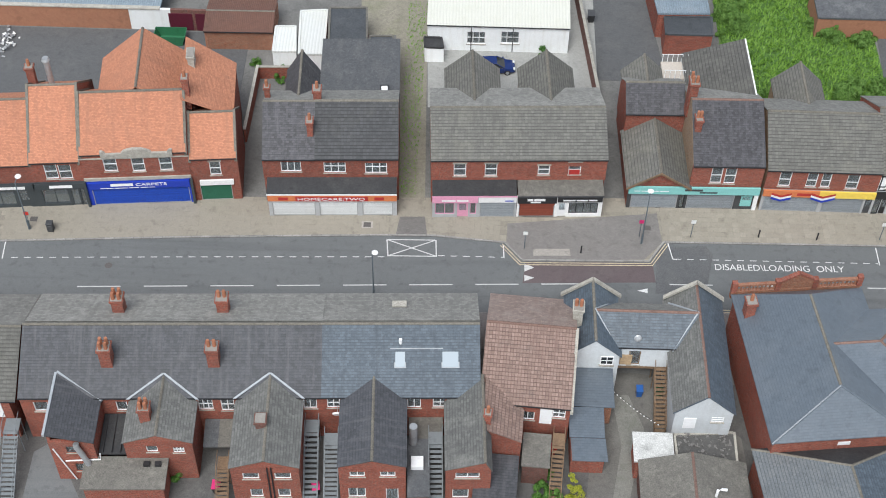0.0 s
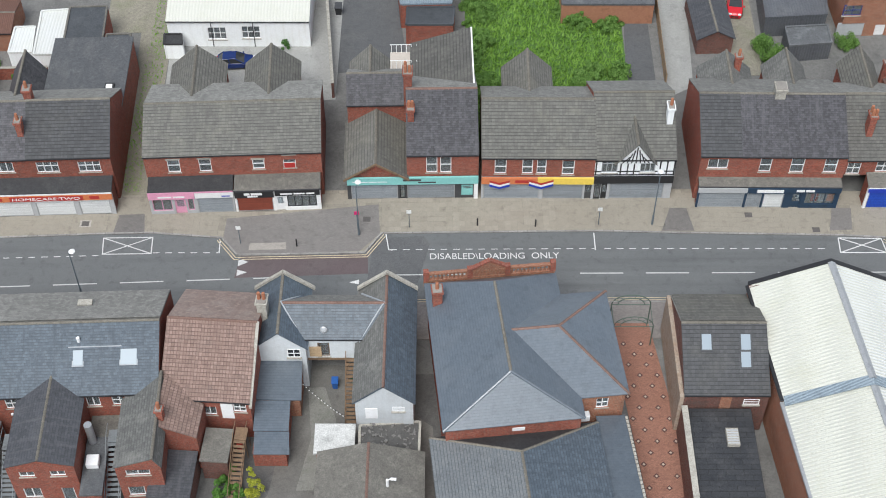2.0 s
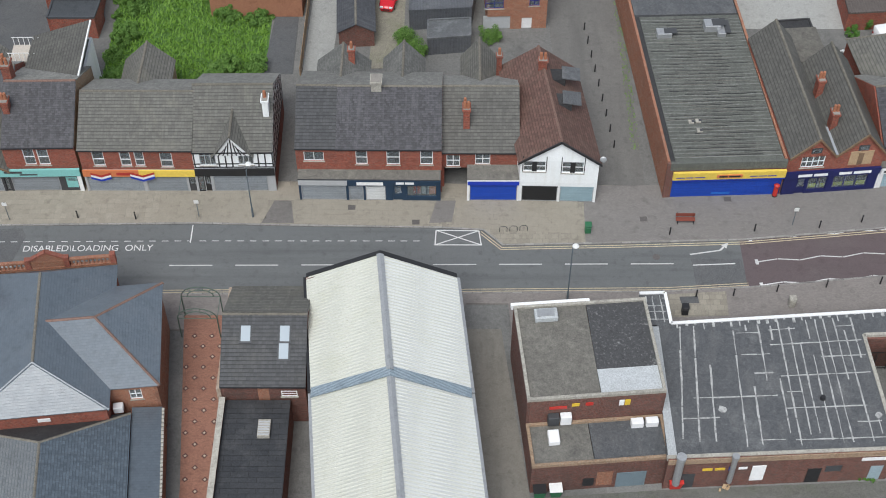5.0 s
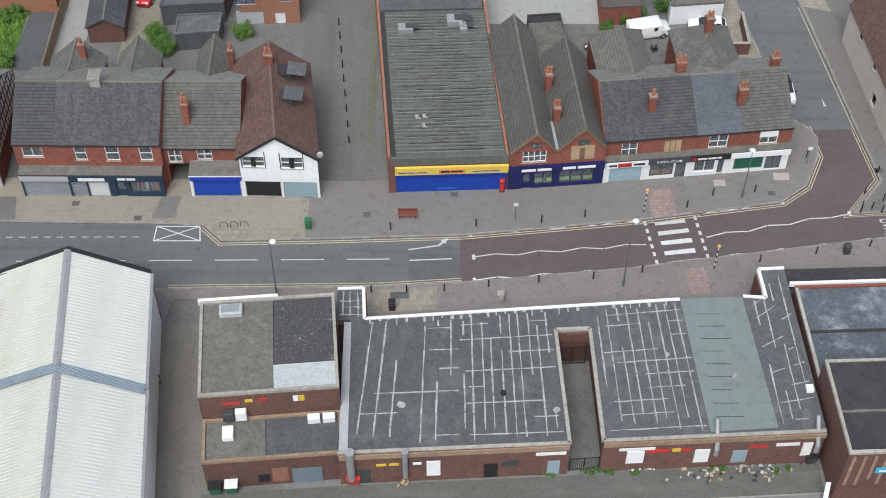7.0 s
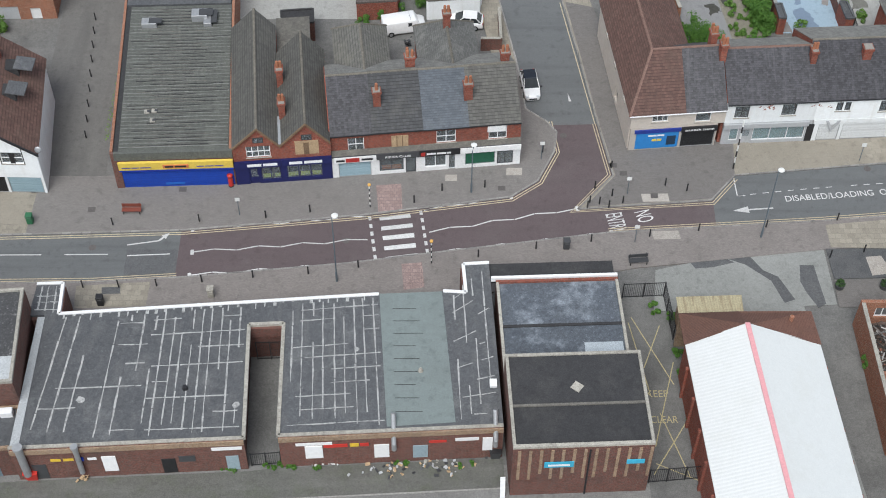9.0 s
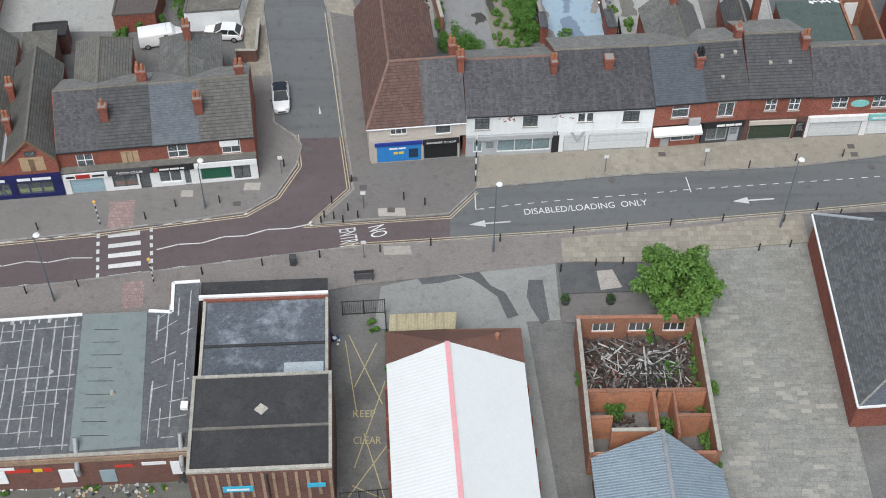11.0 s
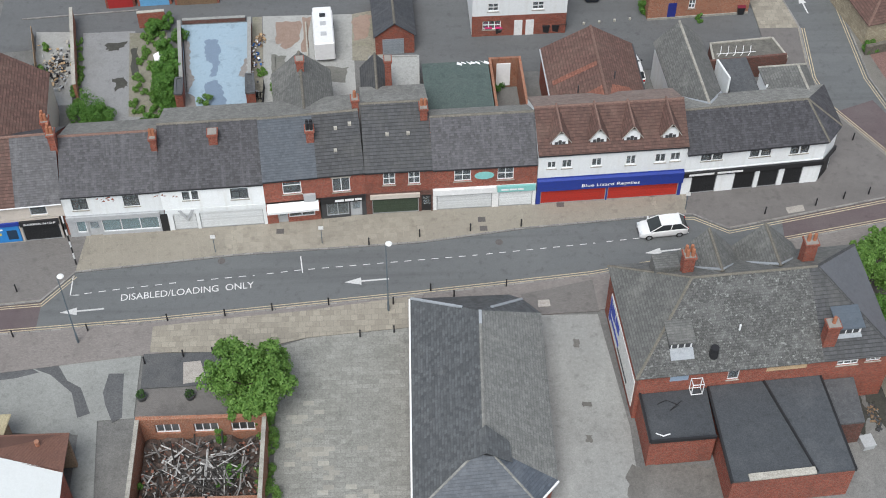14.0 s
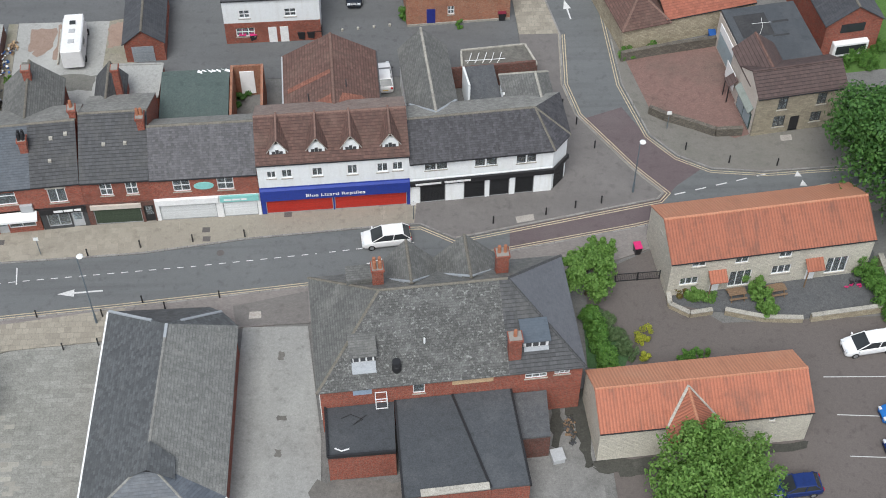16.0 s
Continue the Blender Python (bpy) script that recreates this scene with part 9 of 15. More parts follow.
def black_roof_block():
    m, W = along(113.6, -27.0, 124.6, -26.6)
    t = thing("shop_block", m, "brick block with black and silvered flat roofs", "building")
    for u0, u1, v0, v1, z in ((0.1, 11.0, 0, 8.8, 6.8), (0.1, 10.6, 8.85, 18.4, 4.4)):
        shell(t, u0, u1, v0, v1, z, BRICK_DK)
        for a in ((u0, v0, u1, v0 + 0.28), (u0, v1 - 0.25, u1, v1), (u0, v0 + 0.28, u0 + 0.25, v1 - 0.25), (u1 - 0.25, v0 + 0.28, u1, v1 - 0.25)):
            part("parapet", box(BM(), a[0], a[1], z - 0.06, a[2], a[3], z + 0.22), BRICK if z < 5 and a[1] > 18 else COPING, t)
    lean_roof(t, [(0.35, 0.3, 6.86), (10.75, 0.3, 6.86), (10.75, 3.8, 6.86), (0.35, 3.8, 6.86)], 0.1, FELT_BK)
    lean_roof(t, [(0.35, 3.85, 6.9), (10.75, 3.85, 6.9), (10.75, 8.55, 6.9), (0.35, 8.55, 6.9)], 0.1, FELT_BK)
    part("roof_seam", box(BM(), 0.35, 3.75, 6.86, 10.75, 3.95, 6.99), FELT_GR, t)
    part("roof_plate", slab(BM(), [(5.0, 5.4, 7.0), (5.5, 6.0, 7.0), (6.1, 5.5, 7.0), (5.6, 4.9, 7.0)], 0.06), COPING, t)
    lean_roof(t, [(0.35, 9.0, 4.45), (10.4, 9.0, 4.45), (10.4, 13.4, 4.45), (0.35, 13.4, 4.45)], 0.1, SILVER)
    lean_roof(t, [(0.35, 13.5, 4.4), (10.4, 13.5, 4.4), (10.4, 18.2, 4.4), (0.35, 18.2, 4.4)], 0.1, SILVER)
    part("roof_patch", box(BM(), 7.0, 9.1, 4.45, 10.2, 11.6, 4.47), surface("bright silver patch", (0.42, 0.47, 0.5), (0.36, 0.4, 0.43), 0.5, stain=(0.25, 0.28, 0.3), amount=0.5), t)
    part("roof_seam", box(BM(), 0.35, 13.35, 4.4, 10.4, 13.6, 4.56), FELT_BK, t)
    seams(t, [(0.6, 8.9), (10.2, 8.9), (10.2, 9.3), (0.6, 9.3)], 4.5, 6, 2, 6, 0.1, 0.8)
    # black felt canopy on the street side
    part("canopy", box(BM(), -0.3, 18.9, 3.6, 10.5, 20.9, 3.8), FELT_BK, t)
    part("canopy_edge", box(BM(), -0.3, 18.5, 4.3, 10.6, 18.75, 4.75), UPVC, t)
    bm = BM()
    rnd = random.Random(4)
    for i in range(24):
        a = 3.2 + i * 0.25
        slab(bm, [(a, 18.9, 3.81), (a + 0.3, 18.9, 3.81), (a + 0.3, 19.1 + rnd.uniform(0.1, 0.5), 3.81), (a, 19.1 + rnd.uniform(0.1, 0.5), 3.81)], 0.01)
    part("peeling_edge", bm, COPING, t)
    # pale brick piers on the rear wall
    for i in range(13):
        u = 0.5 + i * 0.85
        part("pier", box(BM(), u, -0.07, 3.2 if i % 3 == 2 else 2.4, u + 0.24, -0.004, 6.5), BRICK_BUFF, t)
    s = part("rear_sign", box(BM(), 2.6, -0.16, 4.2, 4.9, -0.075, 4.9), paint("turquoise blue sign", (0.05, 0.42, 0.62)), t)
    bars(s, 2.9, 4.6, -0.165, 4.4, 0.25, WHITEP, 1, 3)
    part("rear_sign", box(BM(), 9.0, -0.16, 4.4, 10.4, -0.075, 4.9), paint("turquoise blue sign", (0.05, 0.42, 0.62)), t)
    part("down_pipe", box(BM(), 6.0, -0.12, 0, 6.12, -0.01, 6.4), BLACK, t)
    part("leaning_board", slab(BM(), [(-0.7, -0.4, 0.05), (-0.3, -0.4, 0.05), (-0.3, 0.2, 2.4), (-0.7, 0.2, 2.4)], 0.06, (0, 1, 0)), UPVC, t)


black_roof_block()
rail_fence((124.9, -25.9), (129.3, -25.5), 1.9, "dark steel gates across a hatched loading bay", name="metal_gate")
rail_fence((124.5, -6.9), (128.2, -6.7), 1.9, "dark steel gates with plants growing through", name="metal_gate")
rail_fence((128.2, -6.8), (128.5, -11.5), 1.9, "dark steel side fence", name="metal_fence")


def pink_stripe_shed():
    t = thing("warehouse", Matrix(), "white sheet-roofed brick workshop with a pink ridge stripe", "building")
    he, hr = 4.5, 6.5
    NL, NA, NR = (128.5, -15.4), (133.45, -14.7), (139.75, -15.4)
    SL, SA, SR = (130.0, -50), (135.3, -50), (141.2, -50)
    W2 = surface("white smooth sheet", (0.70, 0.72, 0.71), (0.67, 0.69, 0.68), 0.5, stain=(0.56, 0.56, 0.5), amount=0.3, sscale=0.2, grain=0.04, bump=0.05)
    slopes(t, [[(*NL, he), (*SL, he), (*SA, hr), (*NA, hr)]], SHEET_WH)
    slopes(t, [[(*NA, hr), (*SA, hr), (*SR, he), (*NR, he)]], W2)
    part("ridge_stripe", slab(BM(), [(NA[0] - 0.2, NA[1], hr + 0.06), (SA[0] - 0.2, SA[1], hr + 0.06), (SA[0] + 0.2, SA[1], hr + 0.06), (NA[0] + 0.2, NA[1], hr + 0.06)], 0.1), paint("faded pink strip", (0.75, 0.36, 0.38)), t)
    for q, s, k in ((NL, SL, 0.3), (NR, SR, -0.3)):
        part("side_wall", slab(BM(), [(q[0], q[1], 0), (s[0], s[1], 0), (s[0], s[1], he - 0.12), (q[0], q[1], he - 0.12)], 0.3, (k, 0, 0)), BRICK, t)
        for i in range(8):
            y = q[1] - 2 - i * 3
            x = q[0] + (s[0] - q[0]) * (q[1] - y) / (q[1] - s[1])
            part("buttress", box(BM(), x - 0.22 if k > 0 else x, y - 0.3, 0, x if k > 0 else x + 0.22, y, he - 0.4), BRICK, t)
    part("front_wall", slab(BM(), [(128.5, -12.0, 0), (139.6, -12.0, 0), (139.6, -12.0, 4.1), (128.5, -12.0, 4.1)], 0.3, (0, -1, 0)), BRICK_BUFF, t)
    slopes(t, [[(128.4, -11.9, 4.2), (128.4, -15.5, 4.6), (133.4, -14.75, 6.4), (133.4, -11.9, 4.45)], [(133.4, -11.9, 4.45), (133.4, -14.75, 6.4), (139.8, -15.5, 4.6), (139.7, -11.7, 4.2)]], surface("brown corrugated sheet", (0.17, 0.085, 0.06), (0.13, 0.065, 0.05), 0.8, "ribs", (0.2, 1), stain=(0.10, 0.06, 0.05), amount=0.5))
    part("chimney_pipe", tube(BM(), [(137.6, -13.2, 4.5), (137.6, -13.2, 5.4)], 0.2, 8), BRICK_OR, t)
    lean_roof(t, [(128.7, -9.1, 2.9), (134.4, -8.9, 2.9), (134.2, -11.6, 3.3), (128.6, -11.8, 3.3)], 0.08, surface("rust-streaked sheet", (0.52, 0.46, 0.30), (0.44, 0.38, 0.24), 0.85, "ribs", (0.25, 1), streak=(0.16, 0.09, 0.05), stain=(0.25, 0.17, 0.09), amount=0.5), "lean_to_roof")
    part("lean_to", box(BM(), 128.9, -11.6, 0, 134.0, -9.2, 2.75), BRICK_BUFF, t)
    part("wall_sign", box(BM(), 129.4, -24.5, 2.0, 129.46, -23.2, 3.0), YELP, t)


pink_stripe_shed()


def burnt_ruin():
    t = thing("ruined_house", Matrix(), "roofless burnt brick building full of charred timbers", "building")
    x0, x1, y0, y1, h = 144.5, 154.9, -23.4, -9.9, 3.4
    m, L = along(x1, y1, x0, y1)
    part("wall", panel(BM(), 0, L, 0, h, [(1.0, 1.4, 2.9, 2.7), (3.9, 1.4, 5.9, 2.7), (7.0, 1.4, 9.0, 2.7)], 0, 0.3), BRICK_OR, t, m=m)
    for a in (1.0, 3.95, 7.05):
        w = part("window_frame", box(BM(), a, 0.1, 1.4, a + 1.9, 0.16, 1.5), UPVC, t, m=m)
        for k in range(4):
            part("mullion", box(BM(), a + 0.6 * k, 0.1, 1.5, a + 0.6 * k + 0.08, 0.16, 2.7), UPVC, w)
        part("window_head", box(BM(), a, 0.1, 2.6, a + 1.9, 0.16, 2.7), UPVC, w)
    part("wall", box(BM(), x0, y0, 0, x0 + 0.3, y1 - 0.3, h), BRICK_OR, t)
    part("wall", box(BM(), x1 - 0.3, y0, 0, x1, y1 - 0.3, h), BRICK_OR, t)
    part("wall", box(BM(), x0 + 0.3, y0, 0, x1 - 0.3, y0 + 0.3, h - 0.4), BRICK_OR, t)
    PL = surface("scorched pink plaster", (0.50, 0.23, 0.13), (0.42, 0.18, 0.10), 0.95, stain=(0.16, 0.10, 0.08), amount=0.6, sscale=0.6)
    for a in ((x0 + 0.3, -17.4, x0 + 6.0, -17.1), (x0 + 6.2, -17.4, x1 - 0.3, -17.1), (x0 + 5.6, -23.0, x0 + 5.9, -17.4), (x0 + 7.3, -21.5, x0 + 7.5, -17.4), (x0 + 0.3, -20.0, x0 + 2.2, -19.7), (x0 + 2.0, -21.2, x0 + 5.6, -20.9), (x0 + 7.5, -19.9, x1 - 0.3, -19.6)):
        part("inner_wall", box(BM(), a[0], a[1], 0, a[2], a[3], h - 0.5), PL, t)
        part("wall_top", box(BM(), a[0], a[1] - 0.01, h - 0.5, a[2], a[3] + 0.01, h - 0.38), COPING if a[3] < -20 else BRICK_OR, t)
    for a in ((x0, y0, x0 + 0.3, y1 - 0.3), (x1 - 0.3, y0, x1, y1 - 0.3)):
        part("wall_top", box(BM(), a[0] - 0.02, a[1], h, a[2] + 0.02, a[3], h + 0.06), COPING, t)
    part("wall_top", box(BM(), x0, y1 - 0.32, h, x1, y1 + 0.02, h + 0.06), BRICK_OR, t)
    # charred rubble heap and fallen timbers
    rnd = random.Random(12)
    CHAR = surface("charred timber", (0.03, 0.028, 0.027), (0.05, 0.045, 0.04), 0.9)
    ASHW = surface("ash grey timber", (0.50, 0.49, 0.47), (0.34, 0.33, 0.32), 0.9, grain=0.3)
    GREYT = surface("smoke-stained timber", (0.2, 0.19, 0.18), (0.14, 0.13, 0.125), 0.9, grain=0.3)
    RUBR = surface("broken red brick", (0.26, 0.12, 0.085), (0.2, 0.09, 0.065), 0.95, grain=0.3)
    RUB = surface("burnt rubble", (0.125, 0.085, 0.07), (0.07, 0.055, 0.048), 0.95, stain=(0.26, 0.2, 0.17), amount=0.6, sscale=1.6, grain=0.5, bump=1.0)
    bm = BM()
    n = 26
    V = [[bm.verts.new((x0 + 0.35 + (x1 - x0 - 0.7) * i / n, -17.0 + 6.7 * j / 18, 0.35 + 0.75 * noise.noise(Vector((i * 0.35, j * 0.4, 3))) + 0.5 * math.sin(math.pi * i / n) + rnd.uniform(0, 0.18))) for i in range(n + 1)] for j in range(19)]
    for j in range(18):
        for i in range(n):
            bm.faces.new((V[j][i], V[j][i + 1], V[j + 1][i + 1], V[j + 1][i]))
    part("rubble", bm, RUB, t, "heap of burnt brick and plaster", kind="stuff")
    for i in range(270):
        x, y = rnd.uniform(x0 + 0.9, x1 - 0.9), rnd.uniform(-16.6, -10.9)
        if rnd.random() < 0.4:
            x, y = rnd.gauss(x0 + 6, 1.1), rnd.gauss(-14.2, 0.9)
        l, a = rnd.uniform(0.4, 1.5), rnd.uniform(0, 3.1416)
        if x - l < x0 + 0.4 or x + l > x1 - 0.4 or y + l > y1 - 0.4 or y - l < -17:
            l = 0.4
        d = Vector((math.cos(a) * l, math.sin(a) * l, rnd.uniform(-0.3, 0.3)))
        c = Vector((x, y, rnd.uniform(0.9, 1.7)))
        dark = rnd.random() < (0.65 if abs(x - x0 - 6) < 2 else 0.35)
        part("fallen_timber", tube(BM(), [c - d, c + d], rnd.uniform(0.025, 0.085), 4), CHAR if dark else rnd.choice((ASHW, ASHW, GREYT, GREYT)), t)
    for mm, cnt in ((RUBR, 170), (GREYT, 130), (ASHW, 70), (CHAR, 110)):
        bm = BM()
        for k in range(cnt):
            q = Vector((rnd.uniform(x0 + 0.6, x1 - 0.6), rnd.uniform(-16.8, -10.8), rnd.uniform(0.75, 1.3)))
            w = rnd.uniform(0.08, 0.32)
            bmesh.ops.create_cube(bm, size=1, matrix=Matrix.Translation(q) @ Matrix.Rotation(rnd.uniform(0, 6.28), 4, (rnd.uniform(-.5, .5), rnd.uniform(-.5, .5), 1)) @ Matrix.Diagonal((w, w * rnd.uniform(0.3, 1), 0.12, 1)))
        part("rubble", bm, mm, t, kind="stuff")
    for cx, cy in ((x0 + 3.2, -18.6), (x0 + 3.5, -22), (x0 + 8.8, -18.5), (x0 + 6.6, -19.5), (x0 + 9, -22)):
        bm = BM()
        for k in range(40):
            p = Vector((cx + rnd.uniform(-1.2, 1.2), cy + rnd.uniform(-0.6, 0.6), rnd.uniform(0.2, 0.6)))
            w = rnd.uniform(0.1, 0.3)
            box(bm, p.x, p.y, p.z - 0.3, p.x + w, p.y + w * rnd.uniform(0.4, 1), p.z + 0.1)
        part("rubble", bm, RUB, t, kind="stuff")
    # corrugated shed behind
    t2 = thing("shed", Matrix(), "blue-grey corrugated sheet shed with rounded gable", "shed")
    slopes(t2, [[(144.6, -23.6, 2.9), (144.9, -40, 2.9), (150.6, -40, 4.2), (150.3, -21.9, 4.2)], [(150.3, -21.9, 4.2), (150.6, -40, 4.2), (156.2, -40, 2.9), (154.8, -24.8, 2.9)]], SHEET_GR)
    part("ridge_cap", slab(BM(), [(150.15, -21.9, 4.28), (150.45, -40, 4.28), (150.75, -40, 4.28), (150.45, -21.9, 4.28)], 0.08), STEEL, t2)
    part("wall", prism(BM(), [(144.9, -24.2), (154.6, -25.2), (155.8, -40), (145.2, -40)], 0, 2.75), BRICK_DK, t2)


burnt_ruin()



def slate_hall():
    m, W = along(166.85, -16.4, 177.6, -16.7)
    t = thing("hall", m, "long brick hall with worn slate roof and white verges", "building")
    e, r = 3.9, 7.0
    ru = 5.05
    foot = [(-0.2, -2.8), (8.9, -2.0), (10.4, -0.2), (10.0, 15.6), (8.6, 17.0), (7.5, 17.4), (-0.5, 17.0)]
    part("brickwork", prism(BM(), foot, 0, e - 0.12), BRICK, t)
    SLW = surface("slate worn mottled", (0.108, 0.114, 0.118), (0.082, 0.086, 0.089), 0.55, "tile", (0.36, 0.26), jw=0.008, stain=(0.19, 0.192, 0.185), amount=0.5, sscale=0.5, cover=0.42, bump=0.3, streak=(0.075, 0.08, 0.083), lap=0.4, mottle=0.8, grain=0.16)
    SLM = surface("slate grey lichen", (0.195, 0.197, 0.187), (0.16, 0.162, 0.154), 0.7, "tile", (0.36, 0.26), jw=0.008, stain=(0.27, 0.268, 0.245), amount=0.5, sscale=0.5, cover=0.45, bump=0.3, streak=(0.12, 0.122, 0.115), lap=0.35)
    S, N = (ru, 0.9, r), (ru, 13.7, r)
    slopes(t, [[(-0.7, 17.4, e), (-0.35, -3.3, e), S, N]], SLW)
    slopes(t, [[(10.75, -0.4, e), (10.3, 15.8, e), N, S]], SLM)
    # hip end faces: same slate pattern in a darker, bluer tone than SLW
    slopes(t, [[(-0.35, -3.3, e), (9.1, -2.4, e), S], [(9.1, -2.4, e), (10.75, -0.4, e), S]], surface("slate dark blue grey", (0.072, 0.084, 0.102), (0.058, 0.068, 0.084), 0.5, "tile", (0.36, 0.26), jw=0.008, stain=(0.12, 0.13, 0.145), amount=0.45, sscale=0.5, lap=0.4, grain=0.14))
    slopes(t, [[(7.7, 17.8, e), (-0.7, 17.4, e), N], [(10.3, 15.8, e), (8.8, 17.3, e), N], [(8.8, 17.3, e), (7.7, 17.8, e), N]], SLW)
    ridge_line(t, S, N, LICHEN_SHEEN)
    for p in ((-0.35, -3.3, e), (9.1, -2.4, e)):
        ridge_line(t, p, S, LICHEN_SHEEN, 0.1, name="hip")
    for p, f in (((-0.7, 17.4, e), 0.75), ((8.8, 17.3, e), 0.75)):
        q = Vector(p) + (Vector(N) - Vector(p)) * f
        verge(t, (p[0], p[1], p[2] + 0.12), (q.x, q.y, q.z + 0.12), 0.2, WHITE_FLASH)
    verge(t, (ru, 13.7, r + 0.1), (ru, 12.3, r + 0.1), 0.24, LEADW)
    for a, b in (((-0.78, 17.4), (-0.43, -3.3)), ((-0.43, -3.38), (9.1, -2.48)), ((9.1, -2.48), (10.8, -0.45))):
        part("white_gutter", raised([a, b], 0.14, e - 0.22, e - 0.02), UPVC, t)
    # small louvred gablet at the hip end
    part("gablet", slab(BM(), [(3.9, 0.3, 6.3), (6.4, 0.2, 6.3), (5.2, 0.25, 7.2)], 0.15, (0, 1, 0)), BLACK, t)
    slopes(t, [[(3.6, -0.1, 6.25), (5.2, -0.1, 7.35), (5.2, 2.4, 7.35), (3.6, 1.6, 6.3)], [(5.2, -0.1, 7.35), (7.2, -0.2, 6.2), (7.0, 1.6, 6.3), (5.2, 2.4, 7.35)]], SLW, 0.08)
    part("wall_light", box(BM(), 5.0, -2.75, 2.6, 5.8, -2.55, 3.0), UPVC, t)


slate_hall()



def old_pub():
    m, W = along(184.6, -9.1, 205.4, -7.4)
    t = thing("public_house", m, "large brick pub with a lichened hipped slate roof", "building")
    e, r = 5.9, 9.5
    W = 21.0
    ws = [(16.37, 4.78, 18.12, 6.03) + (3, 0.5), (18.73, 4.97, 19.98, 6.06) + (3, 0.5), (7.37, 4.26, 8.31, 5.52) + (1, 0)]
    front(t, 0, W, 0, e - 0.1, ws, BRICK)
    shell(t, 0, W, 0.26, 11.3, e, BRICK, front=False)
    A, B = (5.4, 6.7, r), (15.8, 6.7, r)
    o = 0.25
    s = 15.1
    slopes(t, [[(-o, -o, e), (s, -o, e), (s, 6.7, r), A]], surface("slate heavily lichened", (0.105, 0.105, 0.10), (0.075, 0.075, 0.072), 0.85, "brick", (0.28, 0.22), joint=(0.045, 0.045, 0.042), jw=0.012, stain=(0.5, 0.51, 0.49), amount=0.85, sscale=2.6, cover=0.42, bump=0.35, streak=(0.17, 0.17, 0.165), flow=(0.5, 0.6), grain=0.22))
    slopes(t, [[(s, -o, e), (W + o, -o, e), B, (s, 6.7, r)]], TILE_DK)
    slopes(t, [[(W + o, -o, e), (W + o, 11.5, e), B]], surface("smooth grey slate", (0.108, 0.112, 0.124), (0.101, 0.105, 0.117), 0.4, "tile", (0.3, 0.24), jw=0.005, stain=(0.145, 0.15, 0.16), amount=0.35, sscale=0.25, bump=0.2, grain=0.05, mottle=0.98, lap=0.15))
    slopes(t, [[(-o, 11.6, e), (-o, -o, e), A], [(W + o, 11.5, e), (-o, 11.6, e), A, B]], SLATE_MOSS)
    ridge_line(t, A, B)
    for p, q in (((-o, -o, e), A), ((-o, 11.6, e), A), ((W + o, -o, e), B), ((W + o, 11.5, e), B)):
        ridge_line(t, p, q, RIDGE if q is A else TILE_DK, name="hip")
    # street gables
    for c, w in ((8.1, 2.6), (12.95, 2.9)):
        slopes(t, [[(c - w, 11.9, 6.3), (c, 11.9, 9.3), (c, 7.2, 9.3), (c - w, 10.4, 6.6)], [(c, 11.9, 9.3), (c + w, 11.9, 6.3), (c + w, 10.4, 6.6), (c, 7.2, 9.3)]], SLATE_MOSS)
        ridge_line(t, (c, 11.9, 9.3), (c, 7.2, 9.3), RIDGE)
        part("street_gable", slab(BM(), [(c - w + 0.2, 11.7, 5.6), (c + w - 0.2, 11.7, 5.6), (c + w - 0.2, 11.7, 6.2), (c, 11.7, 9.0), (c - w + 0.2, 11.7, 6.2)], 0.3, (0, -1, 0)), BRICK, t)
        for k in (-1, 1):
            verge(t, (c + k * w * 0.9, 10.0, 6.9), (c, 7.4, 9.35), 0.18, WHITE_FLASH)
    part("dormer", box(BM(), 2.9, 8.6, 6.8, 5.0, 10.2, 8.6), SLATE_MOSS, t)
    chimney(t, 5.45, 8.4, 7, 10.4, 0.9, 0.9, 4, BRICK_OR)
    chimney(t, 15.6, 8.5, 7, 10.6, 1.0, 0.9, 2, BRICK_OR)
    chimney(t, 15.6, 1.2, 6, 9.0, 1.0, 0.9, 1, BRICK_OR)
    # rear dormers
    for u, v, w, mm in ((2.7, 1.7, 1.9, SLATE_MOSS), (16.4, 1.6, 2.0, SLATE_NEW)):
        z = e + (v + o) * 0.518
        d = part("dormer", box(BM(), u, v, z - 0.3, u + w, v + 1.8, z + 0.85), DKGREY if u < 5 else UPVC, t)
        part("dormer_roof", slab(BM(), [(u - 0.15, v - 0.25, z + 0.95), (u + w + 0.15, v - 0.25, z + 0.95), (u + w + 0.15, v + 2.0, z + 1.12), (u - 0.15, v + 2.0, z + 1.12)], 0.1), mm, d)
        part("dormer_frame", box(BM(), u + 0.1, v - 0.06, z + 0.05, u + w - 0.1, v - 0.004, z + 0.75), UPVC, d)
        for k in range(3):
            part("dormer_pane", box(BM(), u + 0.18 + k * (w - 0.3) / 3, v - 0.09, z + 0.15, u + 0.05 + (k + 1) * (w - 0.3) / 3, v - 0.064, z + 0.65), DKGREY, d)
        part("lead_apron", slab(BM(), [(u, v - 0.1, z + 0.12), (u + w, v - 0.1, z + 0.12), (u + w, v - (0.9 if u < 5 else 0.4), z + 0.12 - (0.48 if u < 5 else 0.17)), (u, v - (0.9 if u < 5 else 0.4), z + 0.12 - (0.48 if u < 5 else 0.17))], 0.05), LEADW, t)
    part("roof_fan", tube(BM(), [(6.2, 1.0, 6.3), (6.2, 1.0, 7.0), (6.2, 1.0, 7.02), (6.2, 1.0, 7.5)], 0.4, 14, 0.34), BLACK, t)
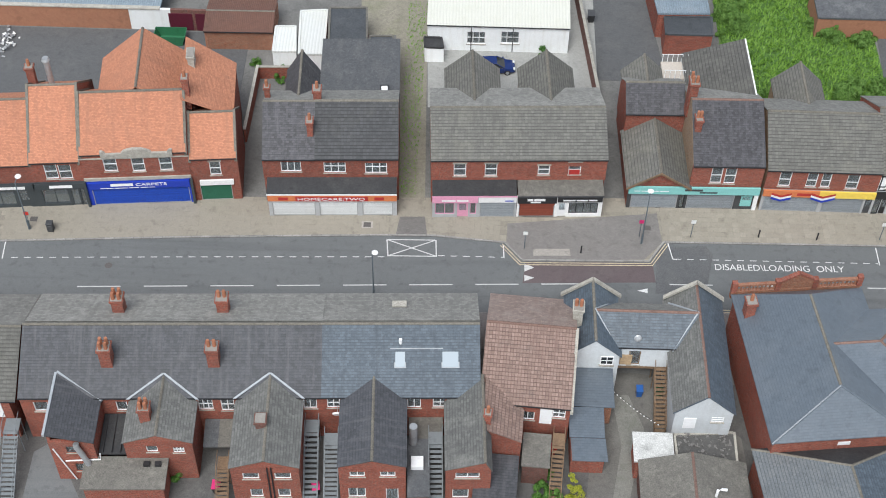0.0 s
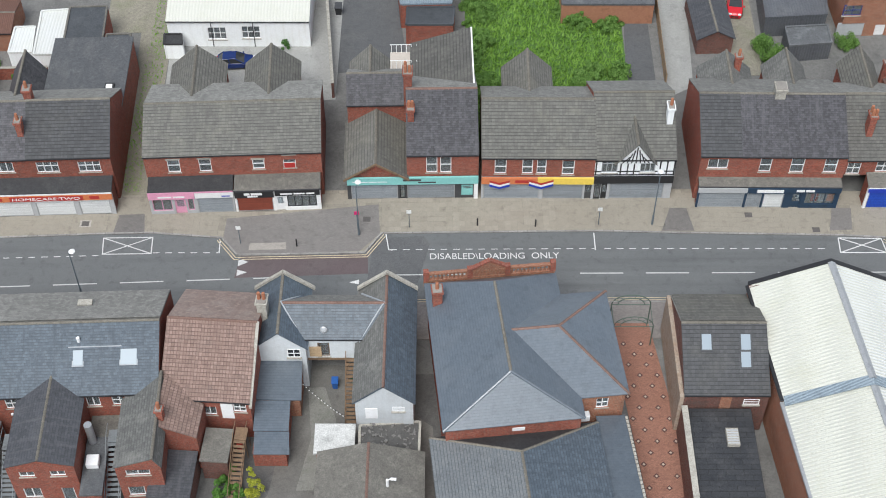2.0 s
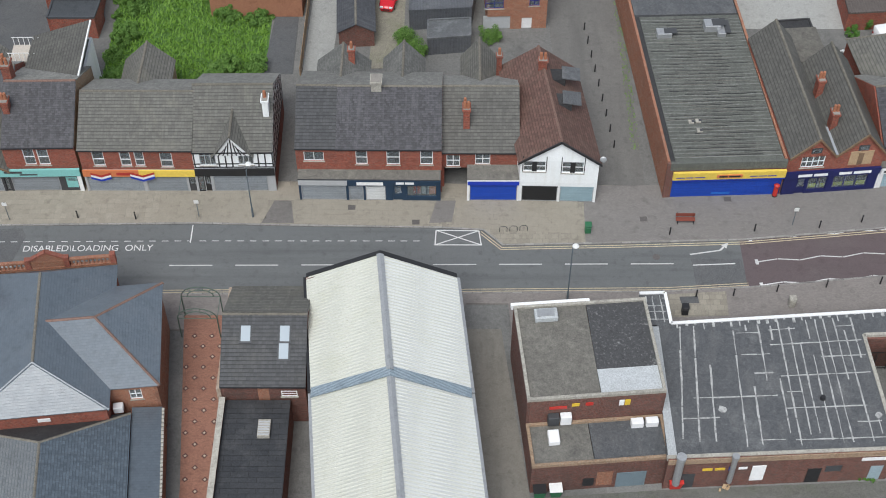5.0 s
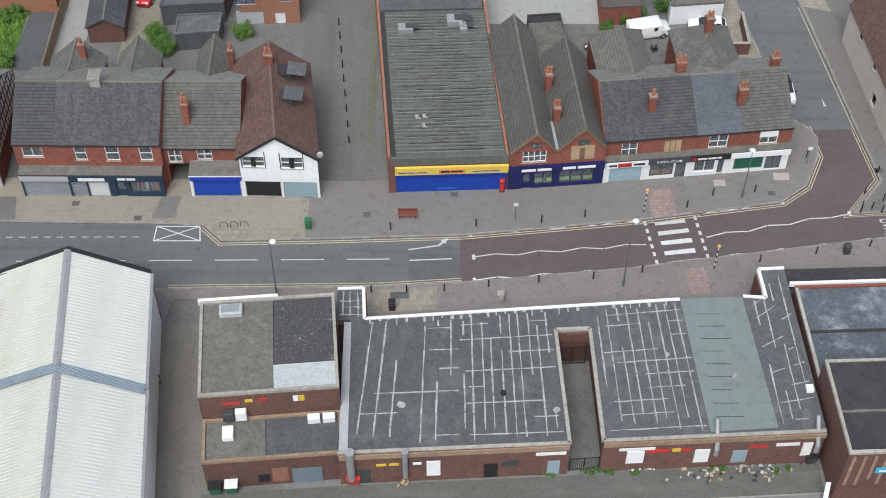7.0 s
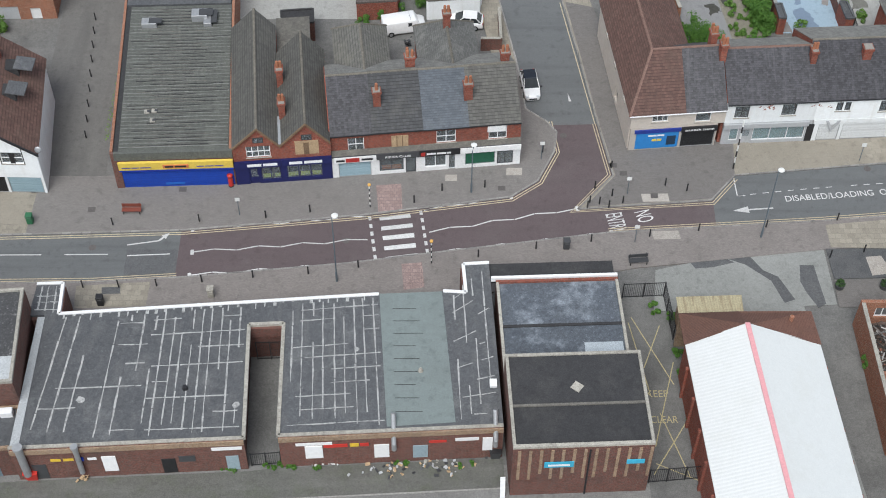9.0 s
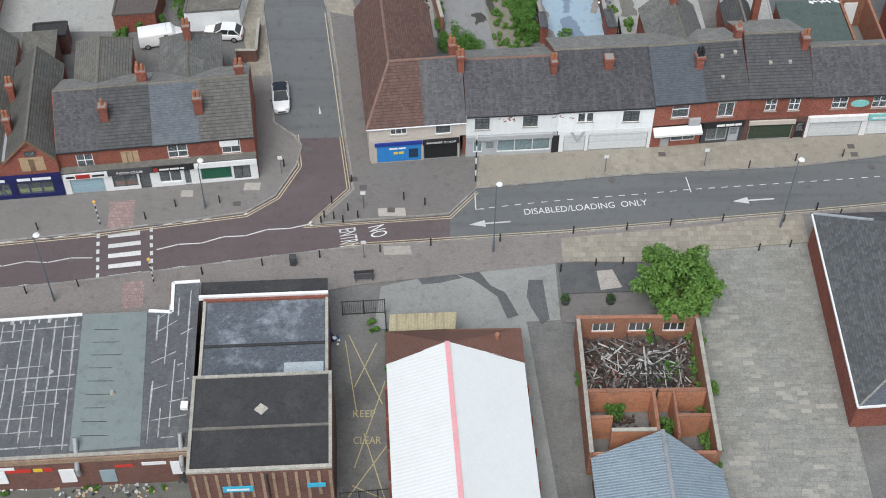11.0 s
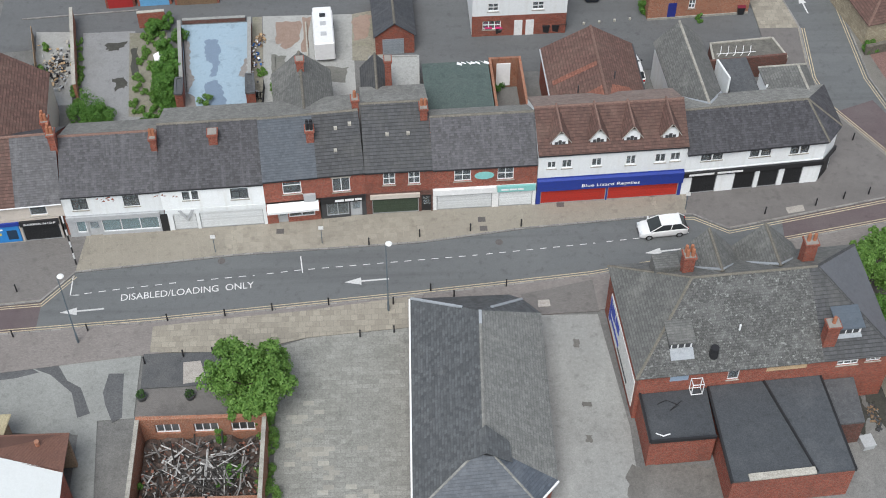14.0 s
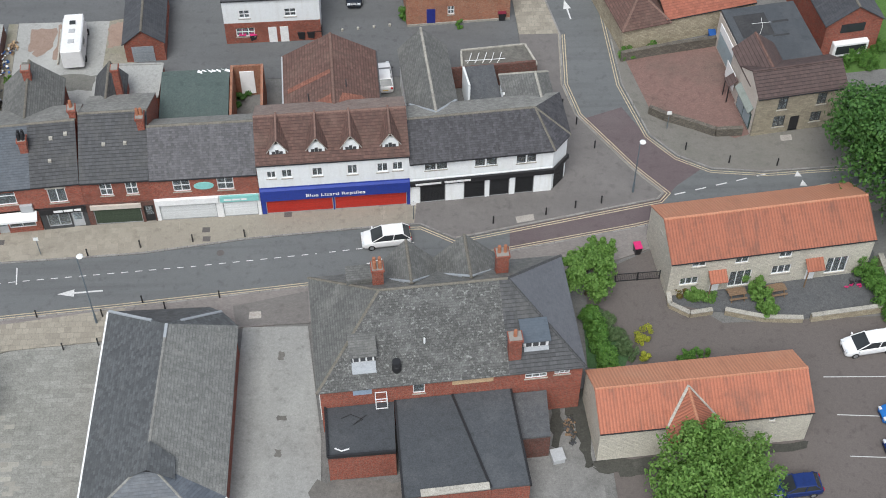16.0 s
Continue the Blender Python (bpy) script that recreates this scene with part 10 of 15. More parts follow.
    part("vent_cross", tube(BM(), [(8.6, 2.6, 7.2), (8.6, 2.6, 8.0)], 0.08, 8), UPVC, t)
    part("blue_panel", box(BM(), 2.6, -0.06, 4.9, 4.1, -0.004, 5.6), paint("faded blue panel", (0.3, 0.38, 0.48)), t)
    part("boarding", box(BM(), 10.5, -0.06, 5.0, 13.8, -0.004, 5.5), BOARD, t)
    b = part("side_board", box(BM(), -0.09, 0.6, 0.9, -0.004, 9.8, 4.3), surface("peeling white board", (0.72, 0.72, 0.69), (0.66, 0.66, 0.63), 0.8, stain=(0.45, 0.45, 0.42), amount=0.5, sscale=0.8), t, "peeling white sign board")
    for v, w, z0, z1 in ((6.3, 1.4, 2.9, 3.9), (7.9, 1.2, 2.6, 3.9), (6.0, 3.2, 1.7, 2.2), (9.2, 0.5, 1.2, 4.1)):
        part("sign_bar", box(BM(), -0.11, v, z0, -0.092, v + w, z1), BLUE, b)
    part("dark_rail", box(BM(), -0.16, 2.4, 1.6, -0.092, 6.0, 1.75), DKGREY, b)
    # flat-roofed rear extensions
    for nm, pts, h, mm in (("a", [(0.2, -4.6), (5.5, -4.7), (5.8, -0.05), (0.3, -0.05)], 3.5, FELT_WET), ("b", [(5.7, -9.0), (12.4, -9.0), (10.5, -0.05), (5.95, -0.05)], 3.7, FELT_WET), ("c", [(12.42, -9.0), (15.4, -9.0), (15.2, -0.05), (10.52, -0.05)], 3.72, FELT_WET),
                          ("d", [(15.5, -4.4), (17.8, -4.4), (18.2, -0.05), (15.3, -0.05)], 3.0, FELT)):
        x = part("extension_wall", prism(BM(), pts, 0, h - 0.2), BRICK_DK if nm == "d" else BRICK, t)
        part("extension_roof", prism(BM(), pts, h - 0.196, h), mm, x)
    part("roof_kerb", raised([(7.0, -8.8), (12.3, -8.75)], 0.6, 3.7, 3.85), COPING, t)
    part("valley_line", raised([(10.5, -0.1), (12.4, -8.9)], 0.18, 3.7, 3.83), BLACK, t)
    for p, q in (((0.2, -4.65), (0.3, -0.1)), ((0.2, -4.68), (5.5, -4.78)), ((5.65, -9.0), (5.9, -0.1)), ((15.45, -9.0), (15.25, -0.1))):
        part("roof_edge", raised([p, q], 0.18, 3.45, 3.78), BLACK, t)
    part("loose_cable", tube(BM(), [(1.5, -1.2, 3.56), (2.3, -0.9, 3.56), (3.2, -1.5, 3.56), (2.4, -1.9, 3.56), (3.5, -1.1, 3.56)], 0.03, 5), BLACK, t)
    for k, q in enumerate(((4.35, -0.75), (5.25, -0.75), (4.35, -0.1), (5.25, -0.1))):
        part("cage_bar", tube(BM(), [(*q, 3.7), (*q, 5.05)], 0.04, 5), UPVC, t)
    for z in (3.75, 5.05):
        part("cage_bar", tube(BM(), [(4.35, -0.75, z), (5.25, -0.75, z), (5.25, -0.1, z), (4.35, -0.1, z), (4.35, -0.75, z)], 0.04, 5), UPVC, t)
    part("broken_aerial", tube(BM(), [(0.8, -3.9, 3.55), (1.3, -4.3, 3.7), (1.9, -4.1, 3.6)], 0.06, 5), UPVC, t)


FELT_WET = surface("flat felt slate blue", (0.062, 0.068, 0.075), (0.052, 0.057, 0.063), 0.7, stain=(0.10, 0.105, 0.11), amount=0.5, sscale=0.3)
old_pub()



def cottage_north():
    m, W = along(214.45, 3.9, 232, 6.0)
    t = thing("cottage", m, "stone cottage row with an orange pantile roof", "building")
    e, r, rv = 4.4, 6.5, 3.45
    W = 18.3
    ws = [(1.01, 1.31, 2.69, 2.28) + (3, 0), (9.34, 1.27, 11.1, 2.41) + (3, 0), (1.87, 3.6, 3.11, 4.46) + (2, 0), (5.74, 3.41, 6.94, 4.2) + (2, 0), (9.69, 3.44, 10.85, 4.24) + (2, 0), (5.52, 0.22, 7.54, 2.34) + (3, 0), (14.37, 0.43, 16.33, 2.56) + (3, 0)]
    front(t, 0, W, 0, e - 0.08, ws, STONE_PALE)
    shell(t, 0, W, 0.26, rv * 2, e, STONE_PALE, r, front=False)
    gable_u(t, W, rv * 2, e, r, PANTILE, ov=0.2, ridge_mat=PANTILE_N)
    for x in ((4.17, 1.98), (12.95, 2.03)):
        p = part("porch_roof", slab(BM(), [(x[0] - 0.7, -1.0, 2.3), (x[0] + 0.9, -1.0, 2.3), (x[0] + 0.9, 0, 2.9), (x[0] - 0.7, 0, 2.9)], 0.1), PANTILE, t)
        part("porch_post", box(BM(), x[0] - 0.65, -0.95, 0, x[0] - 0.55, -0.85, 2.25), TIMBER, p)
        part("cottage_door", box(BM(), x[0] - 0.3, -0.05, 0, x[0] + 0.5, -0.004, 2.0), UPVC, t)
    window(t, 0, 0, 0.5, 0.7, 0, 1, 0, pane_mat=DARKP, turn=Matrix.Translation((0, 3.6, 4.8)) @ Matrix.Rotation(radians(-90), 4, "Z"))


cottage_north()



def cottage_south():
    m, W = along(206.5, -12.65, 223.6, -11.25)
    t = thing("cottage", m, "long stone barn cottage with a clay pantile roof", "building")
    e, r, rv = 4.0, 5.85, 3.05
    front(t, 0, W, 0, e - 0.08, [(13.64, 3.23, 14.16, 3.82) + (1, 0)], STONE_PALE)
    shell(t, 0, W, 0.26, rv * 2, e, STONE_PALE, r, front=False)
    gable_u(t, W, rv * 2, e, r, PANTILE, ov=0.2, ridge_mat=PANTILE_N)
    u0, u1, c = 5.4, 9.6, 7.4
    part("cross_gable", slab(BM(), [(u0, -1.4, 0), (u1, -1.4, 0), (u1, -1.4, 3.8), (c, -1.4, 5.35), (u0, -1.4, 3.8)], 0.3, (0, 1, 0)), STONE_PALE, t)
    for u in (u0, u1 - 0.25):
        part("cross_wall", box(BM(), u, -1.1, 0, u + 0.25, -0.02, 3.8), STONE_PALE, t)
    slopes(t, [[(u0 - 0.2, -1.6, 3.75), (c, -1.6, 5.6), (c, 2.55, 5.6), (u0 - 0.2, -0.2, 3.9)], [(c, -1.6, 5.6), (u1 + 0.2, -1.6, 3.75), (u1 + 0.2, -0.2, 3.9), (c, 2.55, 5.6)]], PANTILE)
    ridge_line(t, (c, -1.6, 5.6), (c, 2.55, 5.6), PANTILE_N)
    verge(t, (u0 - 0.15, -0.15, 4.1), (c, 2.55, 5.72), 0.22, COPING)
    verge(t, (u1 + 0.15, -0.15, 4.1), (c, 2.55, 5.72), 0.14, COPING)


cottage_south()



# ---- road surfaces and markings ----
def patch(name, pts, z, mat, label, category="paving"):
    """A thin layer of paving with its own surface."""
    return structure(name, flat(pts, z - 0.05, z), mat, label, category)


BROWN_GR = surface("brown grey block paving", (0.20, 0.186, 0.175), (0.18, 0.168, 0.158), 0.9, "brick", (0.2, 0.1), joint=(0.15, 0.14, 0.132), jw=0.01,
                   stain=(0.16, 0.15, 0.142), amount=0.45, sscale=0.25, bump=0.2, grain=0.1, mottle=0.98)
PALE_PAVE = surface("pale concrete panel", (0.40, 0.37, 0.33), (0.34, 0.31, 0.28), 0.9, stain=(0.26, 0.24, 0.22), amount=0.5, sscale=0.6)
PINK_PAVE = surface("pink tactile paving", (0.33, 0.24, 0.22), (0.29, 0.21, 0.195), 0.9, "brick", (0.4, 0.4), joint=(0.2, 0.15, 0.14), jw=0.02, amount=0.4, stain=(0.22, 0.18, 0.17))
TAR_DK = surface("dark tarmac patch", (0.105, 0.107, 0.11), (0.085, 0.087, 0.09), 0.9, stain=(0.145, 0.143, 0.14), amount=0.5, sscale=0.3)
TAR_BR = surface("smooth brown-grey pavement tarmac", (0.168, 0.155, 0.148), (0.15, 0.139, 0.133), 0.92, stain=(0.2, 0.187, 0.178), amount=0.4, sscale=0.2, grain=0.1, streak=(0.125, 0.116, 0.11), flow=(0.15, 0.3))
IRON = paint("cast iron cover", (0.11, 0.10, 0.095), 0.7, grain=0.25)

patch("road_surface_red", [(84.35, -6.5), (84.35, 5), (112, 8.5), (118, 13), (118.6, 15.0), (125.2, 15.2), (126.5, 8), (127, 4.9), (134.2, 5.4), (134.0, -0.5), (122, -1.5), (108, -3.5), (97, -5.5)],
      0.004, ASPH_RED, "red-brown surfacing round the zebra crossing", "road")
patch("road_surface_red", [(0.3, -0.12), (12.1, 0.2), (12.25, -2.15), (0.0, -2.7)], 0.004, ASPH_RED, "red-brown surfacing patch in the carriageway", "road")
patch("road_surface_red", [(200.95, 7.97), (201.28, 12.83), (216.42, 17.08), (214.82, 17.14), (209.23, 26.3), (213.44, 27.9), (214.77, 25.07), (216.31, 22.15), (219.96, 19.16), (217.27, 17.05), (216.21, 15.65), (214.2, 12.55)], 0.004, ASPH_RED, "red-brown surfacing at the junction", "road")
patch("road_repair", [(12.62, 2.15), (17.31, 2.48), (17.84, 1.38), (16.78, -3.28), (12.13, -3.47)], 0.003, TAR_DK, "darker resurfaced strip of road", "road")
patch("road_repair", [(79.58, -1.15), (84.25, -1.15), (84.53, -4.5), (79.74, -4.63)], 0.003, TAR_DK, "darker resurfaced strip of road", "road")

kerbs = (("kerb_north", ROAD_N), ("kerb_east", ROAD_E), ("kerb_cross", ROAD_X), ("kerb_south", ROAD_S))
KERBST = surface("granite kerb", (0.27, 0.26, 0.245), (0.22, 0.21, 0.2), 0.9, "brick", (0.9, 2.0), joint=(0.1, 0.1, 0.095), jw=0.02, stain=(0.16, 0.155, 0.15), amount=0.5, sscale=0.6)
for nm, pts in kerbs:
    structure(nm, raised(pts, 0.17, -0.2, 0.118), KERBST, "concrete kerb stones along the road", "kerb")

bm = BM()
Z = 0.012


def dashes(pts, on, off, w, start=0.0, bm=bm):
    s = -start
    for (x0, y0), (x1, y1) in zip(pts, pts[1:]):
        L = math.hypot(x1 - x0, y1 - y0)
        while s < L:
            a, b = max(s, 0), min(s + on, L)
            if b - a > 0.15:
                ribbon([(x0 + (x1 - x0) * a / L, y0 + (y1 - y0) * a / L), (x0 + (x1 - x0) * b / L, y0 + (y1 - y0) * b / L)], w, Z, bm)
            s += on + off
        s -= L


rnd = random.Random(3)
dashes([(-58.7, -5.5), (-46.5, -4.98), (7.4, -2.5)], 3.95, 2.1, 0.12)
dashes([(13.5, -2.35), (25.6, -2.1), (79.0, -1.72)], 3.95, 2.1, 0.12)
mark("centre_line", bm, ROADW, "worn white dashed centre line")
bm = BM()
dashes([(-47.34, -1.49), (-27.52, -0.63), (-12.84, -0.05)], 0.62, 0.55, 0.075, bm=bm)
dashes([(-7.85, 0.29), (-1.8, 0.32)], 0.62, 0.55, 0.075, bm=bm)
dashes([(14.19, 0.74), (33.15, 0.93), (54.91, 0.98)], 0.62, 0.55, 0.075, bm=bm)
for pts in ([(-48.31, 0.42), (-48.14, -1.66)], [(-1.75, 1.86), (-1.7, 0.26)], [(13.72, 2.69), (14.03, 0.74), (14.4, 0.67)], [(33.24, 2.88), (33.25, 0.72)]):
    ribbon(pts, 0.1, Z, bm)
dashes([(136.58, 5.46), (141.35, 6.11), (146.52, 6.69), (152.76, 7.24), (156.96, 7.72), (172.85, 8.94), (183.65, 10), (192.43, 11)], 0.62, 0.62, 0.075, bm=bm)
for pts in ([(136.55, 7.71), (136.58, 5.46), (137.35, 5.5)], [(156.8, 9.33), (157.04, 7.37)]):
    ribbon(pts, 0.1, Z, bm)
mark("parking_bay_line", bm, ROADW, "worn white dashed edge of the parking bays")

for A, B, C, D in (((-12.7, 2.1), (-8.1, 2.2), (-8.0, 0.2), (-12.5, 0.1)), ((56.1, 2.3), (60.1, 2.25), (60.3, 0.5), (56.0, 0.5))):
    bm = BM()
    ribbon([A, D, C, B], 0.11, Z, bm)
    ribbon([A, C], 0.11, Z + 0.002, bm)
    ribbon([D, B], 0.11, Z + 0.004, bm)
    ribbon([A, B], 0.11, Z + 0.001, bm)
    mark("crossed_box", bm, ROADW, "white crossed box kept clear at an alley mouth")


def arrow(p, q, turn=0):
    """A straight arrow from p to q; turn adds a bent head at its side."""
    p, q = Vector(p), Vector(q)
    d = (q - p).normalized()
    n = Vector((-d.y, d.x))
    bm = BM()
    if turn:
        k = q - d * 1.0
        ribbon([tuple(p), tuple(k)], 0.14, Z, bm)
        e = k + d * 0.45 + n * turn * 0.35
        ribbon([tuple(k), tuple(e)], 0.2, Z + 0.001, bm)
        f = (d * 0.8 + n * turn * 0.6).normalized()
        g = Vector((-f.y, f.x))
        tri = [e + g * 0.3, e - g * 0.3, e + f * 0.75]
    else:
        h = q - d * 1.5
        ribbon([tuple(p), tuple(h)], 0.17, Z, bm)
        tri = [h + n * 0.42, h - n * 0.42, q]
    bm.faces.new([bm.verts.new((v.x, v.y, Z + 0.002)) for v in tri])
    mark("direction_arrow", bm, ROADW, "white painted direction arrow on the asphalt")


arrow(*[(139.75, 3.88), (135.9, 3.55)])
arrow(*[(164.78, 6.42), (160.8, 6.14)])
arrow(*[(192.41, 9.13), (188.04, 8.64)])
arrow(*[(79.56, -0.6), (83.39, 0.08)], turn=1)
arrow(*[(209.69, 41.37), (209.27, 44.51)])
bm = BM()
ribbon([(79.72, -1.89), (83.59, -1.69)], 0.12, Z, bm)
mark("lane_line", bm, ROADW, "white lane line before the crossing")
for pts in ([(0.19, -0.36), (0.19, -1.32), (1.13, -0.8)], [(0.18, -1.72), (0.18, -2.47), (1.11, -2.03)], [(11.44, -2.89), (11.41, -3.43), (10.5, -3.2)], [(121.38, 18.44), (121.65, 18.43), (121.35, 19.67)]):
    bm = BM()
    bm.faces.new([bm.verts.new((x, y, Z)) for x, y in pts])
    mark("give_way_triangle", bm, ROADW, "white painted triangle on the road")

# zebra crossing with its zigzags
for p0, p1, q0, q1 in zip([(102.61, 2.8), (102.84, 1.6), (102.97, 0.42), (103.14, -0.82), (103.3, -2.11)], [(105.51, 3.22), (105.73, 2.02), (105.89, 0.83), (106.04, -0.41), (106.24, -1.64)],
                          [(102.69, 2.37), (102.86, 1.11), (103.04, -0.07), (103.21, -1.3), (103.37, -2.59)], [(105.58, 2.73), (105.79, 1.53), (105.94, 0.28), (106.09, -0.96), (106.24, -2.25)]):
    bm = BM()
    bm.faces.new([bm.verts.new((x, y, Z)) for x, y in (q0, q1, p1, p0)])
    mark("zebra_stripe", bm, ROADW, "white zebra crossing stripe")
for a, b in ([(101.72, 2.87), (102.43, -2.65)], [(106.5, 3.58), (107.19, -1.98)]):
    bm = BM()
    dashes([a, b], 0.5, 0.45, 0.28, bm=bm)
    mark("crossing_dashes", bm, ROADW, "white dashes beside the zebra crossing")


def zigzag(a, b, n, amp, ends=(1, 0)):
    a, b = Vector(a), Vector(b)
    d = (b - a).normalized()
    m = Vector((-d.y, d.x))
    pts = [a]
    for i in range(1, n):
        pts.append(a + (b - a) * (i / n) + m * (amp if i % 2 else -amp * 0.6))
    pts.append(b)
    bm = BM()
    for p, q in zip(pts, pts[1:]):
        ribbon([tuple(p), tuple(p + (q - p) * 0.96)], 0.12, Z, bm)
    for k, p in zip(ends, (a, b)):
        if k:
            ribbon([tuple(p - m * 0.3), tuple(p + m * 0.3)], 0.3, Z + 0.002, bm)
    mark("zigzag_line", bm, ROADW, "white zigzag line before the crossing")


for i, (a, b) in enumerate(([(85.36, 1.33), (101.45, 2.87)], [(85.61, -1.49), (101.68, 0)], [(85.65, -4.24), (102.22, -2.72)])):
    zigzag(a, b, 8, 0.2)
zigzag(*[(106.83, 3.65), (115.05, 5.38)], 4, 0.2, (0, 1))
zigzag(*[(107.31, 0.9), (121.25, 3.86)], 7, 0.2, (0, 1))
zigzag(*[(107.71, -1.63), (124.23, 0.79)], 8, 0.2, (0, 1))

# words on the carriageway
def road_words(text, a, b, h, turn=0.0, nm="road_lettering"):
    (x0, y0), (x1, y1) = a, b
    ang = math.atan2(y1 - y0, x1 - x0)
    ob = letters(None, text, x0, y0, 0.006, h / 0.7, ROADW, "LEFT", Matrix.Rotation(ang, 4, "Z"), nm, 0.005, math.hypot(x1 - x0, y1 - y0))
    return tagged(ob, "worn white words painted on the asphalt", "road marking", kind="structure")


road_words("DISABLED\\LOADING  ONLY", *[(17.81, -0.42), (29.79, -0.25)], 0.72)
road_words("DISABLED/LOADING  ONLY", *[(141.06, 4.71), (152.7, 5.8)], 0.72)
road_words("ENTRY", *[(123.82, 3.16), (124.21, 0.89)], 1.6)
road_words("NO", *[(126.53, 3.4), (126.9, 2.08)], 1.55)

# double yellow lines, set in from the kerbs
def yellow(pts, side=1, single=False):
    bm = BM()
    P = [Vector(p) for p in pts]
    for o in ((0.28,) if single else (0.25, 0.5)):
        out = []
        for i, p in enumerate(P):
            d0 = (p - P[i - 1]).normalized() if i else (P[1] - p).normalized()
            d1 = (P[i + 1] - p).normalized() if i < len(P) - 1 else d0
            d = (d0 + d1).normalized()
            n = Vector((d.y, -d.x)) * side / max(0.6, d.dot(d1))
            out.append(tuple(p + n * o))
        ribbon(out, 0.09, Z, bm)
    mark("double_yellow_line", bm, ROADY, "faded double yellow lines along the kerb")


yellow(ROAD_N[5:9])
yellow([(60.5, 2.35), (62.3, 0.46), (73, 0.75), (84.7, 1.19)])
yellow(ROAD_N[15:21] + [(119, 15.5)])
yellow([(124.05, 15.25), (125, 8.1), (121.3, 3.75), (134, 4.85), (136.5, 7.9)])
yellow([(117.4, 48), (121.7, 33.9), (124.05, 15.25)][1:], single=True)
yellow([(190.8, 13.1), (193.2, 13.1), (196.2, 11.3), (215.4, 15.5), (216, 16.2), (213.5, 19.4), (208.85, 26.9), (207.9, 31.4), (208.3, 39)])
yellow(ROAD_X[:])
yellow([(58, -5.3), (77, -5.05), (84.5, -4.5)], -1)
yellow([(13, -5.75), (36, -5.42), (48, -5.35)], -1)
yellow([(124, 0.8), (144, 2.2), (167, 4.4), (183, 6.15), (201, 9.6), (213, 12.0), (217, 13.1), (232, 16.4)], -1)
bm = BM()
dashes([(217.0, 16.0), (226.0, 18.3)], 1.1, 1.0, 0.13, bm=bm)
mark("give_way_line", bm, ROADW, "white give-way dashes at the junction")

# ---- paving of pavements and yards ----
patch("paving_buildout", [(-1.38, 4.49), (12.9, 6.37), (13.17, 2.65), (11.34, 0.48), (0.03, 0.03), (-1.49, 1.92)], 0.106, BROWN_GR, "brown-grey block paving on the kerb build-out")
patch("paving_alley", [(-11.62, 4.95), (-9.25, 5.04), (-8.94, 2.61), (-11.92, 2.49)], 0.106, BROWN_GR, "brown-grey paving across an alley mouth")
patch("paving_alley", [(40.66, 5.96), (42.27, 5.96), (42.72, 3.1), (39.65, 3.09)], 0.106, BROWN_GR, "brown-grey paving across an alley mouth")
patch("paving_alley", [(56.13, 6), (57.96, 6), (57.57, 3.28), (55.43, 3.13)], 0.106, BROWN_GR, "brown-grey paving across an alley mouth")
patch("paving_long", [(70.0, 0.75), (73, 0.9), (84.7, 1.3), (93, 2.2), (101.5, 3.2), (115, 5.4), (117.6, 7.4), (119.4, 11.3), (119.8, 14), (118.9, 15.4), (116.9, 17.2), (116.4, 24), (114.4, 24), (115, 17),
                     (115, 11), (98, 9), (75, 8.0), (70.2, 8)], 0.106, BROWN_GR, "brown-grey block paving before the shops")
patch("paving_corner", [(122.0, 4.0), (134, 5.0), (136.7, 8.2), (137.2, 12.9), (128, 12.5), (127, 16), (125, 33), (122.0, 33.9), (123, 25.7), (124.2, 15.25), (125.2, 8.1)], 0.106, BROWN_GR,
      "brown-grey paving on the street corner")
patch("paving_corner_far", [(192.5, 13.3), (196.2, 11.45), (215.3, 15.6), (215.8, 16.2), (213.3, 19.4), (208.7, 26.9), (207.7, 31.4), (208.1, 39), (204, 39), (204.5, 30), (204.5, 18.5), (193, 17.3)], 0.106, TAR_BR,
      "brown-grey paving on the far corner")
for pts in ([(1.05, 1.39), (4.43, 1.53), (4.51, 0.69), (1.04, 0.56)], [(-15.23, 4.22), (-14.16, 4.26), (-14.11, 3.4), (-15.17, 3.36)], [(108.86, 8.16), (109.95, 8.16), (109.97, 7.34), (108.83, 7.35)], [(114.75, 9.06), (116.28, 9.06), (116.2, 8.09), (114.68, 8.09)],
            [(127.41, 5.62), (129.97, 5.67), (130.04, 4.66), (127.5, 4.61)], [(127.92, 0.94), (130.41, 0.98), (130.59, -0.04), (128.06, -0.09)], [(177.89, 3.48), (178.89, 3.51), (178.94, 2.75), (177.84, 2.73)],
            [(201.86, 13.69), (203.56, 13.98), (203.6, 13.21), (201.96, 12.92)], [(228.34, 23.3), (229.47, 23.41), (229.42, 22.64), (228.3, 22.53)]):
    patch("pale_panel", pts, 0.111, PALE_PAVE, "pale repaired panel in the pavement")
patch("tactile_paving", [(102.24, 6.76), (104.63, 6.98), (104.79, 3.63), (102.54, 3.35)], 0.112, PINK_PAVE, "pink tactile paving at the zebra crossing")
patch("tactile_paving", [(104.77, -3.01), (106.64, -2.81), (106.88, -5.71), (105.02, -6.04)], 0.112, PINK_PAVE, "pink tactile paving at the zebra crossing")
patch("buff_paving", [(75.72, -5.49), (82.3, -5.04), (82.19, -7.81), (75.89, -8.06)], 0.108, PAVE, "buff slab paving before the flat-roofed shops")
patch("buff_paving", [(144.25, 1.68), (151.55, 2.48), (157.17, 2.95), (167.03, 4.36), (167.03, 0.92), (157.73, 0.07), (152.4, -1.28), (144.25, -1.07)], 0.108, PAVE, "buff slab paving beside the tree")
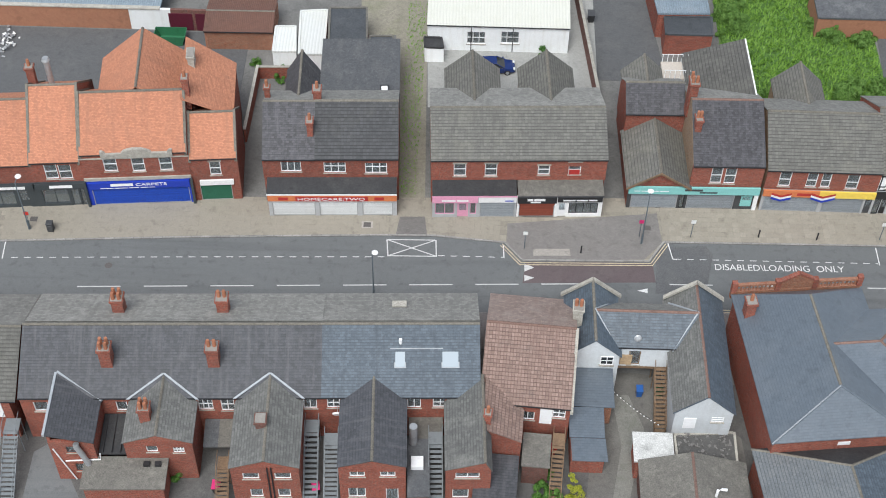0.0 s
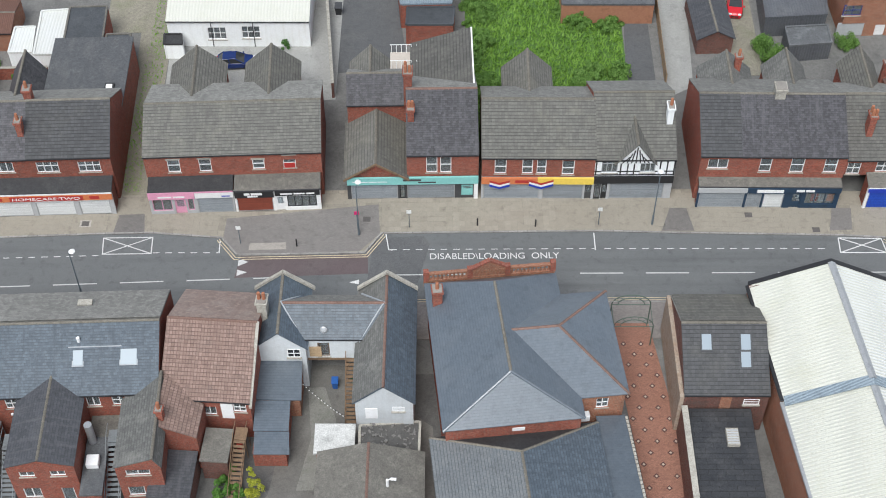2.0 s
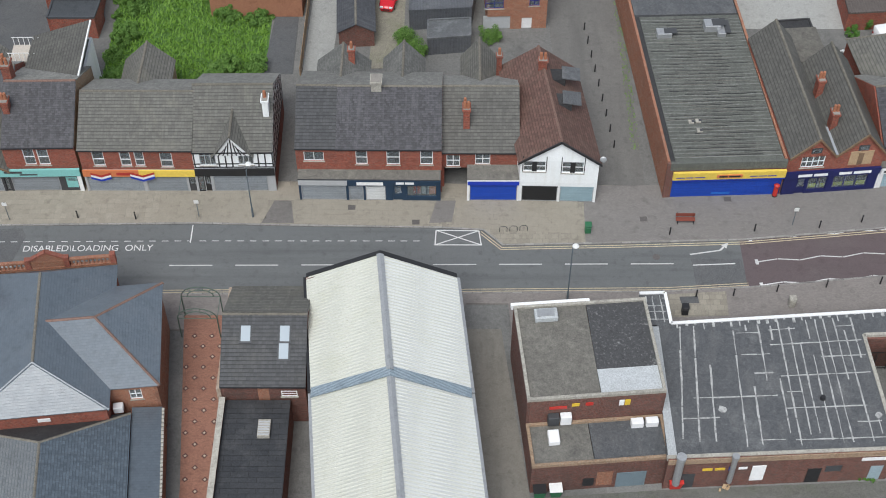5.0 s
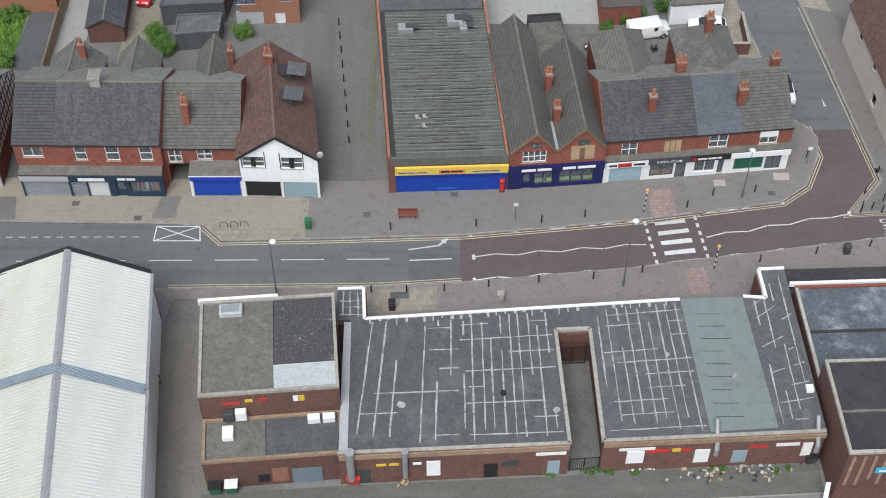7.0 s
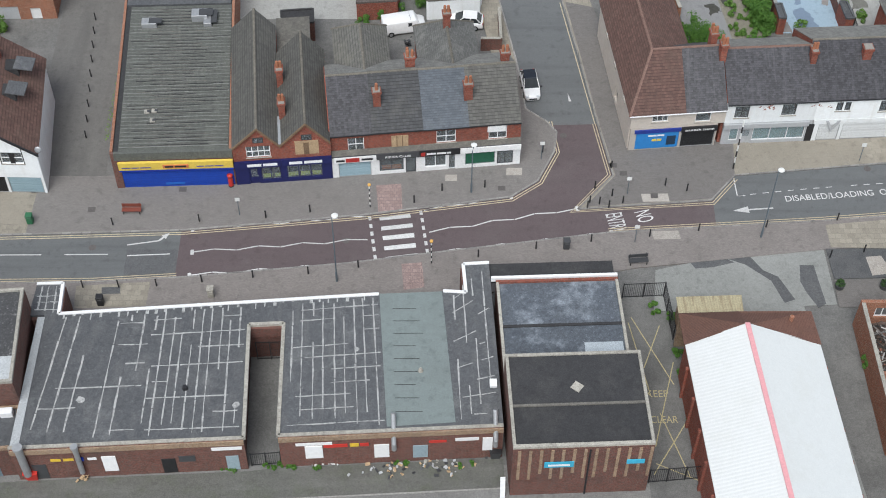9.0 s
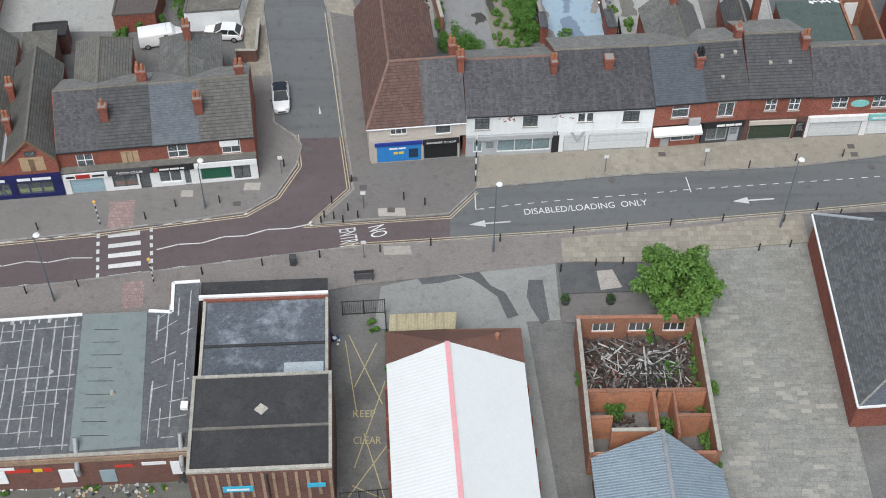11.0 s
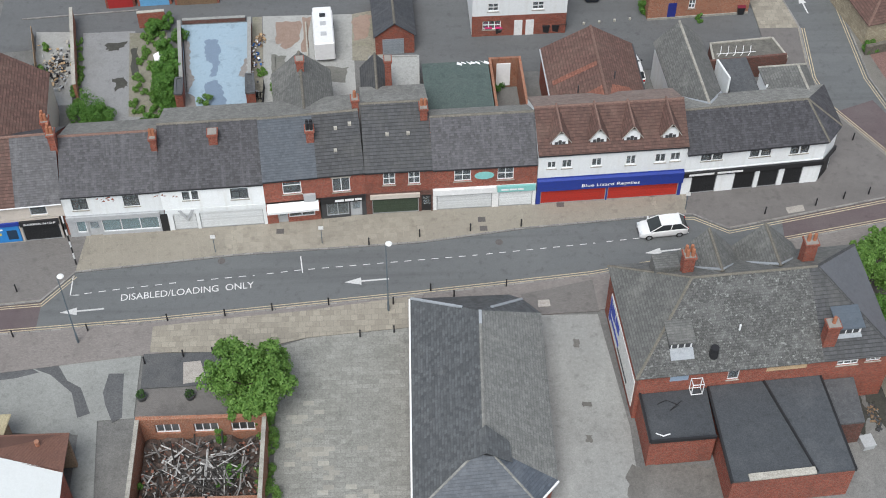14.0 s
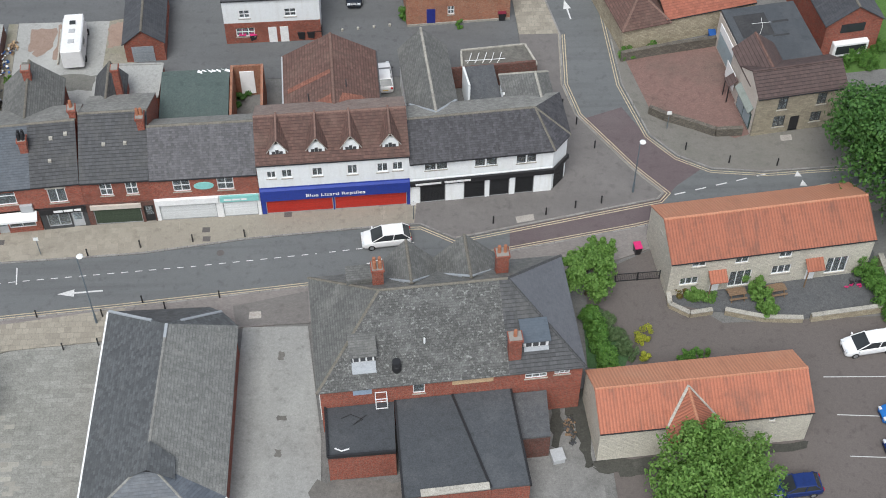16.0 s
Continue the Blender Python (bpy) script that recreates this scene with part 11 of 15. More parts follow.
patch("dark_slab", [(78.01, -5.68), (79.68, -5.62), (79.72, -6.4), (78.11, -6.46)], 0.112, TAR_DK, "dark patched slabs in the pavement")
PLAZA = surface("oil-spotted plaza concrete", (0.275, 0.28, 0.265), (0.235, 0.24, 0.227), 0.95, stain=(0.115, 0.113, 0.107), amount=0.75, sscale=0.8, cover=0.34, grain=0.14, bump=0.3, streak=(0.33, 0.335, 0.318), flow=(0.15, 0.2))
patch("concrete_plaza", [(127.82, -3.73), (136.76, -1.37), (143.55, -1.16), (143.58, -7.73), (140.61, -7.87), (139.46, -7.83), (139.66, -11.68), (139.42, -19.56), (144.21, -19.72), (143.48, -8.08), (143.49, -9.82), (138.99, -9.67), (139.37, -6.17), (128.16, -7.57)][:5] + [(143.3, -40), (139.4, -40), (139.2, -9.2), (127.2, -8.4)], 0.05, PLAZA,
      "stained concrete forecourt and passage", "yard")
for pts in ([(130.74, -2.18), (132.59, -1.87), (134.09, -2.17), (135.11, -2.83), (133.18, -3.38), (131.48, -3.56)], [(134.31, -1.68), (136.55, -2), (137.6, -3.77), (138.84, -4.54), (139.93, -7.15), (138.93, -7.53), (138.13, -5), (136.1, -3.11), (134.6, -2.44)], [(141.01, -3.15), (142.29, -3.19), (142.4, -4.84), (142.62, -7.65), (141.86, -8.1), (141.07, -6.3), (140.75, -5.09)]):
    patch("tarmac_repair", pts, 0.056, TAR_DK, "dark irregular tarmac repair in the concrete")
patch("dark_forecourt", [(143.75, -1.24), (150.91, -1.23), (151.09, -4.59), (143.86, -4.83)], 0.105, TAR_DK, "dark tarmac forecourt before the ruin")
patch("brown_forecourt", [(143.77, -4.95), (153.72, -4.67), (153.46, -8.02), (143.68, -8.04)], 0.103, BROWN_GR, "brown paving strip before the ruin")
patch("pale_panel", [(147.21, -2.24), (148.65, -2.1), (149.34, -4.16), (147.38, -4.46)], 0.11, PALE_PAVE, "pale repaired panel in the pavement")
patch("car_park_paving", [(155.6, -42), (155.2, -0.9), (157.7, 0.05), (167.2, 0.9), (167.0, -42)], 0.06, SETTS, "grey stone-block paving of the car park", "car park")
patch("concrete_lane", [(177.39, 1.86), (183.01, 1.78), (183.37, -3.13), (183.91, -6.58), (184.76, -15.25), (177.42, -14.97)][:2] + [(184.4, -10), (184.6, -42), (176, -42), (177.0, -10)], 0.05, CONC, "stained concrete lane between the buildings", "lane")
patch("brown_crossover", [(176.39, 4.18), (182.92, 5.65), (183.16, 2.06), (176.81, 1.93)], 0.106, BROWN_GR, "brown paving where the lane meets the road")
patch("pub_yard", [(193, -42), (193, -9), (206.6, -9), (208.2, -42)], 0.02, surface("grimy yard concrete", (0.2, 0.197, 0.188), (0.155, 0.152, 0.145), 0.95, stain=(0.085, 0.083, 0.078), amount=0.7, sscale=0.25, grain=0.18, streak=(0.29, 0.288, 0.275), flow=(0.3, 0.2)), "stained concrete yard behind the public house", "yard")
patch("tarmac_drive", [(207.5, 6.2), (214.4, 9.6), (216.5, 6), (216, 3.4), (219, 0.8), (260, 1.5), (260, -42), (208.6, -42), (207.6, -8), (207.4, 0)], 0.03,
      surface("brown car park tarmac", (0.128, 0.110, 0.102), (0.116, 0.10, 0.093), 0.92, stain=(0.15, 0.132, 0.122), amount=0.4, sscale=0.12, grain=0.1), "brown tarmac drive and car park", "car park")
bm = BM()
for a, b in (((226.8, -9), (233.2, -9.5)), ((227, -13), (233.5, -13.5)), ((226.5, -5.2), (233, -5.4))):
    ribbon([a, b], 0.08, 0.04, bm)
mark("parking_line", bm, ROADW, "faint white parking lines")

# terracotta passage with its diamond motifs and the loading bay's hatching
PASS = [(33.75, -7.9), (37.35, -7.9), (39.6, -25.5), (42.2, -44), (36.6, -44), (35.55, -25.5)]
patch("passage", PASS, 0.103, PAVE_RED, "terracotta paved passage with a diamond pattern", "passage")
DIA_D = paint("dark paver", (0.10, 0.05, 0.045), 0.9, grain=0.2)
DIA_P = paint("pale paver", (0.48, 0.40, 0.32), 0.9, grain=0.2)
passage = bpy.data.objects["passage"]


def diamond(r):
    return lambda bm: slab(bm, [(-r, 0, 0), (0, -r, 0), (r, 0, 0), (0, r, 0)], 0.02)


for i in range(30):
    y = -10.2 - i * 1.12
    s = (-9.3 - y) / 16.2
    x0, x1 = 33.75 + 1.8 * s, 37.35 + 2.25 * s
    for k in range(2 + i % 2):
        x = x0 + (x1 - x0) * ((0.3, 0.72) if i % 2 == 0 else (0.1, 0.5, 0.9))[k]
        part("motif", shared("dia_d", "motif", DIA_D, diamond(0.27)), None, passage, m=Matrix.Translation((x, y, 0.109)))
        part("motif_centre", shared("dia_p", "motif_centre", DIA_P, diamond(0.13)), None, passage, m=Matrix.Translation((x, y, 0.114)))
patch("loading_bay", [(124.35, -8.75), (128.12, -8.45), (129.79, -27.38), (125.51, -27.36)], 0.01, ASPH_OLD, "stained concrete loading bay with painted hatching", "yard")
bm = BM()
HATCH = paint("faded yellow paint", (0.46, 0.40, 0.22), 0.9, grain=0.3, stain=(0.28, 0.26, 0.2), amount=0.8)
for pts in ([(125.08, -9.07), (128.07, -16.33)], [(127.5, -10.01), (125.7, -14.56)], [(128.27, -13.98), (125.86, -22.5)], [(126.57, -19.19), (128.38, -25.45)], [(125.44, -25.17), (128.71, -20.04)], [(124.79, -9.69), (125.98, -17.48)], [(125.74, -24.12), (129.04, -25.72)]):
    ribbon(pts, 0.09, 0.02 + 0.001 * rnd.random(), bm)
mark("hatching", bm, HATCH, "faded yellow hatching on the loading bay")
for txt, a in (("KEEP", [(125.59, -17.59), (127.4, -17.6)]), ("CLEAR", [(125.7, -20.19), (127.96, -20.09)])):
    tagged(letters(None, txt, a[0][0], a[0][1], 0.02, 1.0, HATCH, "LEFT", Matrix.Identity(4), "bay_lettering", 0.003, a[1][0] - a[0][0]), "faded yellow words on the loading bay", "road marking", kind="structure")

# iron covers
for t_pts in ([(-46.27, 3.26), (-14.67, 3.81), (11.86, 4.45)], [(75.65, 3.7), (54.18, 3.24), (83.9, 6.26), (48.07, 5.1)], [(114.21, 6.37), (128.66, 5.38)], [(125.1, 9.4), (125.99, 8.32), (154.85, 12.31), (173.55, 12.05)], [(180.87, 14.75), (173.43, 13.15)]):
    for x, y in t_pts:
        bm = BM()
        box(bm, x - 0.35, y - 0.3, 0.09, x + 0.35, y + 0.3, 0.118)
        mark("manhole_cover", bm, IRON, "brown cast-iron cover in the pavement")
for x, y in [(-38.19, -2.09)] + [(76.42, -0.9)] + [(99.61, -0.1)] + [(120.54, 13.56), (149.69, 9.01)] + [(174.89, 10.41)]:
    bm = BM()
    tube(bm, [(x, y, -0.05), (x, y, 0.01)], 0.35, 16)
    mark("manhole_cover", bm, IRON, "brown cast-iron cover in the road")



# ---- street furniture ----
LAMPW = paint("lamp head white", (0.78, 0.78, 0.76), 0.4)
POLE = paint("grey blue lamp post", (0.12, 0.15, 0.17), 0.5)
BINGRN = paint("green bin plastic", (0.03, 0.15, 0.07), 0.5)
MAGENTA = paint("pink bin lid", (0.62, 0.03, 0.16), 0.5)
BINBLUE = paint("blue bin plastic", (0.02, 0.10, 0.34), 0.5)
BROWNB = paint("brown bench slats", (0.22, 0.06, 0.04), 0.7)
BEACON = paint("amber beacon globe", (0.75, 0.42, 0.10), 0.35)


def lamp_post(x, y, h, lean=0.0, reach=(0, 0.7)):
    t = thing("street_lamp", Matrix.Translation((x, y, 0.1)), "grey steel street lamp with a round white head", "street lamp", "street lamps")
    bm = BM()
    tube(bm, [(0, 0, 0), (0, 0, 1.2)], 0.1, 10)
    part("base", bm, POLE, t)
    bm = BM()
    tube(bm, [(0, 0, 1.2), (0, 0, h * 0.6), (0, 0, h)], 0.065, 10, 0.045)
    part("post", bm, POLE, t)
    bm = BM()
    tube(bm, [(0, 0, h - 0.05), (reach[0] * 0.5, reach[1] * 0.5, h + 0.1), (reach[0], reach[1], h + 0.1)], 0.035, 8)
    part("arm", bm, POLE, t)
    bm = BM()
    r = 0.3
    cx, cy = reach
    for z0, z1, r0, r1 in ((h - 0.02, h + 0.12, 0.2, r), (h + 0.12, h + 0.2, r, r * 0.8), (h + 0.2, h + 0.25, r * 0.8, 0.1)):
        tube(bm, [(cx, cy, z0), (cx, cy, z1)], r0, 14, r1)
    part("lamp_head", bm, LAMPW, t)


for x, y, h in ((-46.4, 2.0, 6.3), (11.2, 2.5, 6.3), (-13.5, -4.9, 5.9), (38.8, 3.9, 6.3), (67.9, -6.1, 7.2), (99.0, -5.0, 8.6), (111.3, 5.9, 5.5), (138.0, 0.2, 8.7), (164.7, 2.8, 8.7), (213.1, 16.4, 6.4)):
    lamp_post(x, y, h, reach=(0.15, 0.7) if y > 1.5 and x < 130 else (0.25, 0.1))


def bollard_mesh(bm):
    tube(bm, [(0, 0, 0), (0, 0, 0.85)], 0.075, 8, 0.06)
    tube(bm, [(0, 0, 0.85), (0, 0, 0.9)], 0.085, 8)
    tube(bm, [(0, 0, 0.9), (0, 0, 1.0)], 0.07, 8, 0.03)


def bollard(x, y, z=0.1):
    ob = part("bollard", shared("bollard", "bollard", BLACK, bollard_mesh), None, None, m=Matrix.Translation((x, y, z)))
    tagged(ob, "black cast bollard standing on the pavement", "bollard", "bollards along the street")


BOLLARDS = ([(5.47, 1.08), (22.31, 3.72), (27.78, 3.59)] + [(5.38, 0.9), (22.04, 3.82), (27.36, 3.84)] + [(21.9, 3.12), (27.59, 3.13), (77.91, 1.79), (85.89, 2.23), (92.04, 2.66), (96.13, 3.38), (79.52, -5.65), (82.89, -5.52)]
            + [(86.14, 2.23), (92.11, 2.79), (95.94, 3.14), (105.88, 4.57), (76.34, -5.68), (79.63, -5.56), (83.02, -5.17), (86.88, -5.04), (91.42, -4.52), (96.38, -4.13), (111.77, -2.14), (117.09, -1.19), (122.23, -0.31), (127.69, 0.31)]
            + [(106.55, 5.66), (112.59, 6.53), (108.52, 6.1), (118.35, 11.17), (122.46, 4.53), (124.64, 5.39), (129.84, 6.77), (131.82, 6.03), (100.87, -3.37), (111.07, -2.06)]
            + [(125.58, 4.47), (122.19, 3.86), (124.21, 3.92), (123.36, 4.35), (124.88, 9.05), (123.09, 6.37), (132.76, 5.24), (145.46, 2.29), (150.43, 2.65), (132.31, 0.98), (138.66, 1.42), (147.17, -1.61), (170.5, 4.11), (165.13, 3.48), (143.95, -2.25), (149.66, -1.44)]
            + [(163, 10.41), (167.64, 11.27), (172.32, 11.8), (177.02, 12.2), (199.78, 12.97), (204.71, 13.86), (209.99, 15.12), (149.63, 2.68), (154.53, 3.14), (159.45, 3.6), (162.23, -0.02), (165.16, 0.37), (168.46, 4.89), (171.67, 4.91), (175.19, 5.17)]
            + [(162.76, 11.18), (167.62, 11.53), (172.45, 11.83), (177.09, 12.33), (199.89, 13.07), (204.67, 14.07), (207.5, 14.6), (209.78, 15.23), (207.56, 28.17), (210.13, 22.28), (208.7, 25.59), (218.87, 21.73), (222.77, 19.85), (227.29, 19.31), (170.8, 5.02), (175.22, 5.42)])
placed = []
for x, y in BOLLARDS:
    if all(math.hypot(x - a, y - b) > 1.6 for a, b in placed) or 120 < x < 128:
        placed.append((x, y))
        bollard(x, y)
for i in range(9):
    bollard(73.6 - 1.8 * i / 8, 13.3 + 17.7 * i / 8, 0.0)


def sign_post(x, y, h=2.4, w=0.45, hh=0.45, mat=None, label="slim grey post with a small white sign"):
    t = thing("sign_post", Matrix.Translation((x, y, 0.1)), label, "sign")
    bm = BM()
    tube(bm, [(0, 0, 0), (0, 0, h)], 0.038, 8)
    part("post", bm, POLE, t)
    part("plate", box(BM(), -w / 2, -0.06, h - hh, w / 2, -0.04, h), mat or LAMPW, t, "small flat sign plate")
    part("backing", box(BM(), -w / 2 + 0.03, -0.038, h - hh + 0.05, w / 2 - 0.03, -0.03, h - 0.05), STEEL, t)


posts = []
for x, y in [(0.2, 1.43), (15.9, 3.47), (33.72, 3.83)] + [(15.69, 3.45), (32.78, 3.64)] + [(33.12, 3.85)] + [(89.57, 3)] + [(118.17, 10.26), (126.1, 5.61)] + [(126.25, -0.41), (149.08, 10), (158.74, 10.74), (124.23, 4.72)] + [(148.81, 9.68), (158.62, 10.76)] + [(192.46, 13.76), (217.48, 24.63)]:
    if all(math.hypot(x - a, y - b) > 3 for a, b in posts):
        posts.append((x, y))
        sign_post(x, y)
sign_post(*[(-46.27, 2.04)][0], mat=REDS, label="slim post with a red and blue banner sign")
sign_post(*[(11.04, 3.3)][0], mat=MAGENTA, label="slim post with a small pink banner")


def striped_post(x, y, h, globe):
    t = thing("beacon_post" if globe else "striped_post", Matrix.Translation((x, y, 0.1)), "black and white striped post" + (" with an amber globe" if globe else " at the corner shop"), "beacon" if globe else "post")
    n = 8
    for i in range(n):
        bm = BM()
        tube(bm, [(0, 0, h * i / n), (0, 0, h * (i + 1) / n)], 0.06 if globe else 0.075, 10)
        part("band", bm, LAMPW if i % 2 else BLACK, t, "painted band")
    if globe:
        bm = BM()
        bmesh.ops.create_uvsphere(bm, u_segments=12, v_segments=8, radius=0.17, matrix=Matrix.Translation((0, 0, h + 0.14)))
        part("globe", bm, BEACON, t, "amber plastic globe")


striped_post(101.75, 4.0, 2.9, True)
striped_post(107.5, -2.9, 2.9, True)
striped_post(136.66, 9.0, 6.4, False)


def bench(x, y, rz, mat, label):
    t = thing("bench", pose(x, y, 0.1, 0, 0, rz), label, "bench")
    for i in range(4):
        part("seat_slat", box(BM(), -0.9, -0.25 + i * 0.13, 0.43, 0.9, -0.14 + i * 0.13, 0.47), mat, t)
    for i in range(3):
        part("back_slat", box(BM(), -0.9, 0.27, 0.55 + i * 0.14, 0.9, 0.31, 0.66 + i * 0.14), mat, t)
    for u in (-0.75, 0.75):
        bm = BM()
        box(bm, u - 0.03, -0.25, 0, u + 0.03, -0.19, 0.43)
        box(bm, u - 0.03, 0.31, 0, u + 0.03, 0.36, 0.98)
        box(bm, u - 0.03, -0.25, 0.385, u + 0.03, 0.36, 0.428)
        part("end_frame", bm, BLACK, t)


bench(79.5, 3.3, 0, BROWNB, "red-brown slatted bench on the pavement")
bench(126.3, -2.95, 5, DKGREY, "dark weathered slatted bench on the concrete")


def litter_bin(x, y, mat, label):
    t = thing("litter_bin", Matrix.Translation((x, y, 0.1)), label, "bin")
    bm = BM()
    box(bm, -0.28, -0.28, 0.05, 0.28, 0.28, 0.85)
    part("body", bm, mat, t, bevel=0.04)
    bm = BM()
    box(bm, -0.32, -0.32, 1.05, 0.32, 0.32, 1.15)
    part("hood", bm, mat, t, bevel=0.04)
    for u in (-0.25, 0.25):
        for v in (-0.25, 0.25):
            part("support", box(BM(), u - 0.03, v - 0.03, 0.82, u + 0.03, v + 0.03, 1.08), mat, t)


litter_bin(119.87, -1.1, DKGREY, "dark grey litter bin at the kerb")
litter_bin(*[(70.26, 2.06)][0], BINGRN, "green litter bin on the pavement")
litter_bin(*[(-44.31, 1.9)][0], DKGREY, "dark grey litter bin on the pavement")
litter_bin(*[(78.25, -7.59)][0], BLACK, "black litter bin beside the shop roof")
litter_bin(*[(87.9, -6.66)][0], COPING, "stone-coloured litter bin on the pavement")
for x, y in [(62.38, 2.05), (63.33, 2.12), (64.28, 2.19)]:
    bm = BM()
    tube(bm, [(-0.35, 0, 0), (-0.35, 0, 0.55), (-0.2, 0, 0.75), (0.2, 0, 0.75), (0.35, 0, 0.55), (0.35, 0, 0)], 0.03, 8)
    tagged(part("bike_hoop", bm, DKGREY, None, m=Matrix.Translation((x, y, 0.1))), "dark steel bicycle hoop on the pavement", "bike rack", "bicycle hoops")
t = thing("post_box", Matrix.Translation((88.45, 6.75, 0.1)), "red pillar post box before the shop", "post box")
bm = BM()
tube(bm, [(0, 0, 0), (0, 0, 0.12)], 0.27, 16)
part("plinth", bm, BLACK, t)
bm = BM()
tube(bm, [(0, 0, 0.12), (0, 0, 1.4)], 0.23, 16)
part("body", bm, REDS, t)
bm = BM()
tube(bm, [(0, 0, 1.4), (0, 0, 1.46)], 0.28, 16)
tube(bm, [(0, 0, 1.46), (0, 0, 1.58)], 0.26, 16, 0.08)
part("cap", bm, REDS, t)
part("slot", box(BM(), -0.12, -0.24, 1.2, 0.12, -0.222, 1.25), BLACK, t)


def wheelie(x, y, rz, body, lid, label, s=1.0):
    t = thing("wheelie_bin", pose(x, y, 0.0, 0, 0, rz), label, "bin", "wheeled bins")
    bm = BM()
    w0, w1, d0, d1, h = 0.22 * s, 0.29 * s, 0.25 * s, 0.36 * s, 1.0 * (s ** 0.3)
    lo = [bm.verts.new((a, b, 0.06)) for a, b in ((-w0, -d0), (w0, -d0), (w0, d0), (-w0, d0))]
    hi = [bm.verts.new((a, b, h)) for a, b in ((-w1, -d1), (w1, -d1), (w1, d1), (-w1, d1))]
    bm.faces.new(lo[::-1])
    bm.faces.new(hi)
    for i in range(4):
        bm.faces.new((lo[i], lo[(i + 1) % 4], hi[(i + 1) % 4], hi[i]))
    part("body", bm, body, t)
    bm = BM()
    slab(bm, [(-w1 - 0.03, -d1 - 0.04, h + 0.04), (w1 + 0.03, -d1 - 0.04, h + 0.04), (w1 + 0.03, d1 + 0.04, h + 0.1), (-w1 - 0.03, d1 + 0.04, h + 0.1)], 0.04)
    part("lid", bm, lid, t, "hinged lid")
    for u in (-w0 - 0.03, w0 + 0.03):
        bm = BM()
        tube(bm, [(u - 0.025, d0, 0.1), (u + 0.025, d0, 0.1)], 0.1, 10)
        part("wheel", bm, BLACK, t)


for x, y, r, b, l, lab, s in ((64.5, -26.01, 4, BINGRN, BLACK, "green wheeled bin with a black lid", 1.7), (65.8, -25.9, 3, BINGRN, LAMPW, "green wheeled bin with a white lid", 1.7),
                              (75.49, -25.08, 2, REDS, REDS, "large red wheeled bin by the rear wall", 1.9), (76.64, -24.56, 2, BLACK, BLACK, "black wheeled bin by the rear wall", 1.5),
                              (112.64, -23.25, 3, DKGREY, BLACK, "black wheeled bin at the yard corner", 1.6), (212.54, 9, 10, BLACK, MAGENTA, "black wheeled bin with a pink lid", 1.1),
                              (-24.92, -25.59, 0, BLACK, MAGENTA, "black wheeled bin with a pink lid", 1.1), (-16.89, -25.4, 10, BLACK, MAGENTA, "black wheeled bin with a pink lid", 1.0),
                              (175.48, 39.24, 0, BLACK, MAGENTA, "black wheeled bin with a pink lid", 1.2), (176.54, 39.2, 5, BLACK, MAGENTA, "black wheeled bin with a pink lid", 1.2),
                              (181.51, 39.37, 0, BLACK, BLACK, "black wheeled bin against the wall", 1.3), (182.5, 39.42, 0, BLACK, BLACK, "black wheeled bin against the wall", 1.3),
                              (183.26, 39.57, 0, BLACK, BLACK, "black wheeled bin against the wall", 1.3), (202.43, 41.64, 0, BLACK, paint("maroon bin", (0.18, 0.02, 0.04), 0.5), "black wheeled bin with a maroon lid", 1.4),
                              (-13.42, 17.89, 0, BLACK, MAGENTA, "black wheeled bin with a pink lid", 1.0), (7.69, 34.62, 0, BLACK, DKGREY, "black wheeled bin by the yard wall", 1.3),
                              (35.99, 34.52, 0, BINBLUE, BINBLUE, "blue wheeled bin beside the red car", 1.0), (123.25, -9.6, 0, BINBLUE, BINBLUE, "blue plastic bin by the fence", 1.2),
                              (223.91, 37.44, 0, BINBLUE, BINBLUE, "blue wheeled bin by the stone wall", 1.2), (204.09, -6.49, 0, BINGRN, BINGRN, "green wheeled bin behind the public house", 1.1)):
    wheelie(x, y, r, b, l, lab, s)


def planter(x, y):
    t = thing("planter", Matrix.Translation((x, y, 0.1)), "round dark planter with clipped green plant", "planter", "planters before the ruin")
    bm = BM()
    tube(bm, [(0, 0, 0), (0, 0, 0.5)], 0.36, 14, 0.45)
    part("tub", bm, DKGREY, t)
    bm = BM()
    rr = random.Random(int(x))
    for i in range(160):
        p = Vector((rr.gauss(0, 1), rr.gauss(0, 1), rr.gauss(0, 1))).normalized() * rr.uniform(0.25, 0.42) + Vector((0, 0, 0.62))
        leaf(bm, p, rr, 0.12)
    part("plant", bm, LEAF_DK, t)


def leaf(bm, p, rr, s):
    """One leaf: a folded pair of triangles."""
    n = Vector((rr.uniform(-1, 1), rr.uniform(-1, 1), rr.uniform(0.1, 1.2))).normalized()
    a = n.orthogonal().normalized()
    a = Matrix.Rotation(rr.uniform(0, 6.28), 3, n) @ a
    b = n.cross(a)
    s *= rr.uniform(0.7, 1.3)
    v = [bm.verts.new(p + a * s), bm.verts.new(p + b * s * 0.55 + n * s * 0.12), bm.verts.new(p - a * s), bm.verts.new(p - b * s * 0.55 + n * s * 0.12)]
    bm.faces.new((v[0], v[1], v[2]))
    bm.faces.new((v[0], v[2], v[3]))


for x, y in ((144.1, -5.85), (148.1, -5.86), (152.1, -5.8)):
    planter(x, y)


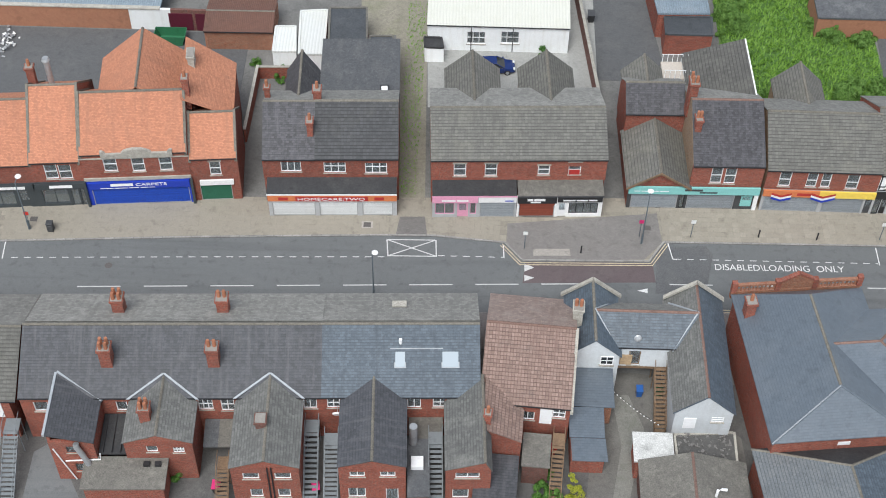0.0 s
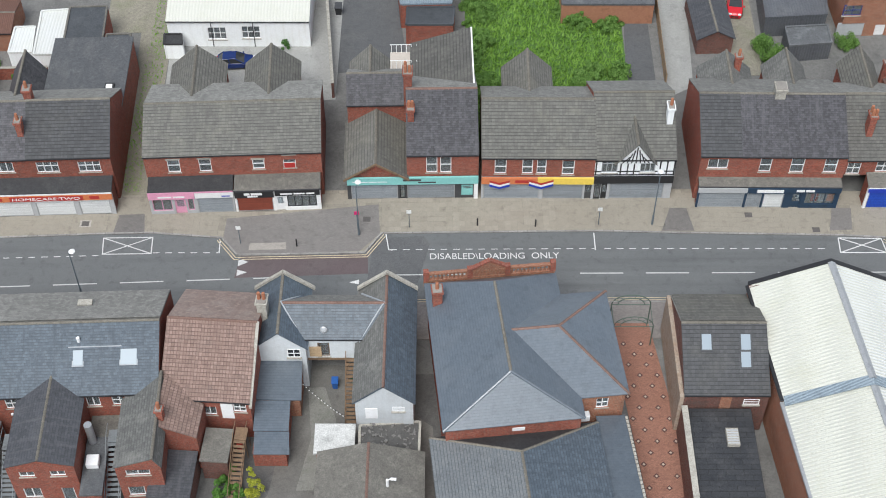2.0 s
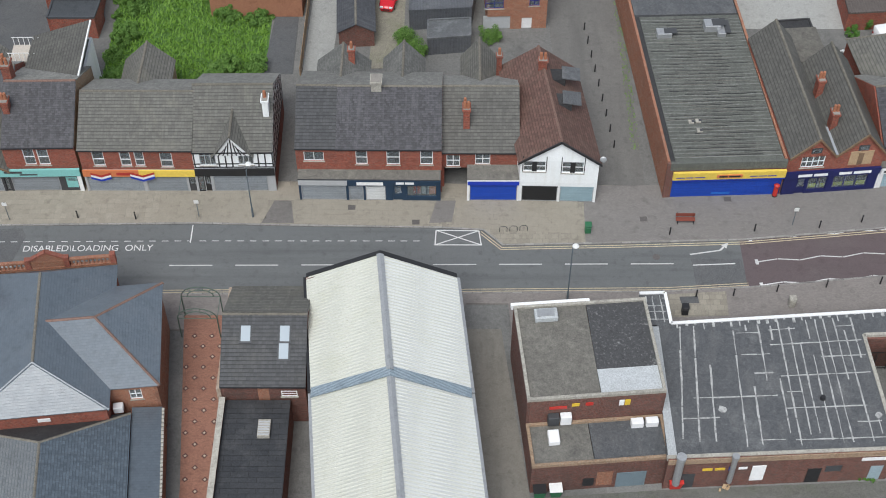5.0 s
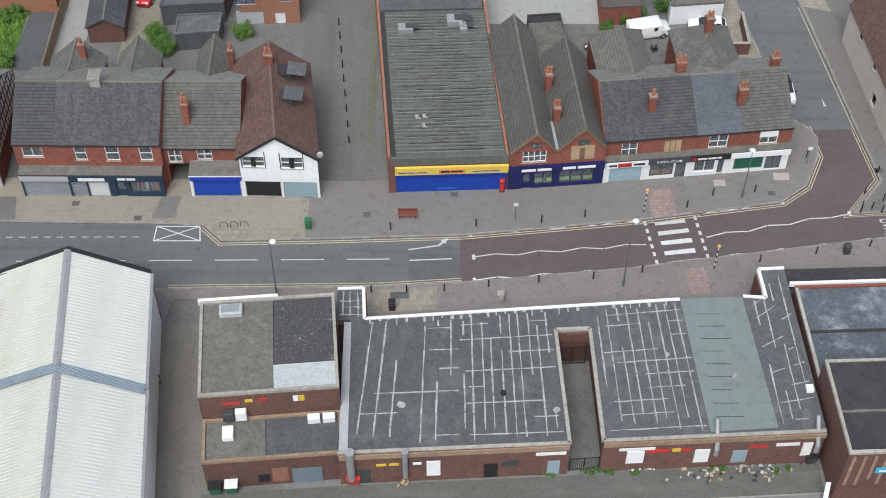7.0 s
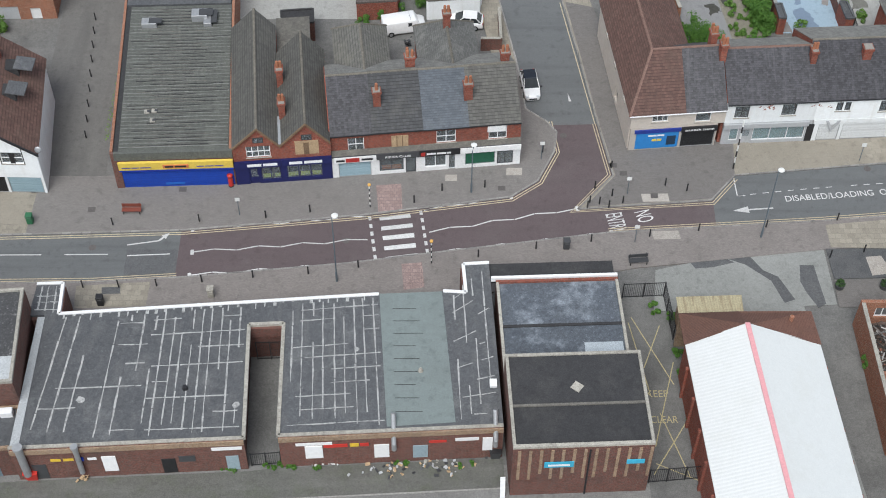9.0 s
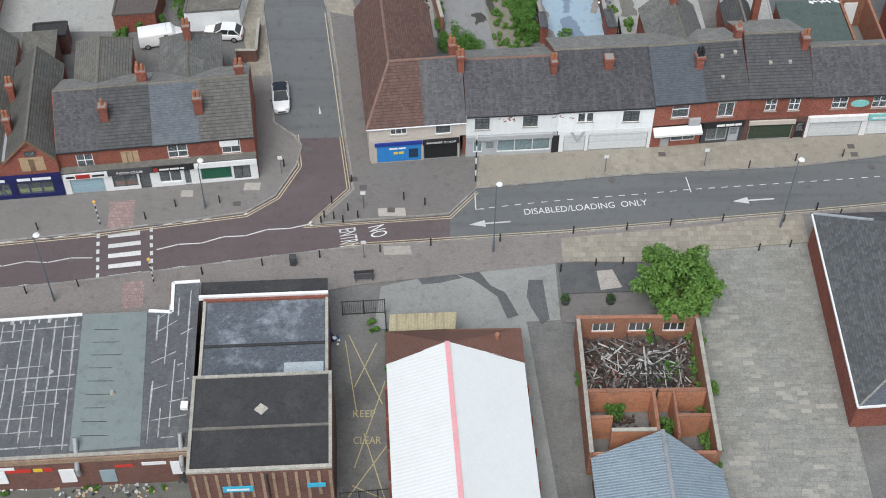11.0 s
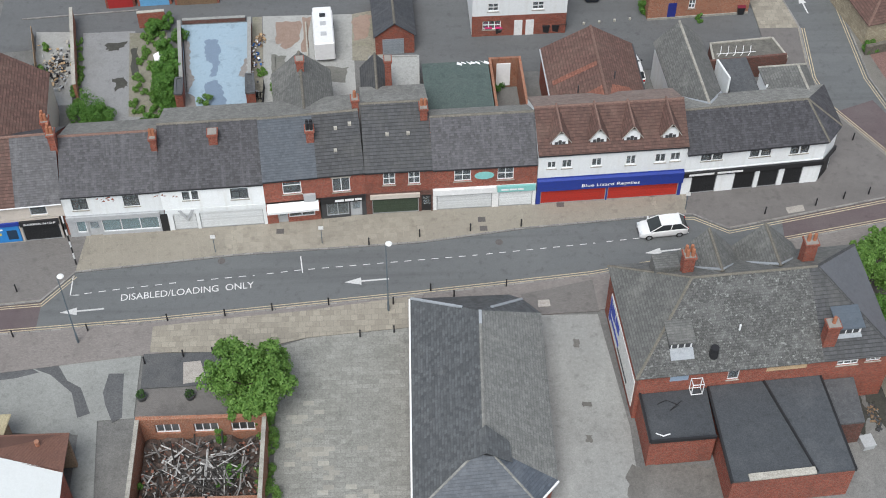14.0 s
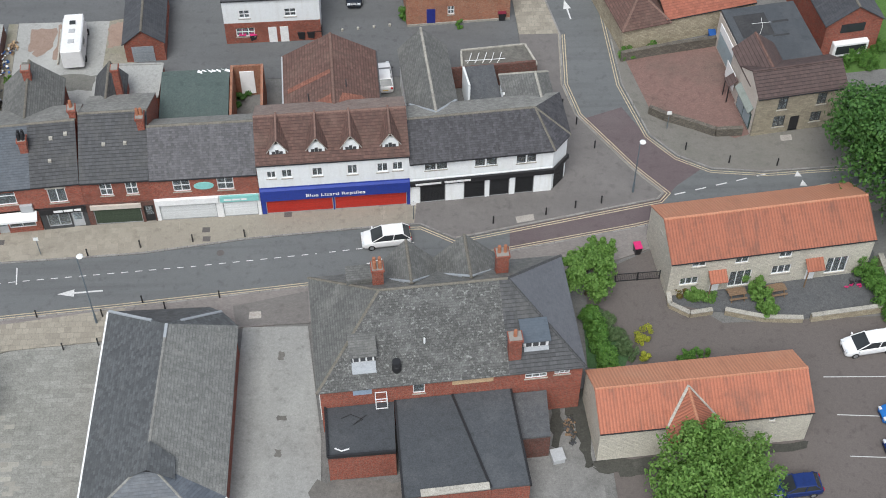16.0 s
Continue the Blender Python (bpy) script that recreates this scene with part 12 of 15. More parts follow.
# ---- vegetation ----
def leafmesh(name, cloud, mat, seed, size):
    """A crown of leaves in clumps: cloud holds (x, y, z, radius, leaves)."""
    rr = random.Random(seed)
    V, F = [], []
    size *= 0.68
    for cx, cy, cz, r, n in cloud:
        n = int(n * 2.1)
        subs = [(Vector((rr.gauss(0, 1), rr.gauss(0, 1), rr.gauss(0, 0.9))).normalized() * r * rr.uniform(0.55, 0.95), r * rr.uniform(0.27, 0.5)) for _ in range(max(6, n // 110))]
        for i in range(n):
            c, q = subs[i % len(subs)]
            d = Vector((rr.gauss(0, 1), rr.gauss(0, 1), rr.gauss(0, 1) + 0.35)).normalized()
            p = Vector((cx, cy, cz)) + c + d * q * rr.uniform(0.6, 1.05)
            if p.z < 0.12:
                p.z = 0.12 + rr.random() * 0.2
            nn = (d + Vector((rr.uniform(-.8, .8), rr.uniform(-.8, .8), rr.uniform(-.2, .9)))).normalized()
            a = Matrix.Rotation(rr.uniform(0, 6.28), 3, nn) @ nn.orthogonal().normalized()
            b = nn.cross(a)
            s = size * rr.uniform(0.7, 1.35)
            k = len(V)
            V += [tuple(p + a * s), tuple(p + b * s * 0.6 + nn * s * 0.15), tuple(p - a * s), tuple(p - b * s * 0.6 + nn * s * 0.15)]
            F += [(k, k + 1, k + 2), (k, k + 2, k + 3)]
    me = bpy.data.meshes.new(name)
    me.from_pydata(V, [], F)
    me.materials.append(mat)
    return me


def leaf_material(name, c1, c2, c3):
    m = bpy.data.materials.new(name)
    m.use_nodes = True
    nt = m.node_tree
    bs = nt.nodes["Principled BSDF"]
    g = nt.nodes.new("ShaderNodeNewGeometry")
    r = nt.nodes.new("ShaderNodeValToRGB")
    r.color_ramp.elements[0].color, r.color_ramp.elements[1].color = (*c1, 1), (*c3, 1)
    r.color_ramp.elements.new(0.5).color = (*c2, 1)
    nt.links.new(g.outputs["Random Per Island"], r.inputs[0])
    nt.links.new(r.outputs[0], bs.inputs["Base Color"])
    bs.inputs["Roughness"].default_value = 0.55
    bs.inputs["Specular IOR Level"].default_value = 0.3
    tr = nt.nodes.new("ShaderNodeBsdfTranslucent")
    nt.links.new(r.outputs[0], tr.inputs["Color"])
    mx = nt.nodes.new("ShaderNodeMixShader")
    mx.inputs[0].default_value = 0.25
    out = nt.nodes["Material Output"]
    nt.links.new(bs.outputs[0], mx.inputs[1])
    nt.links.new(tr.outputs[0], mx.inputs[2])
    nt.links.new(mx.outputs[0], out.inputs["Surface"])
    return m


L_LIME = leaf_material("lime leaves", (0.08, 0.17, 0.032), (0.12, 0.235, 0.048), (0.18, 0.31, 0.075))
L_MID = leaf_material("hedge leaves", (0.055, 0.14, 0.025), (0.085, 0.20, 0.035), (0.13, 0.25, 0.05))
L_DARK = leaf_material("dark leaves", (0.04, 0.105, 0.024), (0.06, 0.15, 0.033), (0.095, 0.2, 0.048))
L_YEL = leaf_material("yellow leaves", (0.20, 0.24, 0.03), (0.34, 0.36, 0.04), (0.45, 0.44, 0.06))
L_GRASS = leaf_material("grass blades", (0.10, 0.21, 0.03), (0.15, 0.29, 0.04), (0.20, 0.35, 0.06))
L_GREY = leaf_material("grey-green leaves", (0.075, 0.125, 0.05), (0.105, 0.165, 0.068), (0.145, 0.21, 0.095))
L_RED = leaf_material("bronze leaves", (0.12, 0.06, 0.03), (0.17, 0.12, 0.03), (0.10, 0.14, 0.03))


def tree(x, y, h, r, mat, seed, label, leaves=5200, size=0.17, squash=1.0, trunk=0.16):
    t = thing("tree", Matrix.Translation((x, y, 0.03)), label, "tree")
    rr = random.Random(seed)
    cz = h - r * squash
    bm = BM()
    tube(bm, [(0, 0, 0), (0.08, -0.05, cz * 0.35), (-0.05, 0.06, cz * 0.7), (0.05, 0, cz)], trunk, 10, trunk * 0.55)
    part("trunk", bm, BARK, t)
    cloud = [(0, 0, cz, r * 0.72, leaves // 4)]
    for i in range(11):
        a = i * 2.4 + rr.uniform(-.3, .3)
        e = rr.uniform(-0.45, 0.85)
        q = r * rr.uniform(0.5, 0.68)
        p = Vector((math.cos(a) * math.cos(e) * q, math.sin(a) * math.cos(e) * q, cz + math.sin(e) * q * squash))
        cloud.append((*p, r * rr.uniform(0.3, 0.46), leaves * 3 // 44))
        if i < 7:
            bm = BM()
            tube(bm, [(0, 0, cz * 0.62), tuple(Vector((0, 0, cz * 0.62)).lerp(p, 0.5) + Vector((0, 0, 0.3))), tuple(p)], trunk * 0.45, 6, 0.02)
            part("limb", bm, BARK, t)
    part("crown", leafmesh("crown", cloud, mat, seed, size), None, t, "crown of many small leaves")


def bush(cloud, mat, seed, label, size=0.12, name="bush"):
    ob = new(name, leafmesh(name, [(a, b, c, r, int(650 * r * r + 120)) for a, b, c, r in cloud], mat, seed, size))
    return tagged(ob, label, "bush", kind="stuff" if len(cloud) > 6 else "")


tree(153.6, -6.9, 7.4, 4.0, L_LIME, 4, "bright green street tree in full leaf", 9000, 0.22, 0.9)
tree(207.4, 4.4, 5.8, 3.0, L_LIME, 8, "round green tree beside the public house", 4800, 0.18)
tree(208.6, 7.0, 4.4, 1.7, L_LIME, 9, "small green tree at the gate", 2200, 0.17)
tree(214.6, -17.4, 8.6, 5.6, L_LIME, 12, "broad green tree before the stone cottage", 12000, 0.22, 0.8)
tree(237.6, 13.4, 16.5, 8.6, L_DARK, 14, "tall green broadleaf tree behind the cottages", 24000, 0.28, 1.0, 0.3)
rr = random.Random(21)
bush([(154.8 + rr.uniform(-0.5, 0.5), -9 - i * 1.15, 0.5 + rr.random() * 0.6, rr.uniform(0.5, 0.95)) for i in range(14)], L_LIME, 30, "overgrown ivy and saplings along the car park edge")
bush([(154.2 + rr.uniform(-0.4, 0.4), -6 - i * 0.6, 0.4 + rr.random() * 0.5, 0.5) for i in range(6)], L_MID, 31, "undergrowth round the foot of the tree")
bush([(207.6 + i * 0.12, 1.6 - i * 0.8, 0.8, 0.95) for i in range(9)], L_MID, 33, "leafy hedge along the wall of the public house", 0.14)
bush([(208.5 + i * 0.2, 1.6 - i * 0.42, 0.62, 0.72) for i in range(11)], L_GREY, 34, "rounded grey-green clipped hedge", 0.08)
bush([(211.9, -0.7, 0.8, 0.8), (211.7, -1.1, 0.5, 0.6)], L_YEL, 35, "yellow clipped shrub beside the drive", 0.1)
bush([(211.75, -3.0, 0.4, 0.55)], L_YEL, 36, "small yellow shrub beside the drive", 0.1)
bush([(214.9 + i * 0.6, -2.75, 0.5, 0.6) for i in range(4)], L_MID, 37, "low clipped green hedge by the cottage", 0.1)
bush([(216.6, 4.0, 0.6, 0.8), (217.3, 3.5, 0.6, 0.85), (218.0, 3.2, 0.5, 0.75)], L_LIME, 38, "bright green shrub in the cottage border")
bush([(215.7, 4.6, 0.5, 0.7), (215.9, 3.9, 0.4, 0.6)], L_RED, 39, "bronze-leaved shrub in the cottage border")
bush([(222.2 + i * 0.2, 4.6 - i * 0.8, 0.9, 0.85) for i in range(5)], L_LIME, 40, "tall green hedge between the cottage yards", 0.14)
bush([(232.4 + i * 0.3, 5.5 - i * 1.0, 1.2, 1.1) for i in range(7)], L_MID, 41, "overgrown hedge at the yard wall")
bush([(-11.5, -26.8, 1.0, 0.8), (-11.2, -27.4, 1.6, 0.7)][:0] or [(1.5, -23.83, 0.6, 0.9), (1.28, -25.3, 0.8, 0.9), (2.45, -25.51, 0.5, 0.7)], L_MID, 42, "green bushes in a small back yard")
bush([(3.99, -25.6, 0.8, 0.75), (3.93, -25.18, 1.6, 0.6), (3.86, -24.66, 2.3, 0.4)], L_YEL, 43, "yellow-green conifer in a back yard", 0.1)
bush([(-28.57, -24.04, 0.4, 0.7), (-28.9, -24.86, 0.3, 0.6)], L_MID, 44, "green weeds in a terrace yard")


def field(poly, n, mat, seed, label, size, zmax=0.25, name="grass"):
    """Blades scattered over a rectangle."""
    rr = random.Random(seed)
    x0, y0, x1, y1 = poly
    V, F = [], []
    for i in range(n):
        x, y = rr.uniform(x0, x1), rr.uniform(y0, y1)
        a = rr.uniform(0, 6.28)
        s = size * rr.uniform(0.6, 1.4)
        h = zmax * rr.uniform(0.5, 1.3)
        k = len(V)
        V += [(x - math.cos(a) * s * 0.3, y - math.sin(a) * s * 0.3, -0.02), (x + math.cos(a) * s * 0.3, y + math.sin(a) * s * 0.3, -0.02), (x + math.cos(a + 1.4) * s, y + math.sin(a + 1.4) * s, h)]
        F.append((k, k + 1, k + 2))
    me = bpy.data.meshes.new(name)
    me.from_pydata(V, [], F)
    me.materials.append(mat)
    return tagged(new(name, me), label, "grass", kind="stuff")


patch("grass_lot", [(21.4, 15), (38.2, 15), (38.3, 42), (21.4, 42)], 0.0, GRASS, "overgrown grass of a vacant lot", "grass")
field((21.5, 16, 38, 42), 16000, L_GRASS, 50, "long rough grass on a vacant lot", 0.3, 0.35)
rr = random.Random(52)
cl = []
for i in range(60):
    u = rr.random()
    if i < 26:
        x, y = 22.2 + rr.uniform(-0.6, 1.8), 20 + u * 20
    elif i < 44:
        x, y = 31 + u * 6.8, 33.5 + rr.uniform(-1.5, 5)
    else:
        x, y = 31.5 + u * 6.2, 22.5 + rr.uniform(-1.5, 2.4)
    cl.append((x, y, rr.uniform(0.2, 0.9), rr.uniform(0.6, 1.15)))
bush(cl, L_LIME, 53, "brambles and nettles round the vacant lot", 0.16)
field((-12.2, 8, -10.2, 37), 1100, L_GRASS, 54, "weeds along the alley", 0.2, 0.16)
bush([(61.5, 29.5, 0.8, 1.0), (62.2, 28.6, 0.6, 0.9), (53.0, 27.5, 1.2, 1.4), (53.9, 26.6, 1.0, 1.2), (52.6, 29, 1.0, 1.1)], L_LIME, 55, "leafy green bushes among the sheds")
bush([(135.61, 28.68, 1.0, 1.4), (136.79, 27.8, 0.8, 1.2), (134.51, 27.88, 0.8, 1.1), (136.08, 26.99, 0.8, 1.2)], L_MID, 56, "large green bush in a back yard")
bush([(143.0, 33.5, 0.8, 1.1), (142.44, 31.35, 0.8, 1.1), (143.09, 29.61, 0.7, 1.1), (142.18, 27.95, 0.5, 0.9), (143.0, 35.72, 0.8, 1.0), (142.08, 37.59, 0.6, 0.9), (143.27, 39.39, 0.7, 0.9), (141.05, 27.32, 0.4, 0.7)],
     L_MID, 57, "wild shrubs along a yard wall")
bush([(146.78, 29.65, 0.4, 0.7), (129.84, 38, 0.5, 0.6), (129.87, 34.84, 0.5, 0.6), (153.47, 30.98, 0.4, 0.6)], L_LIME, 58, "green weeds at the foot of a wall")
bush([(100.42, 30.14, 0.5, 0.8), (102.31, 31.52, 0.6, 0.9), (104.15, 31.98, 0.5, 0.8), (106.7, 33.58, 1.2, 1.3)], L_MID, 59, "green bushes beside a shed")
bush([(106.06, 36.4, 1.5, 1.7), (105.29, 39.15, 2.0, 1.8)], L_MID, 60, "leafy bush at the end of a yard")
bush([(214.86, 35.15, 0.4, 0.9), (217.6, 36.09, 0.3, 0.7), (225.81, 34.49, 0.3, 0.5)], L_MID, 61, "green weeds along a stone wall")
bush([(237.17, 33.42, 0.6, 1.0), (238.52, 34.22, 0.6, 1.1), (239.38, 32.91, 0.6, 1.0), (240.56, 35.44, 0.8, 1.2)], L_MID, 62, "bushes in a back garden")
rr = random.Random(63)
bush([(rr.uniform(74, 124), rr.uniform(-24.6, -23.9) + 0.0, 0.08, rr.uniform(0.2, 0.4)) for i in range(34)], L_MID, 64, "weeds along the foot of a rear wall", 0.09, "weeds")


# ---- vehicles ----
CARW = paint("white car paint", (0.80, 0.80, 0.80), 0.22, grain=0.01, amount=0.05)
CARBL = paint("blue car paint", (0.012, 0.03, 0.13), 0.22, grain=0.01, amount=0.05)
CARB2 = paint("bright blue car paint", (0.02, 0.16, 0.50), 0.22, grain=0.01, amount=0.05)
CARR = paint("red car paint", (0.55, 0.02, 0.03), 0.22, grain=0.01, amount=0.05)
CARK = paint("dark car paint", (0.02, 0.025, 0.035), 0.22, grain=0.01, amount=0.05)
CARG = paint("car window glass", (0.035, 0.04, 0.043), 0.04, grain=0.01, amount=0.0)
TYRE = paint("tyre rubber", (0.02, 0.02, 0.02), 0.9)
RIM = paint("alloy rim", (0.45, 0.46, 0.47), 0.35, metal=0.7)
TAIL = paint("red tail lamp", (0.4, 0.01, 0.01), 0.25)
HEADL = paint("clear head lamp", (0.65, 0.68, 0.70), 0.15)


def loft(bm, rings):
    R = [[bm.verts.new(p) for p in r] for r in rings]
    n = len(R[0])
    for a, b in zip(R, R[1:]):
        for k in range(n):
            bm.faces.new((a[k], a[(k + 1) % n], b[(k + 1) % n], b[k]))
    bm.faces.new(R[0][::-1])
    bm.faces.new(R[-1])


def car(x, y, rz, mat, label, L=4.3, W=1.76, H=1.5, roof=None, kind="hatch", z=0.0, name="car"):
    """A car that faces +x of its own frame."""
    t = thing(name, pose(x, y, z, 0, 0, rz), label, "car" if name == "car" else name)
    h = L / 2
    bl = H * 0.6
    if kind == "van":
        st = [(-h, .62, .7), (-h + .05, .97, .98), (h - 1.1, 1.0, 1.0), (h - .75, .66, 1.0), (h - .12, .55, .93), (h, .42, .8)]
        cab = [(-h + .03, .9), (-h + .1, 1.0), (h - 1.75, 1.0), (h - .8, .62)]
    elif kind == "estate":
        st = [(-h, .45, .8), (-h + .08, .62, .95), (-h + .6, .64, 1.0), (h - 1.2, .62, 1.0), (h - .35, .55, .95), (h, .42, .78)]
        cab = [(-h + .06, .62), (-h + .75, .96), (h - 2.0, 1.0), (h - .9, .58)]
    else:
        st = [(-h, .45, .8), (-h + .08, .62, .94), (-h + .6, .66, 1.0), (h - 1.2, .63, 1.0), (h - .35, .55, .94), (h, .42, .76)]
        cab = [(-h + .15, .64), (-h + .75, .98), (h - 2.0, 1.0), (h - 1.05, .61)]
    hw = W / 2

    def ring(px, top, w):
        zt = H * top
        a = hw * w
        return [(px, -a * .92, .2), (px, -a, .42), (px, -a * .985, zt - .1), (px, -a * .9, zt), (px, a * .9, zt), (px, a * .985, zt - .1), (px, a, .42), (px, a * .92, .2)]
    bm = BM()
    loft(bm, [ring(*s) for s in st])
    body = part("body", bm, mat, t, "painted body shell", bevel=0.045)
    for p in body.data.polygons:
        p.use_smooth = True
    # glass house: dark glazing under a painted roof, with pillars
    x0, x1, x2, x3 = (c[0] for c in cab)
    zt = H * cab[2][1]
    zb = H * .6
    a, b = hw * .9, hw * .74
    if kind == "van":
        zb2 = H * .62
        bm = BM()
        slab(bm, [(x2 + .05, -a * .97, zt - .05), (x2 + .05, a * .97, zt - .05), (x3 + .06, a * .92, zb2 + .05), (x3 + .06, -a * .92, zb2 + .05)], .03, (.5, 0, .8))
        loft(bm, [[(x2 + .1, -b, zt), (x2 + .1, b, zt), (x2 + .15, b, zt - .02), (x2 + .15, -b, zt - .02)], [(x3 + .1, -a * .95, zb2), (x3 + .1, a * .95, zb2), (x3 + .16, a * .95, zb2 - .02), (x3 + .16, -a * .95, zb2 - .02)]])
        part("windscreen", bm, CARG, t, "dark windscreen")
        for s in (-1, 1):
            part("side_window", slab(BM(), [(x2 - .2, s * hw * 1.0, H * .88), (x2 + .35, s * hw * .98, H * .86), (x3 - .25, s * hw * .97, H * .64), (x2 - .2, s * hw * 1.0, H * .62)], .03, (0, -s, 0)), CARG, t)
    else:
        bm = BM()
        loft(bm, [[(x0, -a, zb), (x0, a, zb), (x1, b, zt - .04), (x1, -b, zt - .04)], [(x3, -a, zb), (x3, a, zb), (x2, b, zt - .04), (x2, -b, zt - .04)]])
        part("glazing", bm, CARG, t, "dark tinted windows")
        bm = BM()
        loft(bm, [[(x1 - .08, -b * .98, zt - .03), (x1 - .08, b * .98, zt - .03), (x1 - .02, b * .9, zt + .02), (x1 - .02, -b * .9, zt + .02)],
                  [((x1 + x2) / 2, -b * 1.03, zt - .03), ((x1 + x2) / 2, b * 1.03, zt - .03), ((x1 + x2) / 2, b * .92, zt + .06), ((x1 + x2) / 2, -b * .92, zt + .06)],
                  [(x2 + .08, -b * .98, zt - .03), (x2 + .08, b * .98, zt - .03), (x2, b * .9, zt + .02), (x2, -b * .9, zt + .02)]])
        part("roof", bm, roof or mat, t, "painted roof panel")
        for s in (-1, 1):
            for (p, q) in (((x3 + .02, a), (x2, b)), ((x0 - .02, a), (x1, b)), (((x0 + x3) / 2 - .1, a), ((x1 + x2) / 2 - .1, b))):
                bm = BM()
                tube(bm, [(p[0], s * p[1] * 1.005, zb), (q[0], s * q[1] * 1.02, zt - .03)], .04, 5)
                part("pillar", bm, mat, t)
    for s in (-1, 1):
        for wx in (-h + .82, h - .85):
            bm = BM()
            tube(bm, [(0, -.1, 0), (0, .1, 0)], .32, 16)
            wh = part("wheel", bm, TYRE, t, "black tyre", m=Matrix.Translation((wx, s * (hw - .09), .32)))
            bm = BM()
            tube(bm, [(0, -.112, 0), (0, .112, 0)], .2, 12)
            part("rim", bm, RIM, wh, "alloy rim")
        bm = BM()
        box(bm, x3 - .25, s * (hw + .1) - .09, zb - .02, x3 - .1, s * (hw + .1) + .09, zb + .14)
        part("door_mirror", bm, BLACK if roof else mat, t, bevel=.02)
        bm = BM()
        box(bm, h - .22, s * hw * .62 - .18, H * .4, h - .02, s * hw * .62 + .14, H * .5)
        part("headlight", bm, HEADL, t)
        bm = BM()
        box(bm, -h - .01, s * hw * .72 - .12, H * .44, -h + .1, s * hw * .72 + .1, H * .58)
        part("tail_light", bm, TAIL, t)
    part("grille", box(BM(), h - .08, -hw * .45, .36, h + .015, hw * .45, .52), BLACK, t)
    part("number_plate", box(BM(), -h - .02, -.26, .5, -h + .02, .26, .61), YELP, t)
    return t


car(117.55, 20.3, -84, CARW, "white hatchback with a black roof parked at the kerb", 4.0, 1.74, 1.5, CARK)
car(189.9, 11.2, 186, CARW, "white people carrier parked in the road", 4.5, 1.8, 1.62, kind="estate")
car(104.6, 29.4, 12, CARW, "white panel van parked behind the shops", 4.6, 1.85, 1.85, kind="van", name="van")
car(-2.6, 26.2, 4, CARBL, "dark blue car parked between rear extensions", 4.0, 1.7, 1.45)
car(50.8, 35.6, 262, CARR, "red hatchback parked behind the houses", 3.9, 1.7, 1.48)
car(230.9, -2.3, 188, CARW, "white estate car parked on the drive", 4.6, 1.82, 1.6, kind="estate")
car(232.2, -9.2, 188, CARB2, "bright blue car parked on the tarmac", 4.0, 1.72, 1.5)
car(231.8, -12.4, 188, CARBL, "blue hatchback parked on the tarmac", 4.0, 1.72, 1.5)
car(221.8, -15.9, 185, CARBL, "dark blue car parked beside the tree", 4.3, 1.76, 1.45)
car(186.9, 45.8, -90, CARK, "black car parked in the rear car park", 4.2, 1.76, 1.45)
car(189.9, 32.6, 95, CARW, "white car parked beside the rear building", 4.1, 1.76, 1.5, CARW)
car(111.0, 30.2, 175, CARW, "white car parked behind the corner shop", 4.1, 1.75, 1.5)

t = thing("motorhome", pose(158.4, 38.2, 0.0, 0, 0, 94), "white motorhome parked in a concrete yard", "motorhome")
bm = BM()
box(bm, -3.1, -1.05, 0.45, 2.2, 1.05, 2.75)
part("body", bm, CARW, t, bevel=0.12)
bm = BM()
box(bm, 2.2, -0.95, 0.4, 3.3, 0.95, 1.3)
part("bonnet", bm, CARW, t, bevel=0.12)
bm = BM()
box(bm, 1.6, -0.98, 1.9, 2.75, 0.98, 2.7)
part("overcab", bm, CARW, t, bevel=0.1)
part("windscreen", slab(BM(), [(2.3, -0.85, 1.9), (2.3, 0.85, 1.9), (2.95, 0.9, 1.31), (2.95, -0.9, 1.31)], 0.05), CARG, t)
for u in (-1.9, -0.3, 1.0):
    part("roof_vent", box(BM(), u, -0.3, 2.75, u + 0.5, 0.3, 2.86), GREYP if u < 0 else CARG, t)
for s in (-1, 1):
    for u in (-1.6, 2.5):
        bm = BM()
        tube(bm, [(u, s * 0.98 - 0.12, 0.34), (u, s * 0.98 + 0.06, 0.34)], 0.34, 14)
        part("wheel", bm, TYRE, t)
    part("side_window", box(BM(), -1.2, s * 1.055 - 0.01, 1.5, -0.1, s * 1.055 + 0.01, 2.1), CARG, t)



# ---- yards, sheds and houses behind the street ----
DIRT = surface("gravelly dirt", (0.27, 0.25, 0.20), (0.20, 0.185, 0.15), 0.95, stain=(0.15, 0.16, 0.09), amount=0.6, sscale=0.4, grain=0.25, bump=0.4)
BLUEYARD = surface("pale blue yard paint", (0.285, 0.375, 0.445), (0.262, 0.35, 0.418), 0.75, stain=(0.31, 0.34, 0.36), amount=0.5, sscale=0.3, cover=0.4, grain=0.07)
BLUESTAIN = surface("grey blue damp", (0.18, 0.24, 0.315), (0.165, 0.22, 0.29), 0.6, grain=0.1)
BAREYARD = surface("bare worn concrete", (0.25, 0.235, 0.225), (0.215, 0.2, 0.192), 0.95, stain=(0.16, 0.145, 0.13), amount=0.5, sscale=0.9, grain=0.15)
GRIMY = surface("damp brown concrete", (0.15, 0.142, 0.13), (0.12, 0.114, 0.105), 0.9, stain=(0.085, 0.08, 0.072), amount=0.6, sscale=0.3, grain=0.16, streak=(0.2, 0.192, 0.178), flow=(0.3, 0.2))
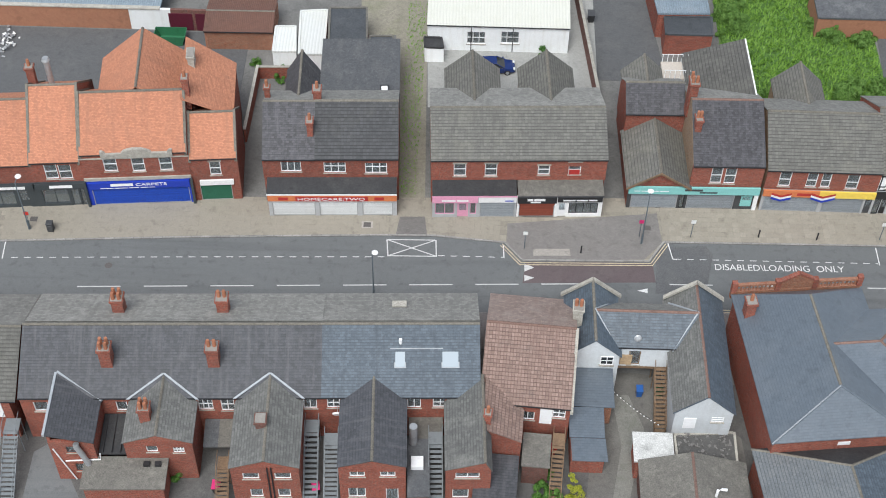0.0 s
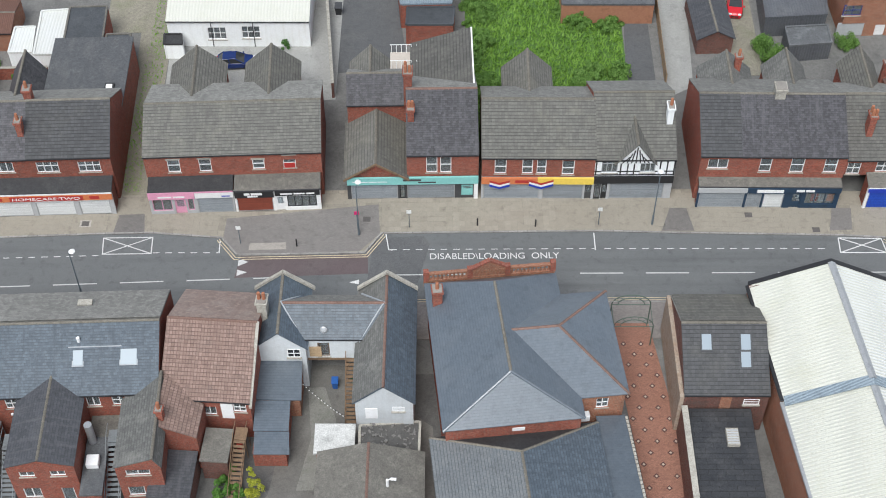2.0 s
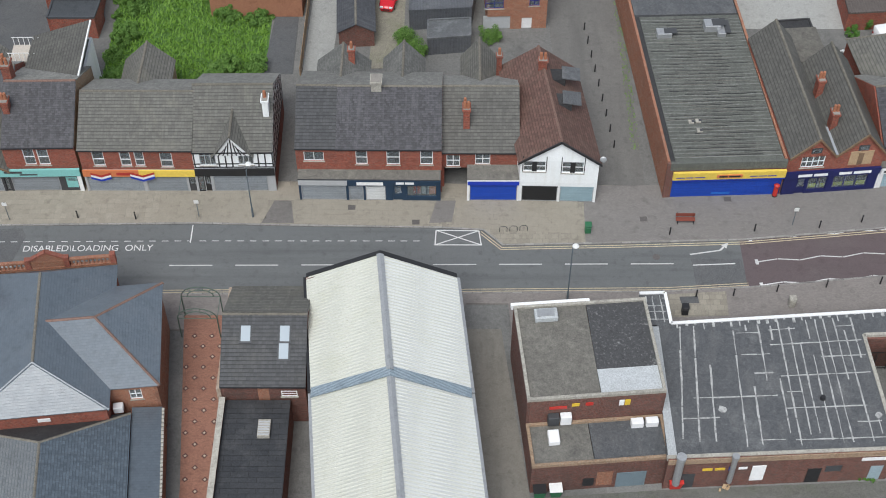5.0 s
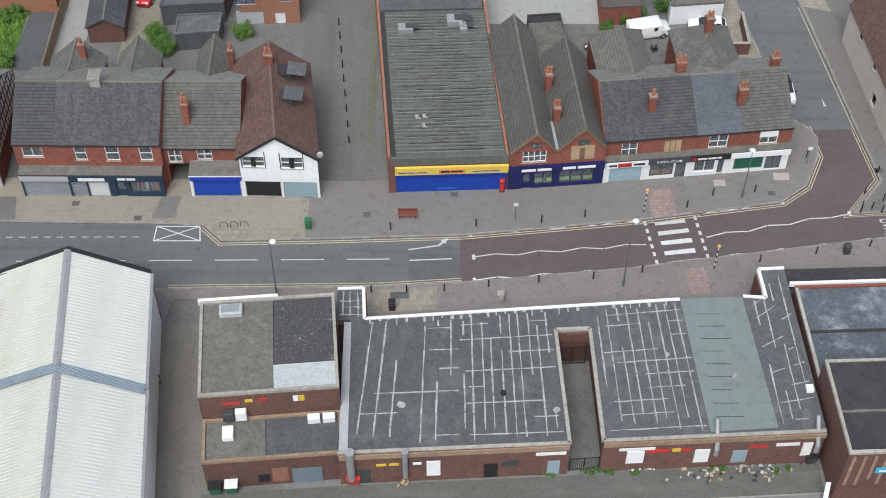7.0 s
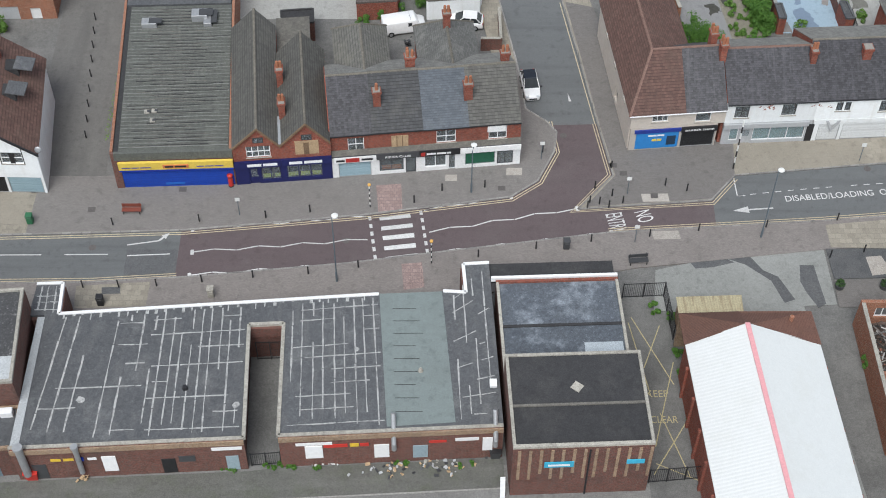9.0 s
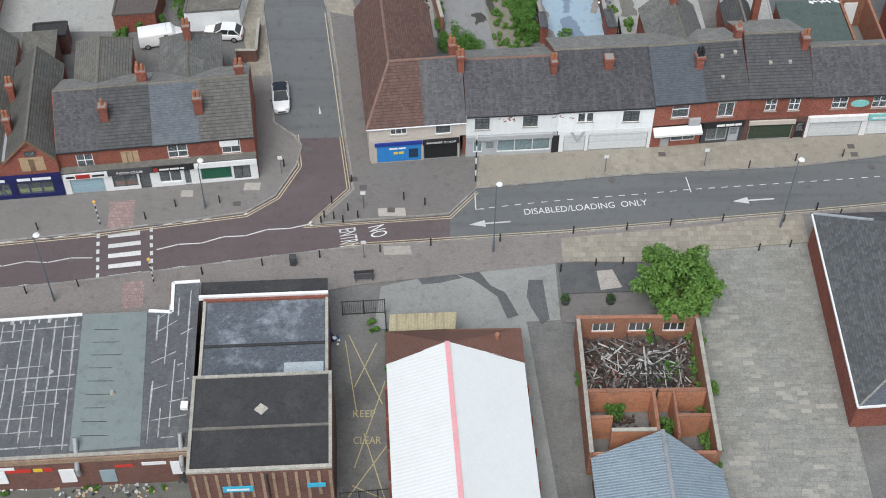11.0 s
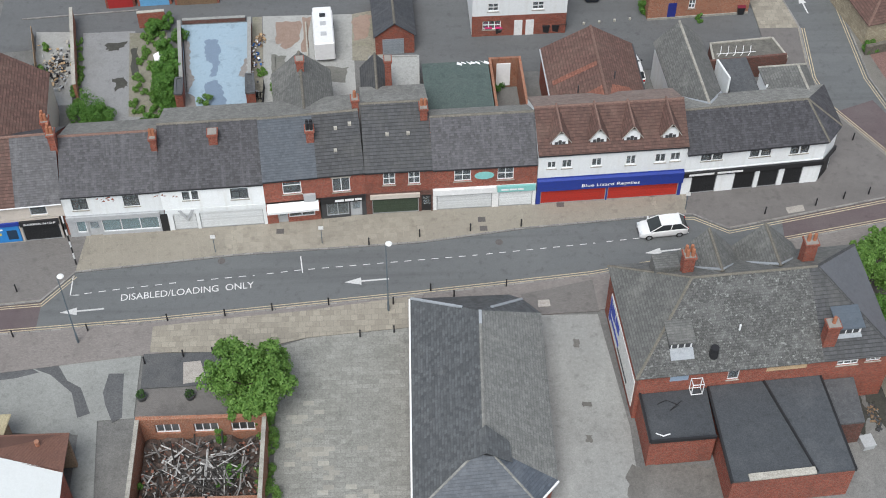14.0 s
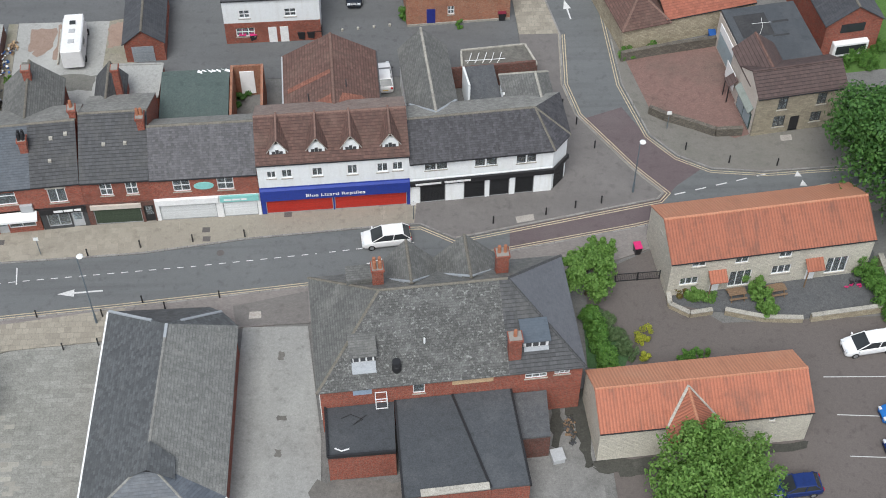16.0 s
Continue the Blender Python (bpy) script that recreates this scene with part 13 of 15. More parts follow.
GRIME = surface("mossy black grime", (0.062, 0.06, 0.052), (0.05, 0.05, 0.042), 0.95, stain=(0.12, 0.118, 0.105), amount=0.6, sscale=0.8, cover=0.42, grain=0.22)
RUSTY = surface("rust-tinted concrete", (0.32, 0.235, 0.19), (0.28, 0.2, 0.16), 0.95, stain=(0.2, 0.13, 0.09), amount=0.5, sscale=0.6, grain=0.16)


def ragged(pts, amp, seed, n=6):
    """An outline broken into n runs a side, each corner set off at random."""
    rr = random.Random(seed)
    out = []
    for (ax, ay), (bx, by) in zip(pts, pts[1:] + pts[:1]):
        for k in range(n):
            f = k / n
            out.append((ax + (bx - ax) * f + rr.uniform(-amp, amp), ay + (by - ay) * f + rr.uniform(-amp, amp)))
    return out


ORREND = surface("orange brown render", (0.36, 0.17, 0.10), (0.31, 0.14, 0.085), 0.9, stain=(0.22, 0.12, 0.08), amount=0.4, grain=0.1)
MAROON = paint("maroon door", (0.10, 0.015, 0.03), 0.5)
TIMF = paint("timber fence boards", (0.30, 0.21, 0.13), 0.9, grain=0.3)
GRSHED = surface("grey metal cladding", (0.10, 0.105, 0.115), (0.085, 0.09, 0.10), 0.5, "ribs", (0.3, 1), stain=(0.15, 0.15, 0.15), amount=0.4)
STONE_DK = surface("weathered dark stone", (0.16, 0.14, 0.115), (0.12, 0.105, 0.085), 0.95, "brick", (0.42, 0.2), joint=(0.08, 0.075, 0.065), jw=0.02, stain=(0.22, 0.20, 0.16), amount=0.5)
BLUED = paint("blue door", (0.02, 0.03, 0.20), 0.5)
REDD = paint("red garage door", (0.36, 0.03, 0.03), 0.5)
PALEBL = paint("light blue garage door", (0.14, 0.36, 0.60), 0.5)
REDPAVE = surface("faded red block yard", (0.225, 0.135, 0.115), (0.2, 0.12, 0.104), 0.9, "brick", (0.2, 0.1), joint=(0.175, 0.11, 0.095), jw=0.008, stain=(0.12, 0.098, 0.08), amount=0.7, sscale=0.14, cover=0.48)


def flat_shed(pts, h, wall, roof, label, edge=None, z0=-0.03, lip=0.12, name="shed"):
    """A flat-roofed outbuilding over a corner list, with a raised edge round its roof."""
    t = thing(name, Matrix.Translation((pts[0][0], pts[0][1], 0)), label, "shed")
    o = Vector(pts[0])
    P = [Vector(p) - o for p in pts]
    if sum(a.x * b.y - b.x * a.y for a, b in zip(P, P[1:] + P[:1])) < 0:
        P = P[::-1]
    n = len(P)
    for i in range(n):
        a, b = P[i], P[(i + 1) % n]
        d = (b - a).normalized()
        m = Vector((-d.y, d.x)) * 0.2
        part("wall", prism(BM(), [tuple(a + d * 0.2), tuple(b), tuple(b + m), tuple(a + d * 0.2 + m)], z0, h - 0.1), wall, t)
        part("roof_edge", prism(BM(), [tuple(a - m * 0.3 + d * 0.14), tuple(b - m * 0.3), tuple(b + m * 0.7), tuple(a + d * 0.14 + m * 0.7)], h - 0.1, h + lip), edge or roof, t)
    c = sum(P, Vector((0, 0))) / n
    part("roof", prism(BM(), [tuple(p + (c - p).normalized() * 0.1) for p in P], h - 0.1, h), roof, t)
    return t


def pitched(pts, he, hr, wall, roof, label, axis="v", ridge_mat=None, hip=(0, 0), name="outbuilding", z0=-0.03, rv=None):
    """A pitched outbuilding from its front corners a, b and its depth."""
    (ax, ay), (bx, by), depth = pts
    m, W = along(ax, ay, bx, by)
    t = thing(name, m, label, "building")
    if axis == "v":
        shell(t, 0, W, 0, depth, he, wall, None if hip[0] else hr, axis="v", z0=z0)
        gable_v(t, 0, W, 0, depth, he, hr, roof, hip=hip, ridge_mat=ridge_mat)
    else:
        shell(t, 0, W, 0, depth, he, wall, hr, rv=rv, z0=z0)
        gable_u(t, W, depth, he, hr, roof, ov=0.2, rv=rv, ridge_mat=ridge_mat)
    return t


def low_wall(pts, h, w, mat, label, cap=None, name="garden_wall", z0=-0.03):
    t = thing(name, Matrix.Identity(4), label, "wall")
    for a, b in zip(pts, pts[1:]):
        part("wall_run", raised([a, b], w, z0, h), mat, t)
        if cap:
            part("coping", raised([a, b], w + 0.08, h, h + 0.08), cap, t)
    return t


def board_fence(a, b, h, label, mat=None):
    t = thing("board_fence", Matrix.Identity(4), label, "fence")
    m, L = along(*a, *b)
    n = max(2, round(L / 1.8))
    for i in range(n + 1):
        part("post", box(BM(), L * i / n - 0.05, -0.05, -0.03, L * i / n + 0.05, 0.05, h + 0.05), mat or TIMF, t, m=m)
    for i in range(n):
        part("panel", box(BM(), L * i / n + 0.06, -0.02, 0.1, L * (i + 1) / n - 0.06, 0.02, h), mat or TIMF, t, m=m)


def heap(x, y, rx, ry, n, seed, label, mats, h=0.7):
    t = thing("rubbish_heap", Matrix.Translation((x, y, 0)), label, "rubbish", kind="stuff")
    rr = random.Random(seed)
    for k, mt in enumerate(mats):
        bm = BM()
        for i in range(n // len(mats)):
            s = Vector((rr.uniform(0.08, 0.42), rr.uniform(0.06, 0.28), rr.uniform(0.03, 0.16)))
            mm = Matrix.Translation((rr.gauss(0, rx / 2), rr.gauss(0, ry / 2), rr.uniform(0.05, h))) @ Matrix.Rotation(rr.uniform(0, 6.28), 4, (rr.uniform(-.4, .4), rr.uniform(-.4, .4), 1))
            bmesh.ops.create_cube(bm, size=1, matrix=mm @ Matrix.Diagonal((*s, 1)))
        part("debris", bm, mt, t, kind="stuff")


# west yard
patch("yard_west", [(-75, 13), (-29, 13.5), (-29, 31), (-75, 31)], 0.0, TAR_DK, "dark tarmac yard behind the shops", "yard")
t = thing("rear_building", Matrix.Translation((-60, 31.2, 0)), "long orange-brown rendered building with maroon doors", "building")
for nm, r, mt in (("wall", (1.73, 0.16, 18.11, 3.36), ORREND), ("white_wall", (18.13, 0.78, 22.62, 3.73), WHITE), ("wall", (22.61, 0.98, 28.86, 3.77), BRICK_DK)):
    part(nm, box(BM(), r[0], 0, -0.03, r[2] - 0.003, 0.3, 2.75), mt, t)
for r in ((22.34, 0.91, 24.89, 3.23), (25.22, 1.48, 27.83, 3.34)):
    part("door", box(BM(), r[0], -0.06, 0.05, r[2], 0, 2.3), MAROON, t, "maroon double door")
part("coping", box(BM(), -3, -0.1, 2.75, 21.5, 0.4, 2.9), COPING, t)
part("roof", box(BM(), -3, 0.4, 2.5, 21.5, 9, 2.7), SHEET_GR, t)
t = thing("skip", pose(-37.3, 29.4, 0, 0, 0, 0), "green steel waste skip in the yard", "skip")
bm = BM()
lo = [(-1.3, -0.8), (1.3, -0.8), (1.3, 0.8), (-1.3, 0.8)]
for (a, b), (c, d) in zip(lo, lo[1:] + lo[:1]):
    slab(bm, [(a, b, 0.05), (c, d, 0.05), (c * 1.3, d * 1.05, 1.2), (a * 1.3, b * 1.05, 1.2)], 0.06, (-(a + c), -(b + d), 0))
part("body", bm, BINGRN, t)
part("floor", box(BM(), -1.3, -0.8, 0.02, 1.3, 0.8, 0.1), BINGRN, t)
pitched(((-33.4, 28.3), (-26.2, 28.4), 5.5), 2.4, 3.0, BRICK_OR, surface("brown corrugated sheet", (0.17, 0.14, 0.12), (0.13, 0.11, 0.095), 0.9, "ribs", (0.25, 1), stain=(0.22, 0.19, 0.16), amount=0.5, bump=0.4),
        "brick shed with a brown corrugated roof", "u")
flat_shed([(-25.87, 25.38), (-23.42, 25.49), (-23.82, 29.52), (-25.96, 29.42)], 2.4, WHITE, SHEET, "low shed with a white sheet roof")
flat_shed([(-23.09, 24.72), (-20.41, 24.83), (-20.66, 31.98), (-23.53, 31.66)], 2.7, WHITE, SHEET, "shed with a white sheet roof")
flat_shed([(-19.97, 24.23), (-15.92, 24.4), (-16.4, 31.68), (-20.35, 31.51)], 3.4, BRICK, FELT_WET, "long flat grey felt roof extension", FELT_GR)
flat_shed([(-15.7, 22.59), (-13.16, 22.7), (-13.37, 27.6), (-15.9, 27.49)], 3.1, BRICK, FELT_WET, "flat grey felt roof extension", FELT_GR)
patch("alley_dirt", [(-12.07, 5.31), (-9.26, 5.42), (-10.19, 37.46), (-13.62, 37.31)], 0.0, DIRT, "gravel and dirt alley with weeds", "alley")
patch("yard_dirt", [(-17.08, 31.26), (-13.31, 31.42), (-13.67, 38.29), (-17.55, 38.12)], 0.005, DIRT, "littered dirt yard", "yard")
low_wall([(-27.5, 14.5), (-27.3, 24.0)], 1.7, 0.22, BRICK, "brick yard wall", COPING)
low_wall([(-27.3, 24.0), (-21.8, 24.2)], 1.5, 0.22, BRICK, "brick yard wall", COPING)
bush([(*([(-27.71, 25.72)][0]), 0.3, 0.7), (*([(-24.93, 24.78)][0]), 0.3, 0.7), (*([(-25.09, 23.47)][0]), 0.3, 0.6)], L_MID, 70, "green weeds in a small yard")
heap(*[(-54.72, 28.16)][0], 0.9, 2.0, 50, 5, "pile of white scrap in the yard", (WHITEP, STEEL, GREYP))

# cream hut and its yard
patch("yard_concrete", [(-9.55, 20.28), (8.02, 21.02), (8.09, 40.24), (-10.26, 39.43)], 0.004, CONC, "stained concrete yard", "yard")
t = thing("hut", Matrix.Translation((-9.9, 29.2, 0)), "cream-walled hut with a white corrugated roof", "building")
wn = [(4.15, 0.96, 6.11, 2.58), (7.74, 1.13, 9.69, 2.74)]
front(t, 0, 14.9, -0.03, 3.4, wn, WHITE, cols=3)
shell(t, 0, 14.9, 0.26, 14, 3.4, WHITE, 5.2, front=False)
gable_u(t, 14.9, 14, 3.4, 5.2, SHEET_CR, ov=0.25)
for u in (4.6, 9.0):
    bm = BM()
    tube(bm, [(u, -0.06, 0), (u, -0.06, 3.2)], 0.05, 6)
    part("downpipe", bm, DKGREY, t)
flat_shed([(-10.12, 27.22), (-8.13, 27.22), (-8.39, 28.83), (-10.28, 28.82)], 2.0, WHITE, FELT_BK, "dark flat-roofed lean-to beside the hut")
bush([(*[(2.29, 28.73)][0], 0.4, 0.55)], L_DARK, 71, "small dark shrub against the hut")
low_wall([(7.81, 21.26), (6.06, 39.43)], 2.0, 0.25, BRICK_DK, "tall brick yard wall", COPING)
patch("yard_tarmac", [(7.79, 25.11), (15.43, 25.13), (13.88, 38.48), (6.78, 38.45)], 0.003, TAR_DK, "grey tarmac yard", "yard")
flat_shed([(15.12, 29.45), (20.08, 29.47), (20.27, 32.4), (15.18, 32.38)], 2.8, BRICK, FELT_WET, "brick shed with a dark felt roof")
flat_shed([(14.5, 32.26), (19.98, 32.47), (19.75, 38.36), (13.93, 38.35)], 3.2, BRICK, SHEET_GR, "brick shed with a grey sheet roof")

# lot edge, path, fence and garages
patch("path_dark", [(38.01, 23.9), (41.11, 23.91), (41.12, 33.03), (38.56, 33.02)], 0.012, TAR_DK, "dark tarmac path beside the grass", "path")
flat_shed([(31.71, 33.05), (41.56, 33.08), (41.84, 38.22), (31.77, 38.19)], 2.6, ORREND, FELT, "orange-rendered building at the end of the lot")
board_fence(*[(41.99, 23.05), (42.17, 36.63)], 1.7, "weathered timber board fence")
patch("lane_concrete", [(42.01, 21.36), (44.91, 23.06), (45.77, 38.58), (42.53, 38.57)], 0.004, CONC, "cracked concrete lane", "lane")
patch("yard_brown", [(48.9, 24.79), (52.43, 24.8), (52.63, 38.6), (49.51, 38.59)], 0.005, DIRT, "brown gravel yard behind the houses", "yard")
pitched((*[(45.75, 28.12), (49.46, 28.31)], 7.5), 2.2, 3.2, BRICK_DK, SLATE, "old garage with a grey slate roof", "v")
flat_shed([(53.1, 30.9), (59.72, 31.47), (60.51, 37.31), (53.41, 37.29)], 2.6, GRSHED, GRSHED, "grey metal-clad workshop behind the houses")
flat_shed([(55.06, 26.88), (59.59, 27.43), (59.62, 30.3), (55.06, 29.92)], 2.2, GRSHED, surface("patched shed roof", (0.13, 0.135, 0.14), (0.10, 0.105, 0.11), 0.7, stain=(0.26, 0.27, 0.28), amount=0.7, sscale=0.6, cover=0.5), "low shed with a patched grey roof")
m, W = along(61.4, 31, 67.7, 31.3)
t = thing("brick_house", m, "red brick house with blue-framed windows and a garage door", "house")
wn = [(-0.24, 2.81, 1.68, 4.18), (4.39, 3.04, 5.47, 4.33)]
ga = (-0.42, -0.47, 2.45, 1.74)
dr = (3.66, -0.35, 4.76, 1.46)
front(t, 0, W, -0.03, 5.2, wn, BRICK_OR, cols=2, frame_mat=BLUED, holes=[ga, dr])
part("garage_door", box(BM(), ga[0], 0.1, 0, ga[2], 0.16, ga[3]), GREYP, t, "pale grey garage door")
part("door", box(BM(), dr[0], 0.1, 0, dr[2], 0.16, dr[3]), WHITEP, t, "white front door")
shell(t, 0, W, 0.26, 8, 5.2, BRICK_OR, 7.4, front=False)
gable_u(t, W, 8, 5.2, 7.4, TILE_BR, ov=0.3)

# lane beside the discount store, and the service alley across the road
LANE_BR = surface("worn brown-grey lane tarmac", (0.145, 0.14, 0.132), (0.122, 0.118, 0.112), 0.95, stain=(0.19, 0.185, 0.172), amount=0.5, sscale=0.15, grain=0.14, streak=(0.095, 0.092, 0.087), flow=(0.5, 0.06))
ALLEY = surface("patched alley concrete", (0.235, 0.218, 0.19), (0.2, 0.185, 0.162), 0.95, stain=(0.15, 0.14, 0.122), amount=0.6, sscale=0.3, grain=0.14, streak=(0.13, 0.122, 0.108), flow=(0.6, 0.12))
patch("service_alley", [(57.7, -9.3), (61.9, -9.3), (64.2, -30), (64.2, -44), (58.9, -44), (58.8, -26)], 0.012, ALLEY, "patched brown concrete service alley", "lane")
patch("lane_north", [(68.6, 8), (76.2, 8), (75.4, 48), (67.8, 48)], 0.0, LANE_BR, "worn tarmac lane between the houses and the store", "lane")
field((75.3, 13, 76.1, 44), 700, L_GRASS, 80, "weeds along the foot of the store wall", 0.16, 0.12, "weeds")
# yards behind the store
patch("yard_concrete", [(86.91, 31.18), (99.9, 31.19), (100.19, 36.86), (86.87, 36.85)], 0.004, CONC, "pale concrete yard", "yard")
flat_shed([(92.05, 27.34), (95.35, 27.7), (95.18, 29.87), (91.73, 29.5)], 2.5, BRICK_DK, FELT_BK, "small brick shed with black felt roof")
flat_shed([(99.63, 30.91), (103.95, 31.28), (104.26, 35.8), (99.69, 35.79)], 2.4, BRICK, surface("brown sheet roof", (0.13, 0.11, 0.10), (0.1, 0.085, 0.078), 0.9, "ribs", (0.3, 1)), "brick shed with a dark sheet roof")
t = flat_shed([(107.02, 31.04), (112.69, 31.59), (113.21, 36.52), (107.35, 36.51)], 2.6, WHITE, FELT_GR, "pale rendered garage with a flat roof")
heap(*[(98.51, 27.11)][0], 0.8, 0.6, 30, 8, "loose rubbish behind the shops", (WHITEP, TIMBER, BLACK), 0.4)
heap(*[(105.14, 26.84)][0], 0.5, 0.5, 20, 9, "dark clutter behind the shops", (BLACK, DKGREY), 0.8)
low_wall([(112.67, 26.23), (114.75, 26.23), (114.72, 31.19)], 1.6, 0.22, BRICK_DK, "brick yard wall", COPING)
# outbuilding west of the side street
pitched((*[(107.05, 33.27), (112.96, 33.42)], 6.0), 2.6, 3.9, WHITE, TILE_GR, "white outbuilding with a brown tiled roof", "u")

# north-east yards
LANE_TAR = surface("dark lane tarmac", (0.122, 0.125, 0.127), (0.108, 0.11, 0.112), 0.9, stain=(0.145, 0.147, 0.147), amount=0.45, sscale=0.12, grain=0.1, streak=(0.09, 0.092, 0.093), flow=(0.1, 0.5))
patch("yard_rubbish", [(129.73, 29.92), (133.39, 29.8), (132.34, 40.9), (128.21, 41.04)], 0.003, CONC, "littered concrete yard", "yard")
heap(*[(131.1, 34.84)][0], 1.3, 2.6, 260, 11, "heap of broken furniture, boxes and rubbish", (GREYP, BOARD, DKGREY, COPING, BLACK), 0.7)
low_wall([(133.86, 30.76), (131.93, 42.54)], 1.9, 0.28, BRICK_OR, "tall orange brick yard wall", COPING)
board_fence(*[(129.4, 34.05), (128.06, 40.15)], 1.5, "weathered grey timber board fence")
patch("yard_tarmac", [(134.8, 26.56), (141.44, 26.33), (138.53, 40.87), (133.14, 40.69)], 0.003, surface("grey yard tarmac", (0.24, 0.24, 0.24), (0.205, 0.205, 0.205), 0.95, stain=(0.16, 0.158, 0.15), amount=0.5, sscale=0.2, grain=0.2), "pale grey tarmac yard", "yard")
patch("planting_bed", [(139.26, 27.99), (143.16, 27.86), (141.86, 40.58), (137.98, 40.53)], 0.01, DIRT, "overgrown earth bed", "bed")
low_wall([(138.94, 41.4), (141.75, 41.67)], 2.0, 0.28, BRICK, "brick gateway wall", COPING)
for a, b in (((144.35, 31.2), (143.3, 40.6)), ((151.1, 31.5), (150.6, 40.9))):
    low_wall([a, b], 1.5, 0.3, BRICK_DK, "weathered brick wall beside the blue yard", CONC)
low_wall([(143.4, 41.9), (150.0, 42.2)], 0.5, 0.25, BRICK_DK, "low brick wall across the end of the blue yard", CONC)
patch("blue_yard", [(144.3, 28.9), (151.0, 28.8), (150.5, 41.9), (143.3, 41.6)], 0.02, BLUEYARD, "pale blue painted yard surface with damp stains", "yard")
patch("damp_patch", ragged([(146.0, 39.1), (147.3, 39.3), (147.7, 37.3), (147.6, 33.8), (146.9, 33.5), (146.9, 35.4), (146.1, 36.8)], 0.16, 5), 0.026, BLUESTAIN, "dark damp patch on the blue yard", "yard")
patch("damp_patch", ragged([(146.4, 32.5), (147.6, 33.0), (148.3, 31.6), (148.9, 29.2), (146.9, 29.2)], 0.16, 6), 0.026, BLUESTAIN, "dark damp patch on the blue yard", "yard")
for k, pts in enumerate(([(143.9, 39.5), (144.5, 38.4), (144.6, 36), (145.0, 34.2), (145.4, 33.2), (144.8, 31), (144.3, 31.5), (143.7, 39.5)], [(150.4, 36.6), (150.0, 34.8), (149.7, 33.8), (150.4, 33.2), (150.8, 35)], [(144.6, 31.6), (145.5, 30.6), (145.8, 29), (144.5, 29)])):
    patch("bare_patch", ragged(pts, 0.13, 20 + k, 5), 0.027, BAREYARD, "bare grey-brown concrete where the blue paint has worn away", "yard")
for pts in ([(144.0, 28.7), (144.75, 28.7), (144.6, 31.1), (143.9, 31.0)], [(151.0, 28.6), (151.9, 28.7), (151.6, 31.4), (150.8, 31.4)]):
    flat_shed(pts, 2.2, BRICK, FELT, "small brick outhouse beside the blue yard")
patch("yard_junk", [(151.3, 29.21), (152.55, 29.16), (151.7, 42.7), (150.7, 42.7)], 0.007, DIRT, "narrow overgrown yard", "yard")
heap(151.75, 38.8, 0.5, 1.1, 40, 31, "broken boards in a narrow yard", (TIMBER, GREYP, BOARD, TIMBER), 0.4)
heap(151.6, 30.6, 0.4, 1.0, 24, 32, "dark clutter beside an outhouse", (BLACK, DKGREY, GREYP), 0.6)
for a, b in (((151.95, 30.0), (152.5, 30.0)), ((152.5, 28.6), (152.5, 31.6))):
    rail_fence(a, b, 1.0, "thin metal railing beside an outhouse")
bush([(152.1, 33.5, 0.3, 0.55), (152.0, 34.1, 0.2, 0.4), (153.8, 31.7, 0.3, 0.6), (153.4, 31.2, 0.2, 0.4)], L_LIME, 91, "green weeds in a narrow yard", 0.1)
rr = random.Random(92)
bush([(142.5 + rr.uniform(-0.5, 0.7), 29.5 + k * 0.62, rr.uniform(0.5, 1.5), rr.uniform(0.6, 1.15)) for k in range(14)], L_MID, 93, "tall shrubs climbing over a yard wall", 0.14)
bush([(140.6 + rr.uniform(-1.1, 1.1), 28.5 + k * 0.55, rr.uniform(0.1, 0.4), rr.uniform(0.35, 0.7)) for k in range(24)], L_LIME, 94, "rank weeds over an earth bed", 0.11)
bush([(140.9 + rr.uniform(-0.9, 1.2), 41 + rr.uniform(-1.2, 1.6), rr.uniform(0.4, 1.2), rr.uniform(0.5, 0.95)) for k in range(8)], L_MID, 95, "bushes at the gate of a yard", 0.13)
bush([(134.0 + rr.uniform(-0.3, 0.5) - k * 0.09, 29.5 + k * 0.7, 0.15, rr.uniform(0.3, 0.6)) for k in range(15)], L_LIME, 96, "weeds along a yard wall", 0.1)
t = thing("loose_sheet", pose(141.7, 35.4, 0.75, 18, 8, 20), "bent white plastic sheet lying on shrubs", "sheet")
part("sheet", slab(BM(), [(-0.5, -0.9, 0), (0.5, -0.8, 0), (0.55, 0.6, 0.1), (0.1, 0.9, 0.2), (-0.5, 0.7, 0.05)], 0.03), WHITEP, t)
for k, pts in enumerate(([(137.0, 33.5), (138.2, 33.8), (138.6, 32.5), (137.6, 31.8)], [(135.6, 38.8), (137.8, 39.2), (137.6, 38.2), (136.2, 37.6)], [(138.3, 38.0), (139.2, 38.4), (139.5, 34), (138.9, 33.6)])):
    patch("damp_patch", ragged(pts, 0.2, 40 + k, 5), 0.018, GRIME, "dark damp stain on the tarmac yard", "yard")
heap(*[(151.36, 35.87)][0], 0.6, 2.2, 40, 12, "blue and grey clutter in a narrow yard", (BINBLUE, WHITEP, TIMBER), 0.7)
YARD_D2 = surface("green-stained yard concrete", (0.2, 0.195, 0.175), (0.16, 0.158, 0.142), 0.95, stain=(0.11, 0.115, 0.09), amount=0.6, sscale=0.7, grain=0.18)
patch("yard_concrete", [(152.56, 29.15), (161.77, 29.66), (161.21, 42.84), (151.76, 42.79)], 0.004, CONC, "pale patchy concrete yard", "yard")
low_wall([(156.73, 36.13), (156.36, 41.45)], 0.3, 0.15, COPING, "low kerb wall dividing the yard")
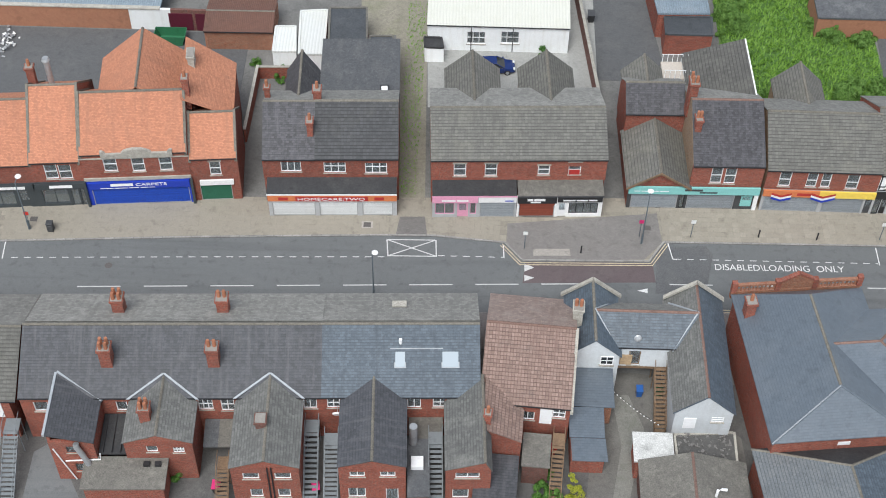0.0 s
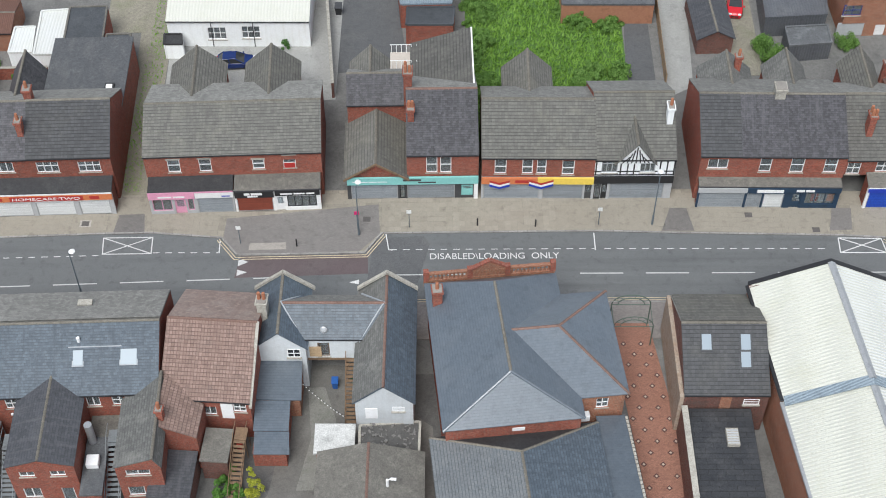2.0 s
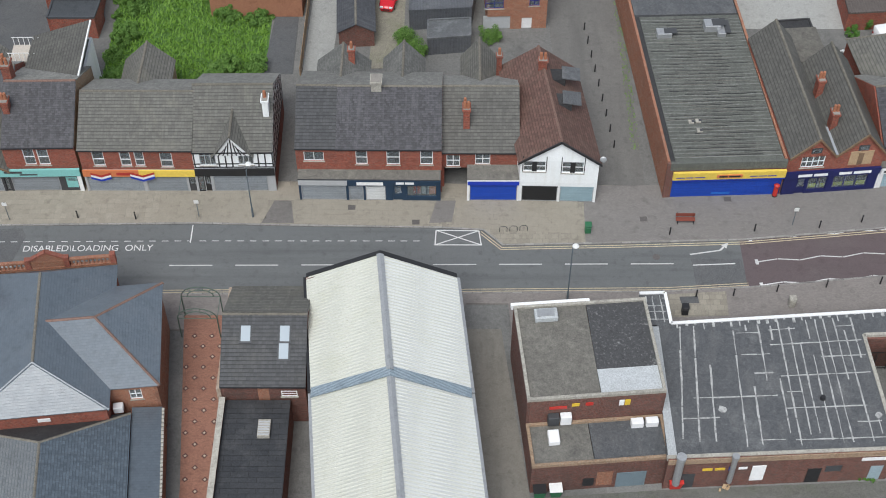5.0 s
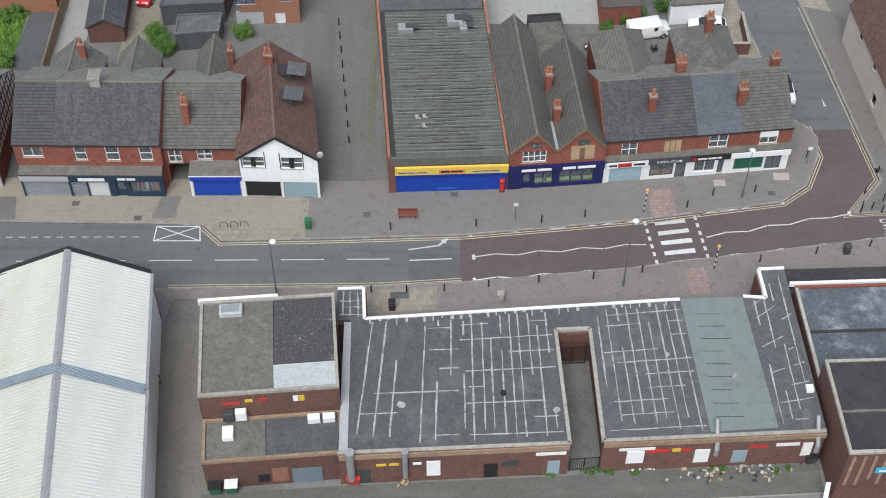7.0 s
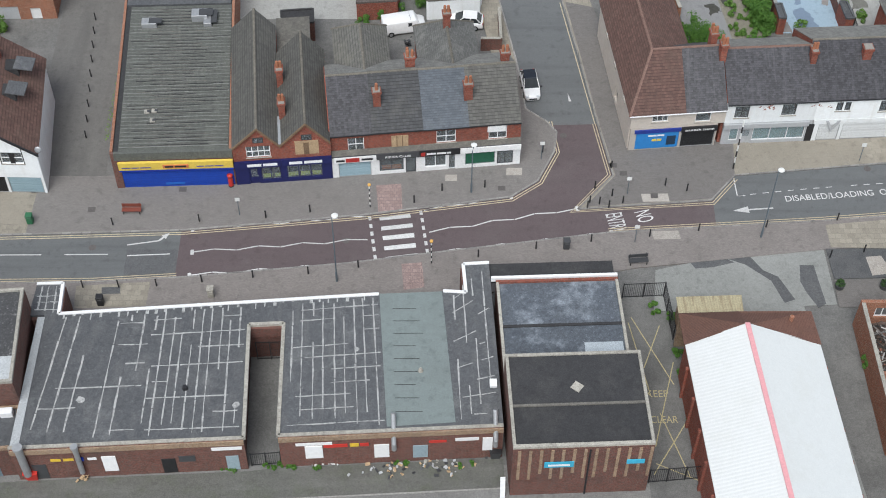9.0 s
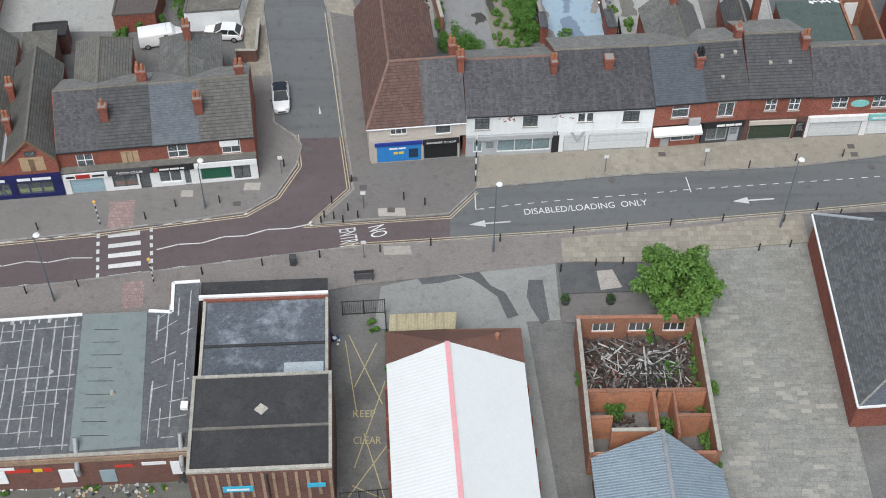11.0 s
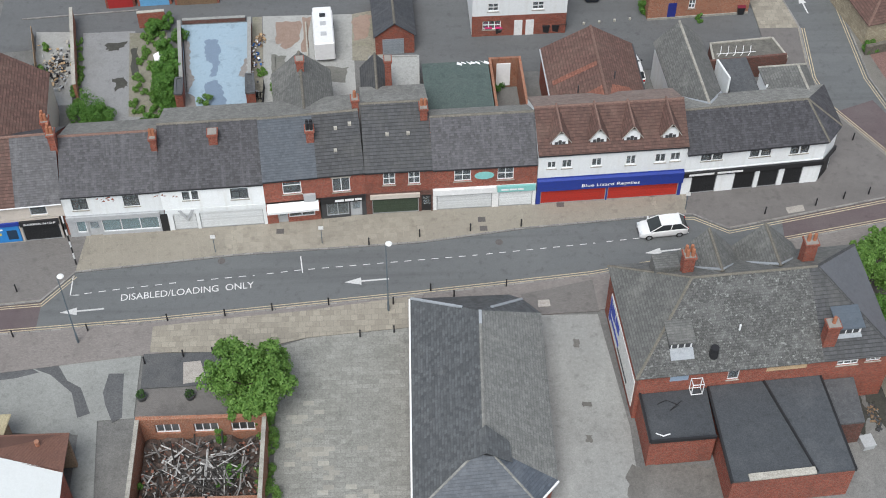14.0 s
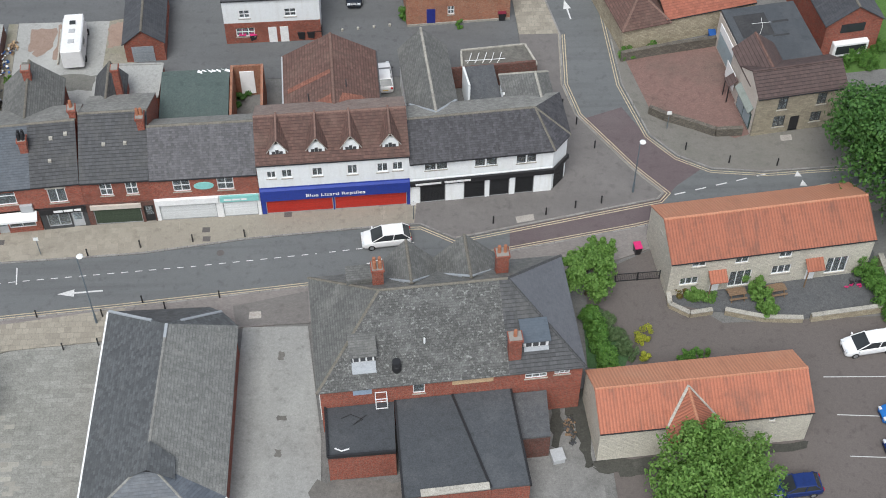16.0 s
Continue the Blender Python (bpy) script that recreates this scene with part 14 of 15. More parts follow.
for k, (pts, mm) in enumerate((([(156.0, 42.4), (157.0, 42.4), (156.7, 37), (156.1, 37)], RUSTY), ([(153.2, 41.8), (155.9, 41.9), (155.7, 38.4), (154.4, 37.6), (153.4, 38.6)], RUSTY), ([(161.3, 42.4), (163.2, 42.6), (163.1, 39.2), (161.5, 38.6)], RUSTY), ([(153, 36.8), (154.4, 36.4), (154.6, 33), (153, 33)], YARD_D2), ([(157.2, 34.6), (160.9, 34.5), (160.8, 32.4), (157.0, 32.2)], YARD_D2))):
    patch("stained_patch", ragged(pts, 0.2, 60 + k, 5), 0.009, mm, "rust and damp stains on the concrete yard", "yard")
patch("yard_rough", [(161.33, 35.54), (164.58, 35.43), (163.96, 43.49), (161.21, 42.84)], 0.008, DIRT, "rough yellowish earth beside the garage", "yard")
ga = [(163.76, 36.33), (167.73, 36.54)]
t = pitched((*ga, 8.5), 2.6, 4.2, BRICK, SLATE, "brick garage with a slate roof and grey door", "v")
part("garage_door", box(BM(), 0.7, -0.06, 0.02, 2.9, -0.003, 2.0), SHUT, t, "grey roller door")
patch("back_lane", [(124, 37.8), (165, 42.0), (165, 33.5), (206.5, 33), (206.5, 60), (124, 60)], 0.0, LANE_TAR, "dark tarmac back lane and car park", "lane")
low_wall([(126.39, 43.08), (132.25, 43.62), (138.44, 44.15)], 0.12, 0.15, KERBST, "low kerb along the back lane")
for r, mt, lab in (([(135.1, 44.63), (138.18, 44.9)], REDD, "brick garage with a red door"), ([(138.42, 44.89), (141.99, 45.14)], PALEBL, "garage with a light blue door"), ([(142.37, 44.95), (147.05, 45.16)], TIMBER, "garage with weathered doors")):
    t = flat_shed([r[0], r[1], (r[1][0], r[1][1] + 6), (r[0][0], r[0][1] + 6)], 2.4, BRICK, FELT, lab)
    L = math.hypot(r[1][0] - r[0][0], r[1][1] - r[0][1])
    part("garage_door", box(BM(), 0.25, -0.07, 0.0, L - 0.25, -0.003, 2.1), mt, t, "painted garage door", m=along(0, 0, r[1][0] - r[0][0], r[1][1] - r[0][1])[0])
heap(*[(166.87, 31.96)][0], 0.7, 0.7, 30, 14, "loose rubbish on a rear roof yard", (WHITEP, BOARD, BLACK), 0.6)
flat_shed([(162.83, 28.08), (168.03, 28.31), (168.1, 33.09), (163.11, 33.09)], 2.6, BRICK, CONC, "flat concrete-roofed rear building")
# white and brick building, and the brick house across the car park
m, W = along(*[(173.76, 38.77), (183.56, 39.11)][0], *[(173.76, 38.77), (183.56, 39.11)][1])
t = thing("apartment_house", m, "white-rendered house with a red brick ground floor", "house")
wn = [(1.58, 0.98, 3.65, 2.34)]
up = [(2.33, 3.82, 3.35, 4.85), (7.13, 3.73, 8.27, 4.83)]
front(t, 0, W, -0.03, 2.7, [(1.1, 0.9, 3.0, 2.0)], BRICK, cols=3)
front(t, 0, W, 2.7, 5.6, [(1.6, 3.3, 2.7, 4.3), (6.2, 3.3, 7.4, 4.3)], WHITE, cols=2)
for u in (4.4, 5.6):
    part("door", box(BM(), u, -0.05, 0, u + 0.85, -0.003, 2.0), WHITEP, t, "white door")
shell(t, 0, W, 0.26, 9, 5.6, WHITE, 8, front=False)
gable_u(t, W, 9, 5.6, 8, SLATE)
e = [(192.41, 40.83), (203.26, 41.61)]
m, W = along(*e[0], *e[1])
t = thing("brick_house", m, "old red brick house with a dark blue door", "house")
front(t, 0, W, -0.03, 4.8, [(4.3, 1.2, 5.0, 2.3)], BRICK_OR, cols=2)
part("door", box(BM(), 2.1, -0.05, 0, 3.0, -0.003, 2.1), BLUED, t, "dark blue door")
part("plinth", box(BM(), 0, -0.1, -0.03, W, -0.003, 0.25), COPING, t)
shell(t, 0, W, 0.26, 7.5, 4.8, BRICK_OR, 7.2, front=False)
gable_u(t, W, 7.5, 4.8, 7.2, TILE_BR)
bush([(*[(192.08, 42.03)][0], 0.8, 0.8), (*[(198.02, 40.55)][0], 0.3, 0.5)], L_MID, 73, "weeds at the foot of the brick house")
t = flat_shed([(197.7, 31.75), (205.3, 32.1), (204.3, 35.1), (197.75, 34.4)], 2.2, BRICK_DK, FELT_GR, "low flat concrete-roofed store behind the corner shop", edge=COPING)
for k in range(5):
    part("rack_bar", tube(BM(), [(0.6 + k * 0.75, 0.7, 2.2), (0.8 + k * 0.75, 0.8, 2.5), (1.1 + k * 0.75, 1.9, 2.5)], 0.035, 5), WHITEP, t)
part("rack_rail", tube(BM(), [(0.4, 0.75, 2.48), (4.4, 0.95, 2.52)], 0.035, 5), WHITEP, t)
bm = BM()
for i in range(4):
    x, y = [(185.67, 40.37)][0]
    tube(bm, [(x + i * 1.65, y + i * 0.2, 0), (x + i * 1.65, y + i * 0.2, 0.25)], 0.14, 8)
mark("stone_stub", bm, COPING, "short pale stones along the car park edge")

# far corner: stone buildings and the red yard
patch("red_yard", [(214.7, 34.49), (217.3, 35.68), (225.52, 37.56), (225.65, 23.65), (223.89, 23.1), (219.59, 25.68), (216.19, 27.39)], 0.108, REDPAVE, "faded red block-paved yard", "yard")
low_wall([(216, 26.9), (217.38, 25.89), (220.24, 24.53), (222.02, 23.53), (224.63, 23.59)], 1.0, 0.35, STONE_DK, "curved weathered stone wall round the red yard", STONE_DK, z0=0.05)
low_wall([(214.12, 34.57), (217.24, 35.31), (225.07, 36.76)], 1.2, 0.35, STONE_DK, "mossy stone wall at the back of the yard", STONE_DK, z0=0.05)
e = [(214.31, 36.05), (225.57, 38.89)]
m, W = along(*e[0], *e[1])
t = thing("stone_house", m, "stone house with a hipped red-brown tiled roof", "house")
shell(t, 0, W + 3, 0, 11, 3.1, STONE)
ORTILE = surface("orange-red machine tile", (0.31, 0.105, 0.067), (0.265, 0.09, 0.058), 0.85, "tile", (0.3, 0.3), jw=0.008, stain=(0.22, 0.095, 0.066), amount=0.45, sscale=0.4, lap=0.35, grain=0.08)
gable_u(t, W - 1.75, 11, 3.1, 5.8, ORTILE, ov=0.3, u0=4.75, ridge_mat=RIDGE_RED)
gable_v(t, 0, 5.0, 0, 8, 3.15, 5.5, TILE_BR, ov=0.3, hip=(2.6, 0), ridge_mat=RIDGE_RED)
part("vent_pipe", tube(BM(), [(8.3, 1.6, 3.8), (8.3, 1.6, 4.9), (8.1, 1.5, 5.0)], 0.08, 8), BLACK, t)
m, W = along(225.45, 23.3, 235.3, 24.85)
t = thing("stone_pub", m, "stone-fronted building with a brown tiled roof", "building")
W = 8.9
he, hr, rv = 4.97, 6.5, 2.39
wn = [(2.12, 3.19, 3.06, 4.88), (6.06, 3.21, 7.01, 4.68), (2.01, 0.91, 3.2, 2.34), (5.81, 0.97, 6.9, 2.24)]
dr = (3.74, -0.03, 4.71, 2.05)
front(t, 0, W, 0.05, he, wn, STONE_SM, cols=2, frame_mat=DKGREY, holes=[(dr[0], 0.1, dr[2], dr[3])])
part("door", box(BM(), dr[0], 0.1, 0.1, dr[2], 0.16, dr[3]), BLACK, t, "black panelled door")
shell(t, 0, W, 0.26, rv * 2, he, CREAM, hr, front=False)
gable_u(t, W, rv * 2, he, hr, TILE_COF, ov=0.3, ridge_mat=TILE_COF)
sw = rv * 2
PANEBL = paint("pale blue-grey panel", (0.30, 0.38, 0.41), 0.4)
shell(t, 0.8, W - 0.4, sw + 0.1, 13.5, he - 0.6, CREAM)
part("flat_roof", box(BM(), 0.85, sw + 0.15, he - 0.66, W - 0.45, 13.45, he - 0.3), FELT_WET, t, "flat grey felt roof")
for k, (a, b, c) in enumerate([(1.6, 8.9, 3.4), (4.6, 8.6, 0.25), (5.2, 10.6, 0.3)]):
    part("felt_repair", box(BM(), a, b, he - 0.302, a + 1.6 + c * 0.5, b + c, he - 0.29), FELT_BK, t)
part("roof_aerial", tube(BM(), [(3.4, 9.2, he - 0.3), (3.6, 9.4, he + 0.5), (3.9, 10.6, he + 0.55)], 0.022, 5), WHITEP, t)
part("roof_aerial", tube(BM(), [(2.7, 10.0, he + 0.5), (4.6, 9.9, he + 0.5)], 0.02, 5), WHITEP, t)
for a, b, z, mm in ((8.5, 12.6, (0.4, 2.5), PANEBL), (8.3, 12.7, (2.6, 3.6), WHITEP), (5.6, 8.0, (0.9, 2.9), WHITEP)):
    u = 0.735 if a > 8 else -0.065
    part("side_panel", box(BM(), u, a, z[0], u + 0.06, b, z[1]), mm, t, "painted side panel")
p = part("porch_roof", slab(BM(), [(-0.9, 4.9, 2.3), (-0.9, 6.2, 2.3), (-0.003, 6.2, 2.9), (-0.003, 4.9, 2.9)], 0.1), TILE_COF, t, "small dark tiled porch roof")
for v in (4.95, 6.05):
    part("porch_post", box(BM(), -0.85, v, 0.1, -0.76, v + 0.09, 2.28), BLACK, p)
w = part("shop_window", box(BM(), -0.09, 0.7, 0.35, -0.003, 4.2, 2.35), paint("dark green joinery", (0.02, 0.06, 0.055), 0.5), t, "dark green framed side window")
for v in (0.85, 2.55):
    part("pane", box(BM(), -0.11, v, 0.5, -0.092, v + 1.55, 2.2), PANEBL, w)
part("side_awning", slab(BM(), [(-0.003, 0.6, 3.25), (-0.003, 4.4, 3.25), (-0.5, 4.4, 2.7), (-0.5, 0.6, 2.7)], 0.1), paint("grey green awning", (0.27, 0.30, 0.27), 0.6), t, "grey-green side awning")
gable_v(t, 0.15, 4.1, rv, 7.5, he - 0.1, hr - 0.05, TILE_COF, ridge_mat=TILE_BR)
shell(t, 0.15, 4.1, sw, 7.5, he - 0.15, CREAM, hr - 0.1, axis="v", front=False)
e = [(234.44, 34.18), (240.33, 35.09)]
m, W = along(*e[0], *e[1])
t = thing("brick_house", m, "red brick gabled house with a white bay window", "house")
shell(t, 0, W, 0, 11, 4.6, BRICK, 6.6, axis="v")
gable_v(t, 0, W, 0, 11, 4.6, 6.6, SLATE)
bm = BM()
box(bm, 1.0, -0.7, 0.6, W - 1.2, -0.003, 2.3)
part("bay_window", bm, UPVC, t, "white bay window", bevel=0.08)
part("bay_glass", box(BM(), 1.3, -0.72, 0.95, W - 1.5, -0.702, 2.0), CARG, t)
part("upper_window", box(BM(), 1.6, -0.03, 3.2, W - 1.8, -0.003, 4.3), CARG, t)
patch("grass_garden", [(236.4, 31.98), (241.77, 32.63), (244.86, 45.07), (239.99, 45.25)], 0.0, GRASS, "rough garden grass", "grass")

bm = BM()
for x, y in ((229.06, 18.2), (229.33, 17.0)):
    flat_tri = [bm.verts.new((x + a, y + b, 0.013)) for a, b in ((-0.35, -0.3), (0.35, -0.35), (0.05, 0.42))]
    bm.faces.new(flat_tri)
mark("road_triangle", bm, ROADW, "white painted triangles on the road")
# stains on the concrete beside the hall
for k, (x, y, w, d) in enumerate(((180.8, -1.3, 0.28, 0.42), (181.1, -7.6, 0.4, 0.22), (180.9, -11.0, 0.25, 0.36))):
    patch("dark_stain", ragged([(x - w, y - d), (x + w, y - d), (x + w, y + d), (x - w, y + d)], 0.08, 110 + k, 4), 0.056, GRIMY, "dark worn stain in the concrete lane", "lane")
patch("damp_ground", ragged([(183.9, -13.6), (191, -13.9), (192.6, -17), (191.5, -42), (183.4, -42), (183.2, -18.4)], 0.35, 116, 9), 0.062, GRIMY, "damp brown ground behind the public house", "yard")
# alley between the public house and the barn cottage
for k, pts in enumerate(([(204.9, -5.6), (206.4, -5.8), (206.5, -8.5), (206.3, -12.9), (205.6, -13.4), (205.3, -10), (204.4, -8)], [(203.3, -7.2), (204.1, -7.4), (204.3, -9.6), (203.5, -11.4), (203.1, -11)], [(206.2, -12.75), (211.5, -12.3), (212.4, -13.6), (209, -14.3), (206.3, -13.4)], [(216.2, -11.9), (223.8, -11.3), (223.9, -12.2), (217, -13.2)])):
    patch("grimy_ground", ragged(pts, 0.22, 80 + k, 5), 0.042, GRIME, "damp mossy grime along the foot of the walls", "yard")
heap(204.7, -9.6, 0.4, 1.2, 90, 33, "dark pile of leaves and rubble in the alley", (TIMBER, DKGREY, GRIME), 0.12)
t = thing("crate", pose(203.4, -12.3, 0.02, 0, 0, 12), "grey-white plastic box on the yard concrete", "box")
part("box", box(BM(), -0.5, -0.55, 0, 0.5, 0.55, 0.55), GREYP, t, bevel=0.04)
part("lid", box(BM(), -0.54, -0.59, 0.553, 0.54, 0.59, 0.62), GREYP, t, bevel=0.02)
wheelie(204.2, -6.8, 90, BINGRN, BINGRN, "green wheeled bin behind the public house")
# cottage yards
low_wall([(214.7, 5.6), (214.6, 2.7), (216.2, 1.6), (218.2, 1.9)], 0.55, 0.35, STONE, "low stone wall along the cottage border", COPING)
low_wall([(219.3, 1.85), (222.6, 0.9), (225.9, 0.7)], 0.6, 0.35, STONE, "low stone wall along the cottage yard", COPING)
low_wall([(226.6, 0.75), (233.2, 1.6)], 0.8, 0.35, STONE, "low stone wall along the cottage yard", COPING)
patch("cottage_yard", [(215, 3), (218.3, 2.1), (226, 1), (233, 1.7), (234, 8.5), (215, 5.7)], 0.045, TAR_DK, "dark tarmac yard before the cottages", "yard")
low_wall([(234.0, 7), (234.6, -6)], 1.3, 0.4, STONE, "stone boundary wall", COPING)


def picnic(x, y, rz):
    t = thing("picnic_table", pose(x, y, 0.045, 0, 0, rz), "weathered brown timber picnic table", "table")
    for i in range(4):
        part("top_board", box(BM(), -0.8, -0.36 + i * 0.18, 0.7, 0.8, -0.2 + i * 0.18, 0.74), TIMBER, t)
    for s in (-0.68, 0.5):
        part("bench_board", box(BM(), -0.8, s, 0.42, 0.8, s + 0.2, 0.46), TIMBER, t)
    for u in (-0.6, 0.55):
        part("cross_bar", box(BM(), u, -0.66, 0.36, u + 0.06, 0.68, 0.42), TIMBER, t)
        for s in (-1, 1):
            bm = BM()
            slab(bm, [(u, s * 0.55, 0), (u, s * 0.63, 0), (u, s * 0.3, 0.7), (u, s * 0.22, 0.7)], 0.06, (1, 0, 0))
            part("leg", bm, TIMBER, t)


picnic(220.6, 3.6, 8)
picnic(224.2, 3.9, 10)
rail_fence(*[(210.15, 5.67), (214.12, 5.91)], 1.1, "black metal driveway gate")
heap(231.2, 4.4, 0.6, 0.6, 10, 17, "small pile of red and black clutter", (BLACK, MAGENTA), 0.6)

# green arched gateway of the terracotta passage
GGREEN = paint("grey green painted steel", (0.09, 0.13, 0.105), 0.5)
t = thing("archway", Matrix.Translation((33.85, -7.9, 0.1)), "grey-green steel arched gateway over the passage", "gateway")
for k, v in enumerate((0.0, -2.4)):
    for u in (0.0, 3.4):
        bm = BM()
        tube(bm, [(u, v, 0), (u, v, 2.7)], 0.06, 8)
        part("post", bm, GGREEN, t)
    for R, h0 in ((1.7, 2.7), (1.15, 2.7)):
        bm = BM()
        tube(bm, [(1.7 - R * math.cos(a * math.pi / 14), v, h0 + R * 0.75 * math.sin(a * math.pi / 14)) for a in range(15)], 0.045, 6)
        part("arch", bm, GGREEN, t)
    for a in range(1, 7):
        c, s = math.cos(a * math.pi / 7), math.sin(a * math.pi / 7)
        bm = BM()
        tube(bm, [(1.7 - 1.15 * c, v, 2.7 + 1.15 * .75 * s), (1.7 - 1.7 * c, v, 2.7 + 1.7 * .75 * s)], 0.025, 6)
        part("spoke", bm, GGREEN, t)
    bm = BM()
    tube(bm, [(0, v, 2.65), (3.4, v, 2.65)], 0.04, 6)
    part("cross_bar", bm, GGREEN, t)
for u in (0.0, 3.4):
    bm = BM()
    tube(bm, [(u, 0, 2.6), (u, -2.4, 2.6)], 0.035, 6)
    part("side_bar", bm, GGREEN, t)

# mossy path along the rear of the flat-roofed shops
patch("rear_path", [(63.3, -29.2), (74.5, -28.4), (113.4, -26.3), (113.3, -23.6), (95.2, -24.4), (92.7, -24.7), (74.5, -25.6), (63.3, -26.4)], 0.02, surface("mossy rear path", (0.15, 0.148, 0.135), (0.12, 0.12, 0.108), 0.95, stain=(0.10, 0.115, 0.07), amount=0.6, sscale=0.5, grain=0.2, streak=(0.19, 0.187, 0.175), flow=(0.2, 0.6)), "damp mossy concrete path along rear walls", "path")
structure("rear_kerb", raised([(63.3, -29.25), (74.5, -28.45), (113.4, -26.35)], 0.12, -0.05, 0.06), KERB, "low kerb along the rear path", "kerb")

# litter behind the flat-roofed shops
patch("rear_yard", [(70, -44), (70, -24.2), (125, -24.2), (125, -44)], 0.002, surface("patched yard tarmac", (0.20, 0.195, 0.185), (0.16, 0.157, 0.15), 0.95, stain=(0.30, 0.295, 0.28), amount=0.5, sscale=0.35, grain=0.22), "patched tarmac yard behind the shops", "yard")
heap(106.3, -24.56, 5.0, 0.9, 60, 18, "scattered litter and cardboard behind the shops", (DKGREY, BOARD, GREYP), 0.1)
heap(108.1, -23.61, 1.8, 0.9, 24, 19, "spread of pale debris on the tarmac", (COPING, GREYP), 0.06)
heap(107.71, -22.96, 0.5, 0.4, 16, 20, "pile of blue sacks by the wall", (BINBLUE, CARBL), 0.6)
heap(79.57, -25.46, 0.5, 0.35, 10, 22, "flattened brown cardboard boxes", (BOARD,), 0.3)
heap(98.51, -23.99, 1.2, 0.3, 14, 23, "white boards leaning in the yard", (WHITEP,), 0.2)
heap(123.72, -9.62, 0.5, 0.8, 18, 24, "rubbish bags by the loading bay fence", (WHITEP, BLACK, BINBLUE), 0.5)



# ---- yards behind the terrace and the ruin's weeds ----
YARD_DK = surface("damp yard concrete", (0.105, 0.102, 0.098), (0.08, 0.078, 0.075), 0.9, stain=(0.17, 0.165, 0.155), amount=0.5, sscale=0.5, grain=0.2)
patch("terrace_yards", [(-60, -14.2), (21.0, -13.4), (21.5, -44), (-60, -44)], 0.004, YARD_DK, "dark damp yards behind the terrace", "yard")
patch("damp_ground", ragged([(6.9, -12.6), (13.4, -12.6), (13.4, -15.5), (18.4, -18.8), (18.4, -26.5), (4.5, -26.5), (6.4, -19)], 0.15, 120, 6), 0.007, GRIMY, "damp dark concrete of the back yard", "yard")
patch("yard_path", [(7.55, -14.89), (9.01, -14.84), (10.15, -18.26), (8.58, -24.98), (7.2, -25.03), (8.15, -20.02)], 0.014, YARD_D2, "stained concrete path through the yard", "path")
patch("side_lane", [(-40.59, -22.4), (-39.15, -21.24), (-35.99, -26.63), (-40.53, -26.79)], 0.012, ASPHALT, "worn tarmac lane beside the terrace", "lane")
t = flat_shed([(12.33, -23.31), (17.21, -22.92), (17.28, -19.65), (12.22, -20.06)], 2.0, BRICK_DK, YARD_DK, "low brick store covered with rubble", COPING)
heap(*[(14.56, -21.35)][0], 2.0, 1.2, 1, 90, "rubble lying on the low store", (COPING,), 0.1)
bm = BM()
rr = random.Random(91)
cx, cy = [(14.72, -21.18)][0]
for i in range(70):
    s = Vector((rr.uniform(0.08, 0.35), rr.uniform(0.06, 0.25), rr.uniform(0.04, 0.15)))
    mm = Matrix.Translation((cx + rr.uniform(-2.2, 2.2), cy + rr.uniform(-1.4, 1.4), 2.0 + s.z / 2)) @ Matrix.Rotation(rr.uniform(0, 6.28), 4, (rr.uniform(-.2, .2), rr.uniform(-.2, .2), 1))
    bmesh.ops.create_cube(bm, size=1, matrix=mm @ Matrix.Diagonal((*s, 1)))
tagged(new("rubble", mesh("rubble", bm, surface("grey rubble", (0.22, 0.21, 0.2), (0.12, 0.115, 0.11), vary=0.2))), "loose grey rubble on a low roof", "rubble", kind="stuff")
a, b = [(6.91, -15.97), (11.18, -19.77)]
t = thing("string_lights", Matrix.Identity(4), "sagging string of white bulbs across the yard", "lights")
A, B = Vector((*a, 3.0)), Vector((*b, 2.8))
pts = [A.lerp(B, i / 16) - Vector((0, 0, 1.6 * (i / 16) * (1 - i / 16))) for i in range(17)]
bm = BM()
tube(bm, [tuple(p) for p in pts], 0.015, 5)
part("cable", bm, BLACK, t)
for p in pts[1:-1]:
    bm = BM()
    bmesh.ops.create_icosphere(bm, subdivisions=1, radius=0.07, matrix=Matrix.Translation(p - Vector((0, 0, 0.09))))
    part("bulb", bm, LAMPW, t)
for px, (x, y) in enumerate([(9.89, -14.81), (11.59, -14.74), (2.23, -21.07), (0.62, -18.62)]):
    wheelie(x, y, 20 * px, (BINBLUE, BINGRN, REDS, DKGREY)[px], (BINBLUE, BINGRN, REDS, DKGREY)[px], "plastic wheeled bin standing in the yard", 0.9)
bush([(*[(151.07, -10.33)][0], 1.2, 0.7), (*[(152.14, -13.73)][0], 1.1, 0.9), (*[(151.59, -14.8)][0], 0.9, 0.7), (*[(147.18, -17.95)][0], 0.9, 0.9), (*[(151.26, -19.44)][0], 0.9, 0.9), (*[(144.58, -14.68)][0], 0.9, 0.6)],
     L_MID, 92, "weeds and saplings growing in the burnt ruin")
bush([(*[(175.98, 31.18)][0], 0.7, 0.8), (*[(175.63, 29.79)][0], 0.6, 0.7)], L_DARK, 93, "dark shrub in a walled yard")
bush([(*[(128.62, -9.31)][0], 0.3, 0.5), (*[(128.71, -13)][0], 0.3, 0.5), (*[(128.89, -15.38)][0], 0.4, 0.5), (*[(129.16, -19.96)][0], 0.3, 0.45), (*[(127.1, -8.36)][0], 0.4, 0.6)], L_MID, 94, "weeds along the loading bay fence")
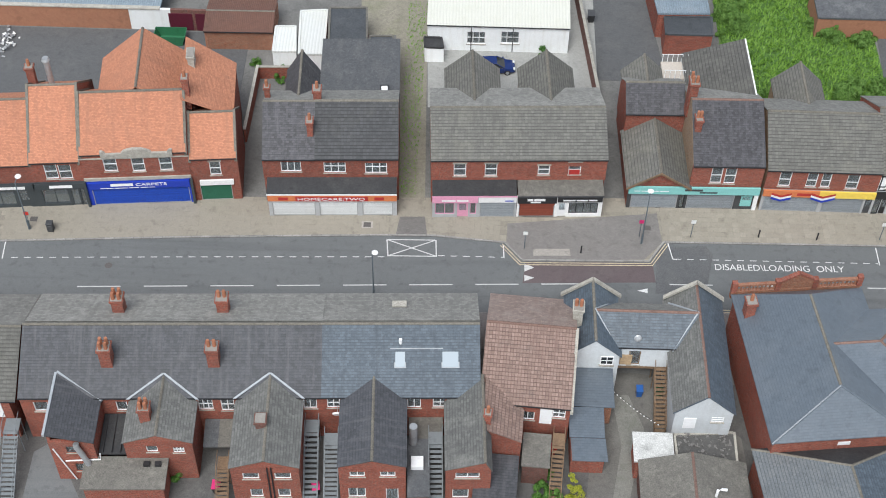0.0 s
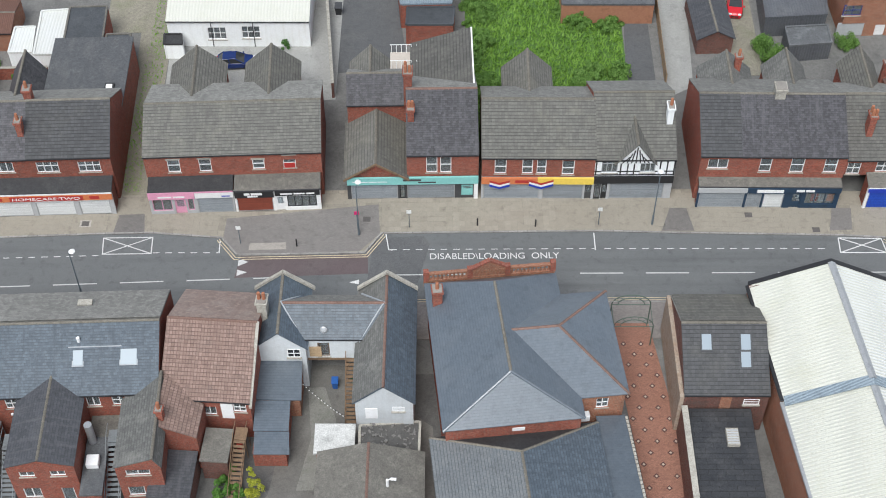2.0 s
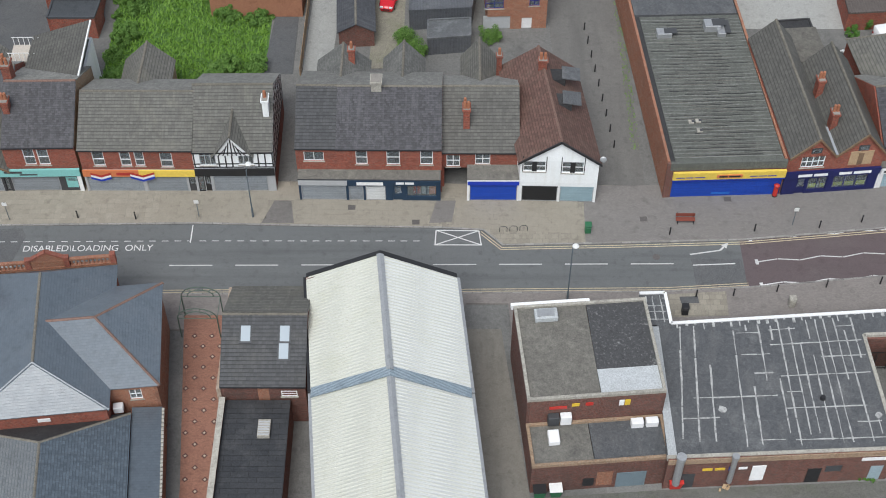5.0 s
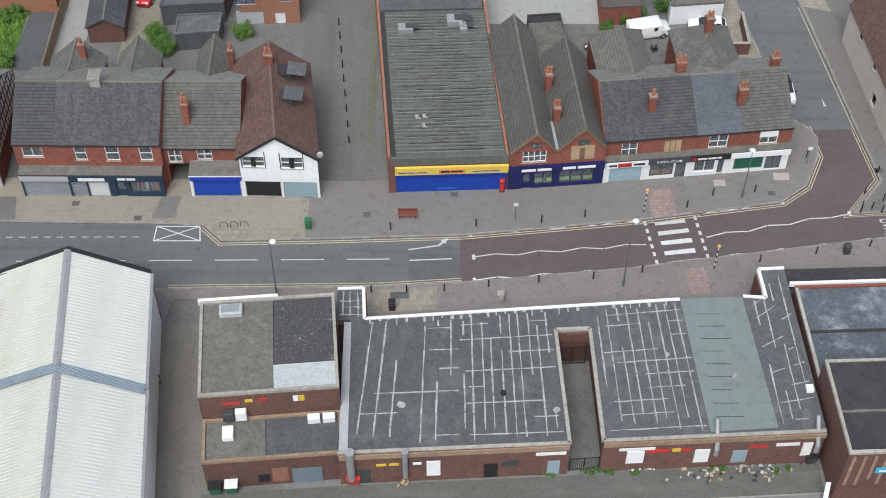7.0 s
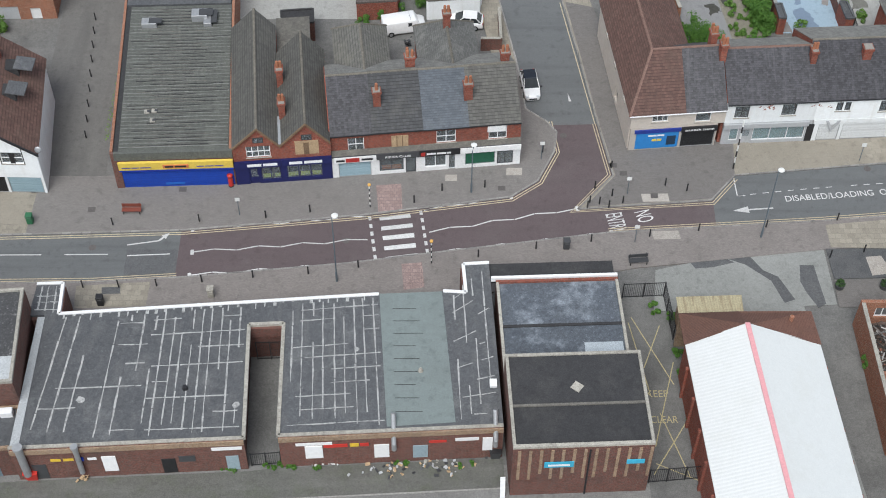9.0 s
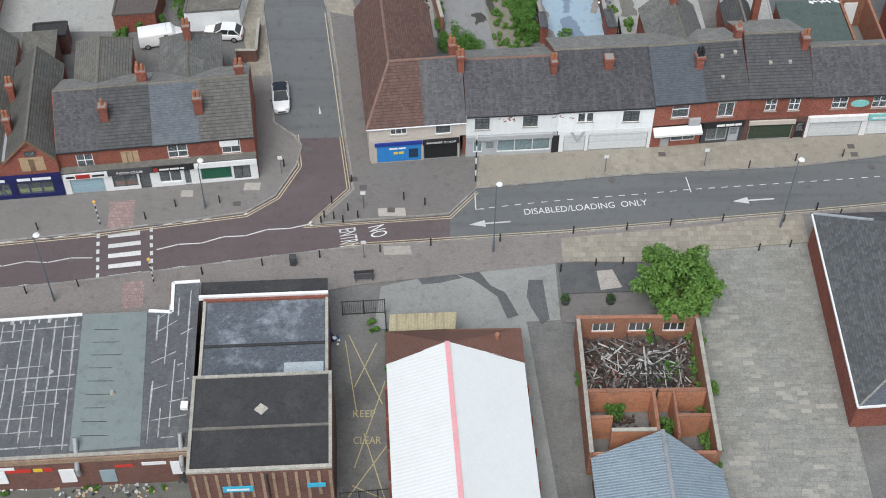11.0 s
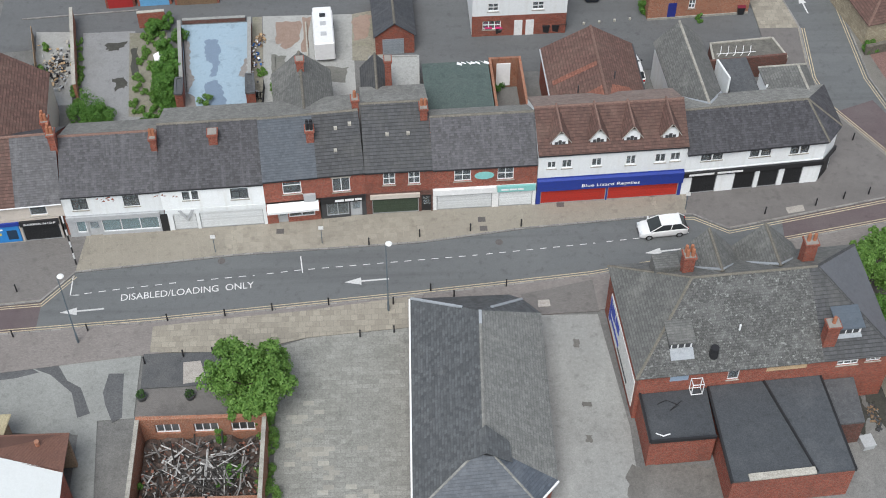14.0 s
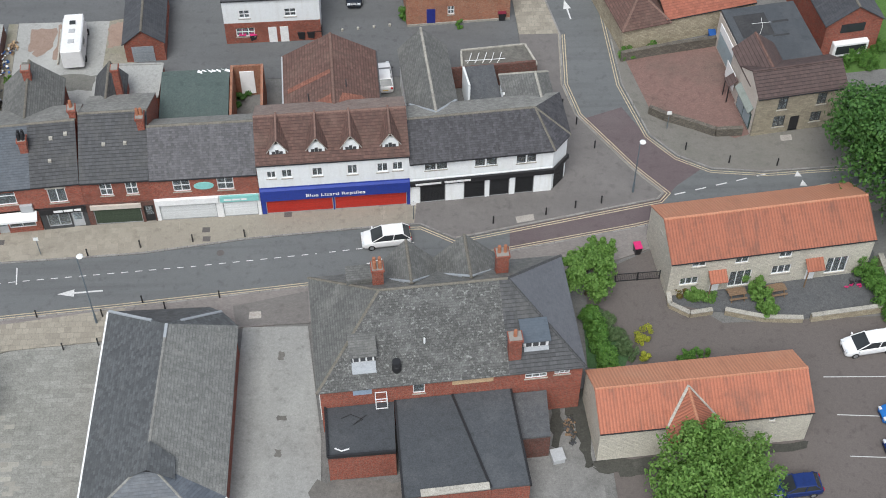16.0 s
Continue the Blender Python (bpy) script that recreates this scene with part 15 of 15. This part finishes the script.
bush([(*[(57.81, -13.75)][0], 0.6, 0.7), (*[(58.1, -15.52)][0], 0.5, 0.6), (*[(58.67, -20.63)][0], 0.4, 0.5)], L_DARK, 95, "ivy at the foot of the white shed")
patch("lawn", [(206.95, 2.93), (208.53, 2.87), (210.54, -2.09), (209.87, -3.66), (206.76, -3.54)], 0.05, surface("green turf", (0.06, 0.13, 0.05), (0.05, 0.11, 0.04), 0.95, grain=0.3, bump=0.6), "green turf strip beside the public house", "lawn")



# ---- paving slabs, piece by piece ----
def inside(x, y, poly):
    c = False
    for (x0, y0), (x1, y1) in zip(poly, poly[1:] + poly[:1]):
        if (y0 > y) != (y1 > y) and x < (x1 - x0) * (y - y0) / (y1 - y0) + x0:
            c = not c
    return c


SLAB = surface("buff paving slab", (0.315, 0.284, 0.232), (0.28, 0.253, 0.209), 0.9, stain=(0.225, 0.205, 0.172), amount=0.35, sscale=0.3, bump=0.2, grain=0.1, vary=0.08)


def lay(parent, poly, skip, near, edge):
    """Slabs 0.6 m square in rows that follow the edge line: those in the near stretch are parts, the rest one joined layer."""
    me = shared("slab", "slab", SLAB, lambda bm: slab_piece(bm))
    V, F = [], []
    count = 0
    x = min(p[0] for p in poly)
    for (ax, ay), (bx, by) in zip(edge, edge[1:]):
        L = math.hypot(bx - ax, by - ay)
        dx, dy = (bx - ax) / L, (by - ay) / L
        for i in range(int(L / 0.61)):
            for j in range(11):
                s, q = (i + 0.5) * 0.61, 0.45 + j * 0.61
                cx, cy = ax + dx * s - dy * q, ay + dy * s + dx * q
                cs = [(cx + dx * a * 0.29 - dy * b * 0.29, cy + dy * a * 0.29 + dx * b * 0.29) for a, b in ((-1, -1), (1, -1), (1, 1), (-1, 1))]
                if not all(inside(*c, poly) for c in cs) or any(inside(cx, cy, k) for k in skip):
                    continue
                if near[0] < cx < near[1] and count < 300:
                    part("slab", me, None, parent, m=Matrix.Translation((cx, cy, 0.106)) @ Matrix.Rotation(math.atan2(dy, dx), 4, "Z"))
                    count += 1
                else:
                    k = len(V)
                    V += [(*c, 0.085) for c in cs] + [(*c, 0.106) for c in cs]
                    F += [(k + 4, k + 5, k + 6, k + 7)] + [(k + a, k + (a + 1) % 4, k + 4 + (a + 1) % 4, k + 4 + a) for a in range(4)]
    m2 = bpy.data.meshes.new("slab_layer")
    m2.from_pydata(V, [], F)
    m2.materials.append(SLAB)
    ob = new("slab_layer", m2)
    ob.parent = parent
    tagged(ob, "joined buff paving slabs", kind="stuff")


def slab_piece(bm):
    box(bm, -0.29, -0.29, -0.02, 0.29, 0.29, 0.0)


SKIP_N = [[(-1.65, 4.91), (13.26, 6.83), (13.47, 2.38), (11.32, 0.21), (-0.23, -0.25), (-1.81, 1.63)], [(-11.95, 5.08), (-9.04, 5.2), (-8.72, 2.34), (-12.12, 2.2)], [(40.41, 6.25), (42.51, 6.25), (42.91, 2.82), (39.42, 2.81)],
          [(55.96, 6.29), (58.22, 6.3), (57.83, 2.86), (55.19, 2.85)], [(69.8, 0), (125, 0), (125, 50), (69.8, 9)]]
lay(bpy.data.objects["pavement_north"], PAV_N, SKIP_N, (14, 30), [p for p in ROAD_N[1:3]] + [(-12.5, 2.63), (-1.65, 2.2), (13.3, 2.75), (33.9, 3.1), (56.5, 2.62), (70, 1.6)])
lay(bpy.data.objects["pavement_east"], PAV_E, [[(120, 0), (137.3, 0), (137.3, 60), (120, 60)], [(192.4, 5), (220, 5), (220, 60), (192.4, 60)]], (150, 168), [(136.7, 8.1), (151, 9.65), (167.7, 10.6), (177.4, 12.0), (190, 13.1), (193, 13.2)])

# pale replaced blocks in the car park
PALEB = surface("pale replaced block", (0.34, 0.325, 0.285), (0.29, 0.278, 0.245), 0.95, grain=0.12, vary=0.15)
park = bpy.data.objects["car_park_paving"]
rr = random.Random(77)
me = shared("paleblock", "block", PALEB, lambda bm: box(bm, -0.44, -0.215, -0.02, 0.44, 0.215, 0.006))
seen = set()
for i in range(90):
    gx, gy = rr.choice(((157, -8), (158.5, -12), (161, -15), (160, -19), (163.5, -17), (164, -22), (157.5, -22), (162, -26)))
    c = (round((gx + rr.gauss(0, 0.9)) / 0.9), round((gy + rr.gauss(0, 0.7)) / 0.45))
    if c in seen or not 156 < c[0] * 0.9 < 166 or c[1] * 0.45 > -6.5:
        continue
    seen.add(c)
    part("block", me, None, park, m=Matrix.Translation((c[0] * 0.9 + (0.45 if c[1] % 2 else 0), c[1] * 0.45, 0.06)))
